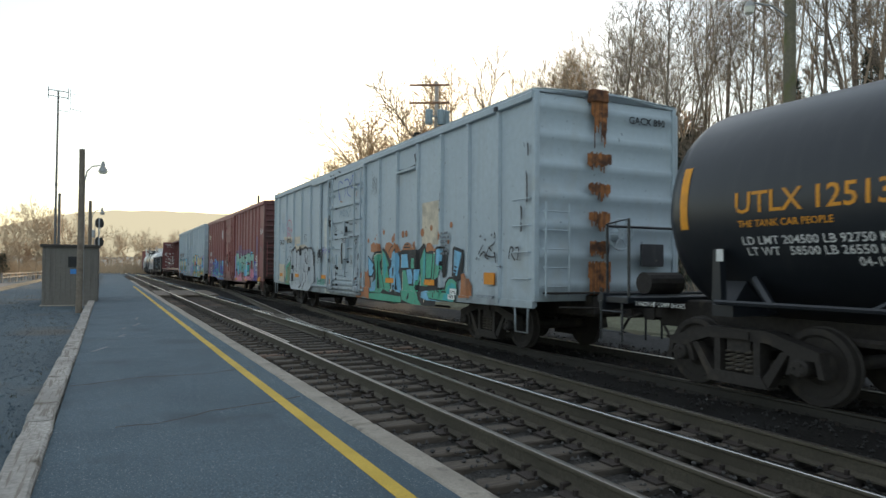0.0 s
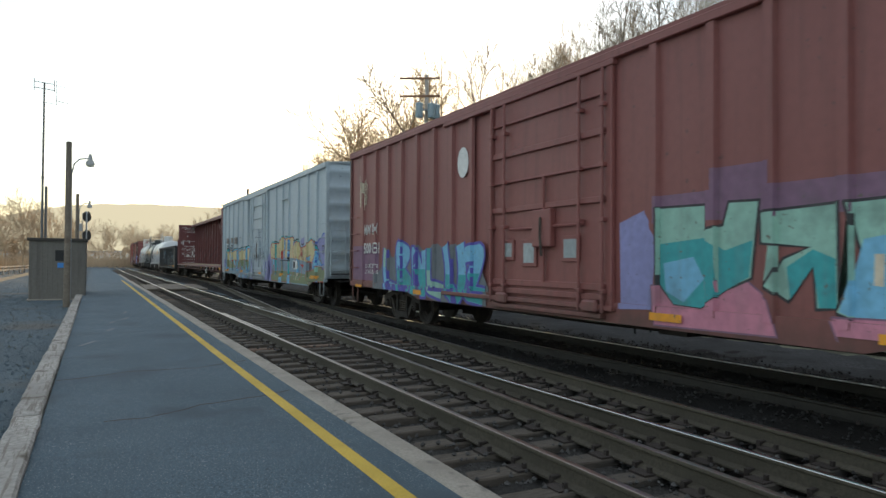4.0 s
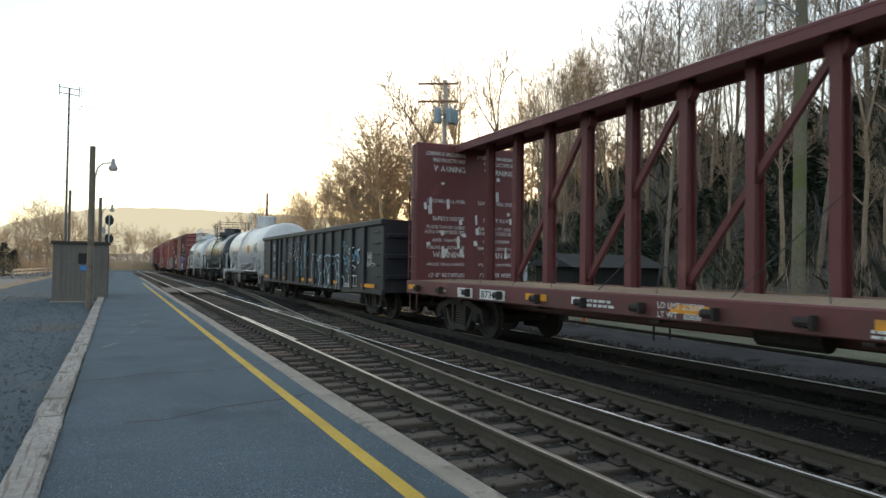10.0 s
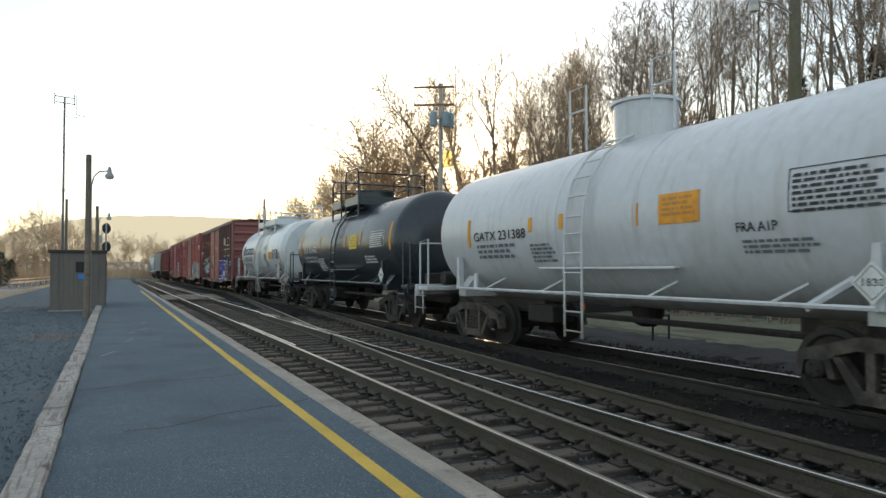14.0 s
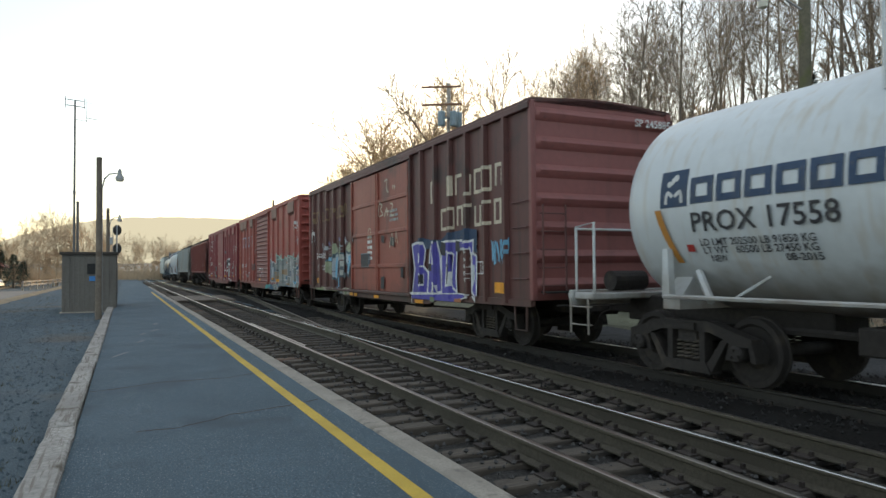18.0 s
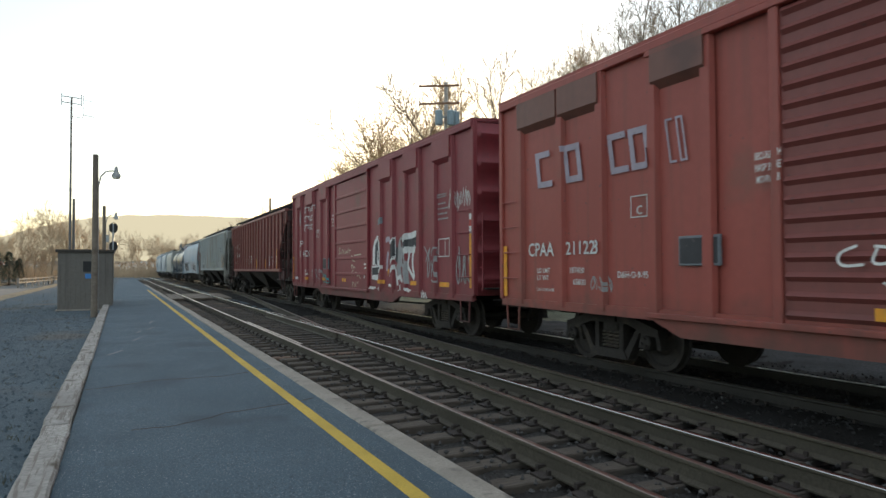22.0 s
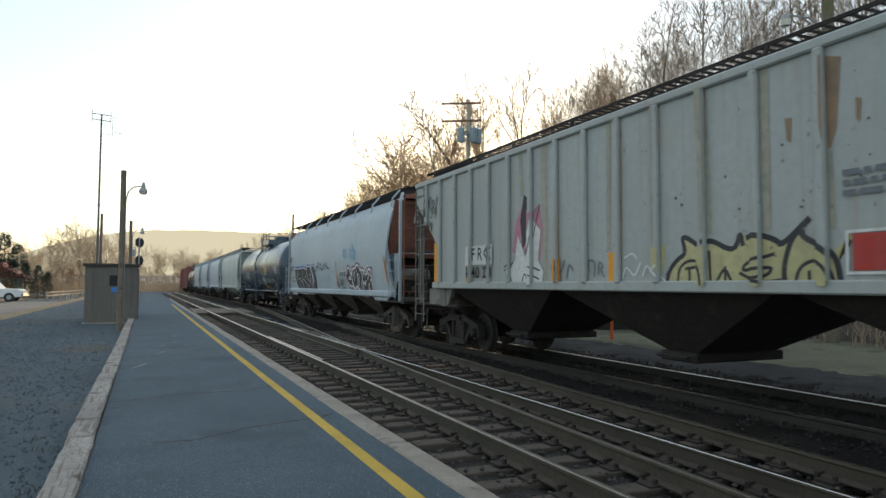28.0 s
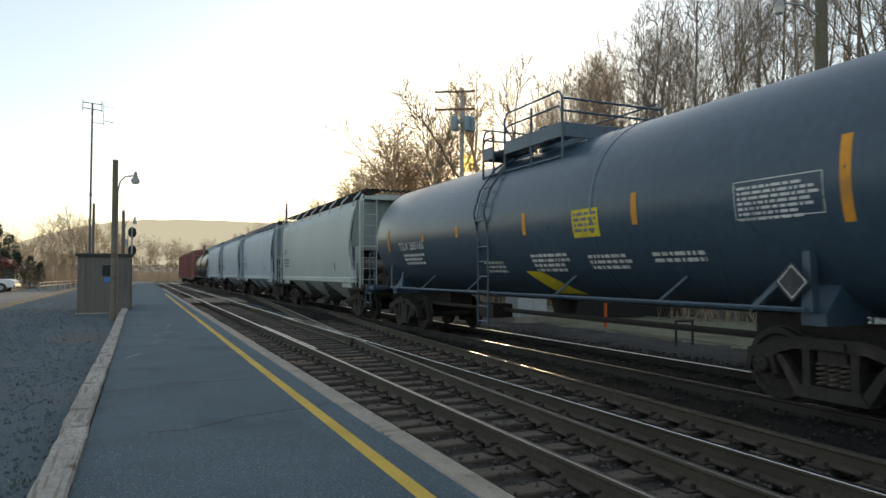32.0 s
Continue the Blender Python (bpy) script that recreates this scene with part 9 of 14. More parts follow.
pw.shape("black", ((-6.37, 4.48), (-6.81, 4.51), (-6.83, 4.45), (-6.59, 4.41), (-6.42, 4.41)))
pw.shape("black", ((-8.21, 4.41), (-8.86, 4.41), (-8.88, 4.36), (-8.54, 4.33), (-8.24, 4.35)))
pw.shape("black", ((-8.91, 4.41), (-9.13, 4.43), (-9.15, 4.38), (-9.02, 4.35), (-8.93, 4.36)))
pw.shape("black", ((-4.67, 4.57), (-5.05, 4.58), (-5.08, 4.53), (-4.86, 4.51), (-4.73, 4.51)))
pw.shape("char", ((-9.43, 3.16), (-9.48, 3.06), (-9.49, 2.67), (-9.45, 2.55)))
pw.shape("char", ((-9.46, 3.64), (-9.51, 3.59), (-9.52, 3.42), (-9.48, 3.38)))
pw.shape("char", ((-9.26, 2.3), (-9.31, 2.27), (-9.32, 2.15), (-9.27, 2.11)))
pw.shape("char", ((-9.26, 2.58), (-9.32, 2.53), (-9.32, 2.35), (-9.28, 2.3)))
pw.lay("graffiti", car, "teal, green and rust coloured graffiti lettering")
for a, b in ((-8.02, -8.5), (-5.38, -5.9), (-3.06, -3.6), (8.58, 8.08), (6.08, 5.53), (2.65, 2.15)):
    pw.rect(a, b, 1.2 if a < -8 else 1.12, 1.42 if a < -8 else 1.24, "orange")
pw.letter("GACX", 8.58, 2.38, 0.2, "black", 0.75).letter("890", 7.4, 2.4, 0.2, "black", 0.62).letter("LD LMT", 8.1, 2.2, 0.07, "slate").letter("LT WT", 8.1, 2.07, 0.07, "slate").letter("207700", 7.0, 2.2, 0.08, "slate").letter("78300", 7.0, 2.07, 0.08, "slate")
pw.outline(4.77, 4.5, 2.38, 2.65, "black", 0.012, 0).letter("PLATE", 4.74, 2.55, 0.05, "black", 0.2).letter("E", 4.68, 2.42, 0.1, "black").letter("2 INCH TREAD COND SHOES", -7.7, 0.95, 0.05, "slate", 0.8).lines(-6.2, 2.2, 0.4, 6, 0.05, "slate", 3)
pw.rect(-6.65, -6.95, 0.86, 1.08, "white").letter("AND PULL", -6.68, 0.98, 0.06, "black", 0.24).letter("HERE", -6.7, 0.89, 0.06, "black", 0.2)
pw.lay("lettering", car, "black stencilled lettering and orange reflectors")
part("vent_lip", Geo().cbox(-1.62, -1.53, -4.9, -3.8, 3.76, 3.82, 0.01), WHITE_A, car)
part("door_panel_scuffs", Geo().cbox(-1.6, -1.52, -3.75, -3.72, 2.2, 3.76, 0.005), WHITE_A, car)
rr = random.Random(8)
for z0, z1, w in ((3.7, 4.55, 0.34), (3.22, 3.48, 0.5), (2.72, 2.95, 0.46), (2.2, 2.45, 0.44), (1.7, 1.95, 0.4), (0.95, 1.6, 0.46)):
    for k in range(17):
        x, a = -0.28 + w * (k / 16 - 0.5), w / 33
        e = 1 - abs(k / 8 - 1) ** 3 * 0.35
        part("rust_streak", Geo().cbox(x - a * 1.05, x + a * 1.05, -H - 0.118, -H - 0.113 + 0.0004 * (k % 2), z1 - (z1 - z0) * e * rr.uniform(0.55, 1.25), z1 + 0.05 * e * rr.random(), 0.002), RUST if abs(k - 8) > 5 or rr.random() < 0.5 else RUST_DARK, car)
part("rust_box", Geo().cbox(-0.46, -0.1, -H - 0.16, -H + 0.1, 4.38, 4.6, 0.02), RUST_DARK, car)
part("end_placard_board", Geo().cbox(0.62, 1.15, -H - 0.16, -H - 0.12, 1.55, 1.95, 0.01), INK["char"], car)
end_write(car, -H - 0.06, "GACX 890", 0.42, 4.1, 0.13, "black")

# maroon boxcar with pale graffiti
RB = [-8.02, -7.22, -6.38, -5.5, -4.66, -3.86, -3.1, -2.2, 2.5, 3.3, 4.1, 4.95, 5.8, 6.6, 7.4, 8.3]
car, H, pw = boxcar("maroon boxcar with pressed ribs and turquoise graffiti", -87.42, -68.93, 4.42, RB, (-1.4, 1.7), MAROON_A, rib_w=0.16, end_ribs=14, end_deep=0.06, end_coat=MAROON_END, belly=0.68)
pw.rect(-7.35, -8.02, 2.05, 2.92, "mauve").rect(-2.2, -6.4, 2.0, 2.35, "mauve").rect(-3.1, -3.86, 2.3, 2.6, "mauve").rect(9.1, 7.2, 1.0, 1.9, "mauve")
pw.lay("patch_paint", car, "mauve patches of repaint")
pw.shape("lilac", ((-1.54, 2.04), (-1.99, 2.18), (-2.27, 1.78), (-2.18, 0.91), (-1.57, 0.88)))
pw.shape("violet", ((-6.87, 1.91), (-7.11, 1.95), (-7.3, 1.71), (-7.7, 1.35), (-7.81, 1.2), (-7.77, 0.76), (-6.96, 0.77), (-6.83, 1.44)))
pw.shape("lilac", ((-7.09, 1.71), (-7.41, 1.55), (-7.71, 1.32), (-7.75, 1.05), (-7.27, 1.07), (-7.03, 1.28)))
pw.shape("sky", ((-6.22, 2.19), (-6.45, 2.22), (-6.58, 2.08), (-6.27, 1.95), (-6.01, 1.95)))
pw.shape("pink", ((-2.18, 1.22), (-2.98, 1.3), (-3.57, 1.31), (-3.84, 1.12), (-3.96, 0.74), (-2.22, 0.72)), "mauve", 0.02)
pw.shape("mint", ((-2.24, 2.2), (-3, 2.19), (-3, 1.9), (-3.24, 1.94), (-3.32, 2.2), (-3.72, 2.19), (-3.62, 1.34), (-3.28, 1.2), (-2.93, 0.98), (-2.51, 1), (-2.26, 1.24)), "char", 0.03)
pw.shape("teal", ((-2.27, 1.74), (-2.97, 1.8), (-3.27, 1.65), (-3.64, 1.76), (-3.59, 1.36), (-3.28, 1.2), (-2.93, 0.98), (-2.51, 1), (-2.28, 1.24)))
pw.shape("sky", ((-2.34, 1.5), (-2.82, 1.58), (-2.98, 1.32), (-2.67, 1.03), (-2.38, 1.15)))
pw.shape("mint", ((-3.72, 2.06), (-4.62, 2.1), (-4.63, 1.08), (-4.36, 1.05), (-4.33, 1.48), (-4.06, 1.11), (-3.79, 1.26), (-4, 1.56), (-4.28, 1.67), (-3.73, 1.72)), "char", 0.03)
pw.shape("teal", ((-4.04, 1.47), (-4.33, 1.65), (-4.6, 1.54), (-4.61, 1.08), (-4.39, 1.07), (-4.33, 1.48), (-4.08, 1.14)))
pw.shape("mint", ((-4.67, 2.1), (-5.26, 2.12), (-5.16, 1.29), (-5.39, 1.17), (-5.72, 1.35), (-5.72, 1.12), (-4.96, 0.9), (-4.58, 1.04), (-4.84, 1.48)), "char", 0.03)
pw.shape("sky", ((-4.83, 1.74), (-5.19, 1.8), (-5.16, 1.29), (-5.39, 1.17), (-4.96, 0.92), (-4.63, 1.05)))
pw.shape("teal", ((-5.33, 1.6), (-5.72, 1.57), (-5.7, 1.29), (-5.41, 1.21)), "char", 0.02)
pw.shape("mint", ((-5.45, 2.16), (-5.95, 2.14), (-6.01, 1.96), (-6.23, 1.99), (-6.45, 2.12), (-6.84, 2.1), (-6.87, 1.44), (-6.62, 1.46), (-6.54, 1.77), (-6.36, 1.77), (-6.33, 1.36), (-5.96, 1.13), (-5.86, 1.67), (-5.45, 1.7)), "char", 0.035)
pw.shape("teal", ((-5.88, 1.76), (-6.27, 1.92), (-6.36, 1.77), (-6.33, 1.36), (-5.98, 1.14)))
pw.shape("pink", ((-4.51, 0.99), (-5.85, 1.02), (-5.96, 0.95), (-5.92, 0.73), (-4.61, 0.76)), "mauve", 0.02)
pw.shape("pink", ((-5.96, 1.12), (-6.36, 1.39), (-6.69, 1.34), (-6.92, 1.11), (-7.01, 0.76), (-5.98, 0.82)), "mauve", 0.02)
pw.shape("cream", ((-4.93, 1.6), (-5.02, 1.6), (-5.01, 1.3), (-4.92, 1.31)))
pw.line("black", 0.05, ((-6.2, 0.74), (-6.2, 1.05), (-6.38, 1.02), (-6.37, 0.9), (-6.2, 0.89)))
pw.line("black", 0.05, ((-6.49, 0.98), (-6.46, 0.85), (-6.61, 0.85), (-6.61, 0.96)))
pw.line("black", 0.05, ((-6.61, 0.96), (-6.61, 0.77)))
pw.line("black", 0.05, ((-6.71, 0.94), (-6.7, 0.8), (-6.84, 0.8), (-6.86, 0.92), (-6.71, 0.96)))
pw.line("black", 0.03, ((-7.18, 0.91), (-7.19, 1.08), (-7.27, 1.02), (-7.24, 0.9)))
pw.line("black", 0.03, ((-7.3, 1.08), (-7.3, 0.92)))
pw.line("black", 0.03, ((-7.38, 1.07), (-7.36, 0.91), (-7.46, 0.93)))
pw.line("black", 0.03, ((-7.5, 1.06), (-7.57, 1.1), (-7.49, 0.97), (-7.59, 0.94)))
pw.line("black", 0.03, ((-7.21, 0.73), (-7.19, 0.86), (-7.33, 0.81), (-7.24, 0.71)))
pw.line("black", 0.03, ((-7.38, 0.87), (-7.39, 0.73), (-7.49, 0.74)))
pw.line("black", 0.03, ((-7.56, 0.88), (-7.55, 0.75), (-7.71, 0.77)))
pw.shape("char", ((-7.41, 1.64), (-7.78, 1.68), (-7.75, 1.42), (-7.45, 1.42)))
pw.shape("white", ((-7.47, 1.56), (-7.61, 1.64), (-7.74, 1.64), (-7.63, 1.5), (-7.52, 1.5)))
pw.cloud(7.5, 1.9, 0.72, 1.9, "slate", 5, 0.4, 8).piece(6.8, 2.0, 0.72, 1.9, 6, ("teal", "mint", "sky"), "violet", 6, 0.3)
pw.tag(-8.3, 2.9, 0.6, 0.4, "white", 6, 0.02, 5).tag(-8.4, 2.1, 0.3, 0.4, "grey", 7, 0.02, 3).tag(8.6, 2.7, 0.6, 1.1, "cream", 8, 0.02, 6)
pw.lay("graffiti", car, "turquoise, mint and lilac graffiti lettering")
for a, b in ((-8.14, -8.64), (-5.0, -5.45), (-2.17, -2.7), (8.72, 8.25), (5.0, 4.6)):
    pw.rect(a, b, 0.78 if a > -6 else 0.82, 0.88 if a > -6 else 1.02, "amber")
pts = [(2.83 + 0.22 * math.cos(a), 3.42 + 0.3 * math.sin(a)) for a in [i * 0.4189 for i in range(15)]]
pw.up().poly(pts, "white")
pw.letter("MW CX", 8.2, 2.18, 0.27, "white", 0.95).letter("500 331", 8.22, 1.7, 0.27, "white", 1.1).letter("LD LMT 212700", 8.1, 1.33, 0.1, "white", 0.9).letter("LT WT  73300", 8.1, 1.18, 0.1, "white", 0.9).lines(-7.4, 1.95, 0.5, 6, 0.05, "white", 3).outline(-7.4, -7.85, 1.3, 1.6, "white", 0.03, 2)
pw.lay("lettering", car, "white stencilled lettering and amber reflectors")
end_write(car, -H - 0.06, "MWCX", 0.85, 4.18, 0.14, "white")
end_write(car, -H - 0.06, "500331", 0.85, 4.0, 0.14, "white")

# second white boxcar, yellow and blue graffiti
RB = [-8.4, -7.35, -6.15, -4.88, -3.95, -2.9, 2.6, 3.75, 5.0, 6.3, 7.5, 8.6]
car, H, pw = boxcar("white insulated boxcar with wide yellow and blue graffiti", -66.63, -47.9, 4.5, RB, (-1.5, 1.45), WHITE_A, wheel=(0.1, 2.1), end_ribs=7, end_deep=0.055, belly=0.66)
pw.shape("lilac", ((8.98, 1.36), (8.74, 1.42), (8.39, 1.65), (8.28, 1.86), (8.04, 2.09), (7.8, 2.15), (7.25, 2.08), (7.17, 1.97), (7.93, 0.97), (8.14, 0.73), (8.35, 1.05), (8.62, 1.17)))
pw.shape("lilac", ((-1.42, 1.59), (-1.92, 1.86), (-2.07, 1.72), (-2.29, 0.94), (-2.29, 0.68), (-1.58, 0.67)))
pw.shape("lilac", ((-6.37, 2.16), (-6.54, 2.25), (-6.71, 2.27), (-6.9, 2.32), (-6.9, 1.98), (-6.61, 1.98), (-6.44, 2.1)))
pw.shape("teal", ((-1.92, 2.1), (-2.1, 2.23), (-2.24, 2.27), (-3.36, 2.22), (-3.4, 2.35), (-3.67, 2.36), (-3.67, 2.43), (-3.92, 2.42), (-4.06, 2.44), (-4.39, 2.34), (-4.48, 2.4), (-4.89, 2.38), (-5.05, 2.37), (-5.08, 2.4), (-5.4, 2.37), (-5.52, 2.33), (-5.65, 2.19), (-5.8, 2.21), (-6.07, 2.25), (-6.27, 2.17), (-6.38, 2.04), (-6.5, 1.98), (-6.7, 2), (-6.9, 2.02), (-7.24, 2.09), (-7.5, 2.13), (-7.49, 0.59), (-6.89, 0.66), (-6.42, 0.67), (-5.6, 0.67), (-4.38, 0.72), (-2.29, 0.72), (-2.26, 1.11), (-2.07, 1.54), (-1.95, 1.81)))
pw.shape("sand", ((-1.92, 2.02), (-2.1, 2.15), (-2.24, 2.19), (-3.36, 2.15), (-3.4, 2.28), (-3.67, 2.29), (-3.67, 2.36), (-3.92, 2.35), (-4.06, 2.38), (-4.39, 2.28), (-4.48, 2.34), (-4.89, 2.32), (-5.05, 2.31), (-5.08, 2.34), (-5.4, 2.32), (-5.52, 2.27), (-5.65, 2.14), (-5.8, 2.16), (-6.07, 2.2), (-6.27, 2.12), (-6.38, 1.99), (-6.5, 1.93), (-6.7, 1.95), (-6.9, 1.98), (-7.24, 2.04), (-7.5, 2.09), (-7.49, 0.59), (-6.89, 0.66), (-6.42, 0.67), (-5.6, 0.67), (-4.38, 0.72), (-2.29, 0.72), (-2.26, 1.11), (-2.07, 1.54), (-1.95, 1.81)), "red", 0.035)
pw.shape("mist", ((-2.07, 1.54), (-2.87, 1.6), (-4.39, 1.6), (-5.46, 1.59), (-6.25, 1.54), (-7.5, 1.43), (-7.49, 0.59), (-6.89, 0.66), (-6.42, 0.67), (-5.6, 0.67), (-4.38, 0.72), (-2.29, 0.72), (-2.26, 1.11)))
pw.shape("olive", ((-2.29, 1.07), (-3.58, 1.11), (-4.83, 1.1), (-5.6, 1.09), (-6.25, 1.08), (-7.49, 1.01), (-7.49, 0.59), (-6.42, 0.67), (-5.6, 0.67), (-4.38, 0.72), (-2.29, 0.72)))
pw.shape("sky", ((-4.12, 2.34), (-4.36, 2.26), (-4.32, 1.89), (-4.16, 1.88)), "red", 0.02)
pw.shape("sky", ((-4.04, 1.86), (-4.26, 1.88), (-4.2, 1.52), (-4.08, 1.52)), "red", 0.02)
pw.shape("sky", ((-4.87, 2.29), (-5.03, 2.22), (-5.01, 1.87), (-4.83, 1.87)), "red", 0.02)
pw.shape("sky", ((-4.8, 1.85), (-5, 1.86), (-4.93, 1.51), (-4.69, 1.5)), "red", 0.02)
pw.shape("sky", ((-2.26, 1.57), (-2.62, 1.58), (-2.59, 1.32), (-2.37, 1.28)), "red", 0.02)
pw.shape("sky", ((-4.74, 0.89), (-4.93, 0.99), (-5.15, 1.03), (-5.16, 0.62), (-4.74, 0.62)), "red", 0.02)
pw.shape("sky", ((-3.44, 0.86), (-3.9, 0.89), (-3.96, 0.65), (-3.52, 0.63)), "red", 0.02)
pw.shape("sky", ((-5.97, 1.59), (-6.12, 1.62), (-6.25, 1.48), (-6.27, 1.14), (-6.14, 1.04), (-6.07, 1.13), (-6.14, 1.36)), "red", 0.02)
pw.shape("sky", ((-5.46, 2.25), (-5.65, 2.12), (-5.49, 2.01)), "red", 0.02)
pw.shape("sky", ((-2.1, 2.11), (-2.24, 2.13), (-2.18, 1.93)), "red", 0.02)
pw.shape("sky", ((-3.67, 1.82), (-3.75, 1.61), (-3.69, 1.46)), "red", 0.02)
pw.shape("sky", ((-6.41, 0.65), (-6.53, 0.76), (-6.61, 0.65)), "red", 0.02)
pw.dots(-4.15, -4.33, 1.92, 2.28, 4, "blue", 1172, 0.028)
pw.dots(-4.07, -4.23, 1.56, 1.83, 4, "blue", 1164, 0.028)
pw.dots(-4.86, -5.01, 1.9, 2.24, 4, "blue", 1254, 0.028)
pw.dots(-4.72, -4.97, 1.53, 1.82, 4, "blue", 1246, 0.028)
pw.dots(-2.31, -2.58, 1.33, 1.53, 4, "blue", 1014, 0.028)
pw.dots(-4.77, -5.14, 0.61, 0.99, 4, "blue", 1240, 0.028)
pw.dots(-3.48, -3.93, 0.65, 0.85, 4, "blue", 1108, 0.028)
pw.dots(-5.98, -6.26, 1.06, 1.58, 4, "blue", 1404, 0.028)
pw.dots(-5.48, -5.63, 2.04, 2.2, 4, "blue", 1330, 0.028)
pw.dots(-2.14, -2.2, 1.97, 2.08, 4, "blue", 1002, 0.028)
pw.dots(-3.7, -3.72, 1.5, 1.78, 4, "blue", 1128, 0.028)
pw.dots(-6.43, -6.6, 0.66, 0.74, 4, "blue", 1478, 0.028)
pw.shape("teal", ((-6, 1.41), (-6.09, 1.36), (-6.13, 1.24), (-6.07, 1.07), (-5.99, 1.09)))
pw.line("red", 0.032, ((-3.4, 2.02), (-3.38, 1.52), (-3.17, 1.14), (-3.07, 0.88)))
pw.line("red", 0.032, ((-5.49, 2.01), (-5.46, 1.83), (-5.44, 1.62), (-5.57, 1.65), (-5.63, 1.49)))
pw.line("red", 0.032, ((-5.75, 1.5), (-5.77, 1.64), (-5.92, 1.63), (-5.89, 1.5)))
pw.line("red", 0.032, ((-6.28, 2.11), (-6.44, 1.95), (-6.51, 1.85), (-6.5, 1.73), (-6.25, 1.58)))
pw.line("red", 0.032, ((-6.54, 1.84), (-6.65, 1.9), (-6.78, 1.58), (-6.9, 1.53)))
pw.line("red", 0.032, ((-6.67, 1.53), (-6.71, 1.26), (-6.62, 0.94), (-6.48, 0.67)))
pw.line("red", 0.032, ((-6.49, 1.36), (-6.89, 1.32)))
pw.line("red", 0.032, ((-2.21, 1.63), (-2.75, 1.54), (-3.12, 1.57)))
pw.line("red", 0.032, ((-2.62, 1.32), (-2.51, 0.87)))
pw.line("red", 0.032, ((-4, 1.87), (-3.98, 1.54)))
pw.line("red", 0.032, ((-4.48, 1.53), (-4.5, 1.05)))
pw.line("red", 0.032, ((-4.71, 1.13), (-4.79, 0.9)))
pw.line("red", 0.032, ((-5.56, 1.13), (-5.53, 0.79), (-5.64, 0.67)))
pw.line("red", 0.032, ((-5.15, 0.73), (-5.56, 0.74)))
pw.shape("red", ((-6.48, 1.8), (-6.54, 1.88), (-6.66, 1.69), (-6.63, 1.62), (-6.51, 1.69)))
pw.shape("red", ((-6.54, 1.38), (-6.85, 1.36), (-6.86, 1.27), (-6.59, 1.3)))
pw.line("cream", 0.04, ((-5.81, 0.9), (-5.71, 0.7)))
pw.line("cream", 0.04, ((-6.06, 1), (-6, 0.64)))
pw.line("cream", 0.04, ((-6.18, 1.01), (-6.19, 0.64)))
pw.line("cream", 0.04, ((-6.32, 0.91), (-6.39, 0.67)))
pw.line("cream", 0.04, ((-5.95, 1.07), (-6.13, 1.02), (-6.26, 1.06)))
pw.line("black", 0.035, ((-2.88, 2.25), (-3.36, 2.19)))
pw.line("black", 0.035, ((-4.3, 2.41), (-4.85, 2.39)))
pw.line("black", 0.035, ((-5.39, 2.38), (-5.55, 2.33), (-5.66, 2.17)))
pw.line("black", 0.035, ((-5.68, 2.2), (-5.94, 2.25), (-6.23, 2.25)))
pw.line("black", 0.035, ((-6.54, 2.06), (-6.61, 2.08), (-6.65, 2.03), (-6.9, 2.08)))
pw.line("black", 0.035, ((-2.65, 2.24), (-2.64, 1.62), (-2.75, 1.13)))
pw.line("black", 0.035, ((-3.92, 1.5), (-5.09, 1.5)))
pw.shape("black", ((-4.87, 1.65), (-5.01, 1.62), (-5, 1.52), (-4.9, 1.53)))
pw.shape("mist", ((-6.89, 1.44), (-7.65, 1.45), (-7.65, 1.16), (-6.89, 1.13)))
pw.shape("lilac", ((-8.39, 2.08), (-8.57, 2.2), (-8.87, 2.19), (-9.17, 2.37), (-9.37, 2.3), (-9.51, 2.38), (-9.55, 1.29), (-9.3, 1.24), (-8.83, 1.53), (-8.57, 1.87)))
pw.line("blue", 0.04, ((-8.35, 2.07), (-8.53, 2.07), (-8.64, 2.2), (-8.83, 2.2), (-9.11, 2.38), (-9.23, 2.32), (-9.51, 2.36)))
pw.shape("teal", ((-7.41, 2.14), (-7.7, 2.25), (-7.86, 2.24), (-8.15, 2.12), (-8.39, 2.02), (-8.67, 1.79), (-8.83, 1.55), (-9.22, 1.28), (-9.31, 1.22), (-8.74, 1.4), (-7.9, 1.9)))
pw.shape("sand", ((-7.37, 2.08), (-7.78, 2.2), (-7.9, 2.17), (-8.16, 2.08), (-8.35, 1.91), (-8.39, 1.67), (-8.26, 1.53), (-8.06, 1.45), (-7.36, 1.44)), "red", 0.03)
pw.shape("sky", ((-7.84, 1.17), (-7.9, 1.39), (-8.12, 1.68), (-8.2, 1.71), (-8.26, 1.52), (-8.39, 1.88), (-8.67, 1.7), (-8.74, 1.53), (-9.31, 1.22), (-8.74, 1.34), (-8.39, 1.31)), "red", 0.03)
pw.shape("sky", ((-7.86, 2.17), (-8.03, 2.11), (-8.12, 1.89)), "red", 0.02)
pw.shape("sky", ((-7.36, 1.61), (-7.72, 1.69), (-7.59, 1.45), (-7.41, 1.5)), "red", 0.02)
pw.shape("olive", ((-7.36, 1.15), (-7.82, 1.17), (-8.39, 1.3), (-8.74, 1.33), (-9.27, 1.2), (-9.37, 1.28), (-9.55, 1.22), (-9.52, 0.86), (-7.36, 0.78)), "red", 0.02)
pw.shape("mint", ((-8.35, 1.28), (-8.57, 1.33), (-8.55, 1.15), (-8.38, 1.13)))
pw.shape("sky", ((-8.38, 0.79), (-8.58, 0.88), (-8.74, 0.79)), "red", 0.02)
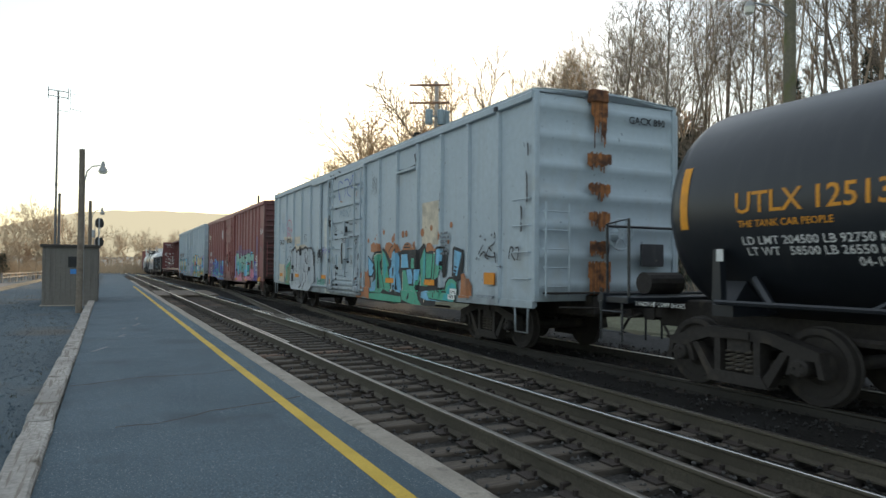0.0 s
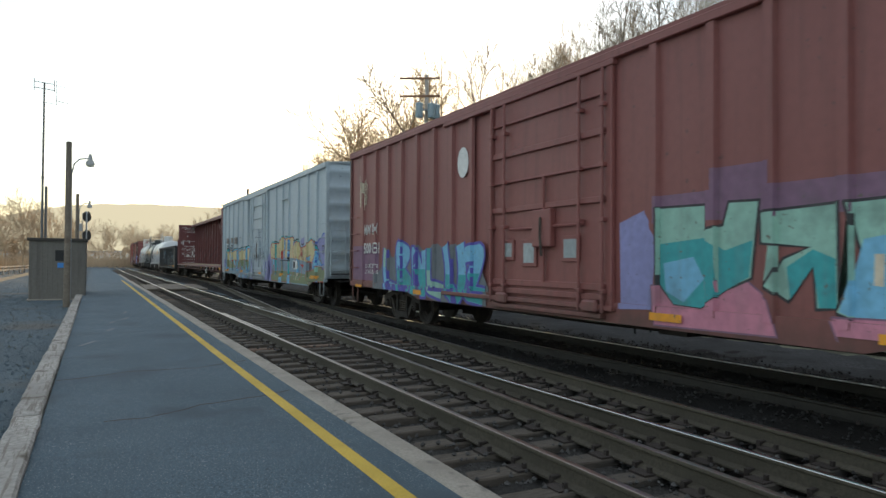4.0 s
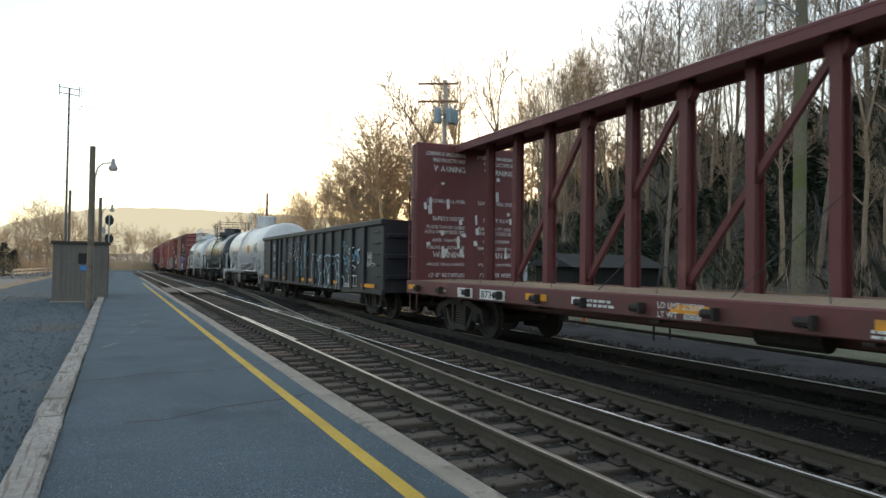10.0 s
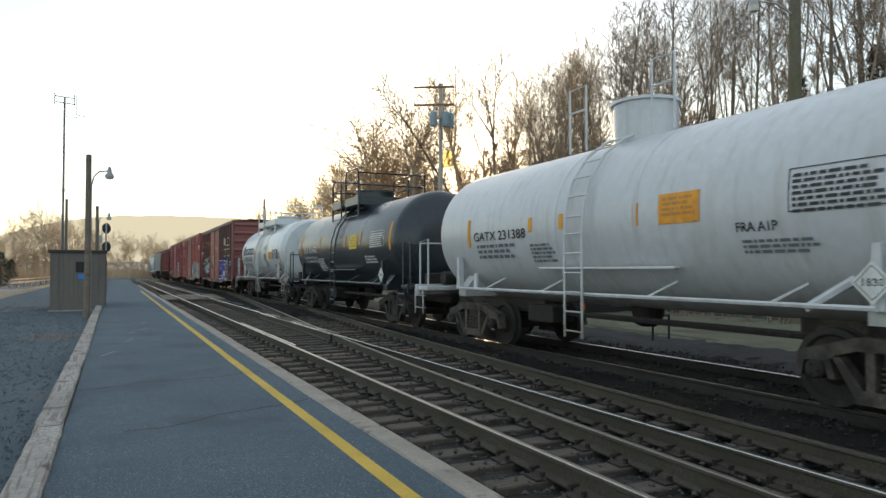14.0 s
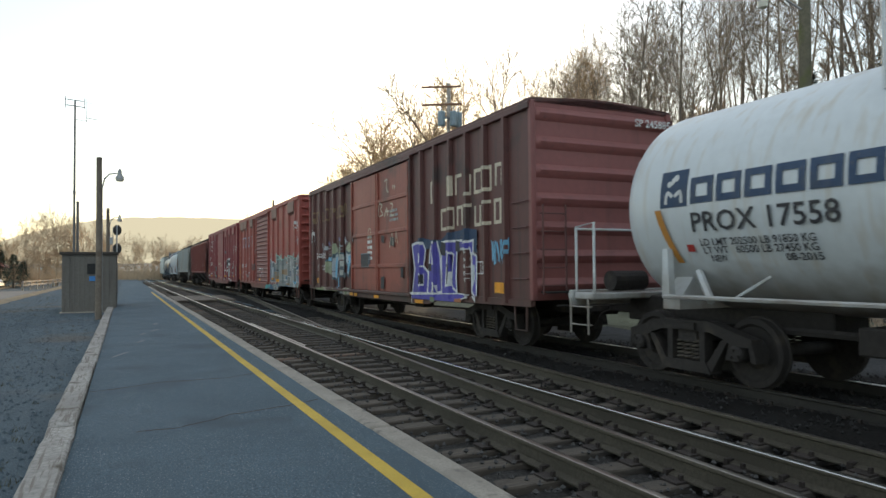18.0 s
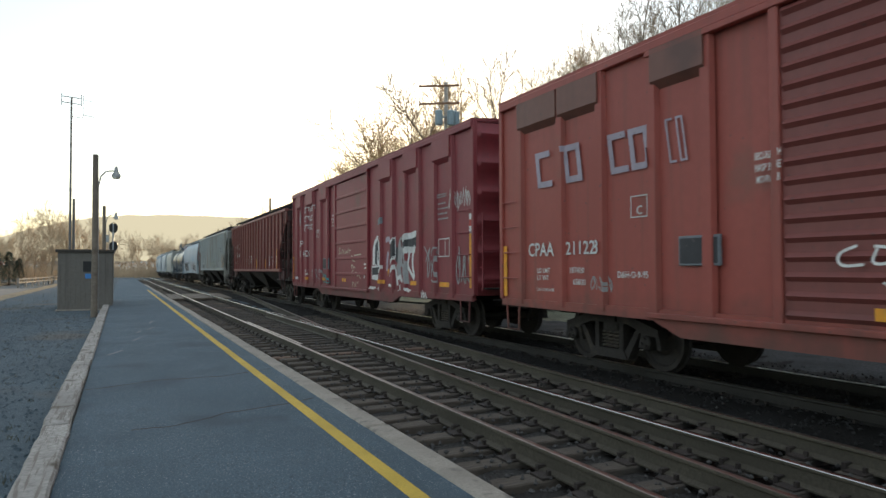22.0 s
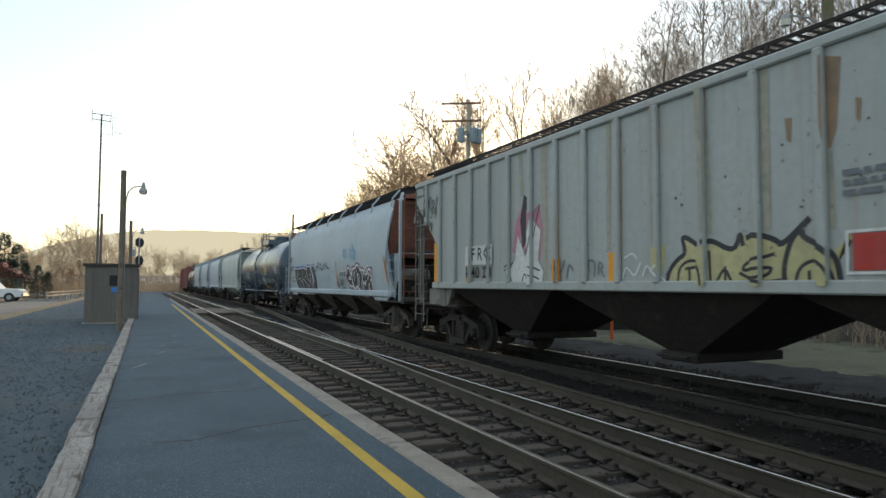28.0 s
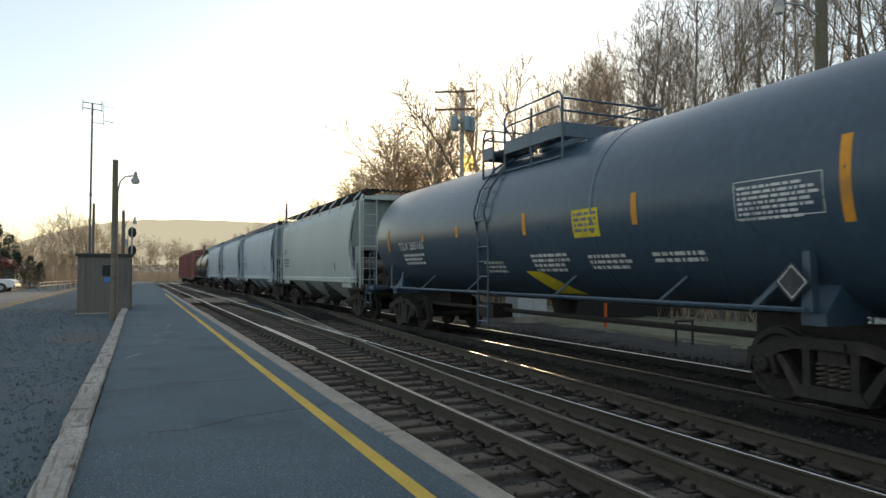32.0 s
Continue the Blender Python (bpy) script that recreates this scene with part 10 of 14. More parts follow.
pw.shape("sky", ((-9.22, 0.83), (-9.37, 0.99), (-9.47, 1.03), (-9.46, 0.85)), "red", 0.02)
pw.shape("sky", ((-9.4, 1.07), (-9.53, 1.16), (-9.52, 1.05)), "red", 0.02)
pw.dots(-7.95, -8.29, 1.24, 1.53, 12, "blue", 1, 0.03)
pw.dots(-8.39, -8.7, 1.32, 1.77, 22, "blue", 2, 0.03)
pw.dots(-8.74, -9.15, 1.23, 1.43, 10, "blue", 3, 0.03)
pw.dots(-8.43, -8.69, 0.8, 0.86, 5, "blue", 4, 0.03)
pw.shape("maroon", ((-7.62, 1.45), (-7.75, 1.45), (-7.73, 1.16), (-7.62, 1.17)))
pw.line("black", 0.035, ((-8.1, 2.17), (-8.39, 2.04), (-8.69, 1.8)))
pw.line("black", 0.035, ((-8.74, 1.68), (-8.84, 1.58)))
pw.line("black", 0.035, ((-9.04, 1.99), (-8.98, 1.86), (-9.04, 1.79)))
pw.line("black", 0.035, ((-9.09, 1.97), (-9.23, 1.94), (-9.26, 1.78)))
pw.line("black", 0.035, ((-9.01, 1.78), (-9.23, 1.77)))
pw.line("black", 0.035, ((-9.04, 1.73), (-9.12, 1.72)))
pw.line("black", 0.035, ((-9.14, 1.9), (-9.13, 1.79)))
pw.line("black", 0.035, ((-9.2, 1.99), (-9.27, 1.95)))
pw.shape("sky", ((8.1, 1.88), (7.94, 2.03), (7.83, 2.06), (7.41, 2.06), (7.28, 1.92), (7.18, 2), (6.95, 2.13), (6.55, 2.12), (6.48, 2), (6.32, 1.97), (5.91, 2.05), (5.54, 2.05), (5.44, 1.99), (5.29, 2.06), (4.92, 2.07), (4.84, 1.91), (4.72, 1.95), (4.58, 2), (4.09, 2.02), (3.96, 1.91), (3.91, 2.07), (3.62, 2.08), (3.58, 1.88), (3.38, 1.99), (3.38, 0.64), (3.91, 0.65), (6.19, 0.62), (6.24, 0.75), (8.1, 0.72), (8.19, 1.08), (7.93, 1.35), (8.16, 1.52)), "teal", 0.04)
pw.shape("sand", ((8.1, 1.78), (7.94, 1.93), (7.83, 1.96), (7.41, 1.96), (7.28, 1.82), (7.18, 1.9), (6.95, 2.03), (6.55, 2.03), (6.48, 1.91), (6.32, 1.89), (5.91, 1.97), (5.54, 1.97), (5.44, 1.91), (5.29, 1.98), (4.92, 2), (4.84, 1.83), (4.72, 1.88), (4.58, 1.93), (4.09, 1.95), (3.96, 1.84), (3.91, 2.01), (3.62, 2.02), (3.58, 1.81), (3.38, 1.93), (3.38, 1.51), (8.1, 1.5)), "red", 0.025)
pw.shape("olive", ((8.05, 1.52), (3.38, 1.52), (3.38, 1.24), (4.09, 1.15), (6.95, 1.09), (7.96, 1.09)))
pw.shape("mist", ((8.1, 0.98), (6.95, 1.08), (4.09, 1.15), (3.38, 1.22), (3.38, 0.64), (3.91, 0.65), (6.19, 0.62), (6.24, 0.75), (8.1, 0.72)))
pw.shape("sky", ((8.1, 1.78), (7.94, 1.9), (7.8, 1.6), (7.66, 1.43), (7.96, 1.45)), "red", 0.02)
pw.dots(8.05, 7.72, 1.48, 1.85, 3, "blue", 1010, 0.026)
pw.shape("sky", ((7.18, 1.88), (6.97, 1.91), (6.9, 1.44), (7.13, 1.4)), "red", 0.02)
pw.dots(7.13, 6.95, 1.45, 1.86, 3, "blue", 1080, 0.026)
pw.shape("sky", ((6.55, 1.48), (6.24, 1.5), (6.32, 1.15), (6.52, 1.14)), "red", 0.02)
pw.dots(6.5, 6.28, 1.19, 1.46, 3, "blue", 1136, 0.026)
pw.shape("sky", ((6, 1.48), (5.76, 1.52), (5.48, 1.26), (5.79, 1.21), (5.98, 1.31)), "red", 0.02)
pw.dots(5.96, 5.51, 1.24, 1.48, 3, "blue", 1190, 0.026)
pw.shape("sky", ((5.36, 1.59), (5.24, 1.64), (5.1, 1.53), (5.21, 1.49)), "red", 0.02)
pw.dots(5.32, 5.13, 1.53, 1.6, 3, "blue", 1262, 0.026)
pw.shape("sky", ((5.34, 1.22), (5.05, 1.28), (4.89, 1.18), (5.01, 1.04), (5.13, 1.07)), "red", 0.02)
pw.dots(5.31, 4.92, 1.07, 1.24, 3, "blue", 1264, 0.026)
pw.shape("sky", ((4.84, 1.83), (4.61, 1.87), (4.63, 1.4), (4.93, 1.52)), "red", 0.02)
pw.dots(4.9, 4.64, 1.43, 1.84, 3, "blue", 1328, 0.026)
pw.shape("sky", ((4.33, 1.46), (4.19, 1.15), (4.37, 1.12)), "red", 0.02)
pw.dots(4.34, 4.21, 1.16, 1.43, 3, "blue", 1402, 0.026)
pw.shape("sky", ((4.07, 1.48), (3.83, 1.49), (3.83, 1.22), (3.91, 1.21)), "red", 0.02)
pw.dots(4.04, 3.85, 1.24, 1.46, 3, "blue", 1444, 0.026)
pw.shape("sky", ((3.93, 1.84), (3.88, 1.95), (3.89, 1.74)), "red", 0.02)
pw.dots(3.91, 3.9, 1.78, 1.92, 3, "blue", 1466, 0.026)
pw.shape("sky", ((3.58, 1.81), (3.38, 1.88), (3.38, 1.27), (3.57, 1.28)), "red", 0.02)
pw.dots(3.56, 3.4, 1.3, 1.85, 3, "blue", 1530, 0.026)
pw.shape("sky", ((5.79, 0.63), (5.53, 0.76), (5.36, 0.63)), "red", 0.02)
pw.dots(5.76, 5.39, 0.63, 0.74, 3, "blue", 1212, 0.026)
pw.shape("sky", ((4.4, 0.84), (4.06, 0.89), (3.97, 0.65), (4.41, 0.62)), "red", 0.02)
pw.dots(4.38, 4, 0.64, 0.86, 3, "blue", 1392, 0.026)
pw.shape("sky", ((8.19, 1.04), (7.96, 1.16), (7.43, 1.07), (7.82, 0.99)), "red", 0.02)
pw.dots(8.13, 7.48, 1.03, 1.12, 3, "blue", 1004, 0.026)
pw.line("black", 0.04, ((8.08, 1.86), (7.88, 2.05), (7.31, 2.07), (7.26, 1.86), (7.02, 2.15), (6.5, 2.16), (6.46, 1.98), (6.3, 1.96), (5.92, 2.05)))
pw.line("black", 0.04, ((5.87, 2.09), (5.54, 2.09), (5.41, 2.04), (5.24, 2.09), (4.89, 2.1)))
pw.line("black", 0.04, ((4.84, 2.04), (4.81, 1.93), (4.72, 2.05), (3.98, 2.08), (3.91, 2.12), (3.67, 2.13)))
pw.line("black", 0.04, ((3.65, 2.11), (3.5, 2.11), (3.46, 2.07), (3.38, 2.14)))
pw.line("red", 0.022, ((7.96, 1.39), (7.64, 1.35)))
pw.line("red", 0.022, ((7.64, 1.42), (7.66, 1.02)))
pw.line("red", 0.022, ((5.15, 1.48), (5.19, 1.19)))
pw.line("red", 0.022, ((5.05, 1.48), (5.08, 1.2)))
pw.line("red", 0.022, ((4.83, 1.46), (4.57, 1.22), (4.6, 0.79), (4.75, 0.65)))
pw.line("red", 0.022, ((3.85, 1.19), (3.74, 0.98), (3.68, 0.72)))
pw.line("red", 0.022, ((3.53, 1.26), (3.54, 0.94), (3.5, 0.74)))
pw.shape("sky", ((3.54, 2.01), (3.37, 1.99), (2.81, 2.09), (2.62, 1.96), (2.55, 2.14), (1.96, 2.14), (1.91, 2.03), (2.04, 1.72), (1.91, 1.56), (1.99, 1.25), (2.15, 0.92), (2.21, 0.63), (3.54, 0.54)), "teal", 0.04)
pw.shape("sand", ((3.54, 1.93), (2.91, 2.01), (2.94, 1.53), (3.54, 1.52)), "red", 0.025)
pw.shape("olive", ((3.54, 1.52), (2.5, 1.53), (2.21, 1.48), (2.15, 1.35), (2.32, 1.01), (3.54, 1.06)))
pw.shape("sand", ((2.51, 2.03), (2, 2.03), (2.22, 1.46), (2.5, 1.53)), "red", 0.025)
pw.shape("mist", ((3.54, 1.1), (2.32, 1.01), (2.25, 0.62), (3.54, 0.54)))
pw.shape("sky", ((2.8, 1.92), (2.62, 1.94), (2.74, 1.51), (2.88, 1.51)), "red", 0.02)
pw.dots(2.86, 2.65, 1.55, 1.9, 8, "blue", 1392, 0.026)
pw.shape("sky", ((2.52, 0.97), (2.32, 1.23), (2.37, 0.89)), "red", 0.02)
pw.dots(2.5, 2.34, 0.91, 1.2, 8, "blue", 1436, 0.026)
pw.shape("sky", ((3.46, 0.81), (3.16, 0.86), (3.09, 0.61), (3.46, 0.59)), "red", 0.02)
pw.dots(3.43, 3.12, 0.61, 0.82, 8, "blue", 1300, 0.026)
pw.shape("sky", ((2.82, 0.8), (2.62, 0.84), (2.59, 0.62), (2.8, 0.62)), "red", 0.02)
pw.dots(2.79, 2.62, 0.63, 0.81, 8, "blue", 1390, 0.026)
pw.shape("slate", ((3.3, 1.51), (2.65, 1.5), (2.66, 1.13), (3.31, 1.15)), "black", 0.03)
pw.line("black", 0.04, ((3.23, 2.1), (2.98, 2.17), (2.78, 1.95), (2.55, 2.17), (1.99, 2.17), (1.89, 2.06), (2.01, 1.72), (1.88, 1.61)))
pw.line("black", 0.04, ((1.88, 1.3), (2.21, 0.91), (2.24, 0.63)))
pw.shape("teal", ((7.87, 2.06), (7.28, 2.06), (7.17, 1.87), (7.22, 1.95), (7.84, 1.95), (8.07, 1.7), (8.14, 1.11), (8.23, 1.38), (8.18, 1.7)))
pw.shape("sky", ((8, 1.79), (7.87, 1.82), (7.6, 1.56), (7.57, 1.39), (7.8, 1.46), (7.96, 1.59)), "red", 0.02)
pw.shape("sky", ((8.13, 1.15), (8.04, 1.38), (7.96, 1.35), (7.87, 1.12), (7.55, 1.09), (7.28, 1.22), (7.31, 1.08), (7.67, 0.99), (8, 0.99)), "red", 0.02)
pw.shape("blue", ((7.95, 1.72), (7.93, 1.74), (7.91, 1.72), (7.93, 1.71)))
pw.shape("blue", ((7.86, 1.72), (7.84, 1.74), (7.82, 1.72), (7.84, 1.71)))
pw.shape("blue", ((7.73, 1.58), (7.71, 1.6), (7.69, 1.58), (7.71, 1.57)))
pw.shape("blue", ((7.67, 1.46), (7.65, 1.48), (7.63, 1.46), (7.65, 1.45)))
pw.shape("blue", ((7.82, 1.52), (7.8, 1.54), (7.78, 1.52), (7.8, 1.51)))
pw.shape("blue", ((7.89, 1.6), (7.87, 1.61), (7.85, 1.6), (7.87, 1.58)))
pw.shape("blue", ((7.95, 1.72), (7.93, 1.74), (7.91, 1.72), (7.93, 1.71)))
pw.shape("blue", ((7.86, 1.72), (7.84, 1.74), (7.82, 1.72), (7.84, 1.71)))
pw.shape("blue", ((7.73, 1.58), (7.71, 1.6), (7.69, 1.58), (7.71, 1.57)))
pw.shape("blue", ((8.09, 1.15), (8.07, 1.17), (8.05, 1.16), (8.07, 1.14)))
pw.shape("blue", ((8.01, 1.34), (7.99, 1.36), (7.97, 1.34), (7.99, 1.33)))
pw.shape("blue", ((7.95, 1.32), (7.93, 1.33), (7.91, 1.32), (7.93, 1.3)))
pw.shape("blue", ((7.87, 1.13), (7.85, 1.14), (7.83, 1.13), (7.85, 1.11)))
pw.shape("blue", ((7.6, 1.1), (7.58, 1.11), (7.56, 1.1), (7.58, 1.08)))
pw.shape("blue", ((7.37, 1.21), (7.35, 1.22), (7.33, 1.21), (7.35, 1.19)))
pw.shape("blue", ((7.39, 1.09), (7.37, 1.1), (7.35, 1.09), (7.37, 1.07)))
pw.shape("blue", ((7.7, 1.01), (7.68, 1.03), (7.67, 1.02), (7.68, 1)))
pw.shape("blue", ((7.98, 1.01), (7.96, 1.03), (7.94, 1.01), (7.96, 1)))
pw.shape("blue", ((8.09, 1.15), (8.07, 1.17), (8.05, 1.16), (8.07, 1.14)))
pw.shape("blue", ((8.01, 1.34), (7.99, 1.36), (7.97, 1.34), (7.99, 1.33)))
pw.line("black", 0.05, ((7.14, 1.92), (7.25, 2.09), (7.87, 2.1), (7.94, 2.01), (8.21, 1.7), (8.18, 1.56), (8.28, 1.4), (8.14, 1.22), (8.07, 0.96), (7.87, 0.87), (7.67, 0.82)))
pw.lay("graffiti", car, "sand yellow and blue graffiti lettering with red lines")
for a, b in ((-7.84, -8.75), (-3.8, -4.2), (8.1, 7.3), (4.0, 3.5)):
    pw.rect(a, b, 0.92, 1.02, "amber")
pw.rect(8.1, 7.28, 2.36, 2.64, "taupe").rect(6.57, 6.15, 2.36, 2.64, "taupe").rect(5.78, 4.94, 2.3, 2.64, "taupe").letter("GACX", 8.06, 2.4, 0.2, "char", 0.74).letter("LD LMT", 7.75, 2.2, 0.08, "char").letter("LT WT", 7.75, 2.08, 0.08, "char").letter("207800", 6.6, 2.2, 0.09, "char", 0.42).letter("78200", 6.5, 2.06, 0.09, "char", 0.36).letter("589", 5.62, 2.36, 0.24, "black", 0.52).outline(-5.67, -6.18, 1.2, 1.5, "white", 0.03, 2).rect(-5.7, -6.15, 1.23, 1.47, "char").outline(4.28, 4.02, 2.37, 2.63, "black", 0.014, 0).letter("PLATE", 4.26, 2.53, 0.05, "black", 0.2).letter("E", 4.18, 2.4, 0.09, "black")
pw.lay("lettering", car, "black stencilled lettering and amber reflectors")
pw.letter("CLOSE AND LOCK DOORS BEFORE MOVING CAR", 0.51, 2.45, 0.06, "char", 1.14).letter("OPENING 10-0 X 10-6", -0.26, 2.66, 0.05, "slate", 0.6)
pw.start("graffiti_patch").cloud(1.6, 0.9, 0.68, 1.6, "lilac", 4, 0.5, 4).cloud(-1.1, -1.9, 0.66, 1.7, "lilac", 6, 0.4, 4).tag(0.66, 1.42, 0.5, 0.4, "char", 31, 0.02, 4).tag(-0.6, 1.5, 0.35, 0.4, "char", 32, 0.02, 3).tag(0.1, 1.35, 0.3, 0.5, "char", 33, 0.02, 2)
pw.letter("UNLATCH", -1.08, 1.8, 0.075, "char", 0.4).letter("TO CLOSE", -1.08, 1.7, 0.075, "char", 0.4).letter("DOOR", -1.08, 1.6, 0.075, "char", 0.23).rect(-0.28, -0.71, 0.89, 1.0, "amber")
pw.lay("lettering", car)
sg = Paintwork(lambda y, z: 1.692)
sg.letter("OPEN CLOSE", 0.13, 2.22, 0.055, "char", 0.4).rect(0.13, -0.27, 2.31, 2.32, "char")
sg.lay("lettering", car)
part("vent_lip", Geo().cbox(-1.62, -1.53, -4.9, -3.95, 3.76, 3.82, 0.01), WHITE_A, car)
for z0, z1, w in ((4.1, 4.7, 0.32), (3.45, 3.6, 0.42), (2.95, 3.1, 0.42), (2.5, 2.62, 0.42), (0.95, 1.9, 0.36)):
    part("soot_patch", Geo().cbox(-w / 2 + 0.05, w / 2 + 0.05, -H - 0.118, -H - 0.112, z0 - 0.1, z1, 0.002), plain("soot_brown", (0.06, 0.04, 0.033), 0.9) if z0 > 4 else bpy.data.materials["soot_brown"], car)
part("end_placard_board", Geo().cbox(0.62, 1.15, -H - 0.16, -H - 0.12, 1.55, 1.95, 0.01), INK["char"], car)
end_write(car, -H - 0.06, "GACX 588", 0.42, 4.1, 0.13, "black")

# brown boxcar with big red double doors and a worn company name
RB = even(-6.82, -2.95, 6) + even(3.5, 7.0, 5)
car, H, pw = boxcar("dark brown boxcar with faded red double doors and violet graffiti", 33.6, 48.95, 4.4, RB, (-2.25, 2.42), BROWN_S, rib_w=0.12, rib_d=0.09, door_coat=RED_DOOR, door_kind="double", end_ribs=7, end_coat=MAROON_A, belly=0.7)
pw.blocks(-3.4, 3.0, 8, 0.3, 0.5, "cream", 0.42, (1,)).blocks(-3.95, 2.35, 7, 0.28, 0.48, "cream", 0.42)
pw.blocks(7.3, 3.2, 13, 0.24, 0.42, "bronze", 0.4, (5,), -0.25).letter("S P", 6.45, 2.27, 0.18, "grey", 0.68).letter("245 885", 6.79, 1.92, 0.2, "white", 1.25).rect(5.18, 4.91, 2.02, 2.24, "maroon").outline(4.91, 5.18, 2.02, 2.24, "white", 0.012, 0).letter("C", 5.08, 2.05, 0.1, "white").letter("LD LMT 151600", 6.6, 1.62, 0.08, "white", 1.0).letter("LT WT  66200", 6.6, 1.5, 0.08, "white", 1.0)
pw.letter("EW 10-8 H 8-0", -5.05, 1.98, 0.08, "white", 0.62).letter("EW 9-7 H 14-5", -5.05, 1.82, 0.08, "white", 0.62).letter("IL 50-7", -5.05, 1.66, 0.08, "white").letter("IW 9-6", -5.05, 1.52, 0.08, "white").letter("IH 10-11", -5.05, 1.38, 0.08, "white").letter("CU FT 5283", -5.05, 1.24, 0.08, "white").outline(-5.6, -6.05, 1.4, 1.65, "white", 0.02, 1)
for a, b, z in ((-6.35, -6.85, 1.05), (-2.55, -3.05, 0.7), (-4.0, -4.5, 0.7), (0.4, 0.0, 0.72), (2.2, 1.9, 0.72), (5.0, 4.6, 0.72)):
    pw.rect(a, b, z, z + (0.2 if z > 1 else 0.09), "amber")
pw.lines(-0.9, 3.0, 0.6, 3, 0.07, "grey", 4).lines(0.9, 2.4, 0.4, 5, 0.09, "white", 7)
pw.lay("lettering", car, "worn cream and white lettering and amber reflectors")
pw.tag(-6.2, 1.5, 0.7, 0.7, "sky", 4, 0.03, 6)
pw.shape("celery", ((4.68, 1.19), (4.58, 1.78), (4.61, 2.05), (4.46, 2.2), (4.36, 2.38), (4.26, 2.4), (4.13, 2.28), (4.01, 2.21), (4.01, 1.21)))
pw.shape("celery", ((3.94, 2.26), (3.79, 2.3), (3.7, 2.19), (3.78, 1.9), (3.97, 1.84)))
pw.shape("celery", ((3.15, 2.15), (3.05, 2.27), (2.86, 2.34), (2.79, 2.39), (2.7, 2.32), (2.55, 2.19), (2.5, 2.08), (2.84, 2.04)))
pw.shape("celery", ((5.35, 1.81), (4.76, 1.82), (4.79, 1.33), (5.35, 1.45)))
pw.shape("celery", ((2.53, 2.15), (2.36, 2.15), (2.35, 1.5), (2.54, 1.52)))
pw.shape("sky", ((5.24, 1.82), (5.1, 2), (4.91, 1.92), (4.75, 1.98), (4.75, 1.79)), "harbour", 0.03)
pw.shape("silver", ((4.48, 1.29), (4.44, 1.78), (4.3, 2.02), (4.1, 2.07), (3.94, 2.01), (3.88, 1.88), (4.01, 1.66), (4.08, 1.25), (4.2, 1.18)), "harbour", 0.07)
pw.shape("sky", ((4.31, 1.3), (4.29, 1.67), (4.17, 1.92), (4.04, 1.94), (4.08, 1.66), (4.15, 1.26)))
pw.shape("ivory", ((3.79, 1.58), (3.75, 1.85), (3.59, 2.01), (3.4, 2.05), (3.31, 1.9), (3.34, 1.55), (3.43, 1.31), (3.69, 1.3)), "harbour", 0.06)
pw.shape("silver", ((3.13, 2.1), (2.84, 2.02), (2.51, 2.07), (2.53, 1.73), (2.73, 1.65), (2.8, 1.45), (2.88, 1.3), (3.05, 1.39), (2.97, 1.66), (3.15, 1.72)), "harbour", 0.08)
pw.shape("sky", ((2.87, 1.94), (2.66, 1.97), (2.69, 1.74), (2.86, 1.44), (2.95, 1.42), (2.91, 1.73)))
pw.shape("slate", ((3.87, 1.31), (3.88, 1.24), (3.98, 1.2), (4.08, 1.23), (4.09, 1.31), (4.07, 1.39), (3.98, 1.42), (3.88, 1.39)))
pw.shape("slate", ((3.18, 1.34), (3.2, 1.26), (3.28, 1.23), (3.37, 1.26), (3.38, 1.34), (3.36, 1.41), (3.28, 1.44), (3.19, 1.41)))
pw.shape("slate", ((3.38, 1.55), (3.39, 1.5), (3.45, 1.48), (3.52, 1.5), (3.52, 1.56), (3.51, 1.61), (3.45, 1.63), (3.39, 1.61)))
pw.shape("maroon", ((3.59, 1.93), (3.55, 1.93), (3.54, 1.9), (3.57, 1.9)))
pw.shape("maroon", ((3.7, 1.76), (3.63, 1.77), (3.61, 1.74), (3.67, 1.73)))
pw.shape("maroon", ((3.52, 1.83), (3.43, 1.83), (3.4, 1.8), (3.47, 1.8)))
pw.shape("maroon", ((2.82, 2.19), (2.78, 2.19), (2.77, 2.17), (2.8, 2.16)))
pw.shape("maroon", ((2.92, 2.24), (2.87, 2.24), (2.85, 2.22), (2.9, 2.21)))
pw.shape("maroon", ((2.71, 2.2), (2.64, 2.2), (2.61, 2.17), (2.67, 2.17)))
pw.shape("maroon", ((2.75, 1.94), (2.72, 1.95), (2.71, 1.92), (2.74, 1.92)))
pw.shape("maroon", ((3.08, 1.87), (3.02, 1.88), (3, 1.85), (3.05, 1.85)))
pw.shape("maroon", ((3.35, 1.75), (3.27, 1.76), (3.24, 1.73), (3.31, 1.72)))
pw.shape("maroon", ((4.48, 1.63), (4.43, 1.64), (4.41, 1.61), (4.45, 1.6)))
pw.shape("maroon", ((4.43, 1.47), (4.35, 1.48), (4.32, 1.45), (4.39, 1.44)))
pw.shape("maroon", ((2.95, 1.78), (2.87, 1.79), (2.84, 1.76), (2.91, 1.75)))
pw.shape("maroon", ((2.6, 1.93), (2.57, 1.94), (2.55, 1.91), (2.58, 1.91)))
pw.shape("maroon", ((3.56, 1.69), (3.5, 1.69), (3.47, 1.66), (3.53, 1.66)))
pw.shape("maroon", ((3.99, 1.57), (3.9, 1.58), (3.86, 1.55), (3.94, 1.54)))
pw.shape("maroon", ((4.95, 1.64), (4.9, 1.65), (4.87, 1.62), (4.92, 1.6)))
pw.shape("maroon", ((5.17, 1.59), (5.08, 1.6), (5.05, 1.56), (5.13, 1.55)))
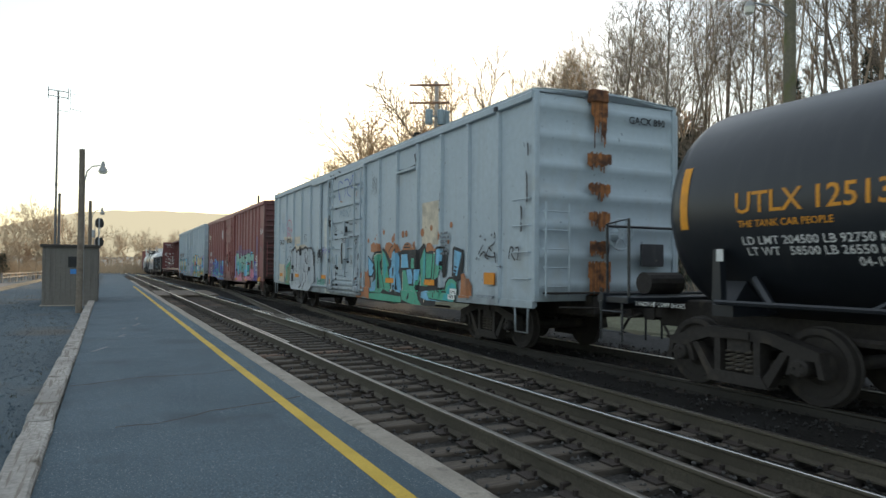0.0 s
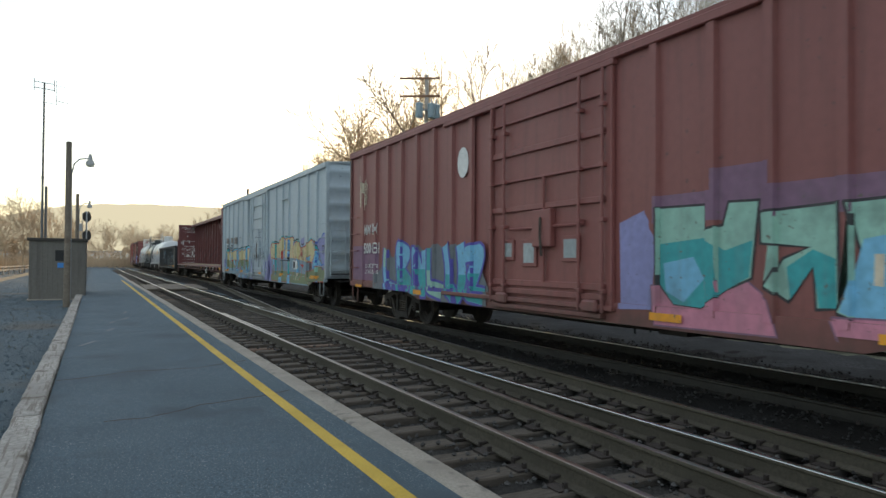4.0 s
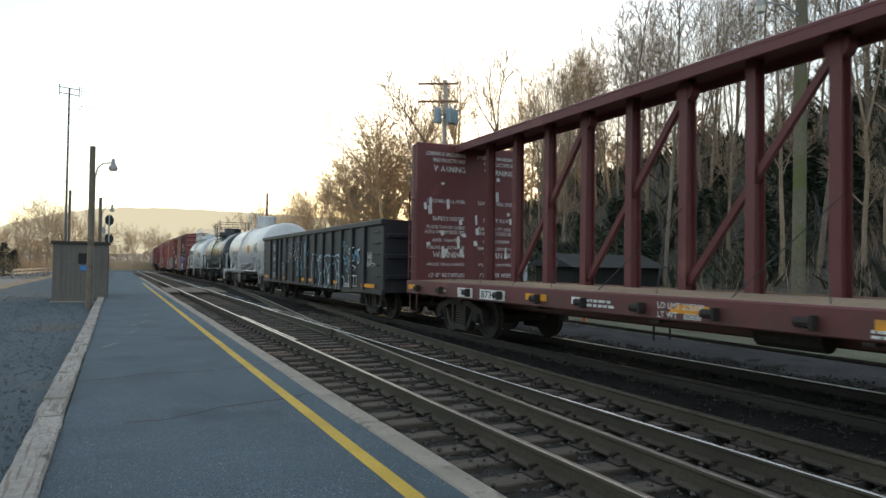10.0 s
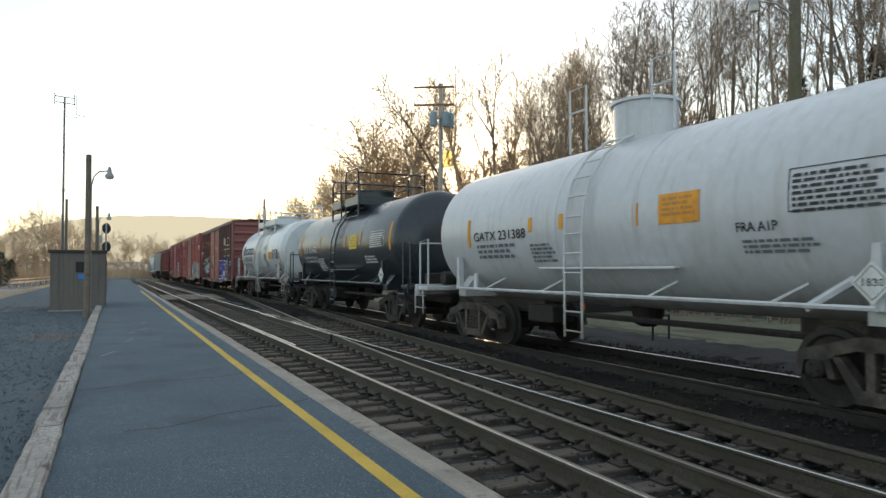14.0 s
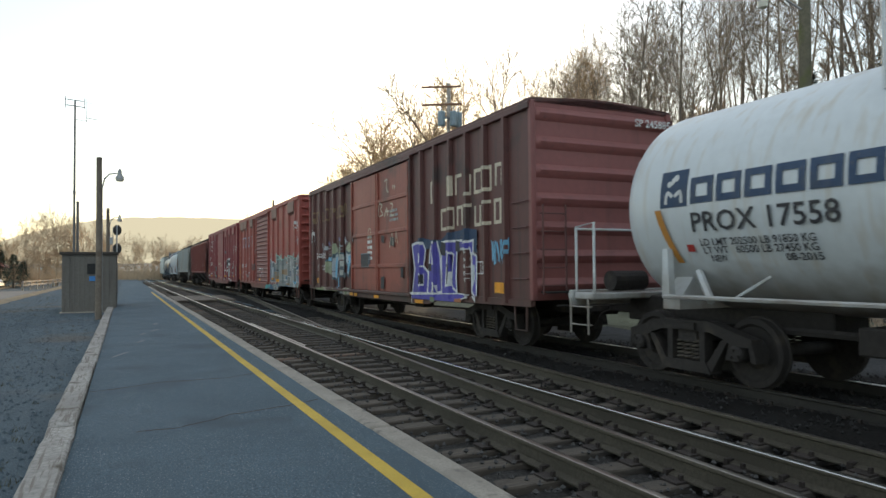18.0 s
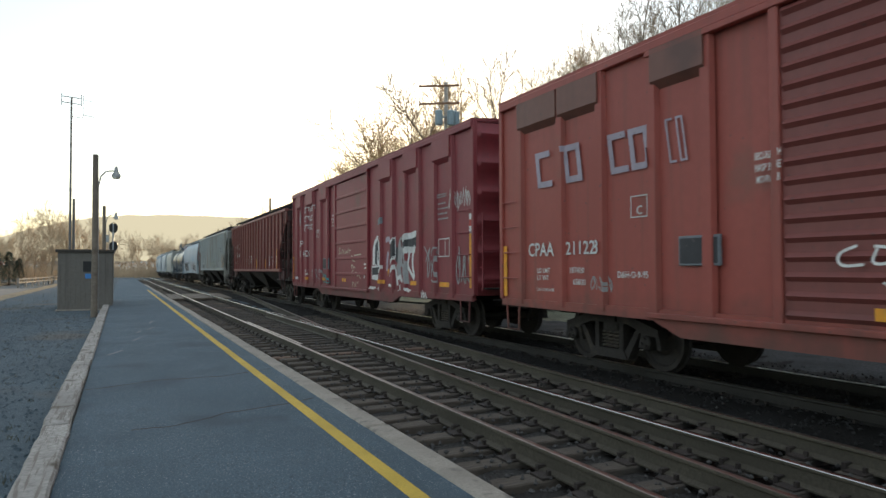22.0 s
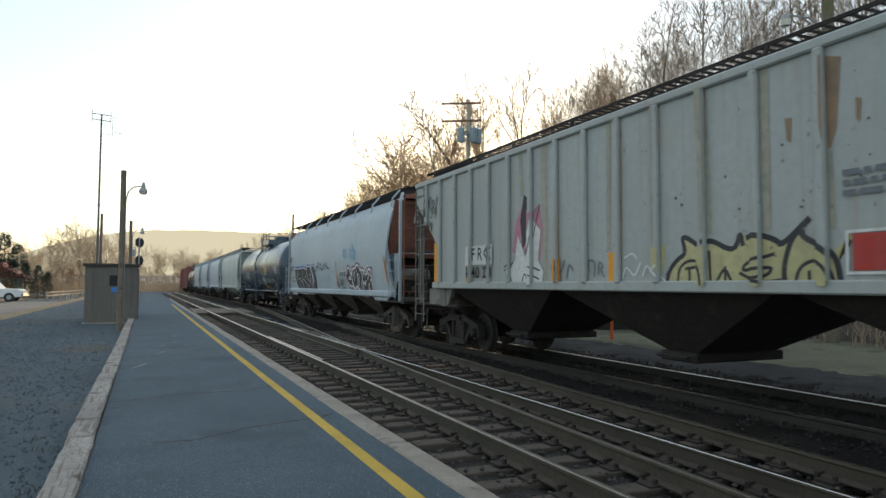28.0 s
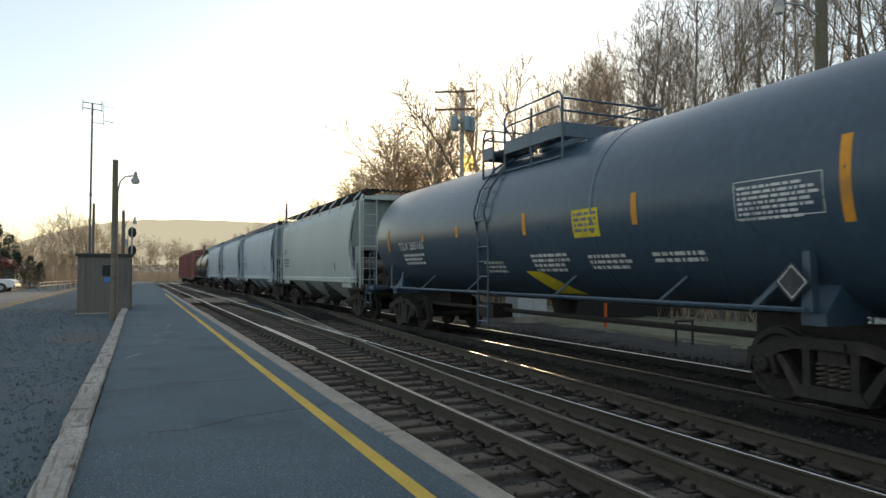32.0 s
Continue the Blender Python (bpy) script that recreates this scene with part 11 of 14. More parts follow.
pw.shape("maroon", ((3.13, 1.47), (3.05, 1.48), (3.02, 1.45), (3.09, 1.44)))
pw.line("lilac", 0.035, ((5.13, 2.43), (4.9, 2.35)))
pw.line("lilac", 0.035, ((5.04, 2.48), (4.99, 2.3)))
pw.line("lilac", 0.035, ((4.93, 2.44), (5.1, 2.33)))
pw.line("lilac", 0.035, ((3.92, 2.54), (3.71, 2.45)))
pw.line("lilac", 0.035, ((3.83, 2.59), (3.79, 2.4)))
pw.line("lilac", 0.035, ((3.73, 2.55), (3.89, 2.44)))
pw.line("silver", 0.035, ((3.72, 2.38), (3.45, 2.27)))
pw.line("silver", 0.035, ((3.61, 2.46), (3.55, 2.19)))
pw.line("silver", 0.035, ((3.47, 2.4), (3.69, 2.24)))
pw.line("silver", 0.035, ((3.28, 2.49), (3.04, 2.39)))
pw.line("silver", 0.035, ((3.19, 2.57), (3.14, 2.31)))
pw.line("silver", 0.035, ((3.07, 2.51), (3.26, 2.36)))
pw.line("silver", 0.035, ((4.67, 2.44), (4.47, 2.36)))
pw.line("silver", 0.035, ((4.59, 2.49), (4.54, 2.31)))
pw.line("silver", 0.035, ((4.49, 2.45), (4.65, 2.35)))
pw.line("silver", 0.035, ((5.82, 2.3), (5.55, 2.21)))
pw.line("silver", 0.035, ((5.71, 2.36), (5.65, 2.15)))
pw.line("silver", 0.035, ((5.58, 2.32), (5.79, 2.19)))
pw.line("silver", 0.035, ((5.31, 2.29), (5.12, 2.23)))
pw.line("silver", 0.035, ((5.23, 2.34), (5.19, 2.19)))
pw.line("silver", 0.035, ((5.14, 2.31), (5.29, 2.22)))
pw.line("silver", 0.035, ((2.38, 2.47), (2.2, 2.38)))
pw.line("silver", 0.035, ((2.31, 2.53), (2.27, 2.32)))
pw.line("silver", 0.035, ((2.22, 2.49), (2.36, 2.36)))
pw.shape("silver", ((3.52, 2.22), (3.5, 2.24), (3.48, 2.22), (3.5, 2.2)))
pw.shape("silver", ((3.5, 2.17), (3.47, 2.19), (3.45, 2.17), (3.47, 2.15)))
pw.shape("silver", ((2.97, 2.44), (2.95, 2.45), (2.93, 2.43), (2.95, 2.42)))
pw.shape("silver", ((2.95, 2.38), (2.93, 2.4), (2.91, 2.38), (2.93, 2.36)))
pw.shape("silver", ((3, 2.35), (2.98, 2.37), (2.96, 2.35), (2.98, 2.33)))
pw.shape("silver", ((4.89, 2.32), (4.86, 2.34), (4.83, 2.32), (4.86, 2.3)))
pw.shape("silver", ((4.81, 2.35), (4.78, 2.37), (4.75, 2.35), (4.78, 2.33)))
pw.shape("olive", ((6.63, 0.86), (5.62, 0.92), (4.67, 0.91), (4.64, 0.74), (5.54, 0.72), (6.59, 0.7)))
pw.shape("buff", ((5.62, 0.91), (5.12, 0.92), (5.16, 0.75), (5.58, 0.75)))
pw.shape("celery", ((4.63, 0.9), (3.88, 0.91), (3.85, 0.75), (4.04, 0.7), (4.6, 0.73)))
pw.shape("sky", ((3.98, 1.26), (3.88, 1.26), (3.82, 0.72), (3.94, 0.71)))
pw.shape("pewter", ((3.64, 0.86), (3.37, 0.91), (3.35, 0.7), (3.68, 0.69)))
pw.shape("buff", ((3.31, 0.93), (2.64, 0.94), (2.6, 0.75), (3.29, 0.73)))
pw.shape("olive", ((3.12, 0.86), (3.01, 0.97), (2.89, 0.92), (2.92, 0.74), (3.11, 0.74)))
pw.shape("amber", ((4.46, 0.81), (4, 0.82), (4, 0.7), (4.46, 0.69)))
pw.shape("amber", ((2.58, 0.82), (2.28, 0.82), (2.28, 0.73), (2.57, 0.73)))
pw.line("silver", 0.02, ((7.33, 2.99), (7.09, 3.03), (7.04, 2.82), (7.27, 2.78), (7.1, 2.59)))
pw.line("silver", 0.02, ((7.21, 2.95), (7.16, 2.7)))
pw.line("silver", 0.02, ((6.34, 2.9), (6.29, 2.83)))
pw.shape("navy", ((-2.37, 2.14), (-2.99, 2.24), (-3.41, 2.18), (-4.01, 2.15), (-4.31, 2.27), (-4.76, 2.3), (-5.32, 2.33), (-5.69, 2.28), (-5.67, 1.82), (-5.15, 1.95), (-4.01, 1.95), (-2.44, 1.99)))
pw.shape("violet", ((-2.34, 2.09), (-2.59, 2.13), (-2.99, 2.12), (-3.16, 1.95), (-3.09, 1.73), (-3.02, 1.58), (-3.28, 1.45), (-3.34, 1.18), (-3.23, 0.95), (-2.34, 0.93), (-2.51, 1.5)), "white", 0.06)
pw.shape("white", ((-2.87, 1.9), (-2.99, 1.87), (-2.97, 1.67), (-2.87, 1.63)))
pw.shape("char", ((-2.86, 1.4), (-3.03, 1.38), (-3.01, 1.15), (-2.86, 1.11)), "white", 0.05)
pw.shape("violet", ((-3.42, 1.94), (-3.53, 2.1), (-3.8, 2.11), (-3.95, 1.83), (-4.05, 1.01), (-3.77, 0.97), (-3.73, 1.19), (-3.55, 1.19), (-3.47, 0.94), (-3.24, 0.96)), "white", 0.06)
pw.shape("white", ((-3.6, 1.78), (-3.69, 1.9), (-3.77, 1.61), (-3.58, 1.59)))
pw.shape("violet", ((-4.03, 2.09), (-4.35, 2.11), (-4.22, 1.14), (-4.56, 1.17), (-4.76, 1.05), (-4.77, 0.92), (-4.02, 0.95)), "white", 0.05)
pw.shape("white", ((-4.29, 1.64), (-4.46, 1.63), (-4.43, 1.15), (-4.24, 1.17)))
pw.shape("char", ((-4.3, 1.63), (-4.39, 1.62), (-4.37, 1.18), (-4.26, 1.18)))
pw.shape("violet", ((-4.38, 2.1), (-5.16, 2.09), (-5.15, 1.92), (-4.8, 1.91), (-4.75, 1.34), (-4.78, 1.02), (-4.6, 1.1), (-4.52, 1.22), (-4.64, 1.81), (-4.37, 1.91)), "white", 0.05)
pw.shape("violet", ((-5.16, 2.04), (-5.53, 2.08), (-5.52, 1.77), (-5.45, 1.78), (-5.38, 1.93), (-5.17, 1.9)), "white", 0.05)
pw.shape("violet", ((-5.47, 1.83), (-5.67, 1.76), (-5.65, 0.88), (-5.46, 1.04)), "white", 0.05)
pw.shape("silver", ((-5.48, 1.59), (-5.59, 1.58), (-5.6, 1.31), (-5.49, 1.11)))
pw.shape("violet", ((-2.41, 0.91), (-4.81, 0.99), (-5.31, 0.98), (-5.31, 0.92), (-4.8, 0.85), (-4.7, 0.72), (-4.45, 0.72), (-3.43, 0.68), (-2.41, 0.66)), "white", 0.025)
pw.shape("rust", ((-4.73, 0.88), (-5.05, 0.9), (-5.06, 0.69), (-4.75, 0.7)))
pw.shape("olive", ((-3.47, 0.88), (-3.72, 0.89), (-3.68, 0.67), (-3.5, 0.67)))
pw.shape("char", ((-3.33, 1.63), (-3.53, 1.63), (-3.54, 1.46), (-3.32, 1.47)))
pw.shape("char", ((-4, 2.11), (-4.25, 2.07), (-4.23, 1.79), (-4, 1.82)))
pw.shape("char", ((-4.73, 2.1), (-4.93, 2.09), (-4.95, 1.85), (-4.73, 1.88)))
pw.shape("char", ((-0.96, 2.35), (-1.25, 2.34), (-1.27, 2.1), (-0.99, 2.13)))
pw.shape("char", ((-1.71, 1.56), (-1.87, 1.57), (-1.87, 1.3), (-1.71, 1.31)))
pw.shape("char", ((-0.29, 2.44), (-0.54, 2.4), (-0.51, 2.21), (-0.3, 2.24)))
pw.shape("char", ((-0.26, 1.3), (-0.52, 1.33), (-0.5, 0.99), (-0.25, 1)))
pw.line("cream", 0.04, ((-0.09, 2.97), (-0.12, 3.33), (-0.46, 3.22), (-0.2, 3.15), (-0.53, 2.97), (-0.15, 2.95)))
pw.line("cream", 0.04, ((-0.56, 2.91), (-0.76, 3.2), (-0.8, 2.91)))
pw.line("cream", 0.04, ((-0.63, 3.05), (-0.9, 3.04)))
pw.line("cream", 0.04, ((-1.02, 3.22), (-1.23, 3.21), (-1.01, 2.92), (-1.27, 2.9)))
pw.line("cream", 0.04, ((-0.58, 3.85), (-0.83, 3.91), (-0.68, 3.68), (-0.87, 3.53)))
pw.line("cream", 0.04, ((-1.2, 3.69), (-1.2, 3.6)))
pw.line("cream", 0.04, ((-1.29, 3.67), (-1.36, 3.64), (-1.29, 3.58)))
pw.line("cream", 0.025, ((-0.93, 2.07), (-1.12, 2.56), (-1.2, 2.11)))
pw.line("cream", 0.025, ((-1.34, 2.21), (-1.44, 2.56), (-1.51, 2.15)))
pw.line("cream", 0.025, ((0.76, 2.55), (0.73, 2.68), (0.55, 2.65), (0.56, 2.52)))
pw.line("cream", 0.025, ((0.79, 2.36), (0.49, 2.48)))
pw.line("cream", 0.025, ((0.74, 2.5), (0.47, 2.34)))
pw.tag(7.3, 2.4, 0.4, 0.6, "white", 8, 0.03, 4).tag(6.7, 1.0, 0.5, 0.25, "amber", 9, 0.05, 3)
pw.lay("graffiti", car, "violet and white block graffiti lettering")
end_write(car, -H - 0.17, "SP 245885", 0.6, 4.1, 0.14, "white")

# red boxcar with a louvre-ribbed door
RB = [-7.0, -5.85, -4.63, -3.5, -2.4, 2.9, 3.82, 4.9, 5.9, 7.1]
car, H, pw = boxcar("red boxcar with a closely ribbed door and pale green graffiti", 50.68, 66.2, 4.48, RB, (-1.3, 1.95), RED_C, rib_w=0.2, rib_d=0.07, door_coat=RED_DULL, flare_coat=FLARE_RUST, door_kind="ribbed", end_ribs=11, belly=0.62, flares=((-7.0, -5.85), (-3.5, -2.4), (2.9, 3.8), (4.9, 5.9), (5.95, 7.1)))
pw.tag(-6.9, 3.1, 0.5, 0.5, "white", 5, 0.025, 4).tag(5.2, 1.1, 0.5, 0.35, "grey", 7, 0.02, 4)
pw.shape("pewter", ((-4.36, 1.94), (-4.67, 1.89), (-4.91, 1.99), (-5.09, 2.1), (-5.29, 1.98), (-5.57, 2), (-5.82, 2.07), (-5.97, 1.94), (-6.17, 2.02), (-6.43, 1.91), (-6.67, 2.01), (-6.66, 1.52), (-4.99, 1.72), (-4.4, 1.87)), "mint", 0.05)
pw.shape("pewter", ((-2.97, 2.31), (-3.15, 2.25), (-3.61, 2.17), (-3.67, 2.03), (-3.02, 1.92), (-3, 2.07)), "mint", 0.05)
pw.shape("pewter", ((-3.64, 2.15), (-3.93, 2.12), (-4.18, 2.24), (-4.26, 2.07), (-4.4, 1.9), (-4.22, 1.95), (-3.88, 2.04)), "mint", 0.05)
pw.shape("pewter", ((-1.67, 2.05), (-2.06, 1.99), (-2.53, 1.92), (-2.63, 1.83), (-3.02, 1.86), (-3.61, 2.01), (-3.88, 2.05), (-4.15, 2.13), (-4.2, 2), (-4.4, 1.89), (-4.71, 1.81), (-4.99, 1.7), (-5.21, 1.71), (-5.56, 1.74), (-6.02, 1.69), (-6.66, 1.72), (-6.64, 0.84), (-5.4, 0.91), (-3.9, 0.99), (-1.89, 0.96), (-1.61, 1.03)), "silver", 0.025)
pw.shape("dusk", ((-1.68, 1.95), (-1.84, 1.83), (-1.79, 1.04), (-1.63, 1.04)))
pw.shape("silver", ((-1.98, 1.93), (-2.46, 1.87), (-2.5, 1.17), (-2.05, 1.15)))
pw.shape("silver", ((-3.88, 1.97), (-4.13, 2.06), (-4.27, 1.95), (-4.66, 1.79), (-4.74, 1.54), (-4.39, 1.26), (-3.91, 1.17)))
pw.shape("pewter", ((-3.99, 1.88), (-4.15, 1.96), (-4.26, 1.83), (-4.62, 1.74), (-4.64, 1.58), (-4.21, 1.3), (-3.97, 1.25)))
pw.shape("bronze", ((-2.62, 1.27), (-3.14, 1.35), (-3.37, 1.44), (-3.6, 1.42), (-3.67, 1.15), (-3.13, 1.09), (-2.75, 1.12)))
pw.shape("bronze", ((-2.62, 1.44), (-3.14, 1.46), (-3.31, 1.37), (-2.69, 1.34)))
pw.shape("char", ((-4.25, 1.63), (-4.36, 1.59), (-4.62, 1.53), (-4.35, 1.46), (-4.24, 1.54)), "silver", 0.02)
pw.shape("dusk", ((-2.63, 1.63), (-2.83, 1.65), (-2.8, 1.47), (-2.64, 1.46)))
pw.shape("char", ((-3.29, 1.55), (-3.6, 1.54), (-3.56, 1.49), (-3.26, 1.49)))
pw.shape("mauve", ((-5.15, 1.14), (-5.24, 1.25), (-5.41, 1.3), (-5.61, 1.26), (-5.61, 1.13), (-5.2, 1.09)))
pw.shape("dusk", ((-5.21, 1.19), (-5.41, 1.24), (-5.67, 1.2), (-5.67, 1.1), (-5.2, 1.1)), "silver", 0.025)
pw.shape("teal", ((-0.56, 0.75), (-0.87, 0.83), (-1.89, 0.86), (-1.91, 0.73), (-0.66, 0.61)))
pw.shape("dusk", ((-1.56, 0.63), (-2.04, 0.9), (-2.28, 0.83), (-2.74, 0.59), (-1.8, 0.58)))
pw.shape("pewter", ((-2.26, 0.84), (-3.48, 0.91), (-3.85, 0.86), (-3.58, 0.62), (-2.87, 0.6), (-2.73, 0.6)))
pw.shape("dusk", ((-3.42, 0.93), (-3.85, 0.86), (-4.56, 0.62), (-3.63, 0.62), (-3.27, 0.64), (-3.58, 0.68)))
pw.shape("pewter", ((-3.9, 0.87), (-4.77, 0.88), (-5.04, 0.63), (-4.56, 0.62)))
pw.shape("dusk", ((-4.77, 0.89), (-5.14, 0.85), (-5.85, 0.75), (-5.84, 0.59), (-5.04, 0.63)))
pw.shape("char", ((-2.91, 0.8), (-3.03, 0.74), (-3.18, 0.78), (-3.03, 0.63), (-2.93, 0.66)))
pw.line("white", 0.03, ((-1.67, 2.05), (-2.36, 1.94), (-2.63, 1.82), (-3.02, 1.86), (-3.61, 2.01), (-3.31, 1.55)))
pw.line("white", 0.03, ((-3.9, 1.99), (-4.13, 2.12), (-4.16, 1.96), (-4.71, 1.81), (-4.99, 1.7), (-5.42, 1.74)))
pw.line("white", 0.03, ((-4.1, 1.9), (-4.24, 1.57), (-4.35, 1.46), (-4.59, 1.5)))
pw.line("white", 0.03, ((-3.39, 0.86), (-3.61, 0.64)))
pw.line("white", 0.03, ((-2.91, 0.83), (-3, 0.62)))
pw.line("white", 0.03, ((-2.41, 1.01), (-2.58, 0.9)))
pw.line("white", 0.03, ((-3.05, 0.96), (-3.16, 0.9)))
pw.line("silver", 0.022, ((-2.04, 1.77), (-1.96, 1.67), (-2.05, 1.61), (-1.98, 1.52)))
pw.line("silver", 0.022, ((-2.13, 1.52), (-2.21, 1.74), (-2.26, 1.52)))
pw.line("silver", 0.022, ((-2.32, 1.54), (-2.34, 1.71), (-2.42, 1.64), (-2.35, 1.61), (-2.45, 1.52)))
pw.line("silver", 0.022, ((-2.89, 1.75), (-2.88, 1.61), (-2.99, 1.61)))
pw.line("silver", 0.022, ((-3.05, 1.63), (-3.11, 1.74), (-3.17, 1.62)))
pw.line("silver", 0.022, ((-3.22, 1.74), (-3.26, 1.61)))
pw.line("silver", 0.022, ((-3.95, 1.74), (-3.94, 1.61), (-4.03, 1.63), (-3.96, 1.68), (-4.02, 1.71)))
pw.line("silver", 0.022, ((-4.1, 1.72), (-4.09, 1.6)))
pw.line("silver", 0.022, ((-4.14, 1.7), (-4.24, 1.72)))
pw.line("silver", 0.022, ((-4.19, 1.71), (-4.19, 1.61)))
pw.line("silver", 0.022, ((-4.27, 1.61), (-4.29, 1.73), (-4.35, 1.62)))
pw.line("silver", 0.022, ((-3.99, 1.25), (-3.99, 1.36), (-4.06, 1.33), (-4, 1.3)))
pw.line("silver", 0.022, ((-4.1, 1.26), (-4.15, 1.36), (-4.19, 1.25)))
pw.line("silver", 0.022, ((-4.23, 1.36), (-4.22, 1.26), (-4.29, 1.27)))
pw.line("silver", 0.022, ((-4.35, 1.35), (-4.32, 1.26), (-4.41, 1.28), (-4.41, 1.36), (-4.35, 1.36)))
pw.line("silver", 0.022, ((-1.87, 2.29), (-2.03, 2.15), (-2.25, 2.26)))
pw.line("silver", 0.022, ((-1.95, 2.09), (-2.18, 2.13)))
pw.line("white", 0.028, ((1.06, 1.7), (1.26, 1.63), (1.24, 1.5), (1, 1.52)))
pw.line("white", 0.028, ((0.87, 1.67), (0.94, 1.52), (0.73, 1.53), (0.72, 1.67), (0.9, 1.69)))
pw.line("white", 0.028, ((0.65, 1.51), (0.6, 1.68), (0.48, 1.56), (0.37, 1.69), (0.3, 1.51)))
pw.line("white", 0.028, ((0.22, 1.51), (0.14, 1.68), (0.03, 1.51)))
pw.line("white", 0.028, ((-0.04, 1.51), (-0.06, 1.66), (-0.32, 1.52), (-0.16, 1.46)))
pw.line("white", 0.028, ((0.82, 1.36), (0.52, 1.14), (0.49, 1.33), (0.28, 1.24)))
pw.line("white", 0.028, ((0.19, 1.46), (0.14, 1.27), (-0, 1.43), (-0.11, 1.28)))
pw.line("white", 0.028, ((-0.22, 1.43), (-0.32, 1.13)))
pw.shape("amber", ((-4.12, 1.18), (-4.56, 1.18), (-4.57, 1.09), (-4.11, 1.08)))
pw.shape("white", ((-4.57, 1.18), (-4.76, 1.18), (-4.75, 1.08), (-4.57, 1.09)))
pw.shape("amber", ((-2.06, 1.15), (-2.52, 1.18), (-2.49, 1.08), (-2.09, 1.07)))
pw.shape("pewter", ((-3.79, 2.07), (-4.42, 1.93), (-4.67, 1.98), (-5.01, 2.11), (-5.23, 1.99), (-5.7, 2.15), (-6.47, 2.08), (-6.64, 2.22), (-6.94, 1.99), (-7.16, 2.01), (-7.79, 2.26), (-7.67, 1.85), (-7.6, 1.52), (-7.89, 1.03), (-7.7, 0.94), (-7.23, 0.65), (-3.76, 0.61)), "mint", 0.05)
pw.shape("ash", ((-5.78, 2.1), (-6.45, 2), (-6.87, 1.92), (-7.16, 1.94), (-7.72, 2.17), (-7.63, 1.85), (-7.54, 1.65), (-7.86, 1.03), (-5.76, 0.93)))
pw.shape("ash", ((-3.78, 1.75), (-5, 1.72), (-5.53, 1.78), (-5.53, 1.13), (-3.77, 1.01)))
pw.shape("dusk", ((-5.7, 2.11), (-5.82, 2.11), (-5.77, 1.55), (-5.51, 1.58)), "white", 0.02)
pw.shape("dusk", ((-7.09, 1.59), (-7.63, 1.79), (-7.54, 1.52), (-7.15, 1.5)), "white", 0.025)
pw.shape("mist", ((-7.15, 1.43), (-7.53, 1.27), (-7.86, 1.03), (-7.17, 1.02)), "white", 0.025)
pw.shape("dusk", ((-6.37, 1.69), (-6.86, 1.43), (-6.59, 1.36)), "white", 0.02)
pw.shape("navy", ((-5.99, 1.5), (-6.21, 1.46), (-6.2, 1.24), (-5.91, 1.25)))
pw.shape("dusk", ((-5.14, 1.26), (-5.57, 1.29), (-5.57, 1.13), (-5.13, 1.06)))
pw.shape("dusk", ((-4.89, 0.81), (-5.76, 0.88), (-5.91, 0.65), (-5.07, 0.65)))
pw.shape("sky", ((-6.79, 1.07), (-7.05, 1.09), (-7.14, 0.91), (-6.85, 0.85)))
pw.shape("silver", ((-6.83, 0.98), (-7.05, 0.95), (-7.2, 0.65), (-6.91, 0.72)), "white", 0.02)
pw.shape("bronze", ((-4.62, 1.54), (-5.44, 1.57), (-5.77, 1.43), (-5.69, 1.33), (-4.71, 1.32)))
pw.shape("bronze", ((-5.34, 0.96), (-6.15, 0.95), (-6.15, 0.88), (-5.43, 0.88)))
pw.line("white", 0.028, ((-5.78, 2.09), (-6.11, 2.03), (-6.07, 0.95)))
pw.line("white", 0.028, ((-5.86, 1.78), (-6.43, 1.95), (-6.05, 1.5)))
pw.line("white", 0.028, ((-6.63, 1.8), (-7.13, 1.58)))
pw.line("white", 0.028, ((-7.07, 1.91), (-7.68, 2.12)))
pw.line("white", 0.028, ((-5.77, 1.23), (-6.08, 1.26)))
pw.line("white", 0.028, ((-4.8, 1.09), (-5.6, 1.1)))
pw.line("white", 0.028, ((-7.18, 1.5), (-7.71, 1.51)))
pw.line("white", 0.028, ((-5.21, 1.04), (-5.43, 0.92)))
pw.line("silver", 0.02, ((-7.28, 2.56), (-7.25, 2.83), (-7.35, 2.92), (-7.39, 2.55)))
pw.line("silver", 0.02, ((-7.42, 2.89), (-7.45, 2.54)))
pw.line("silver", 0.02, ((-7.5, 2.83), (-7.53, 2.54)))
pw.line("silver", 0.02, ((-7.27, 2.78), (-7.57, 2.78)))
pw.line("silver", 0.02, ((-7.26, 2.67), (-7.56, 2.66)))
pw.shape("rust", ((-5.32, 1.87), (-5.43, 1.9), (-5.55, 1.86), (-5.51, 1.79), (-5.36, 1.79)))
pw.lay("graffiti", car, "pale green and grey graffiti along the lower side")
pw.rect(-7.6, -7.7, 1.0, 1.85, "amber").rect(7.7, 7.58, 1.0, 1.9, "amber").rect(-3.4, -3.8, 1.0, 1.12, "amber").rect(0.9, 0.5, 1.0, 1.12, "amber")
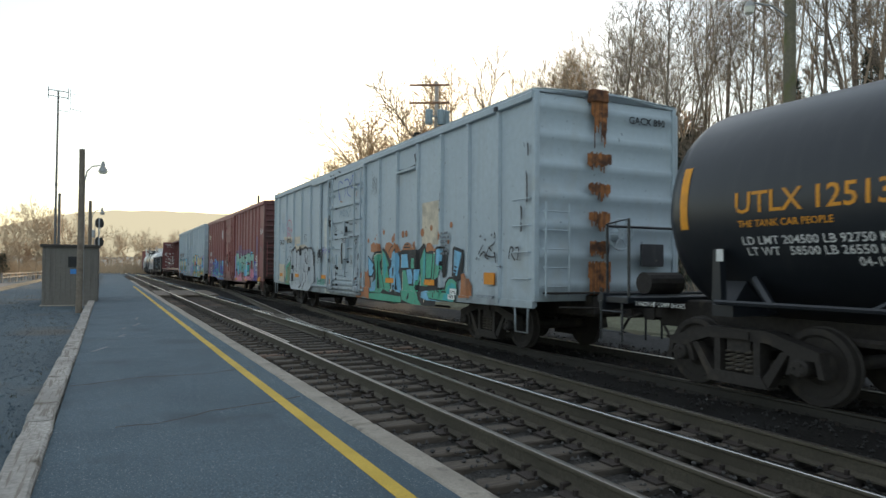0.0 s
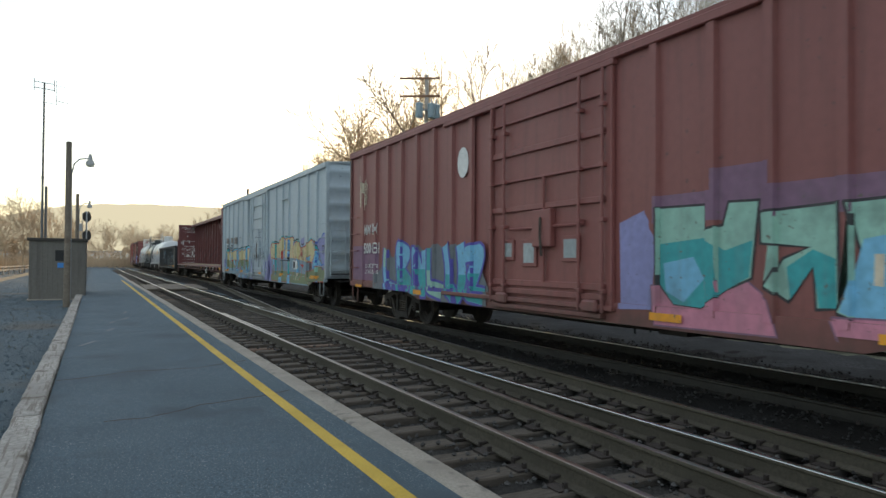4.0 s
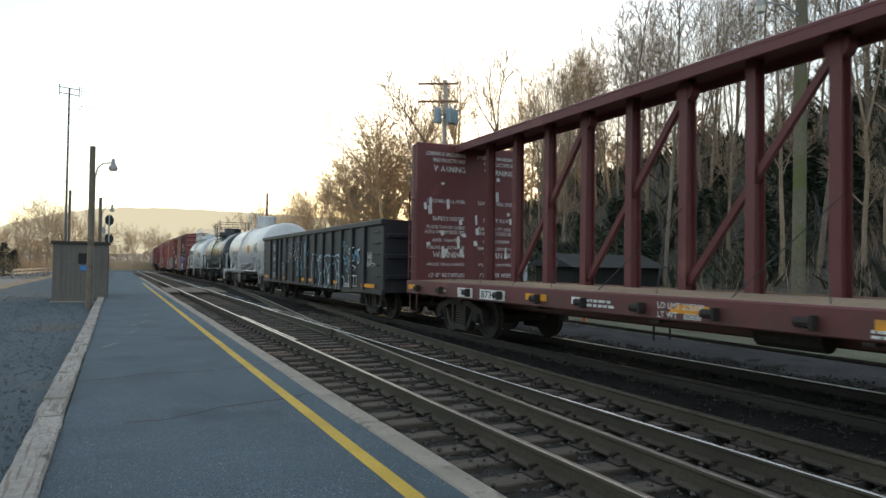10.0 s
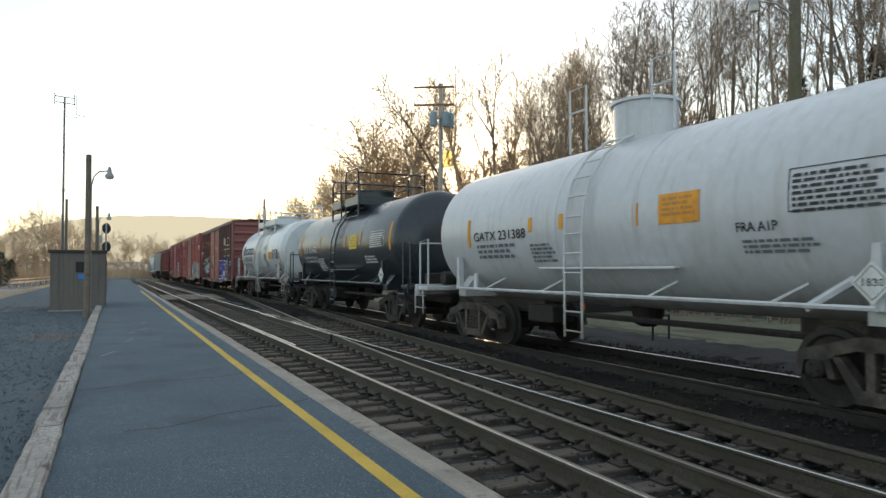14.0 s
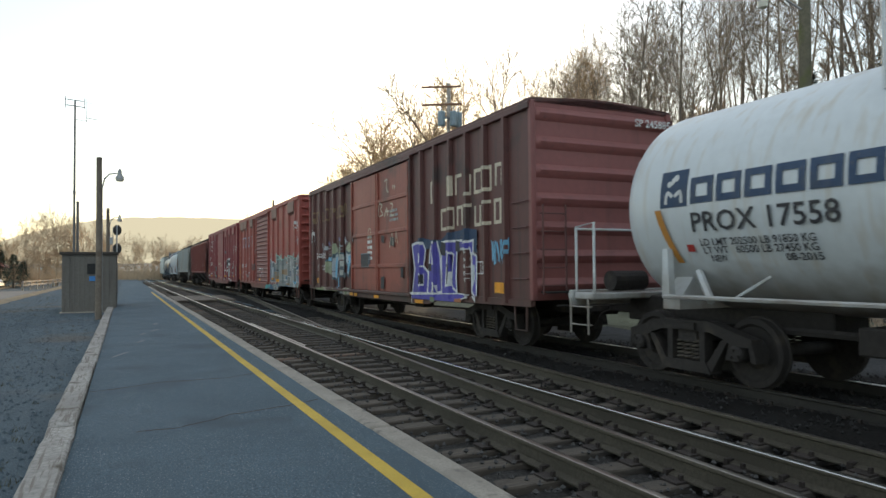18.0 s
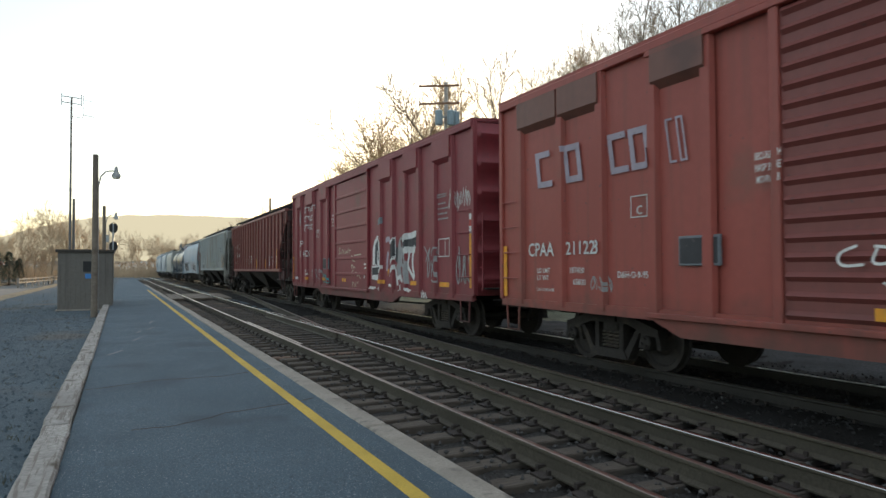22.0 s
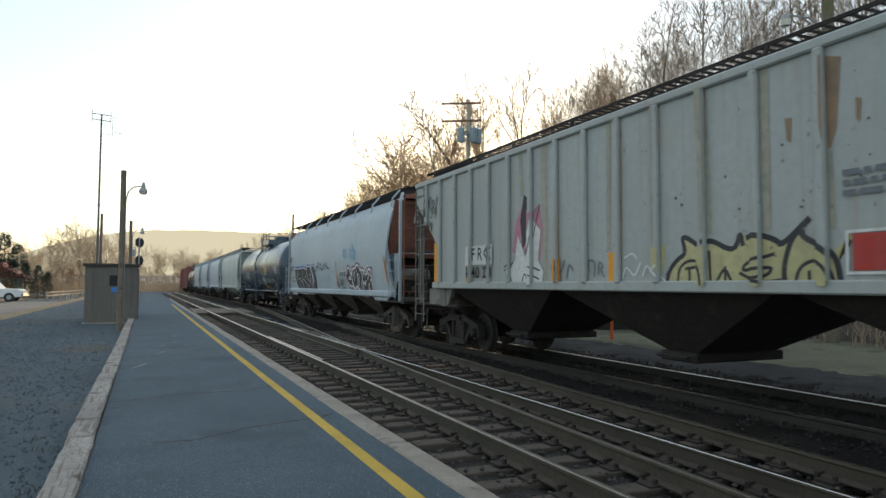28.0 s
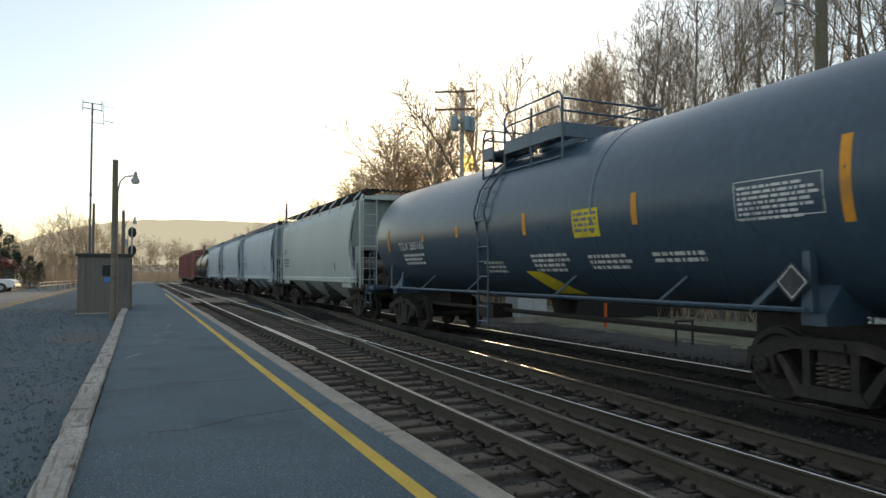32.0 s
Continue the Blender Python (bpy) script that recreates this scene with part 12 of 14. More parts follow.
pw.blocks(6.55, 2.83, 2, 0.42, 0.6, "dove", 0.9, (), -0.15).blocks(4.67, 2.83, 2, 0.38, 0.58, "dove", 0.15, (), -0.15).blocks(3.52, 2.83, 2, 0.12, 0.58, "dove", 0.5, (), -0.15).letter("CPAA", 6.87, 1.7, 0.22, "white", 0.76).letter("211228", 5.79, 1.71, 0.2, "white", 0.89).letter("LD LMT", 6.6, 1.42, 0.08, "white").letter("LT WT", 6.6, 1.3, 0.08, "white").letter("197400", 5.7, 1.42, 0.09, "white").letter("65600", 5.6, 1.24, 0.09, "white").outline(4.25, 3.95, 2.18, 2.48, "white", 0.015, 0).letter("C", 4.15, 2.22, 0.12, "white").letter("SECURE BOTH", 2.24, 2.68, 0.08, "white", 0.4).letter("HASP BEFORE", 2.24, 2.55, 0.08, "white", 0.4).letter("MOVING CAR", 2.22, 2.42, 0.08, "white", 0.37).letter("D&H-O-9-95", 4.55, 1.36, 0.09, "white", 0.62).letter("2 INCH COMP SHOES", 6.6, 1.12, 0.05, "white", 0.5)
pw.lay("lettering", car, "white stencilled lettering, faded name blocks and amber reflectors")

# crimson boxcar
RB = [-6.84, -5.95, -5.08, -4.22, -3.37, -2.47, 2.7, 3.55, 4.5, 5.5, 6.3, 7.0]
car, H, pw = boxcar("crimson boxcar with a panelled door and white graffiti", 67.32, 82.9, 4.44, RB, (-1.45, 1.75), CRIMSON, rib_w=0.2, rib_d=0.07, door_kind="panelled", end_ribs=6, belly=0.64, flares=((-6.84, -5.95), (-5.08, -4.22), (-3.37, -2.47), (2.7, 3.55), (4.5, 5.5), (6.3, 7.0)))
pw.shape("white", ((-1.75, 1.6), (-1.78, 2.05), (-1.93, 2.28), (-2.15, 2.41), (-2.36, 2.37), (-2.49, 2.19), (-2.52, 1.89), (-2.5, 1.59)))
pw.shape("char", ((-1.95, 1.62), (-1.99, 2.15), (-2.21, 2.31), (-2.38, 2.2), (-2.44, 1.89), (-2.45, 1.73), (-2.28, 1.73), (-2.26, 1.96), (-2.21, 2), (-2.15, 1.96), (-2.13, 1.61)))
pw.shape("white", ((-1.68, 1.58), (-2.56, 1.59), (-2.57, 1.53), (-2.36, 1.3), (-2.34, 1.16), (-1.7, 1.21)))
pw.shape("char", ((-1.72, 1.52), (-2.47, 1.55), (-2.5, 1.53), (-2.25, 1.34), (-1.73, 1.32)))
pw.shape("red", ((-2.37, 1.23), (-2.53, 1.23), (-2.52, 1.14), (-2.36, 1.15)))
pw.line("dove", 0.13, ((-2.8, 2.23), (-2.99, 2.3), (-3.17, 2.2), (-3.24, 1.98), (-3.24, 1.69)))
pw.line("dove", 0.13, ((-2.89, 1.44), (-2.94, 1.83), (-3.01, 1.93)))
pw.shape("char", ((-3.25, 2.13), (-3.48, 2.28), (-3.53, 1.84), (-3.33, 1.69), (-3.26, 1.56)), "white", 0.07)
pw.shape("char", ((-3.53, 2.06), (-3.67, 2.05), (-3.79, 1.71), (-3.75, 1.63), (-3.52, 1.68)))
pw.shape("grey", ((-3.72, 2.13), (-3.83, 2.27), (-4.06, 2.33), (-4.11, 2.23), (-4.34, 1.55), (-4.43, 1.12), (-4.23, 1.13), (-4.11, 1.51), (-3.88, 1.55), (-3.95, 1.17), (-3.78, 1.2), (-3.57, 1.56), (-3.66, 1.64)))
pw.shape("maroon", ((-3.85, 2.21), (-4.02, 2.25), (-4.07, 2.08), (-3.91, 2.03)))
pw.shape("maroon", ((-3.96, 1.97), (-4.1, 2), (-4.23, 1.62), (-4, 1.61)))
pw.shape("char", ((-4.15, 2.19), (-4.31, 2.29), (-4.8, 2.3), (-5.03, 2.3), (-5.02, 2.1), (-4.73, 1.97), (-4.41, 1.98), (-4.21, 1.91)))
pw.line("white", 0.15, ((-4.12, 2.2), (-4.27, 2.3), (-4.56, 2.29), (-4.8, 2.33), (-4.96, 2.35)))
pw.line("white", 0.15, ((-4.21, 1.91), (-4.35, 1.99), (-4.47, 1.93)))
pw.line("white", 0.15, ((-4.42, 1.95), (-4.79, 1.95)))
pw.line("white", 0.1, ((-4.47, 1.93), (-4.37, 1.69), (-4.33, 1.55), (-4.57, 1.37), (-4.74, 1.25)))
pw.line("white", 0.1, ((-4.79, 2.04), (-4.65, 1.82), (-4.62, 1.58), (-4.75, 1.3)))
pw.line("white", 0.1, ((-3.52, 1.52), (-3.59, 1.36), (-3.66, 1.07)))
pw.line("white", 0.1, ((-3.67, 1.25), (-3.9, 1.32), (-3.88, 1.21), (-4.15, 1.15)))
pw.line("white", 0.1, ((-3.15, 1.27), (-3.3, 1.44), (-3.5, 1.58)))
pw.line("white", 0.07, ((-3.01, 1.07), (-3.37, 1.06)))
pw.line("white", 0.07, ((-2.43, 1), (-2.4, 0.91)))
pw.line("white", 0.07, ((-3.17, 1.06), (-3.19, 0.97)))
pw.line("white", 0.07, ((-3.8, 1.09), (-3.82, 0.93)))
pw.line("white", 0.07, ((-4.23, 1), (-4.54, 0.95)))
pw.line("white", 0.07, ((-1.46, 0.98), (-2.02, 0.96)))
pw.shape("amber", ((-2.96, 1.48), (-3.08, 1.49), (-3.03, 1.39), (-2.98, 1.3)))
pw.shape("slate", ((-2.18, 2.71), (-2.56, 2.89), (-2.59, 2.72), (-2.37, 2.66)))
pw.line("white", 0.05, ((-1.18, 1.62), (-1.48, 1.64), (-1.48, 1.23), (-1.31, 1.38), (-1.18, 1.23)))
pw.line("white", 0.05, ((-1.21, 1.51), (-1.44, 1.54)))
pw.line("cream", 0.03, ((1.13, 2.16), (1.33, 2.11), (1.1, 2), (1.31, 1.96)))
pw.line("cream", 0.03, ((1.01, 1.95), (0.87, 2.16), (0.74, 1.95)))
pw.line("cream", 0.03, ((0.65, 2.13), (0.59, 1.95), (0.49, 2.06), (0.41, 1.95), (0.32, 2.13)))
pw.line("cream", 0.03, ((0.24, 2.14), (0.22, 1.95)))
pw.line("cream", 0.03, ((0.26, 2.05), (0.03, 2.06)))
pw.line("cream", 0.03, ((-0.02, 1.78), (0.03, 1.9), (-0.16, 1.86), (-0.11, 1.75), (-0.34, 1.71)))
pw.line("cream", 0.03, ((-0.24, 1.89), (-0.94, 1.92)))
pw.line("cream", 0.03, ((-0.01, 1.5), (-0.01, 1.62), (-0.17, 1.6), (-0.15, 1.49)))
pw.line("cream", 0.03, ((-0.25, 1.49), (-0.23, 1.61), (-0.38, 1.5)))
pw.line("cream", 0.03, ((-0.04, 1.29), (-0.04, 1.43), (-0.2, 1.44)))
pw.line("cream", 0.03, ((-0.29, 1.29), (-0.3, 1.42), (-0.44, 1.29), (-0.46, 1.43)))
pw.line("cream", 0.03, ((-0.56, 1.41), (-0.53, 1.28), (-0.68, 1.3)))
pw.line("cream", 0.03, ((-0.77, 1.41), (-0.77, 1.27), (-0.88, 1.22)))
pw.line("cream", 0.03, ((-0.12, 0.95), (-0.11, 1.11), (-0.24, 1.08), (-0.14, 1.02)))
pw.line("cream", 0.03, ((-0.33, 0.95), (-0.4, 1.12), (-0.45, 0.97)))
pw.line("cream", 0.03, ((-0.54, 1.11), (-0.59, 1.05), (-0.64, 1.13)))
pw.tag(-5.2, 1.0, 0.9, 1.3, "grey", 4, 0.04, 2).tag(-6.8, 2.7, 0.85, 0.5, "white", 5, 0.014, 9).tag(-6.9, 1.0, 0.8, 1.0, "grey", 6, 0.04, 3).tag(4.9, 1.0, 1.6, 0.6, "grey", 8, 0.03, 4).tag(3.4, 0.9, 0.9, 0.5, "teal", 12, 0.025, 3).tag(-5.2, 0.7, 0.4, 0.3, "white", 8, 0.03, 3)
pw.lay("graffiti", car, "white edged dark graffiti and scrawled tags")
pw.up().poly([(6.48 + 0.24 * math.cos(a), 3.44 + 0.32 * math.sin(a)) for a in [i * 0.4189 for i in range(15)]], "grey")
pw.blocks(5.94, 3.62, 8, 0.15, 0.2, "white", 0.35).blocks(5.94, 3.28, 7, 0.15, 0.2, "white", 0.35).blocks(5.94, 2.95, 7, 0.15, 0.2, "white", 0.35)
pw.letter("CP", 6.57, 2.36, 0.22, "white", 0.42).letter("214 401", 6.67, 1.96, 0.24, "white", 1.48).letter("202000", 5.85, 1.4, 0.09, "white", 0.5).letter("66000", 5.78, 1.27, 0.09, "white", 0.42)
pw.rect(7.75, 7.65, 1.1, 2.0, "amber").rect(-7.62, -7.74, 1.1, 2.2, "amber").rect(-7.62, -7.74, 2.2, 2.6, "white").rect(-7.62, -7.74, 2.35, 2.48, "red")
for a, b in ((5.85, 5.36), (-4.54, -5.0), (-6.2, -6.7), (-2.4, -2.8), (3.4, 3.0), (0.9, 0.5)):
    pw.rect(a, b, 1.1, 1.2, "amber")
pw.letter("SECURE", 2.2, 3.22, 0.06, "white", 0.25).letter("BOTH HASPS", 2.23, 3.11, 0.06, "white", 0.33).letter("BEFORE", 2.2, 3.0, 0.06, "white", 0.25).letter("MOVING CAR", 2.23, 2.89, 0.06, "white", 0.33).lines(-6.1, 3.1, 0.62, 2, 0.03, "grey", 3).lines(-6.15, 2.9, 0.5, 4, 0.035, "grey", 5, 3.2).outline(-6.2, -6.85, 1.75, 2.15, "white", 0.02, 1).rect(7.3, 6.9, 1.1, 1.2, "white").outline(4.15, 3.75, 2.62, 2.88, "white", 0.015, 0).letter("PLATE", 4.1, 2.77, 0.07, "white", 0.3).letter("C", 4.0, 2.65, 0.09, "white")
pw.lay("lettering", car, "white stencilled lettering and amber reflectors")

def card_board(car, y0, y1, z0, z1, x=1.53):
    """A dark wooden card board in a steel frame on a car's side."""
    b = part("card_board", Geo().cbox(-x - 0.045, -x, y0, y1, z0, z1, 0.008), INK["slate"], car, "dark steel framed card board")
    part("board_face", Geo().cbox(-x - 0.052, -x - 0.044, y0 + 0.03, y1 - 0.03, z0 + 0.03, z1 - 0.03, 0.002), INK["char"], b)


card_board(car, 2.58, 3.26, 1.49, 1.86)
for ob, cy, x in ((CONSIST[-2][0], (2.73, 3.38, 1.52, 1.89), 1.53), (CONSIST[-3][0], (0.73, 1.43, 1.57, 1.98), 1.58)):
    card_board(ob, *cy, x)
# far red boxcars
for a, b in ((226.0, 243.0), (244.6, 262.0)):
    boxcar("maroon boxcar far down the line", a, b, 4.4, even(-7, -2.2, 5) + even(2.8, 7.4, 5), (-1.4, 1.8), MAROON_A, end_ribs=7)
# ---------------------------------------------------------------- poles, shed, signal and mast beside the platform
POLE = material("weathered_pole", (0.2, 0.165, 0.13), 0.95, spread=0.25, grain=15, stain=(0.1, 0.07, 0.05), stain_at=0.55, stain_scale=1.5, bump=0.6, bump_scale=20)
GALV = material("galvanised_steel", (0.4, 0.41, 0.42), 0.5, metal=0.7, spread=0.15, grain=12, bump=0.1)
SHED = material("grey_siding", (0.18, 0.165, 0.145), 0.9, spread=0.12, grain=10, streak=(0.1, 0.085, 0.075), bump=0.3)
BLACK = plain("black_paint", (0.015, 0.015, 0.016))
MOSS = material("mossy_pole", (0.19, 0.17, 0.12), 0.95, spread=0.25, grain=12, stain=(0.13, 0.14, 0.05), stain_at=0.5, stain_scale=0.8, bump=0.6)
LAMP_GREY = plain("lamp_grey", (0.36, 0.36, 0.35))
GLASS = material("lamp_glass", (0.7, 0.68, 0.6), 0.15, spread=0.05, bump=0.0)


def lamp_pole(x, y, top, r, arm=0.8, label="brown wooden lamp post with a bent arm and grey lamp head"):
    z0 = gz(y) - 0.2
    ob = thing("lamp_post", label, "lamp post", at=pose(x, y, z0))
    h = top - z0
    part("pole", Geo().tube([(0, 0, -0.3), (0.01, 0, h * 0.5), (0.0, 0, h)], [r * 1.15, r, r * 0.88], 12), POLE, ob, smooth=True)
    part("pole_cap", Geo().lathe([(h, r * 0.9), (h + 0.015, r * 0.5)], "z", 12), GALV, ob)
    za = h - 0.95
    part("arm", Geo().tube([(r, 0, za - 0.1), (r + 0.06, 0, za + 0.2), (r + 0.22, 0, za + 0.38), (r + 0.45, 0, za + 0.42), (arm * 0.78, 0, za + 0.4)], 0.025, 8), GALV, ob, smooth=True)
    hd = part("lamp_head", Geo().lathe([(0.22, 0.03), (0.16, 0.06), (0.05, 0.075), (0.0, 0.085), (-0.05, 0.13), (-0.15, 0.155)], "z", 16, (arm * 0.82, 0, za + 0.36)), LAMP_GREY, ob, smooth=True)
    part("lens", Geo().lathe([(-0.15, 0.14), (-0.22, 0.11), (-0.24, 0.0)], "z", 14, (arm * 0.82, 0, za + 0.36)), GLASS, hd, smooth=True)
    part("conduit", Geo().tube([(r * 1.05, -0.03, 0.2), (r, -0.03, za)], 0.014, 5), GALV, ob)
    return ob


lamp_pole(-0.83, 26.7, 5.17, 0.105)
lamp_pole(-0.95, 46.5, 4.78, 0.105)

# small flat-roofed equipment shed
SX0, SX1, SY0, SY1 = -2.32, -0.33, 31.6, 35.2
z0 = gz(32) - 0.25
sh = thing("equipment_shed", "small brown grey shed with vertical siding and a flat roof", "shed", at=pose((SX0 + SX1) / 2, SY0, z0))
W = (SX1 - SX0) / 2
HT = 1.504 + 31.6 * 0.0115 - z0
part("slab", Geo().cbox(-W - 0.08, W + 0.08, -0.08, 3.7, -0.1, 0.14, 0.02), CONCRETE, sh)
wl = part("wall", Geo().box(-W, W, 0, 3.6, 0.14, HT - 0.08), SHED, sh)
for i in range(11):
    x = -W + 0.09 + i * (2 * W - 0.18) / 10
    part("batten", Geo().cbox(x - 0.022, x + 0.022, -0.022, 0.0, 0.14, HT - 0.1, 0.005), SHED, wl)
for i in range(16):
    y = 0.1 + i * 0.226
    part("batten", Geo().cbox(W, W + 0.022, y - 0.022, y + 0.022, 0.14, HT - 0.1, 0.005), SHED, wl)
part("roof", Geo().cbox(-W - 0.08, W + 0.08, -0.1, 3.72, HT - 0.08, HT + 0.04, 0.015), plain("roof_edge", (0.06, 0.052, 0.045), 0.9), sh)
wv = part("vent", Geo().cbox(-0.08, 0.26, -0.04, 0.0, HT - 0.88, HT - 0.45, 0.008), BLACK, sh)
for i in range(5):
    part("louvre", Geo().cbox(-0.06, 0.24, -0.055, -0.035, HT - 0.85 + i * 0.08, HT - 0.80 + i * 0.08, 0.004), BLACK, wv)
part("notice", Geo().cbox(0.0, 0.22, -0.03, 0.0, HT - 1.16, HT - 0.96, 0.004), plain("notice_blue", (0.05, 0.22, 0.55), 0.4), sh, "small blue notice")

MAST = plain("mast_grey", (0.13, 0.13, 0.13), 0.7)
# radio mast behind the shed with two antennas
ms = thing("radio_mast", "thin galvanised radio mast with two dipole antennas", "mast", at=pose(-2.72, 45.5, gz(45) - 0.2))
top = 1.504 + 45.5 * 0.2106 - gz(45) + 0.2
part("mast_tube", Geo().tube([(0, 0, 0), (0, 0, top * 0.52), (0.01, 0, top)], [0.08, 0.06, 0.05], 8), MAST, ms, smooth=True)
part("mast_joint", Geo().lathe([(top * 0.53, 0.08), (top * 0.545, 0.08)], "z", 8), MAST, ms)
part("support_post", Geo().tube([(0.18, 0.1, 0), (0.18, 0.1, top * 0.495)], 0.075, 8), MAST, ms)
for i, dz in enumerate((0.05, -0.33)):
    part("antenna_bar", Geo().tube([(-0.5, 0, top - dz * 0 + (0.02 if i == 0 else -0.32)), (0.52, 0, top + (-0.05 if i == 0 else -0.4))], 0.022, 6), BLACK, ms)
for x in (-0.5, 0.52):
    part("antenna_rod", Geo().tube([(x, 0, top - 0.5), (x, 0, top + 0.18)], 0.02, 5), BLACK, ms)
part("side_arm", Geo().tube([(0, 0, top - 1.15), (0.62, 0, top - 1.2)], 0.014, 5), MAST, ms)
part("loop_antenna", Geo().tube([(0.62, 0, top + 0.15), (0.62, 0, top - 1.25)], 0.014, 5).tube([(0.62, 0, top - 0.1), (1.22, 0, top - 0.2)], 0.009, 5).tube([(0.62, 0, top - 1.0), (1.22, 0, top - 1.1)], 0.016, 5), MAST, ms)

# signal with two heads, seen from behind
sg = thing("railway_signal", "two-headed railway signal on a grey post, seen from behind", "signal", at=pose(-0.58, 61.0, gz(61) - 0.2))
st = 1.504 + 61 * 0.048 - gz(61) + 0.2
part("post", Geo().tube([(0, 0, 0), (0, 0, st)], 0.07, 10), GALV, sg, smooth=True)
for k, z in enumerate((st - 0.38, st - 1.88)):
    hd = part("signal_head", Geo().lathe([(-0.03, 0.43), (0.0, 0.44), (0.03, 0.43)], "y", 22, (0.02, 0.25, z)), BLACK, sg)
    hd.scale = (0.75, 1, 1)
    part("backing_box", Geo().cbox(-0.2, 0.22, -0.05, 0.2, z - 0.3, z + 0.3, 0.03), BLACK, sg)
    for i in (-1, 0, 1):
        part("lamp_unit", Geo().lathe([(-0.02, 0.1), (0.2, 0.1)], "y", 10, (0.0, 0.28, z + i * 0.25)), BLACK, hd)
part("ladder", Geo().tube([(-0.3, -0.1, 0.3), (-0.3, -0.1, st - 0.1)], 0.02, 5).tube([(-0.6, -0.1, 0.3), (-0.6, -0.1, st - 0.1)], 0.02, 5), GALV, sg)
for i in range(14):
    part("rung", Geo().tube([(-0.6, -0.1, 0.5 + i * 0.32), (-0.3, -0.1, 0.5 + i * 0.32)], 0.012, 5), GALV, sg)
part("relay_box", Geo().cbox(-0.75, -0.3, -0.15, 0.2, st - 1.55, st - 0.95, 0.03), GALV, sg)

# ---------------------------------------------------------------- utility poles beyond the tracks
ARM = material("brown_cross_arm", (0.3, 0.17, 0.11), 0.9, spread=0.25, grain=15, bump=0.4, bump_scale=20)
TRAFO = material("pale_blue_grey_enamel", (0.34, 0.43, 0.48), 0.5, spread=0.1, grain=8)


def utility_pole(x, y, top, r, arms=True, mat=POLE, label="tall wooden utility pole with cross-arms and transformers", base=None):
    z0 = ground_z(x, y) if base is None else base
    ob = thing("utility_pole", label, "utility pole", at=pose(x, y, z0))
    h = top - z0
    part("pole", Geo().tube([(0, 0, -0.5), (0, 0, h * 0.5), (0, 0, h)], [r, r * 0.88, r * 0.72], 12), mat, ob, smooth=True)
    if arms:
        for k, z in enumerate((h - 0.25, h - 1.35)):
            a = part("cross_arm", Geo().cbox(-1.25, 1.25, -0.16, -0.06, z - 0.06, z + 0.06, 0.01), ARM, ob)
            a.rotation_euler = (0, radians(-2), radians(-24))
            for i in range(6):
                u = -1.15 + i * 0.46
                part("insulator", Geo().lathe([(z + 0.06, 0.015), (z + 0.08, 0.03), (z + 0.14, 0.026), (z + 0.15, 0.015)], "z", 8, (u, -0.11, 0)), GALV, a)
        for ang, rr_ in ((-1.15, 0.23), (0.15, 0.24), (0.95, 0.23)):
            px_, py_ = 0.62 * math.sin(ang), -0.5 * math.cos(ang)
            t = part("transformer", Geo().lathe([(h - 2.75, rr_ * 0.9), (h - 2.7, rr_), (h - 1.95, rr_), (h - 1.9, rr_ * 1.04), (h - 1.85, rr_ * 0.9), (h - 1.81, rr_ * 0.3)], "z", 18, (px_ * 1.05, py_, 0)), TRAFO, ob, smooth=True)
            part("bushing", Geo().lathe([(h - 1.83, 0.05), (h - 1.55, 0.03)], "z", 8, (px_ * 1.05, py_, 0)), GALV, t)
        part("bracket", Geo().cbox(-0.6, 0.6, -0.25, -0.14, h - 2.3, h - 2.2, 0.01), GALV, ob)
    return ob


# This pole's pale tone has the haze and sun glow put into it.
utility_pole(18.2, 37.9, 1.504 + 42.0 * 0.263, 0.17, True, material("haze_pale_pole", (0.5, 0.45, 0.4), 0.95, spread=0.2, grain=15, bump=0.5, bump_scale=20))
bp = utility_pole(18.3, 13.6, 12.5, 0.2, False, MOSS, "tall mossy utility pole with a lamp on an arm")
hh = 12.5 - bp.matrix_world.translation.z
zl = 1.504 + 21.4 * 0.364 - bp.matrix_world.translation.z
part("arm", Geo().tube([(-0.15, 0, zl - 0.35), (-0.5, 0.25, zl - 0.02), (-1.0, 0.5, zl + 0.06)], 0.03, 8), GALV, bp, smooth=True)
part("lamp_head", Geo().lathe([(0.12, 0.03), (0.08, 0.1), (0.0, 0.13), (-0.08, 0.17)], "z", 14, (-1.1, 0.55, zl)), LAMP_GREY, bp, smooth=True)
part("lens", Geo().lathe([(-0.08, 0.16), (-0.26, 0.13), (-0.32, 0.0)], "z", 14, (-1.1, 0.55, zl)), GLASS, bp, smooth=True)
utility_pole(18.4, 94.0, 1.504 + 95.5 * 0.088, 0.2, False, POLE, "dark wooden utility pole beside the line")

# ---------------------------------------------------------------- beyond the far track
cb = thing("relay_cabinet", "pale grey steel relay cabinet on a concrete base", "cabinet", at=pose(12.3, 20.4, gz(20) - 0.2))
part("body", Geo().cbox(-0.6, 0.6, -0.4, 0.4, 0.25, 1.85, 0.02), plain("cabinet_grey", (0.5, 0.53, 0.54), 0.5), cb)
part("base", Geo().cbox(-0.7, 0.7, -0.5, 0.5, -0.2, 0.25, 0.02), CONCRETE, cb)
for s in (-1, 1):
    d = part("door", Geo().cbox(s * 0.3 - 0.28, s * 0.3 + 0.28, -0.43, -0.4, 0.32, 1.78, 0.01), plain("cabinet_door", (0.5, 0.53, 0.54), 0.5), cb)
    part("handle", Geo().cbox(s * 0.06 - 0.015, s * 0.06 + 0.015, -0.47, -0.43, 0.95, 1.2, 0.005), IRON, d)
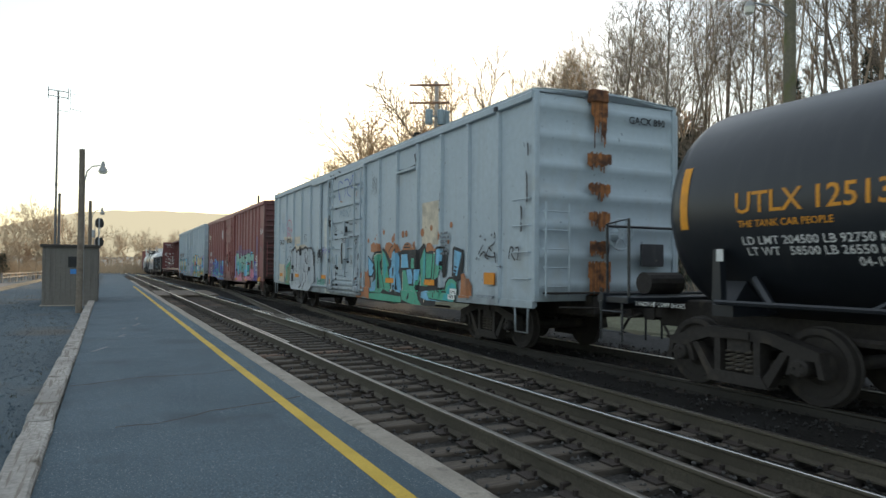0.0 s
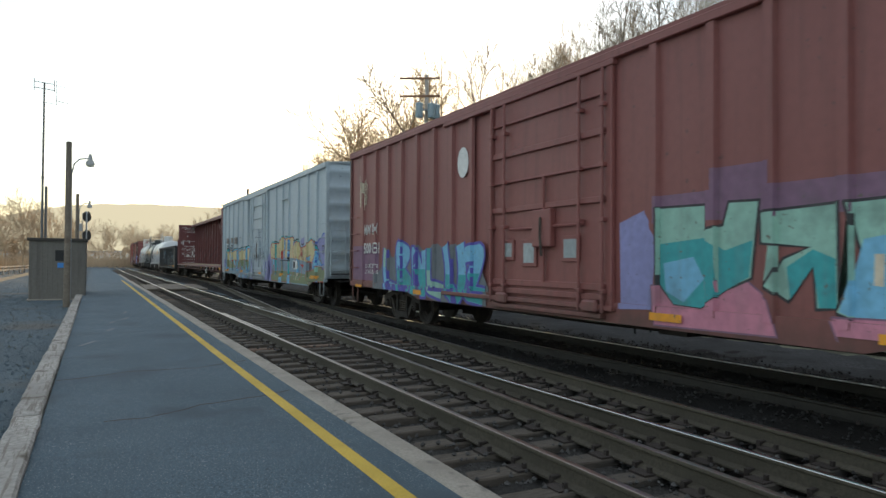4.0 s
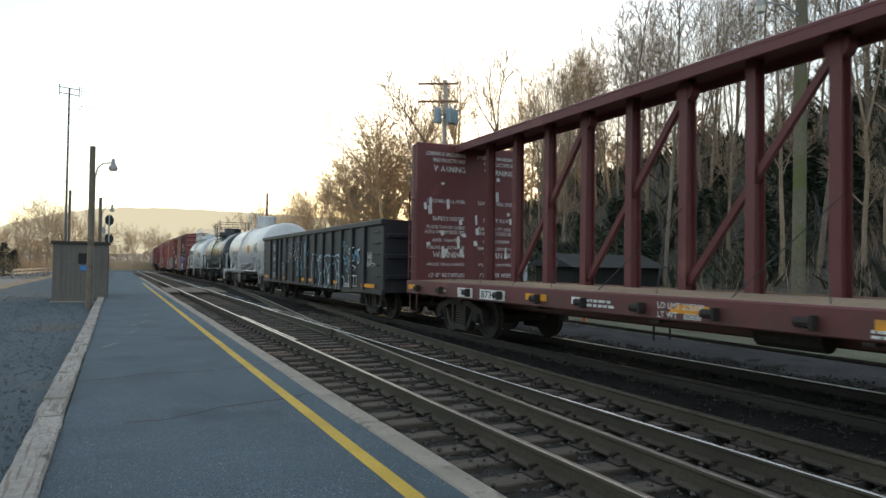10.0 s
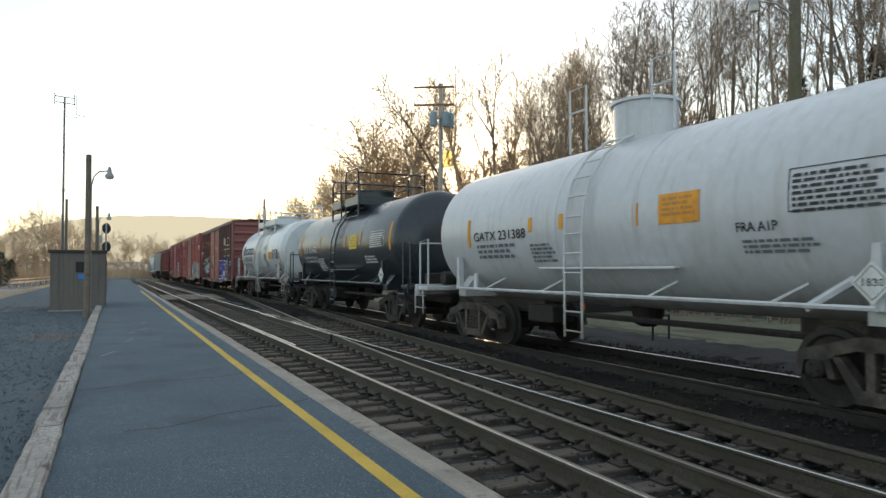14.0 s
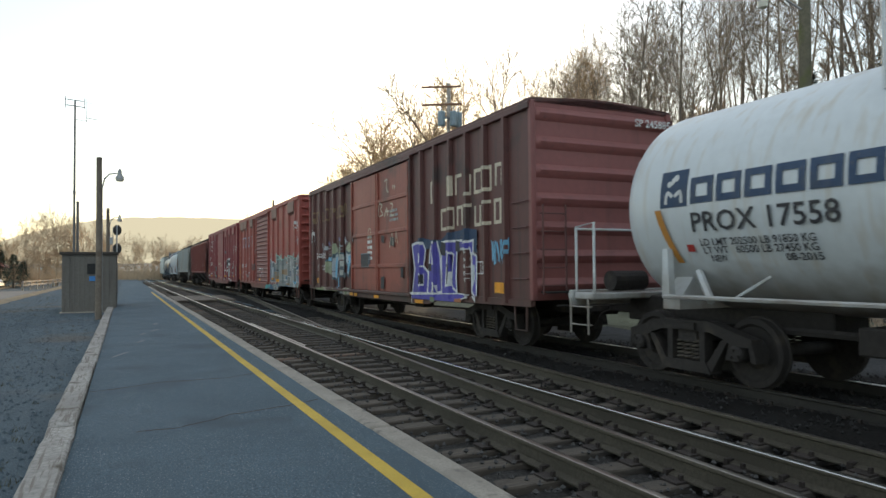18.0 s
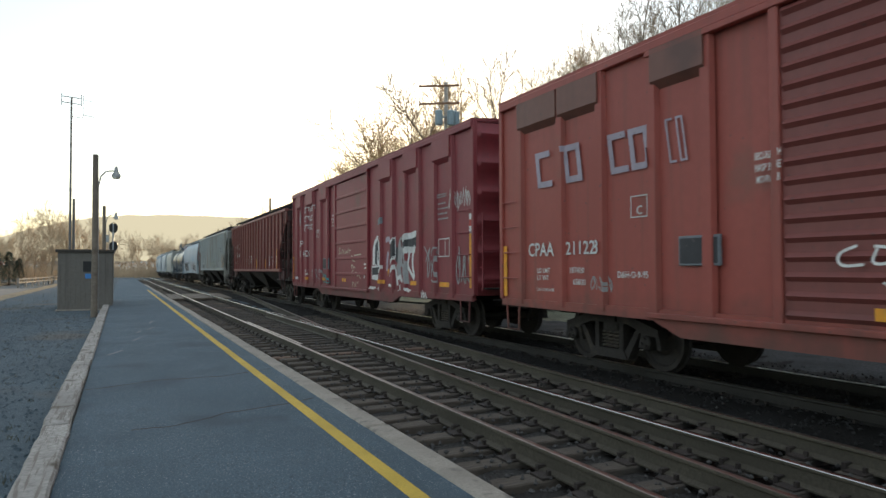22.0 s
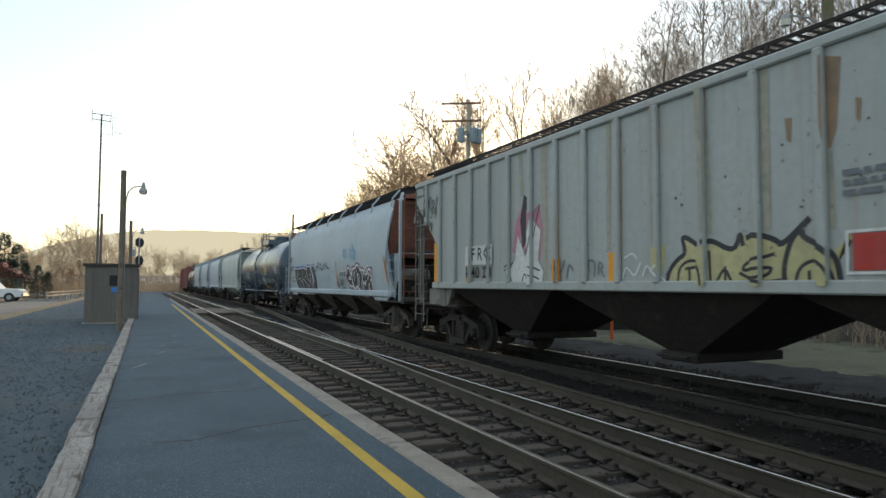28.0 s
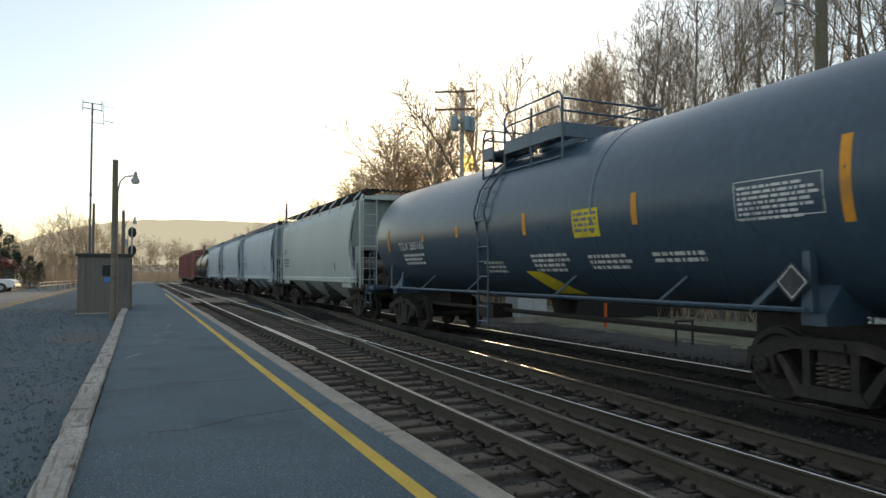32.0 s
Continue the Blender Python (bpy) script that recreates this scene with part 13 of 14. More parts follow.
part("roof", Geo().cbox(-0.66, 0.66, -0.46, 0.46, 1.85, 1.9, 0.01), GALV, cb)
ht = thing("dark_hut", "low dark wooden hut under the trees", "hut", at=pose(17.2, 21.6, gz(21) - 0.3))
part("wall", Geo().cbox(-2.1, 2.1, -1.2, 1.2, 0, 1.9, 0.02), plain("dark_boards", (0.02, 0.02, 0.018), 0.95), ht)
part("roof", Geo().prism([(-1.5, 1.85), (1.5, 1.85), (0, 2.35)], "x", -2.3, 2.3), plain("dark_roof", (0.035, 0.036, 0.035), 0.9), ht)
mk = thing("marker_post", "orange plastic cable marker post", "marker", at=pose(13.0, 16.9, gz(17) - 0.15))
part("tube", Geo().lathe([(0, 0.05), (1.15, 0.05), (1.2, 0.03)], "z", 10), plain("marker_orange", (0.65, 0.12, 0.02), 0.5), mk)
fence = thing("low_pipe_frame", "dark low pipe railing on the grass bank", "railing", at=pose(11.4, 12.2, gz(12) - 0.2))
for x in (0, 0.5):
    part("post", Geo().tube([(x, 0, 0), (x, 0, 0.62)], 0.03, 6), BLACK, fence)
part("bar", Geo().tube([(0, 0, 0.6), (0.5, 0, 0.6)], 0.03, 6), BLACK, fence)
sheet("grass_bank", [12.3, 12.6, 13, 14, 15, 16, 17, 18.5, 20], [-8 + 2 * i for i in range(60)], lambda x, y: ground_z(x, y) + (0.06 if 12.4 < x < 19.5 else -0.05) + 0.04 * noise.noise((x, y, 5)), GRASS, "pale winter grass strip beyond the tracks", "grass")

# ---------------------------------------------------------------- left side: lane, sunlit verge, fence, truck, house
LANE = material("pale_asphalt_lane", (0.17, 0.165, 0.16), 0.9, spread=0.15, grain=20, bump=0.3)
VERGE = material("dry_verge", (0.25, 0.2, 0.13), 1.0, spread=0.35, grain=14, bump=0.8, bump_scale=30)
def left_z(x, y):
    return gz(y) - 0.16
sheet("road", [-11.0, -9.5, -8.0, -6.9], [20 + 5 * i for i in range(11)], lambda x, y: left_z(x, y) + 0.03, LANE, "pale asphalt lane beside the station ground", "road")
sheet("verge", [-6.9, -6.5, -6.2, -5.9], [24 + 2 * i for i in range(60)], lambda x, y: left_z(x, y) + (0.12 if -6.8 < x < -6 else 0.0) + 0.05 * noise.noise((x * 2, y, 3)), VERGE, "dry tan grass verge along the lane", "grass")
sheet("verge_far", [-60, -40, -25, -16, -11.0], [10 + 6 * i for i in range(30)], lambda x, y: left_z(x, y) + 0.1 + 0.08 * noise.noise((x * 0.5, y * 0.5, 3)), VERGE, "dry tan grass beyond the lane", "grass")
fe = thing("timber_fence", "low wooden rail fence along the lane", "fence", at=pose(-8.5, 73.0, gz(73), 0, 0, -3))
for i in range(8):
    part("post", Geo().cbox(-0.08, 0.08, i * 3.6 - 0.08, i * 3.6 + 0.08, -0.2 - i * 0.05, 0.75 - i * 0.05, 0.01), TIMBER, fe)
for i in range(7):
    for z in (0.3, 0.62):
        part("rail", Geo().cbox(-0.04, 0.04, i * 3.6 + 0.08, i * 3.6 + 3.52, z - 0.07 - i * 0.05, z + 0.07 - i * 0.05, 0.01), TIMBER, fe)

WHITE_P = material("white_car_paint", (0.72, 0.74, 0.76), 0.25, spread=0.03, grain=10, bump=0.0)
DARKGL = material("dark_car_glass", (0.02, 0.025, 0.03), 0.08, spread=0.05, bump=0.0)
tk = thing("pickup_truck", "white pickup truck parked on the lane", "truck", at=pose(-12.6, 70.0, gz(70) - 0.12, 0, 0, -95))
part("body", Geo().prism([(-2.7, 0.45), (2.75, 0.45), (2.8, 0.95), (2.5, 1.1), (1.15, 1.15), (0.55, 1.8), (-0.9, 1.85), (-1.05, 1.12), (-2.75, 1.12)], "x", -0.95, 0.95), WHITE_P, tk)
part("window", Geo().prism([(0.98, 1.2), (0.5, 1.74), (-0.8, 1.78), (-0.85, 1.2)], "x", -0.965, 0.965), DARKGL, tk)
for y in (-1.75, 1.85):
    for s in (-1, 1):
        w = part("wheel", Geo().lathe([(-0.12, 0.2), (-0.12, 0.4), (0.12, 0.4), (0.12, 0.2)], "x", 18, (s * 0.88, y, 0.42)), BLACK, tk)
        part("hub", Geo().lathe([(-0.125, 0.0), (-0.125, 0.2), (0.125, 0.2), (0.125, 0.0)], "x", 14, (s * 0.88, y, 0.42)), GALV, w)
part("bumper", Geo().cbox(-0.9, 0.9, 2.72, 2.9, 0.5, 0.75, 0.03), GALV, tk)
for s in (-1, 1):
    part("headlight", Geo().cbox(s * 0.75 - 0.16, s * 0.75 + 0.16, 2.7, 2.83, 0.82, 1.0, 0.02), GLASS, tk)
ho = thing("small_house", "small pale house with a red metal roof", "house", at=pose(-16.0, 92.0, gz(92) - 0.2))
part("wall", Geo().box(-3.2, 3.2, -3, 3, 0, 2.4), plain("cream_wall", (0.5, 0.45, 0.36), 0.9), ho)
part("roof", Geo().prism([(-3.7, 2.3), (3.7, 2.3), (0, 4.4)], "y", -3.3, 3.3), plain("red_roof", (0.38, 0.06, 0.035), 0.5), ho)
part("door", Geo().cbox(1.4, 2.3, -3.06, -3.0, 0, 2.0, 0.01), plain("orange_door", (0.5, 0.24, 0.08), 0.6), ho)
# ---------------------------------------------------------------- trees
BARK = material("grey_brown_bark", (0.36, 0.27, 0.19), 0.95, spread=0.3, grain=8, bump=0.4)
# Bark with the low sun's golden glow put into its colour.
BARK_GOLD = material("sun_glow_bark", (0.56, 0.38, 0.22), 0.95, spread=0.3, grain=8, bump=0.3)
BARK_DARK = material("dark_bark", (0.24, 0.19, 0.145), 0.95, spread=0.3, grain=8, bump=0.4)
# Tan twigs made paler, with distance haze put into the colour.
BARK_TAN = material("hazed_tan_twigs", (0.5, 0.37, 0.24), 0.95, spread=0.25, grain=5, bump=0.2)
NEEDLE = material("evergreen_needles", (0.055, 0.085, 0.055), 0.9, spread=0.4, grain=8, bump=0.2)


def grow(seed, height, trunk=0.16, bare=0.3, reach=0.34, lean=0.03, forks=0, crook=0.1, angle=42.0, lift=0.22, thin=0.008, shoots=(24, 6, 4), taper=0.8, stem=0.45, crown=(14, 34, 0.42, 0.62)):
    """A bare winter tree: a stem that wanders upwards and may fork, limbs all along it, branches on the limbs and twigs on those.
    bare: the share of the stem without limbs; reach: the longest limb's share of the height; shoots: limbs on the stem, branches on a limb, twigs on a branch."""
    r = random.Random(seed)
    wood, spray = Geo(), Geo()

    def bar(g, pts, rad, n):
        """A bar through points, open at its ends."""
        vs, fs, u = [], [], None
        for i, p in enumerate(pts):
            d = (pts[min(i + 1, len(pts) - 1)] - pts[max(i - 1, 0)]).normalized()
            u = (d.orthogonal() if u is None else u - d * u.dot(d)).normalized()
            w = d.cross(u)
            vs += [p + rad[i] * (math.cos(6.2832 * k / n) * u + math.sin(6.2832 * k / n) * w) for k in range(n)]
        for i in range(len(pts) - 1):
            fs += [(i * n + k, i * n + (k + 1) % n, (i + 1) * n + (k + 1) % n, (i + 1) * n + k) for k in range(n)]
        g.add(vs, fs)

    def limb(p, d, length, rad, lev, first):
        n = (11, 7, 3, 1)[lev]
        pts, way = [p], [d]
        for i in range(n):
            sway = crook * (0.55, 1.0, 1.0, 0.8)[lev]
            d = (d + Vector((r.uniform(-1, 1), r.uniform(-1, 1), r.uniform(-0.6, 0.6))) * sway + Vector((0, 0, lift * (0.25 if lev == 0 else 0.45)))).normalized()
            p = p + d * (length / n)
            pts.append(p)
            way.append(d)
        end = max(thin * 0.7, rad * (1 - (taper if lev == 0 else 0.9)))
        bar(wood if lev < 2 else spray, pts, [max(end, rad + (end - rad) * (i / n) ** 0.75) for i in range(n + 1)], (7, 5, 3, 3)[lev])
        if lev == 3:
            return
        count = shoots[lev] * r.uniform(0.75, 1.2)
        count = max(2, round(count * (0.45 if lev == 0 and forks else 1)))
        turn = r.uniform(0, 6.28)
        for j in range(count):
            f = first + (0.98 - first) * (j + r.random()) / count
            k = min(n - 1, int(f * n))
            at = pts[k].lerp(pts[k + 1], f * n - k)
            dd = way[k + 1]
            u = dd.orthogonal().normalized()
            w = dd.cross(u)
            turn += 2.4 + r.uniform(-0.5, 0.5)
            t = radians(angle * r.uniform(0.6, 1.3))
            side = (math.cos(t) * dd + math.sin(t) * (math.cos(turn) * u + math.sin(turn) * w)).normalized()
            if side.z < -0.25:
                side.z *= -0.4
            here = rad + (end - rad) * f ** 0.75
            span = (height * reach, length * 0.52, length * 0.6)[lev] * (1.08 - (0.72, 0.6, 0.35)[lev] * f) * r.uniform(0.55, 1.15)
            limb(at, side.normalized(), span, max(thin * 1.25, here * r.uniform(0.3, 0.5)) if lev < 2 else thin, lev + 1, (0.3, 0.2, 0.15)[lev])
        if lev == 0:
            for j in range(forks):
                t, a = radians(r.uniform(crown[0], crown[1])), turn + 6.2832 * j / forks + r.uniform(-0.5, 0.5)
                u = d.orthogonal().normalized()
                dd = math.cos(t) * d + math.sin(t) * (math.cos(a) * u + math.sin(a) * d.cross(u))
                limb(p, dd.normalized(), height * r.uniform(crown[2], crown[3]), end * r.uniform(0.75, 0.95), 1, 0.12)

    limb(Vector((0, 0, -0.5)), Vector((r.uniform(-lean, lean), r.uniform(-lean, lean), 1)).normalized(), height * (stem if forks else 1.0), trunk, 0, bare)
    top = max(p[2] for p in spray.v)
    for g in (wood, spray):
        g.v = [(x * height / top, y * height / top, z * height / top) for x, y, z in g.v]
    return wood, spray


def tree_kind(name, mat, **k):
    w, s = grow(**k)
    out = []
    for nm, g in (("trunk", w), ("crown", s)):
        me = bpy.data.meshes.new(nm)
        me.from_pydata(g.v, [], g.f)
        me.materials.append(mat)
        out.append(me)
    return out


def plant(kind, x, y, size, label, group, name="bare_tree", tilt=0.0):
    r = random.Random(int(x * 100 + y * 7))
    ob = thing(name, label, "tree", group, at=pose(x, y, ground_z(x, y), 0, 0, 0 if tilt else r.uniform(0, 360)) @ pose(0, 0, 0, 0, -tilt, 0) @ Matrix.Diagonal((size, size, size * r.uniform(0.95, 1.08), 1)))
    part("trunk", kind[0], None, ob)
    part("crown", kind[1], None, ob)
    return ob


SLIM = [tree_kind("slim", BARK if i % 2 else BARK_DARK, seed=10 + i, height=16.5, trunk=0.11 + 0.025 * (i % 3), bare=(0.3, 0.42, 0.36)[i % 3], reach=0.24, lean=0.05, crook=0.1, angle=42, lift=0.2, thin=0.0125, shoots=(26, 7, 4), taper=0.95) for i in range(6)]
SLIM += [tree_kind("slim_forked", BARK if i % 2 else BARK_DARK, seed=31 + i, height=16.5, trunk=0.135, bare=0.5, reach=0.2, lean=0.06, forks=2, crook=0.1, angle=40, lift=0.24, thin=0.0125, shoots=(14, 16, 5), taper=0.42) for i in range(4)]
BROAD = [tree_kind("broad", (BARK_GOLD, BARK)[i % 2], seed=40 + i, height=13.0, trunk=0.24, bare=0.35, reach=0.32, lean=0.12, forks=(3, 4, 5)[i % 3], crook=0.2, angle=52, lift=0.1, thin=0.025, shoots=(16, 14, 6), taper=0.42) for i in range(7)]
HAZY = [tree_kind("hazy", BARK_TAN, seed=70 + i, height=9.0, trunk=0.11, bare=0.2, reach=0.42, lean=0.1, forks=5, crook=0.14, angle=42, lift=0.06, thin=0.017, shoots=(16, 15, 7), taper=0.5) for i in range(5)]
rr = random.Random(21)


def plant_at(kind, height, az, dist, el, label, group, lift=0.0):
    """A tree on a bearing, so tall that its top stands el degrees above the eye."""
    x, y = dist * math.sin(radians(az)), dist * math.cos(radians(az))
    k = (EYE + dist * math.tan(radians(el + lift)) - ground_z(x, y)) / height
    plant(kind, x, y, k, label, group)


# the wood on the bank
for row, (dist, gap) in enumerate(((22, 2.9), (27, 2.4), (33, 2.3), (40, 2.6), (48, 3.4), (57, 4.6), (25, 3.6), (30, 3.4), (37, 3.2), (44, 3.6))):
    y = -6.0
    while y < 62:
        x = dist + rr.uniform(-1.8, 1.8)
        if 33.5 < math.degrees(math.atan2(x, max(y, 0.1))) < 66:
            k = rr.uniform(0.8, 1.1)
            plant(SLIM[rr.randrange(10)], x, y + rr.uniform(-1, 1), k * (0.8 if y > 25 else 1.0), "slender bare winter tree on the wooded bank", "trees on the bank")
        y += gap * rr.uniform(0.7, 1.35)
# broad trees about the utility pole: the tall ones, then the low crowns about their feet
OPEN = [tree_kind("open", (BARK_GOLD, BARK, BARK_GOLD)[i % 3], seed=120 + i, height=13.0, trunk=0.15, bare=0.62, reach=0.2, lean=0.06, forks=(3, 2, 3, 4)[i % 4], crook=(0.12, 0.16, 0.1)[i % 3], angle=38, lift=0.1, thin=0.018, shoots=(9, 12, 7), taper=0.4, stem=(0.66, 0.6, 0.55)[i % 3], crown=(10, 24, 0.3, 0.42)) for i in range(8)]
for i, (az, d, el) in enumerate(((28.1, 50, 17.7), (23.7, 56, 15.8), (22.3, 60, 13.2), (28.7, 56, 16.8), (30.2, 54, 16.6), (31.6, 58, 16.5), (33.0, 55, 14.6), (34.2, 60, 15.6), (35.2, 52, 16.4), (37.0, 56, 16.2), (38.4, 50, 17.2), (39.6, 50, 18.0), (41.6, 52, 19.0), (29.4, 66, 13.6), (31.0, 70, 13.4), (32.4, 68, 13.0), (36.2, 64, 15.2), (24.2, 62, 13.0), (21.0, 66, 12.8), (18.9, 74, 11.0))):
    plant_at(OPEN[i % 8], 13.0, az, d, el, "bare tree with a high open crown beside the line", "trees by the utility pole")
plant(tree_kind("leaning", BARK, seed=141, height=13.0, trunk=0.12, bare=0.5, reach=0.16, lean=0.0, forks=2, crook=0.12, angle=44, lift=0.03, thin=0.022, shoots=(12, 10, 6), taper=0.4, stem=0.72, crown=(6, 16, 0.25, 0.35)), 28.6, 51.0, 1.28, "bare tree leaning far over beside the line", "trees by the utility pole", tilt=36.0)
for i, (az, d, el) in enumerate(((18.0, 80, 9.4), (18.8, 74, 10.6), (19.6, 70, 11.4), (20.6, 72, 12.0), (21.6, 70, 11.9), (22.6, 74, 12.0), (23.6, 72, 11.6), (18.4, 88, 8.6), (20.0, 84, 10.6), (21.2, 90, 10.4), (29.8, 84, 10.6), (31.4, 76, 11.2), (33.8, 80, 11.6), (36.0, 74, 12.4), (38.4, 70, 13.0))):
    plant_at(BROAD[(i * 3 + 1) % 7], 13.0, az, d, el, "broad bare tree with crooked limbs beside the line", "trees by the utility pole")
GOLDEN = [tree_kind("golden", BARK_GOLD, seed=90 + i, height=8.0, trunk=0.12, bare=0.15, reach=0.4, lean=0.12, forks=4, crook=0.18, angle=50, lift=0.08, thin=0.036, shoots=(14, 14, 6), taper=0.45) for i in range(4)]
for i in range(20):
    az = 18.2 + 26.0 * i / 19 + rr.uniform(-0.3, 0.3)
    plant_at(GOLDEN[i % 4], 8.0, az, rr.uniform(82, 112), (7.2 if 24.6 < az < 27.7 else min(11.0, 6.4 + 0.22 * (az - 18))) * rr.uniform(0.82, 1.1), "low golden brown thicket tree behind the line", "thicket trees behind the line")
for i, (az, d, el) in enumerate(((16.6, 90, 7.9), (15.2, 100, 6.8), (14.0, 112, 5.9), (12.6, 106, 5.2), (11.4, 118, 4.6), (9.8, 124, 4.4), (8.6, 140, 3.0), (16.0, 104, 6.4), (17.4, 84, 8.4), (13.2, 124, 4.8), (14.8, 96, 6.0))):
    plant_at(HAZY[(i * 7 + 3) % 5], 9.0, az, d, el, "hazy tan bare tree far beside the line", "distant bare trees")
# beyond the curve and at the left
for i in range(30):
    a = -10.5 + 17.0 * i / 29
    d = rr.uniform(190, 250)
    plant_at(HAZY[(i * 7 + 3) % 5], 9.0, a, d, (rr.uniform(1.3, 2.3) if a > 0.5 else rr.uniform(1.0, 1.7)), "hazy tan bare tree far down the line", "distant bare trees")
for i, (az, d, el) in enumerate(((-10.5, 100, 2.2), (-6.8, 92, 3.0), (-5.6, 100, 3.4), (-4.6, 94, 3.9), (-3.6, 96, 4.2), (-2.7, 99, 3.9), (-1.9, 108, 3.0), (-1.4, 116, 2.2), (-7.6, 112, 2.8))):
    plant_at(HAZY[(i * 7 + 3) % 5], 9.0, az, d, el, "tan bare tree beside the lane", "trees by the lane")
g = Geo()
for i in range(5200):
    az, d = rr.uniform(-12, 9), rr.uniform(112, 235)
    if d > 150 or az < -1.2:
        x, y = d * math.sin(radians(az)), d * math.cos(radians(az))
        h = rr.uniform(1.0, 3.2)
        p, w = Vector((x, y, ground_z(x, y) - 0.1)), Vector((rr.uniform(0.03, 0.06), 0, 0))
        for j in range(3):
            q = p + Vector((rr.uniform(-0.7, 0.7), rr.uniform(-0.5, 0.5), h * rr.uniform(0.5, 1)))
            g.add([p - w, p + w, q + w * 0.4, q - w * 0.4], [(0, 1, 2, 3)])
me = bpy.data.meshes.new("far_thicket")
me.from_pydata(g.v, [], g.f)
me.materials.append(BARK_TAN)
tagged(new("far_thicket", me), "tan winter thicket far down the line", "undergrowth", kind="stuff")


def evergreen(seed, height, width):
    """A conifer: a stem and tiers of drooping fans of needles."""
    r = random.Random(seed)
    g = Geo()
    for i in range(int(430 * height / 4)):
        k = r.random() ** 0.8
        z, R = height * (0.06 + 0.92 * k), width * (1.04 - k) ** 0.75 * r.uniform(0.45, 1.1)
        a = r.uniform(0, 6.2832)
        c, s = math.cos(a), math.sin(a)
        for j in range(7):
            u = R * (0.3 + 0.7 * j / 6)
            w = 0.1 * r.uniform(0.5, 1.4)
            zz = z - 0.12 * u + r.uniform(-0.2, 0.25)
            t = r.uniform(-0.6, 0.6)
            p = Vector((c * u, s * u, zz))
            e = Vector((math.cos(a + t), math.sin(a + t), r.uniform(-0.35, 0.2))) * 0.26
            f = Vector((-s, c, r.uniform(-0.4, 0.4))) * w * 0.75
            g.add([p - f, p + f * 0.6 + e * 0.4, p + e, p - f * 0.4 + e * 0.5], [(0, 1, 2), (0, 2, 3)])
    st = Geo().tube([(0, 0, -0.3), (0, 0, height * 0.97)], [0.12, 0.02], 6)
    out = []
    for nm, q, m in (("trunk", st, BARK_DARK), ("crown", g, NEEDLE)):
        me = bpy.data.meshes.new(nm)
        me.from_pydata(q.v, [], q.f)
        me.materials.append(m)
        out.append(me)
    return out


FIR = [evergreen(i, 4.2, 1.7) for i in range(3)]
for x, y, k in ((24.0, 26.0, 0.7), (27.5, 25.0, 0.8), (30.5, 20.0, 0.9), (32.0, 25.0, 0.8), (34.0, 16.0, 1.0), (29.5, 29.0, 0.7), (22.6, 31.5, 0.6), (33.0, 31.0, 0.7), (36.0, 22.0, 0.9), (38.0, 28.0, 0.8), (26.0, 37.0, 0.6), (31.0, 36.0, 0.7), (21.5, 8.5, 1.0), (24.5, 13.0, 1.1), (22.0, 18.0, 0.9), (20.8, 23.5, 1.05), (23.5, 28.0, 1.0), (27.0, 20.0, 1.2), (20.2, 30.5, 0.8), (26.5, 8.0, 1.1), (19.6, 36.0, 0.75), (21.5, 42.0, 0.9), (29.0, 14.0, 1.2), (22.8, 3.0, 1.1), (28.0, 2.0, 1.2), (25.0, 33.0, 0.7), (24.0, 22.5, 0.9), (22.5, 11.0, 0.9), (25.5, 17.0, 1.0)):
    ob = plant(FIR[int(x + y) % 3], x, y, k, "dark green evergreen on the shady bank", "evergreens on the bank", "evergreen_tree")
for az, d, k in ((-9.6, 84, 0.95), (-8.8, 87, 1.0), (-8.0, 85, 0.92), (-7.2, 88, 0.85), (-6.6, 90, 0.7), (-9.3, 102, 1.8), (-8.5, 104, 1.55), (-10.4, 86, 1.0)):
    plant(FIR[d % 3], d * math.sin(radians(az)), d * math.cos(radians(az)), k, "dark green evergreen beside the lane", "evergreens by the lane", "evergreen_tree")

# undergrowth on the bank and weeds on the gravel
g = Geo()
for i in range(9000):
    y = rr.uniform(-4, 75)
    x = rr.uniform(19.5, 44) if rr.random() < 0.9 else rr.uniform(17.5, 20)
    p = Vector((x, y, ground_z(x, y) - 0.1))
    h = rr.uniform(0.7, 2.4) * (0.6 if x < 20 else 1)
    for j in range(2):
        d = Vector((rr.uniform(-0.35, 0.35), rr.uniform(-0.35, 0.35), 1)) * h
        w = Vector((rr.uniform(-1, 1), rr.uniform(-1, 1), 0)).normalized() * rr.uniform(0.012, 0.03)
        m = p + d * 0.55 + Vector((rr.uniform(-0.2, 0.2), rr.uniform(-0.2, 0.2), 0))
        g.add([p - w, p + w, m + w * 0.7, m - w * 0.7, p + d], [(0, 1, 2, 3), (3, 2, 4)])
        e = m + Vector((rr.uniform(-0.5, 0.5), rr.uniform(-0.5, 0.5), rr.uniform(0.2, 0.6)))
        g.add([m - w * 0.5, m + w * 0.5, e], [(0, 1, 2)])
me = bpy.data.meshes.new("undergrowth")
me.from_pydata(g.v, [], g.f)
me.materials.append(BARK)
tagged(new("undergrowth", me), "tangled brown undergrowth on the bank", "undergrowth", kind="stuff")
BRUSH = material("dark_brush", (0.05, 0.055, 0.036), 0.95, spread=0.4, grain=3, bump=0.2)
g = Geo()
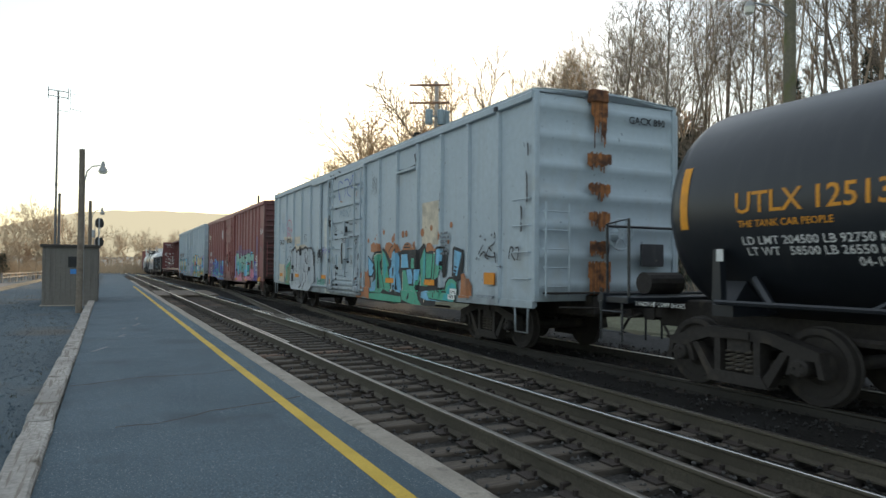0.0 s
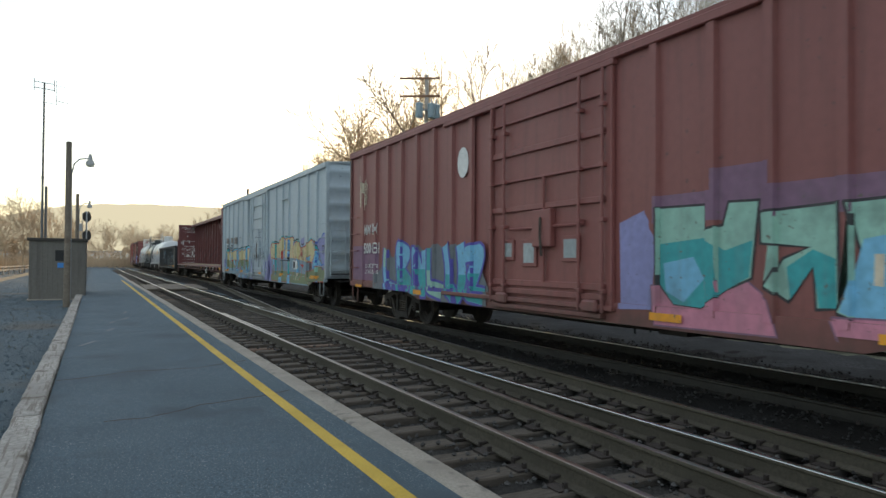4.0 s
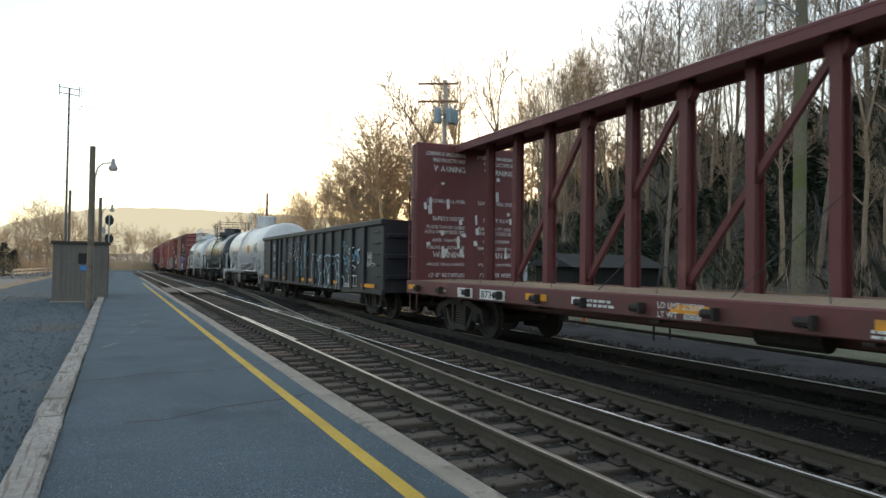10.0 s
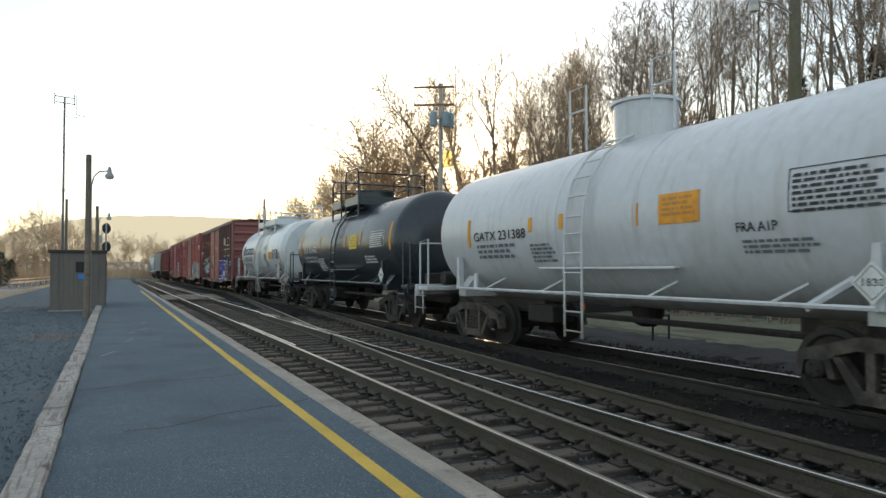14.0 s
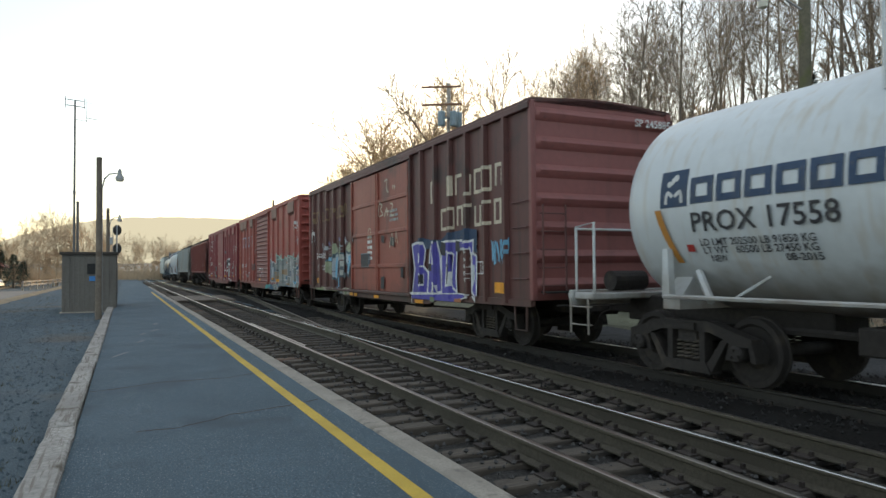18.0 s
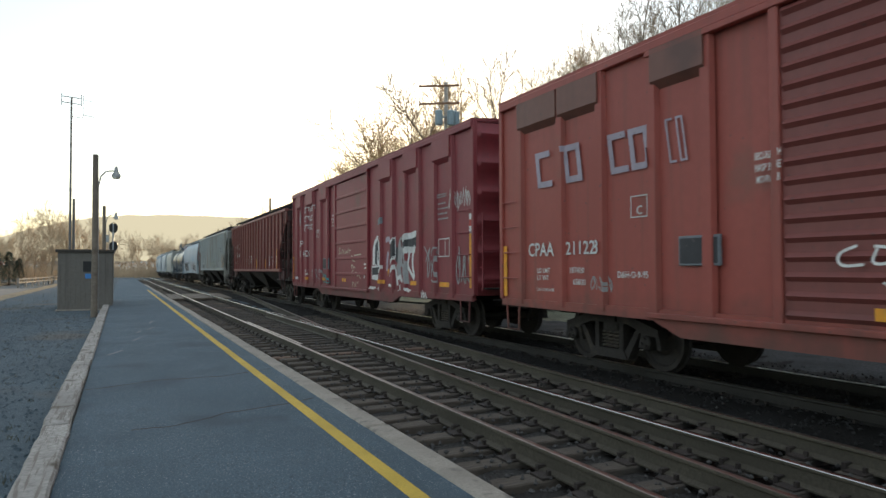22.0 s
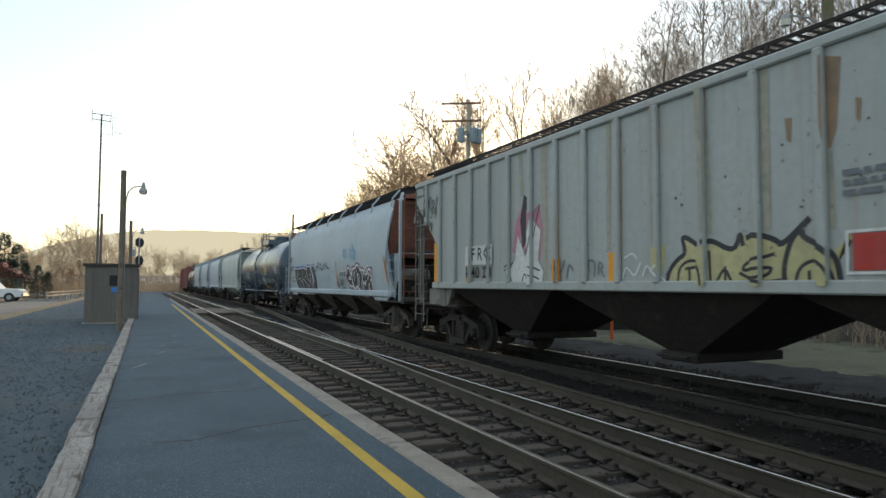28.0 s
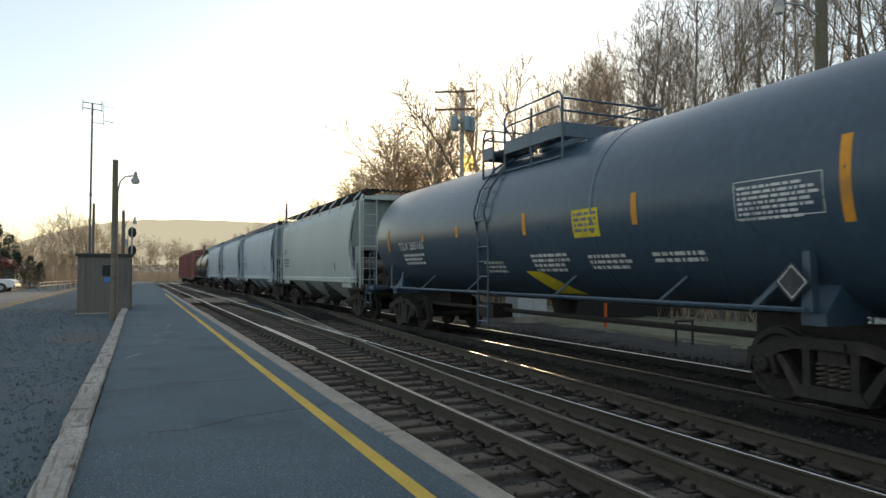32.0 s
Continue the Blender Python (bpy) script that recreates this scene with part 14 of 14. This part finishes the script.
for i in range(5200):
    y = rr.uniform(2, 62)
    x = rr.uniform(20.5, 42)
    p = Vector((x, y, ground_z(x, y)))
    n = noise.noise((x * 0.18, y * 0.18, 3))
    if n < -0.12:
        continue
    h = rr.uniform(0.6, 1.9) * (1 + n)
    for j in range(4):
        d = Vector((rr.uniform(-0.7, 0.7), rr.uniform(-0.7, 0.7), rr.uniform(0.5, 1))) * h
        w = Vector((rr.uniform(-1, 1), rr.uniform(-1, 1), 0)).normalized() * rr.uniform(0.05, 0.13)
        m = p + d * 0.6
        g.add([p, m - w, p + d, m + w], [(0, 1, 2), (0, 2, 3)])
me = bpy.data.meshes.new("brushwood")
me.from_pydata(g.v, [], g.f)
me.materials.append(BRUSH)
tagged(new("brushwood", me), "dark evergreen brushwood on the bank", "undergrowth", kind="stuff")
g = Geo()
for i in range(900):
    y = 6 + 50 * rr.random() ** 1.3
    x = rr.uniform(-7, -0.75)
    for j in range(5):
        p = Vector((x + rr.uniform(-0.06, 0.06), y + rr.uniform(-0.06, 0.06), left_z(x, y) - 0.01))
        d = Vector((rr.uniform(-0.05, 0.05), rr.uniform(-0.05, 0.05), rr.uniform(0.02, 0.09)))
        g.add([p, p + Vector((0.008, 0, 0)), p + d], [(0, 1, 2)])
me = bpy.data.meshes.new("weeds")
me.from_pydata(g.v, [], g.f)
me.materials.append(GRASS)
tagged(new("weeds", me), "sparse dry weeds on the gravel", "weeds", kind="stuff")
g = Geo()
for i in range(15000):
    y = 3 + 34 * rr.random() ** 1.4
    x = rr.uniform(-8, -0.7)
    r = rr.uniform(0.008, 0.03)
    z = ground_z(x, y) + r * 0.2
    p = [(x + r * a * rr.uniform(0.6, 1.2), y + r * b * rr.uniform(0.6, 1.2), z + r * 0.7 * c) for a, b, c in ((1, 0, 0), (0, 1, 0), (-1, 0, 0), (0, -1, 0), (0, 0, 1))]
    g.add(p, [(0, 1, 4), (1, 2, 4), (2, 3, 4), (3, 0, 4)])
me = bpy.data.meshes.new("gravel_stones")
me.from_pydata(g.v, [], g.f)
me.materials.append(GRAVEL)
tagged(new("gravel_stones", me), "loose grey gravel stones beside the platform", "stones", kind="stuff")

# ---------------------------------------------------------------- far ridge and the low sun
def ridge(d, prof, mat, name, label):
    """A far ridge: elevations over a span of bearings, d metres off."""
    g, n = Geo(), len(prof)
    secs = []
    for a, e in prof:
        x, y = d * math.sin(radians(a)), d * math.cos(radians(a))
        secs.append([(x, y, -40), (x, y, d * math.tan(radians(e)) * 0.6), (x * 1.05, y * 1.05, d * math.tan(radians(e)) * 1.05)])
    g.sweep(secs, closed=False)
    return thing(name, label, "backdrop", kind="structure", g=g, mat=mat, smooth=True)


def crest(a):
    base = 3.5 - 0.03 * max(0, a - 6) if a > 2 else 3.45 - 0.022 * (a - 2) ** 2 * 0.9
    return max(0.9, base + 0.07 * noise.noise((a * 0.9, 0, 0)) + 0.03 * noise.noise((a * 4, 0, 0)))


# Distance haze is put into the ridge as an even glow of its own.
HAZE = glow("ridge_haze_glow", (0.56, 0.49, 0.35), 0.5)
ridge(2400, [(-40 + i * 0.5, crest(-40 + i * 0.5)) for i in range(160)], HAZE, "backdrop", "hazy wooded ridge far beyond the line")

S0 = Vector((math.sin(radians(SUN_AZ)) * math.cos(radians(SUN_EL)), math.cos(radians(SUN_AZ)) * math.cos(radians(SUN_EL)), math.sin(radians(SUN_EL)))) * 3000
sd = thing("sun_disc", "low glowing sun behind the bare trees", "sun", kind="structure", g=Geo().lathe([(-36 * math.cos(i * math.pi / 12), 36 * math.sin(i * math.pi / 12)) for i in range(13)], "z", 24, tuple(S0)), mat=glow("sun_glow", (1.0, 0.62, 0.14), 1.6))
# ---------------------------------------------------------------- what moves
def travel(t):
    """Metres that the train has gone since 15 s."""
    return SPEED * (t - 15) + 0.5 * GAIN * (t - 15) ** 2


def motions():
    for ob, s0 in CONSIST:
        rows = []
        for i in range(33):
            t = float(i)
            s = s0 - travel(t)
            d = along(s + 6, T2) - along(s - 6, T2)
            p = (along(s + 6, T2) + along(s - 6, T2)) / 2
            rows.append((t, pose(p.x, p.y, p.z, math.degrees(math.atan2(d.z, math.hypot(d.x, d.y))), 0, -math.degrees(math.atan2(d.x, d.y)))))
        walk(ob, rows)
    for ob, y in WHEELS:
        rows = []
        for i in range(481):
            t = i / 15
            a = math.degrees((travel(t) - travel(0)) / WHEEL_R) % 360
            rows.append((t, pose(0, y, WHEEL_R, a)))
        walk(ob, rows)


motions()
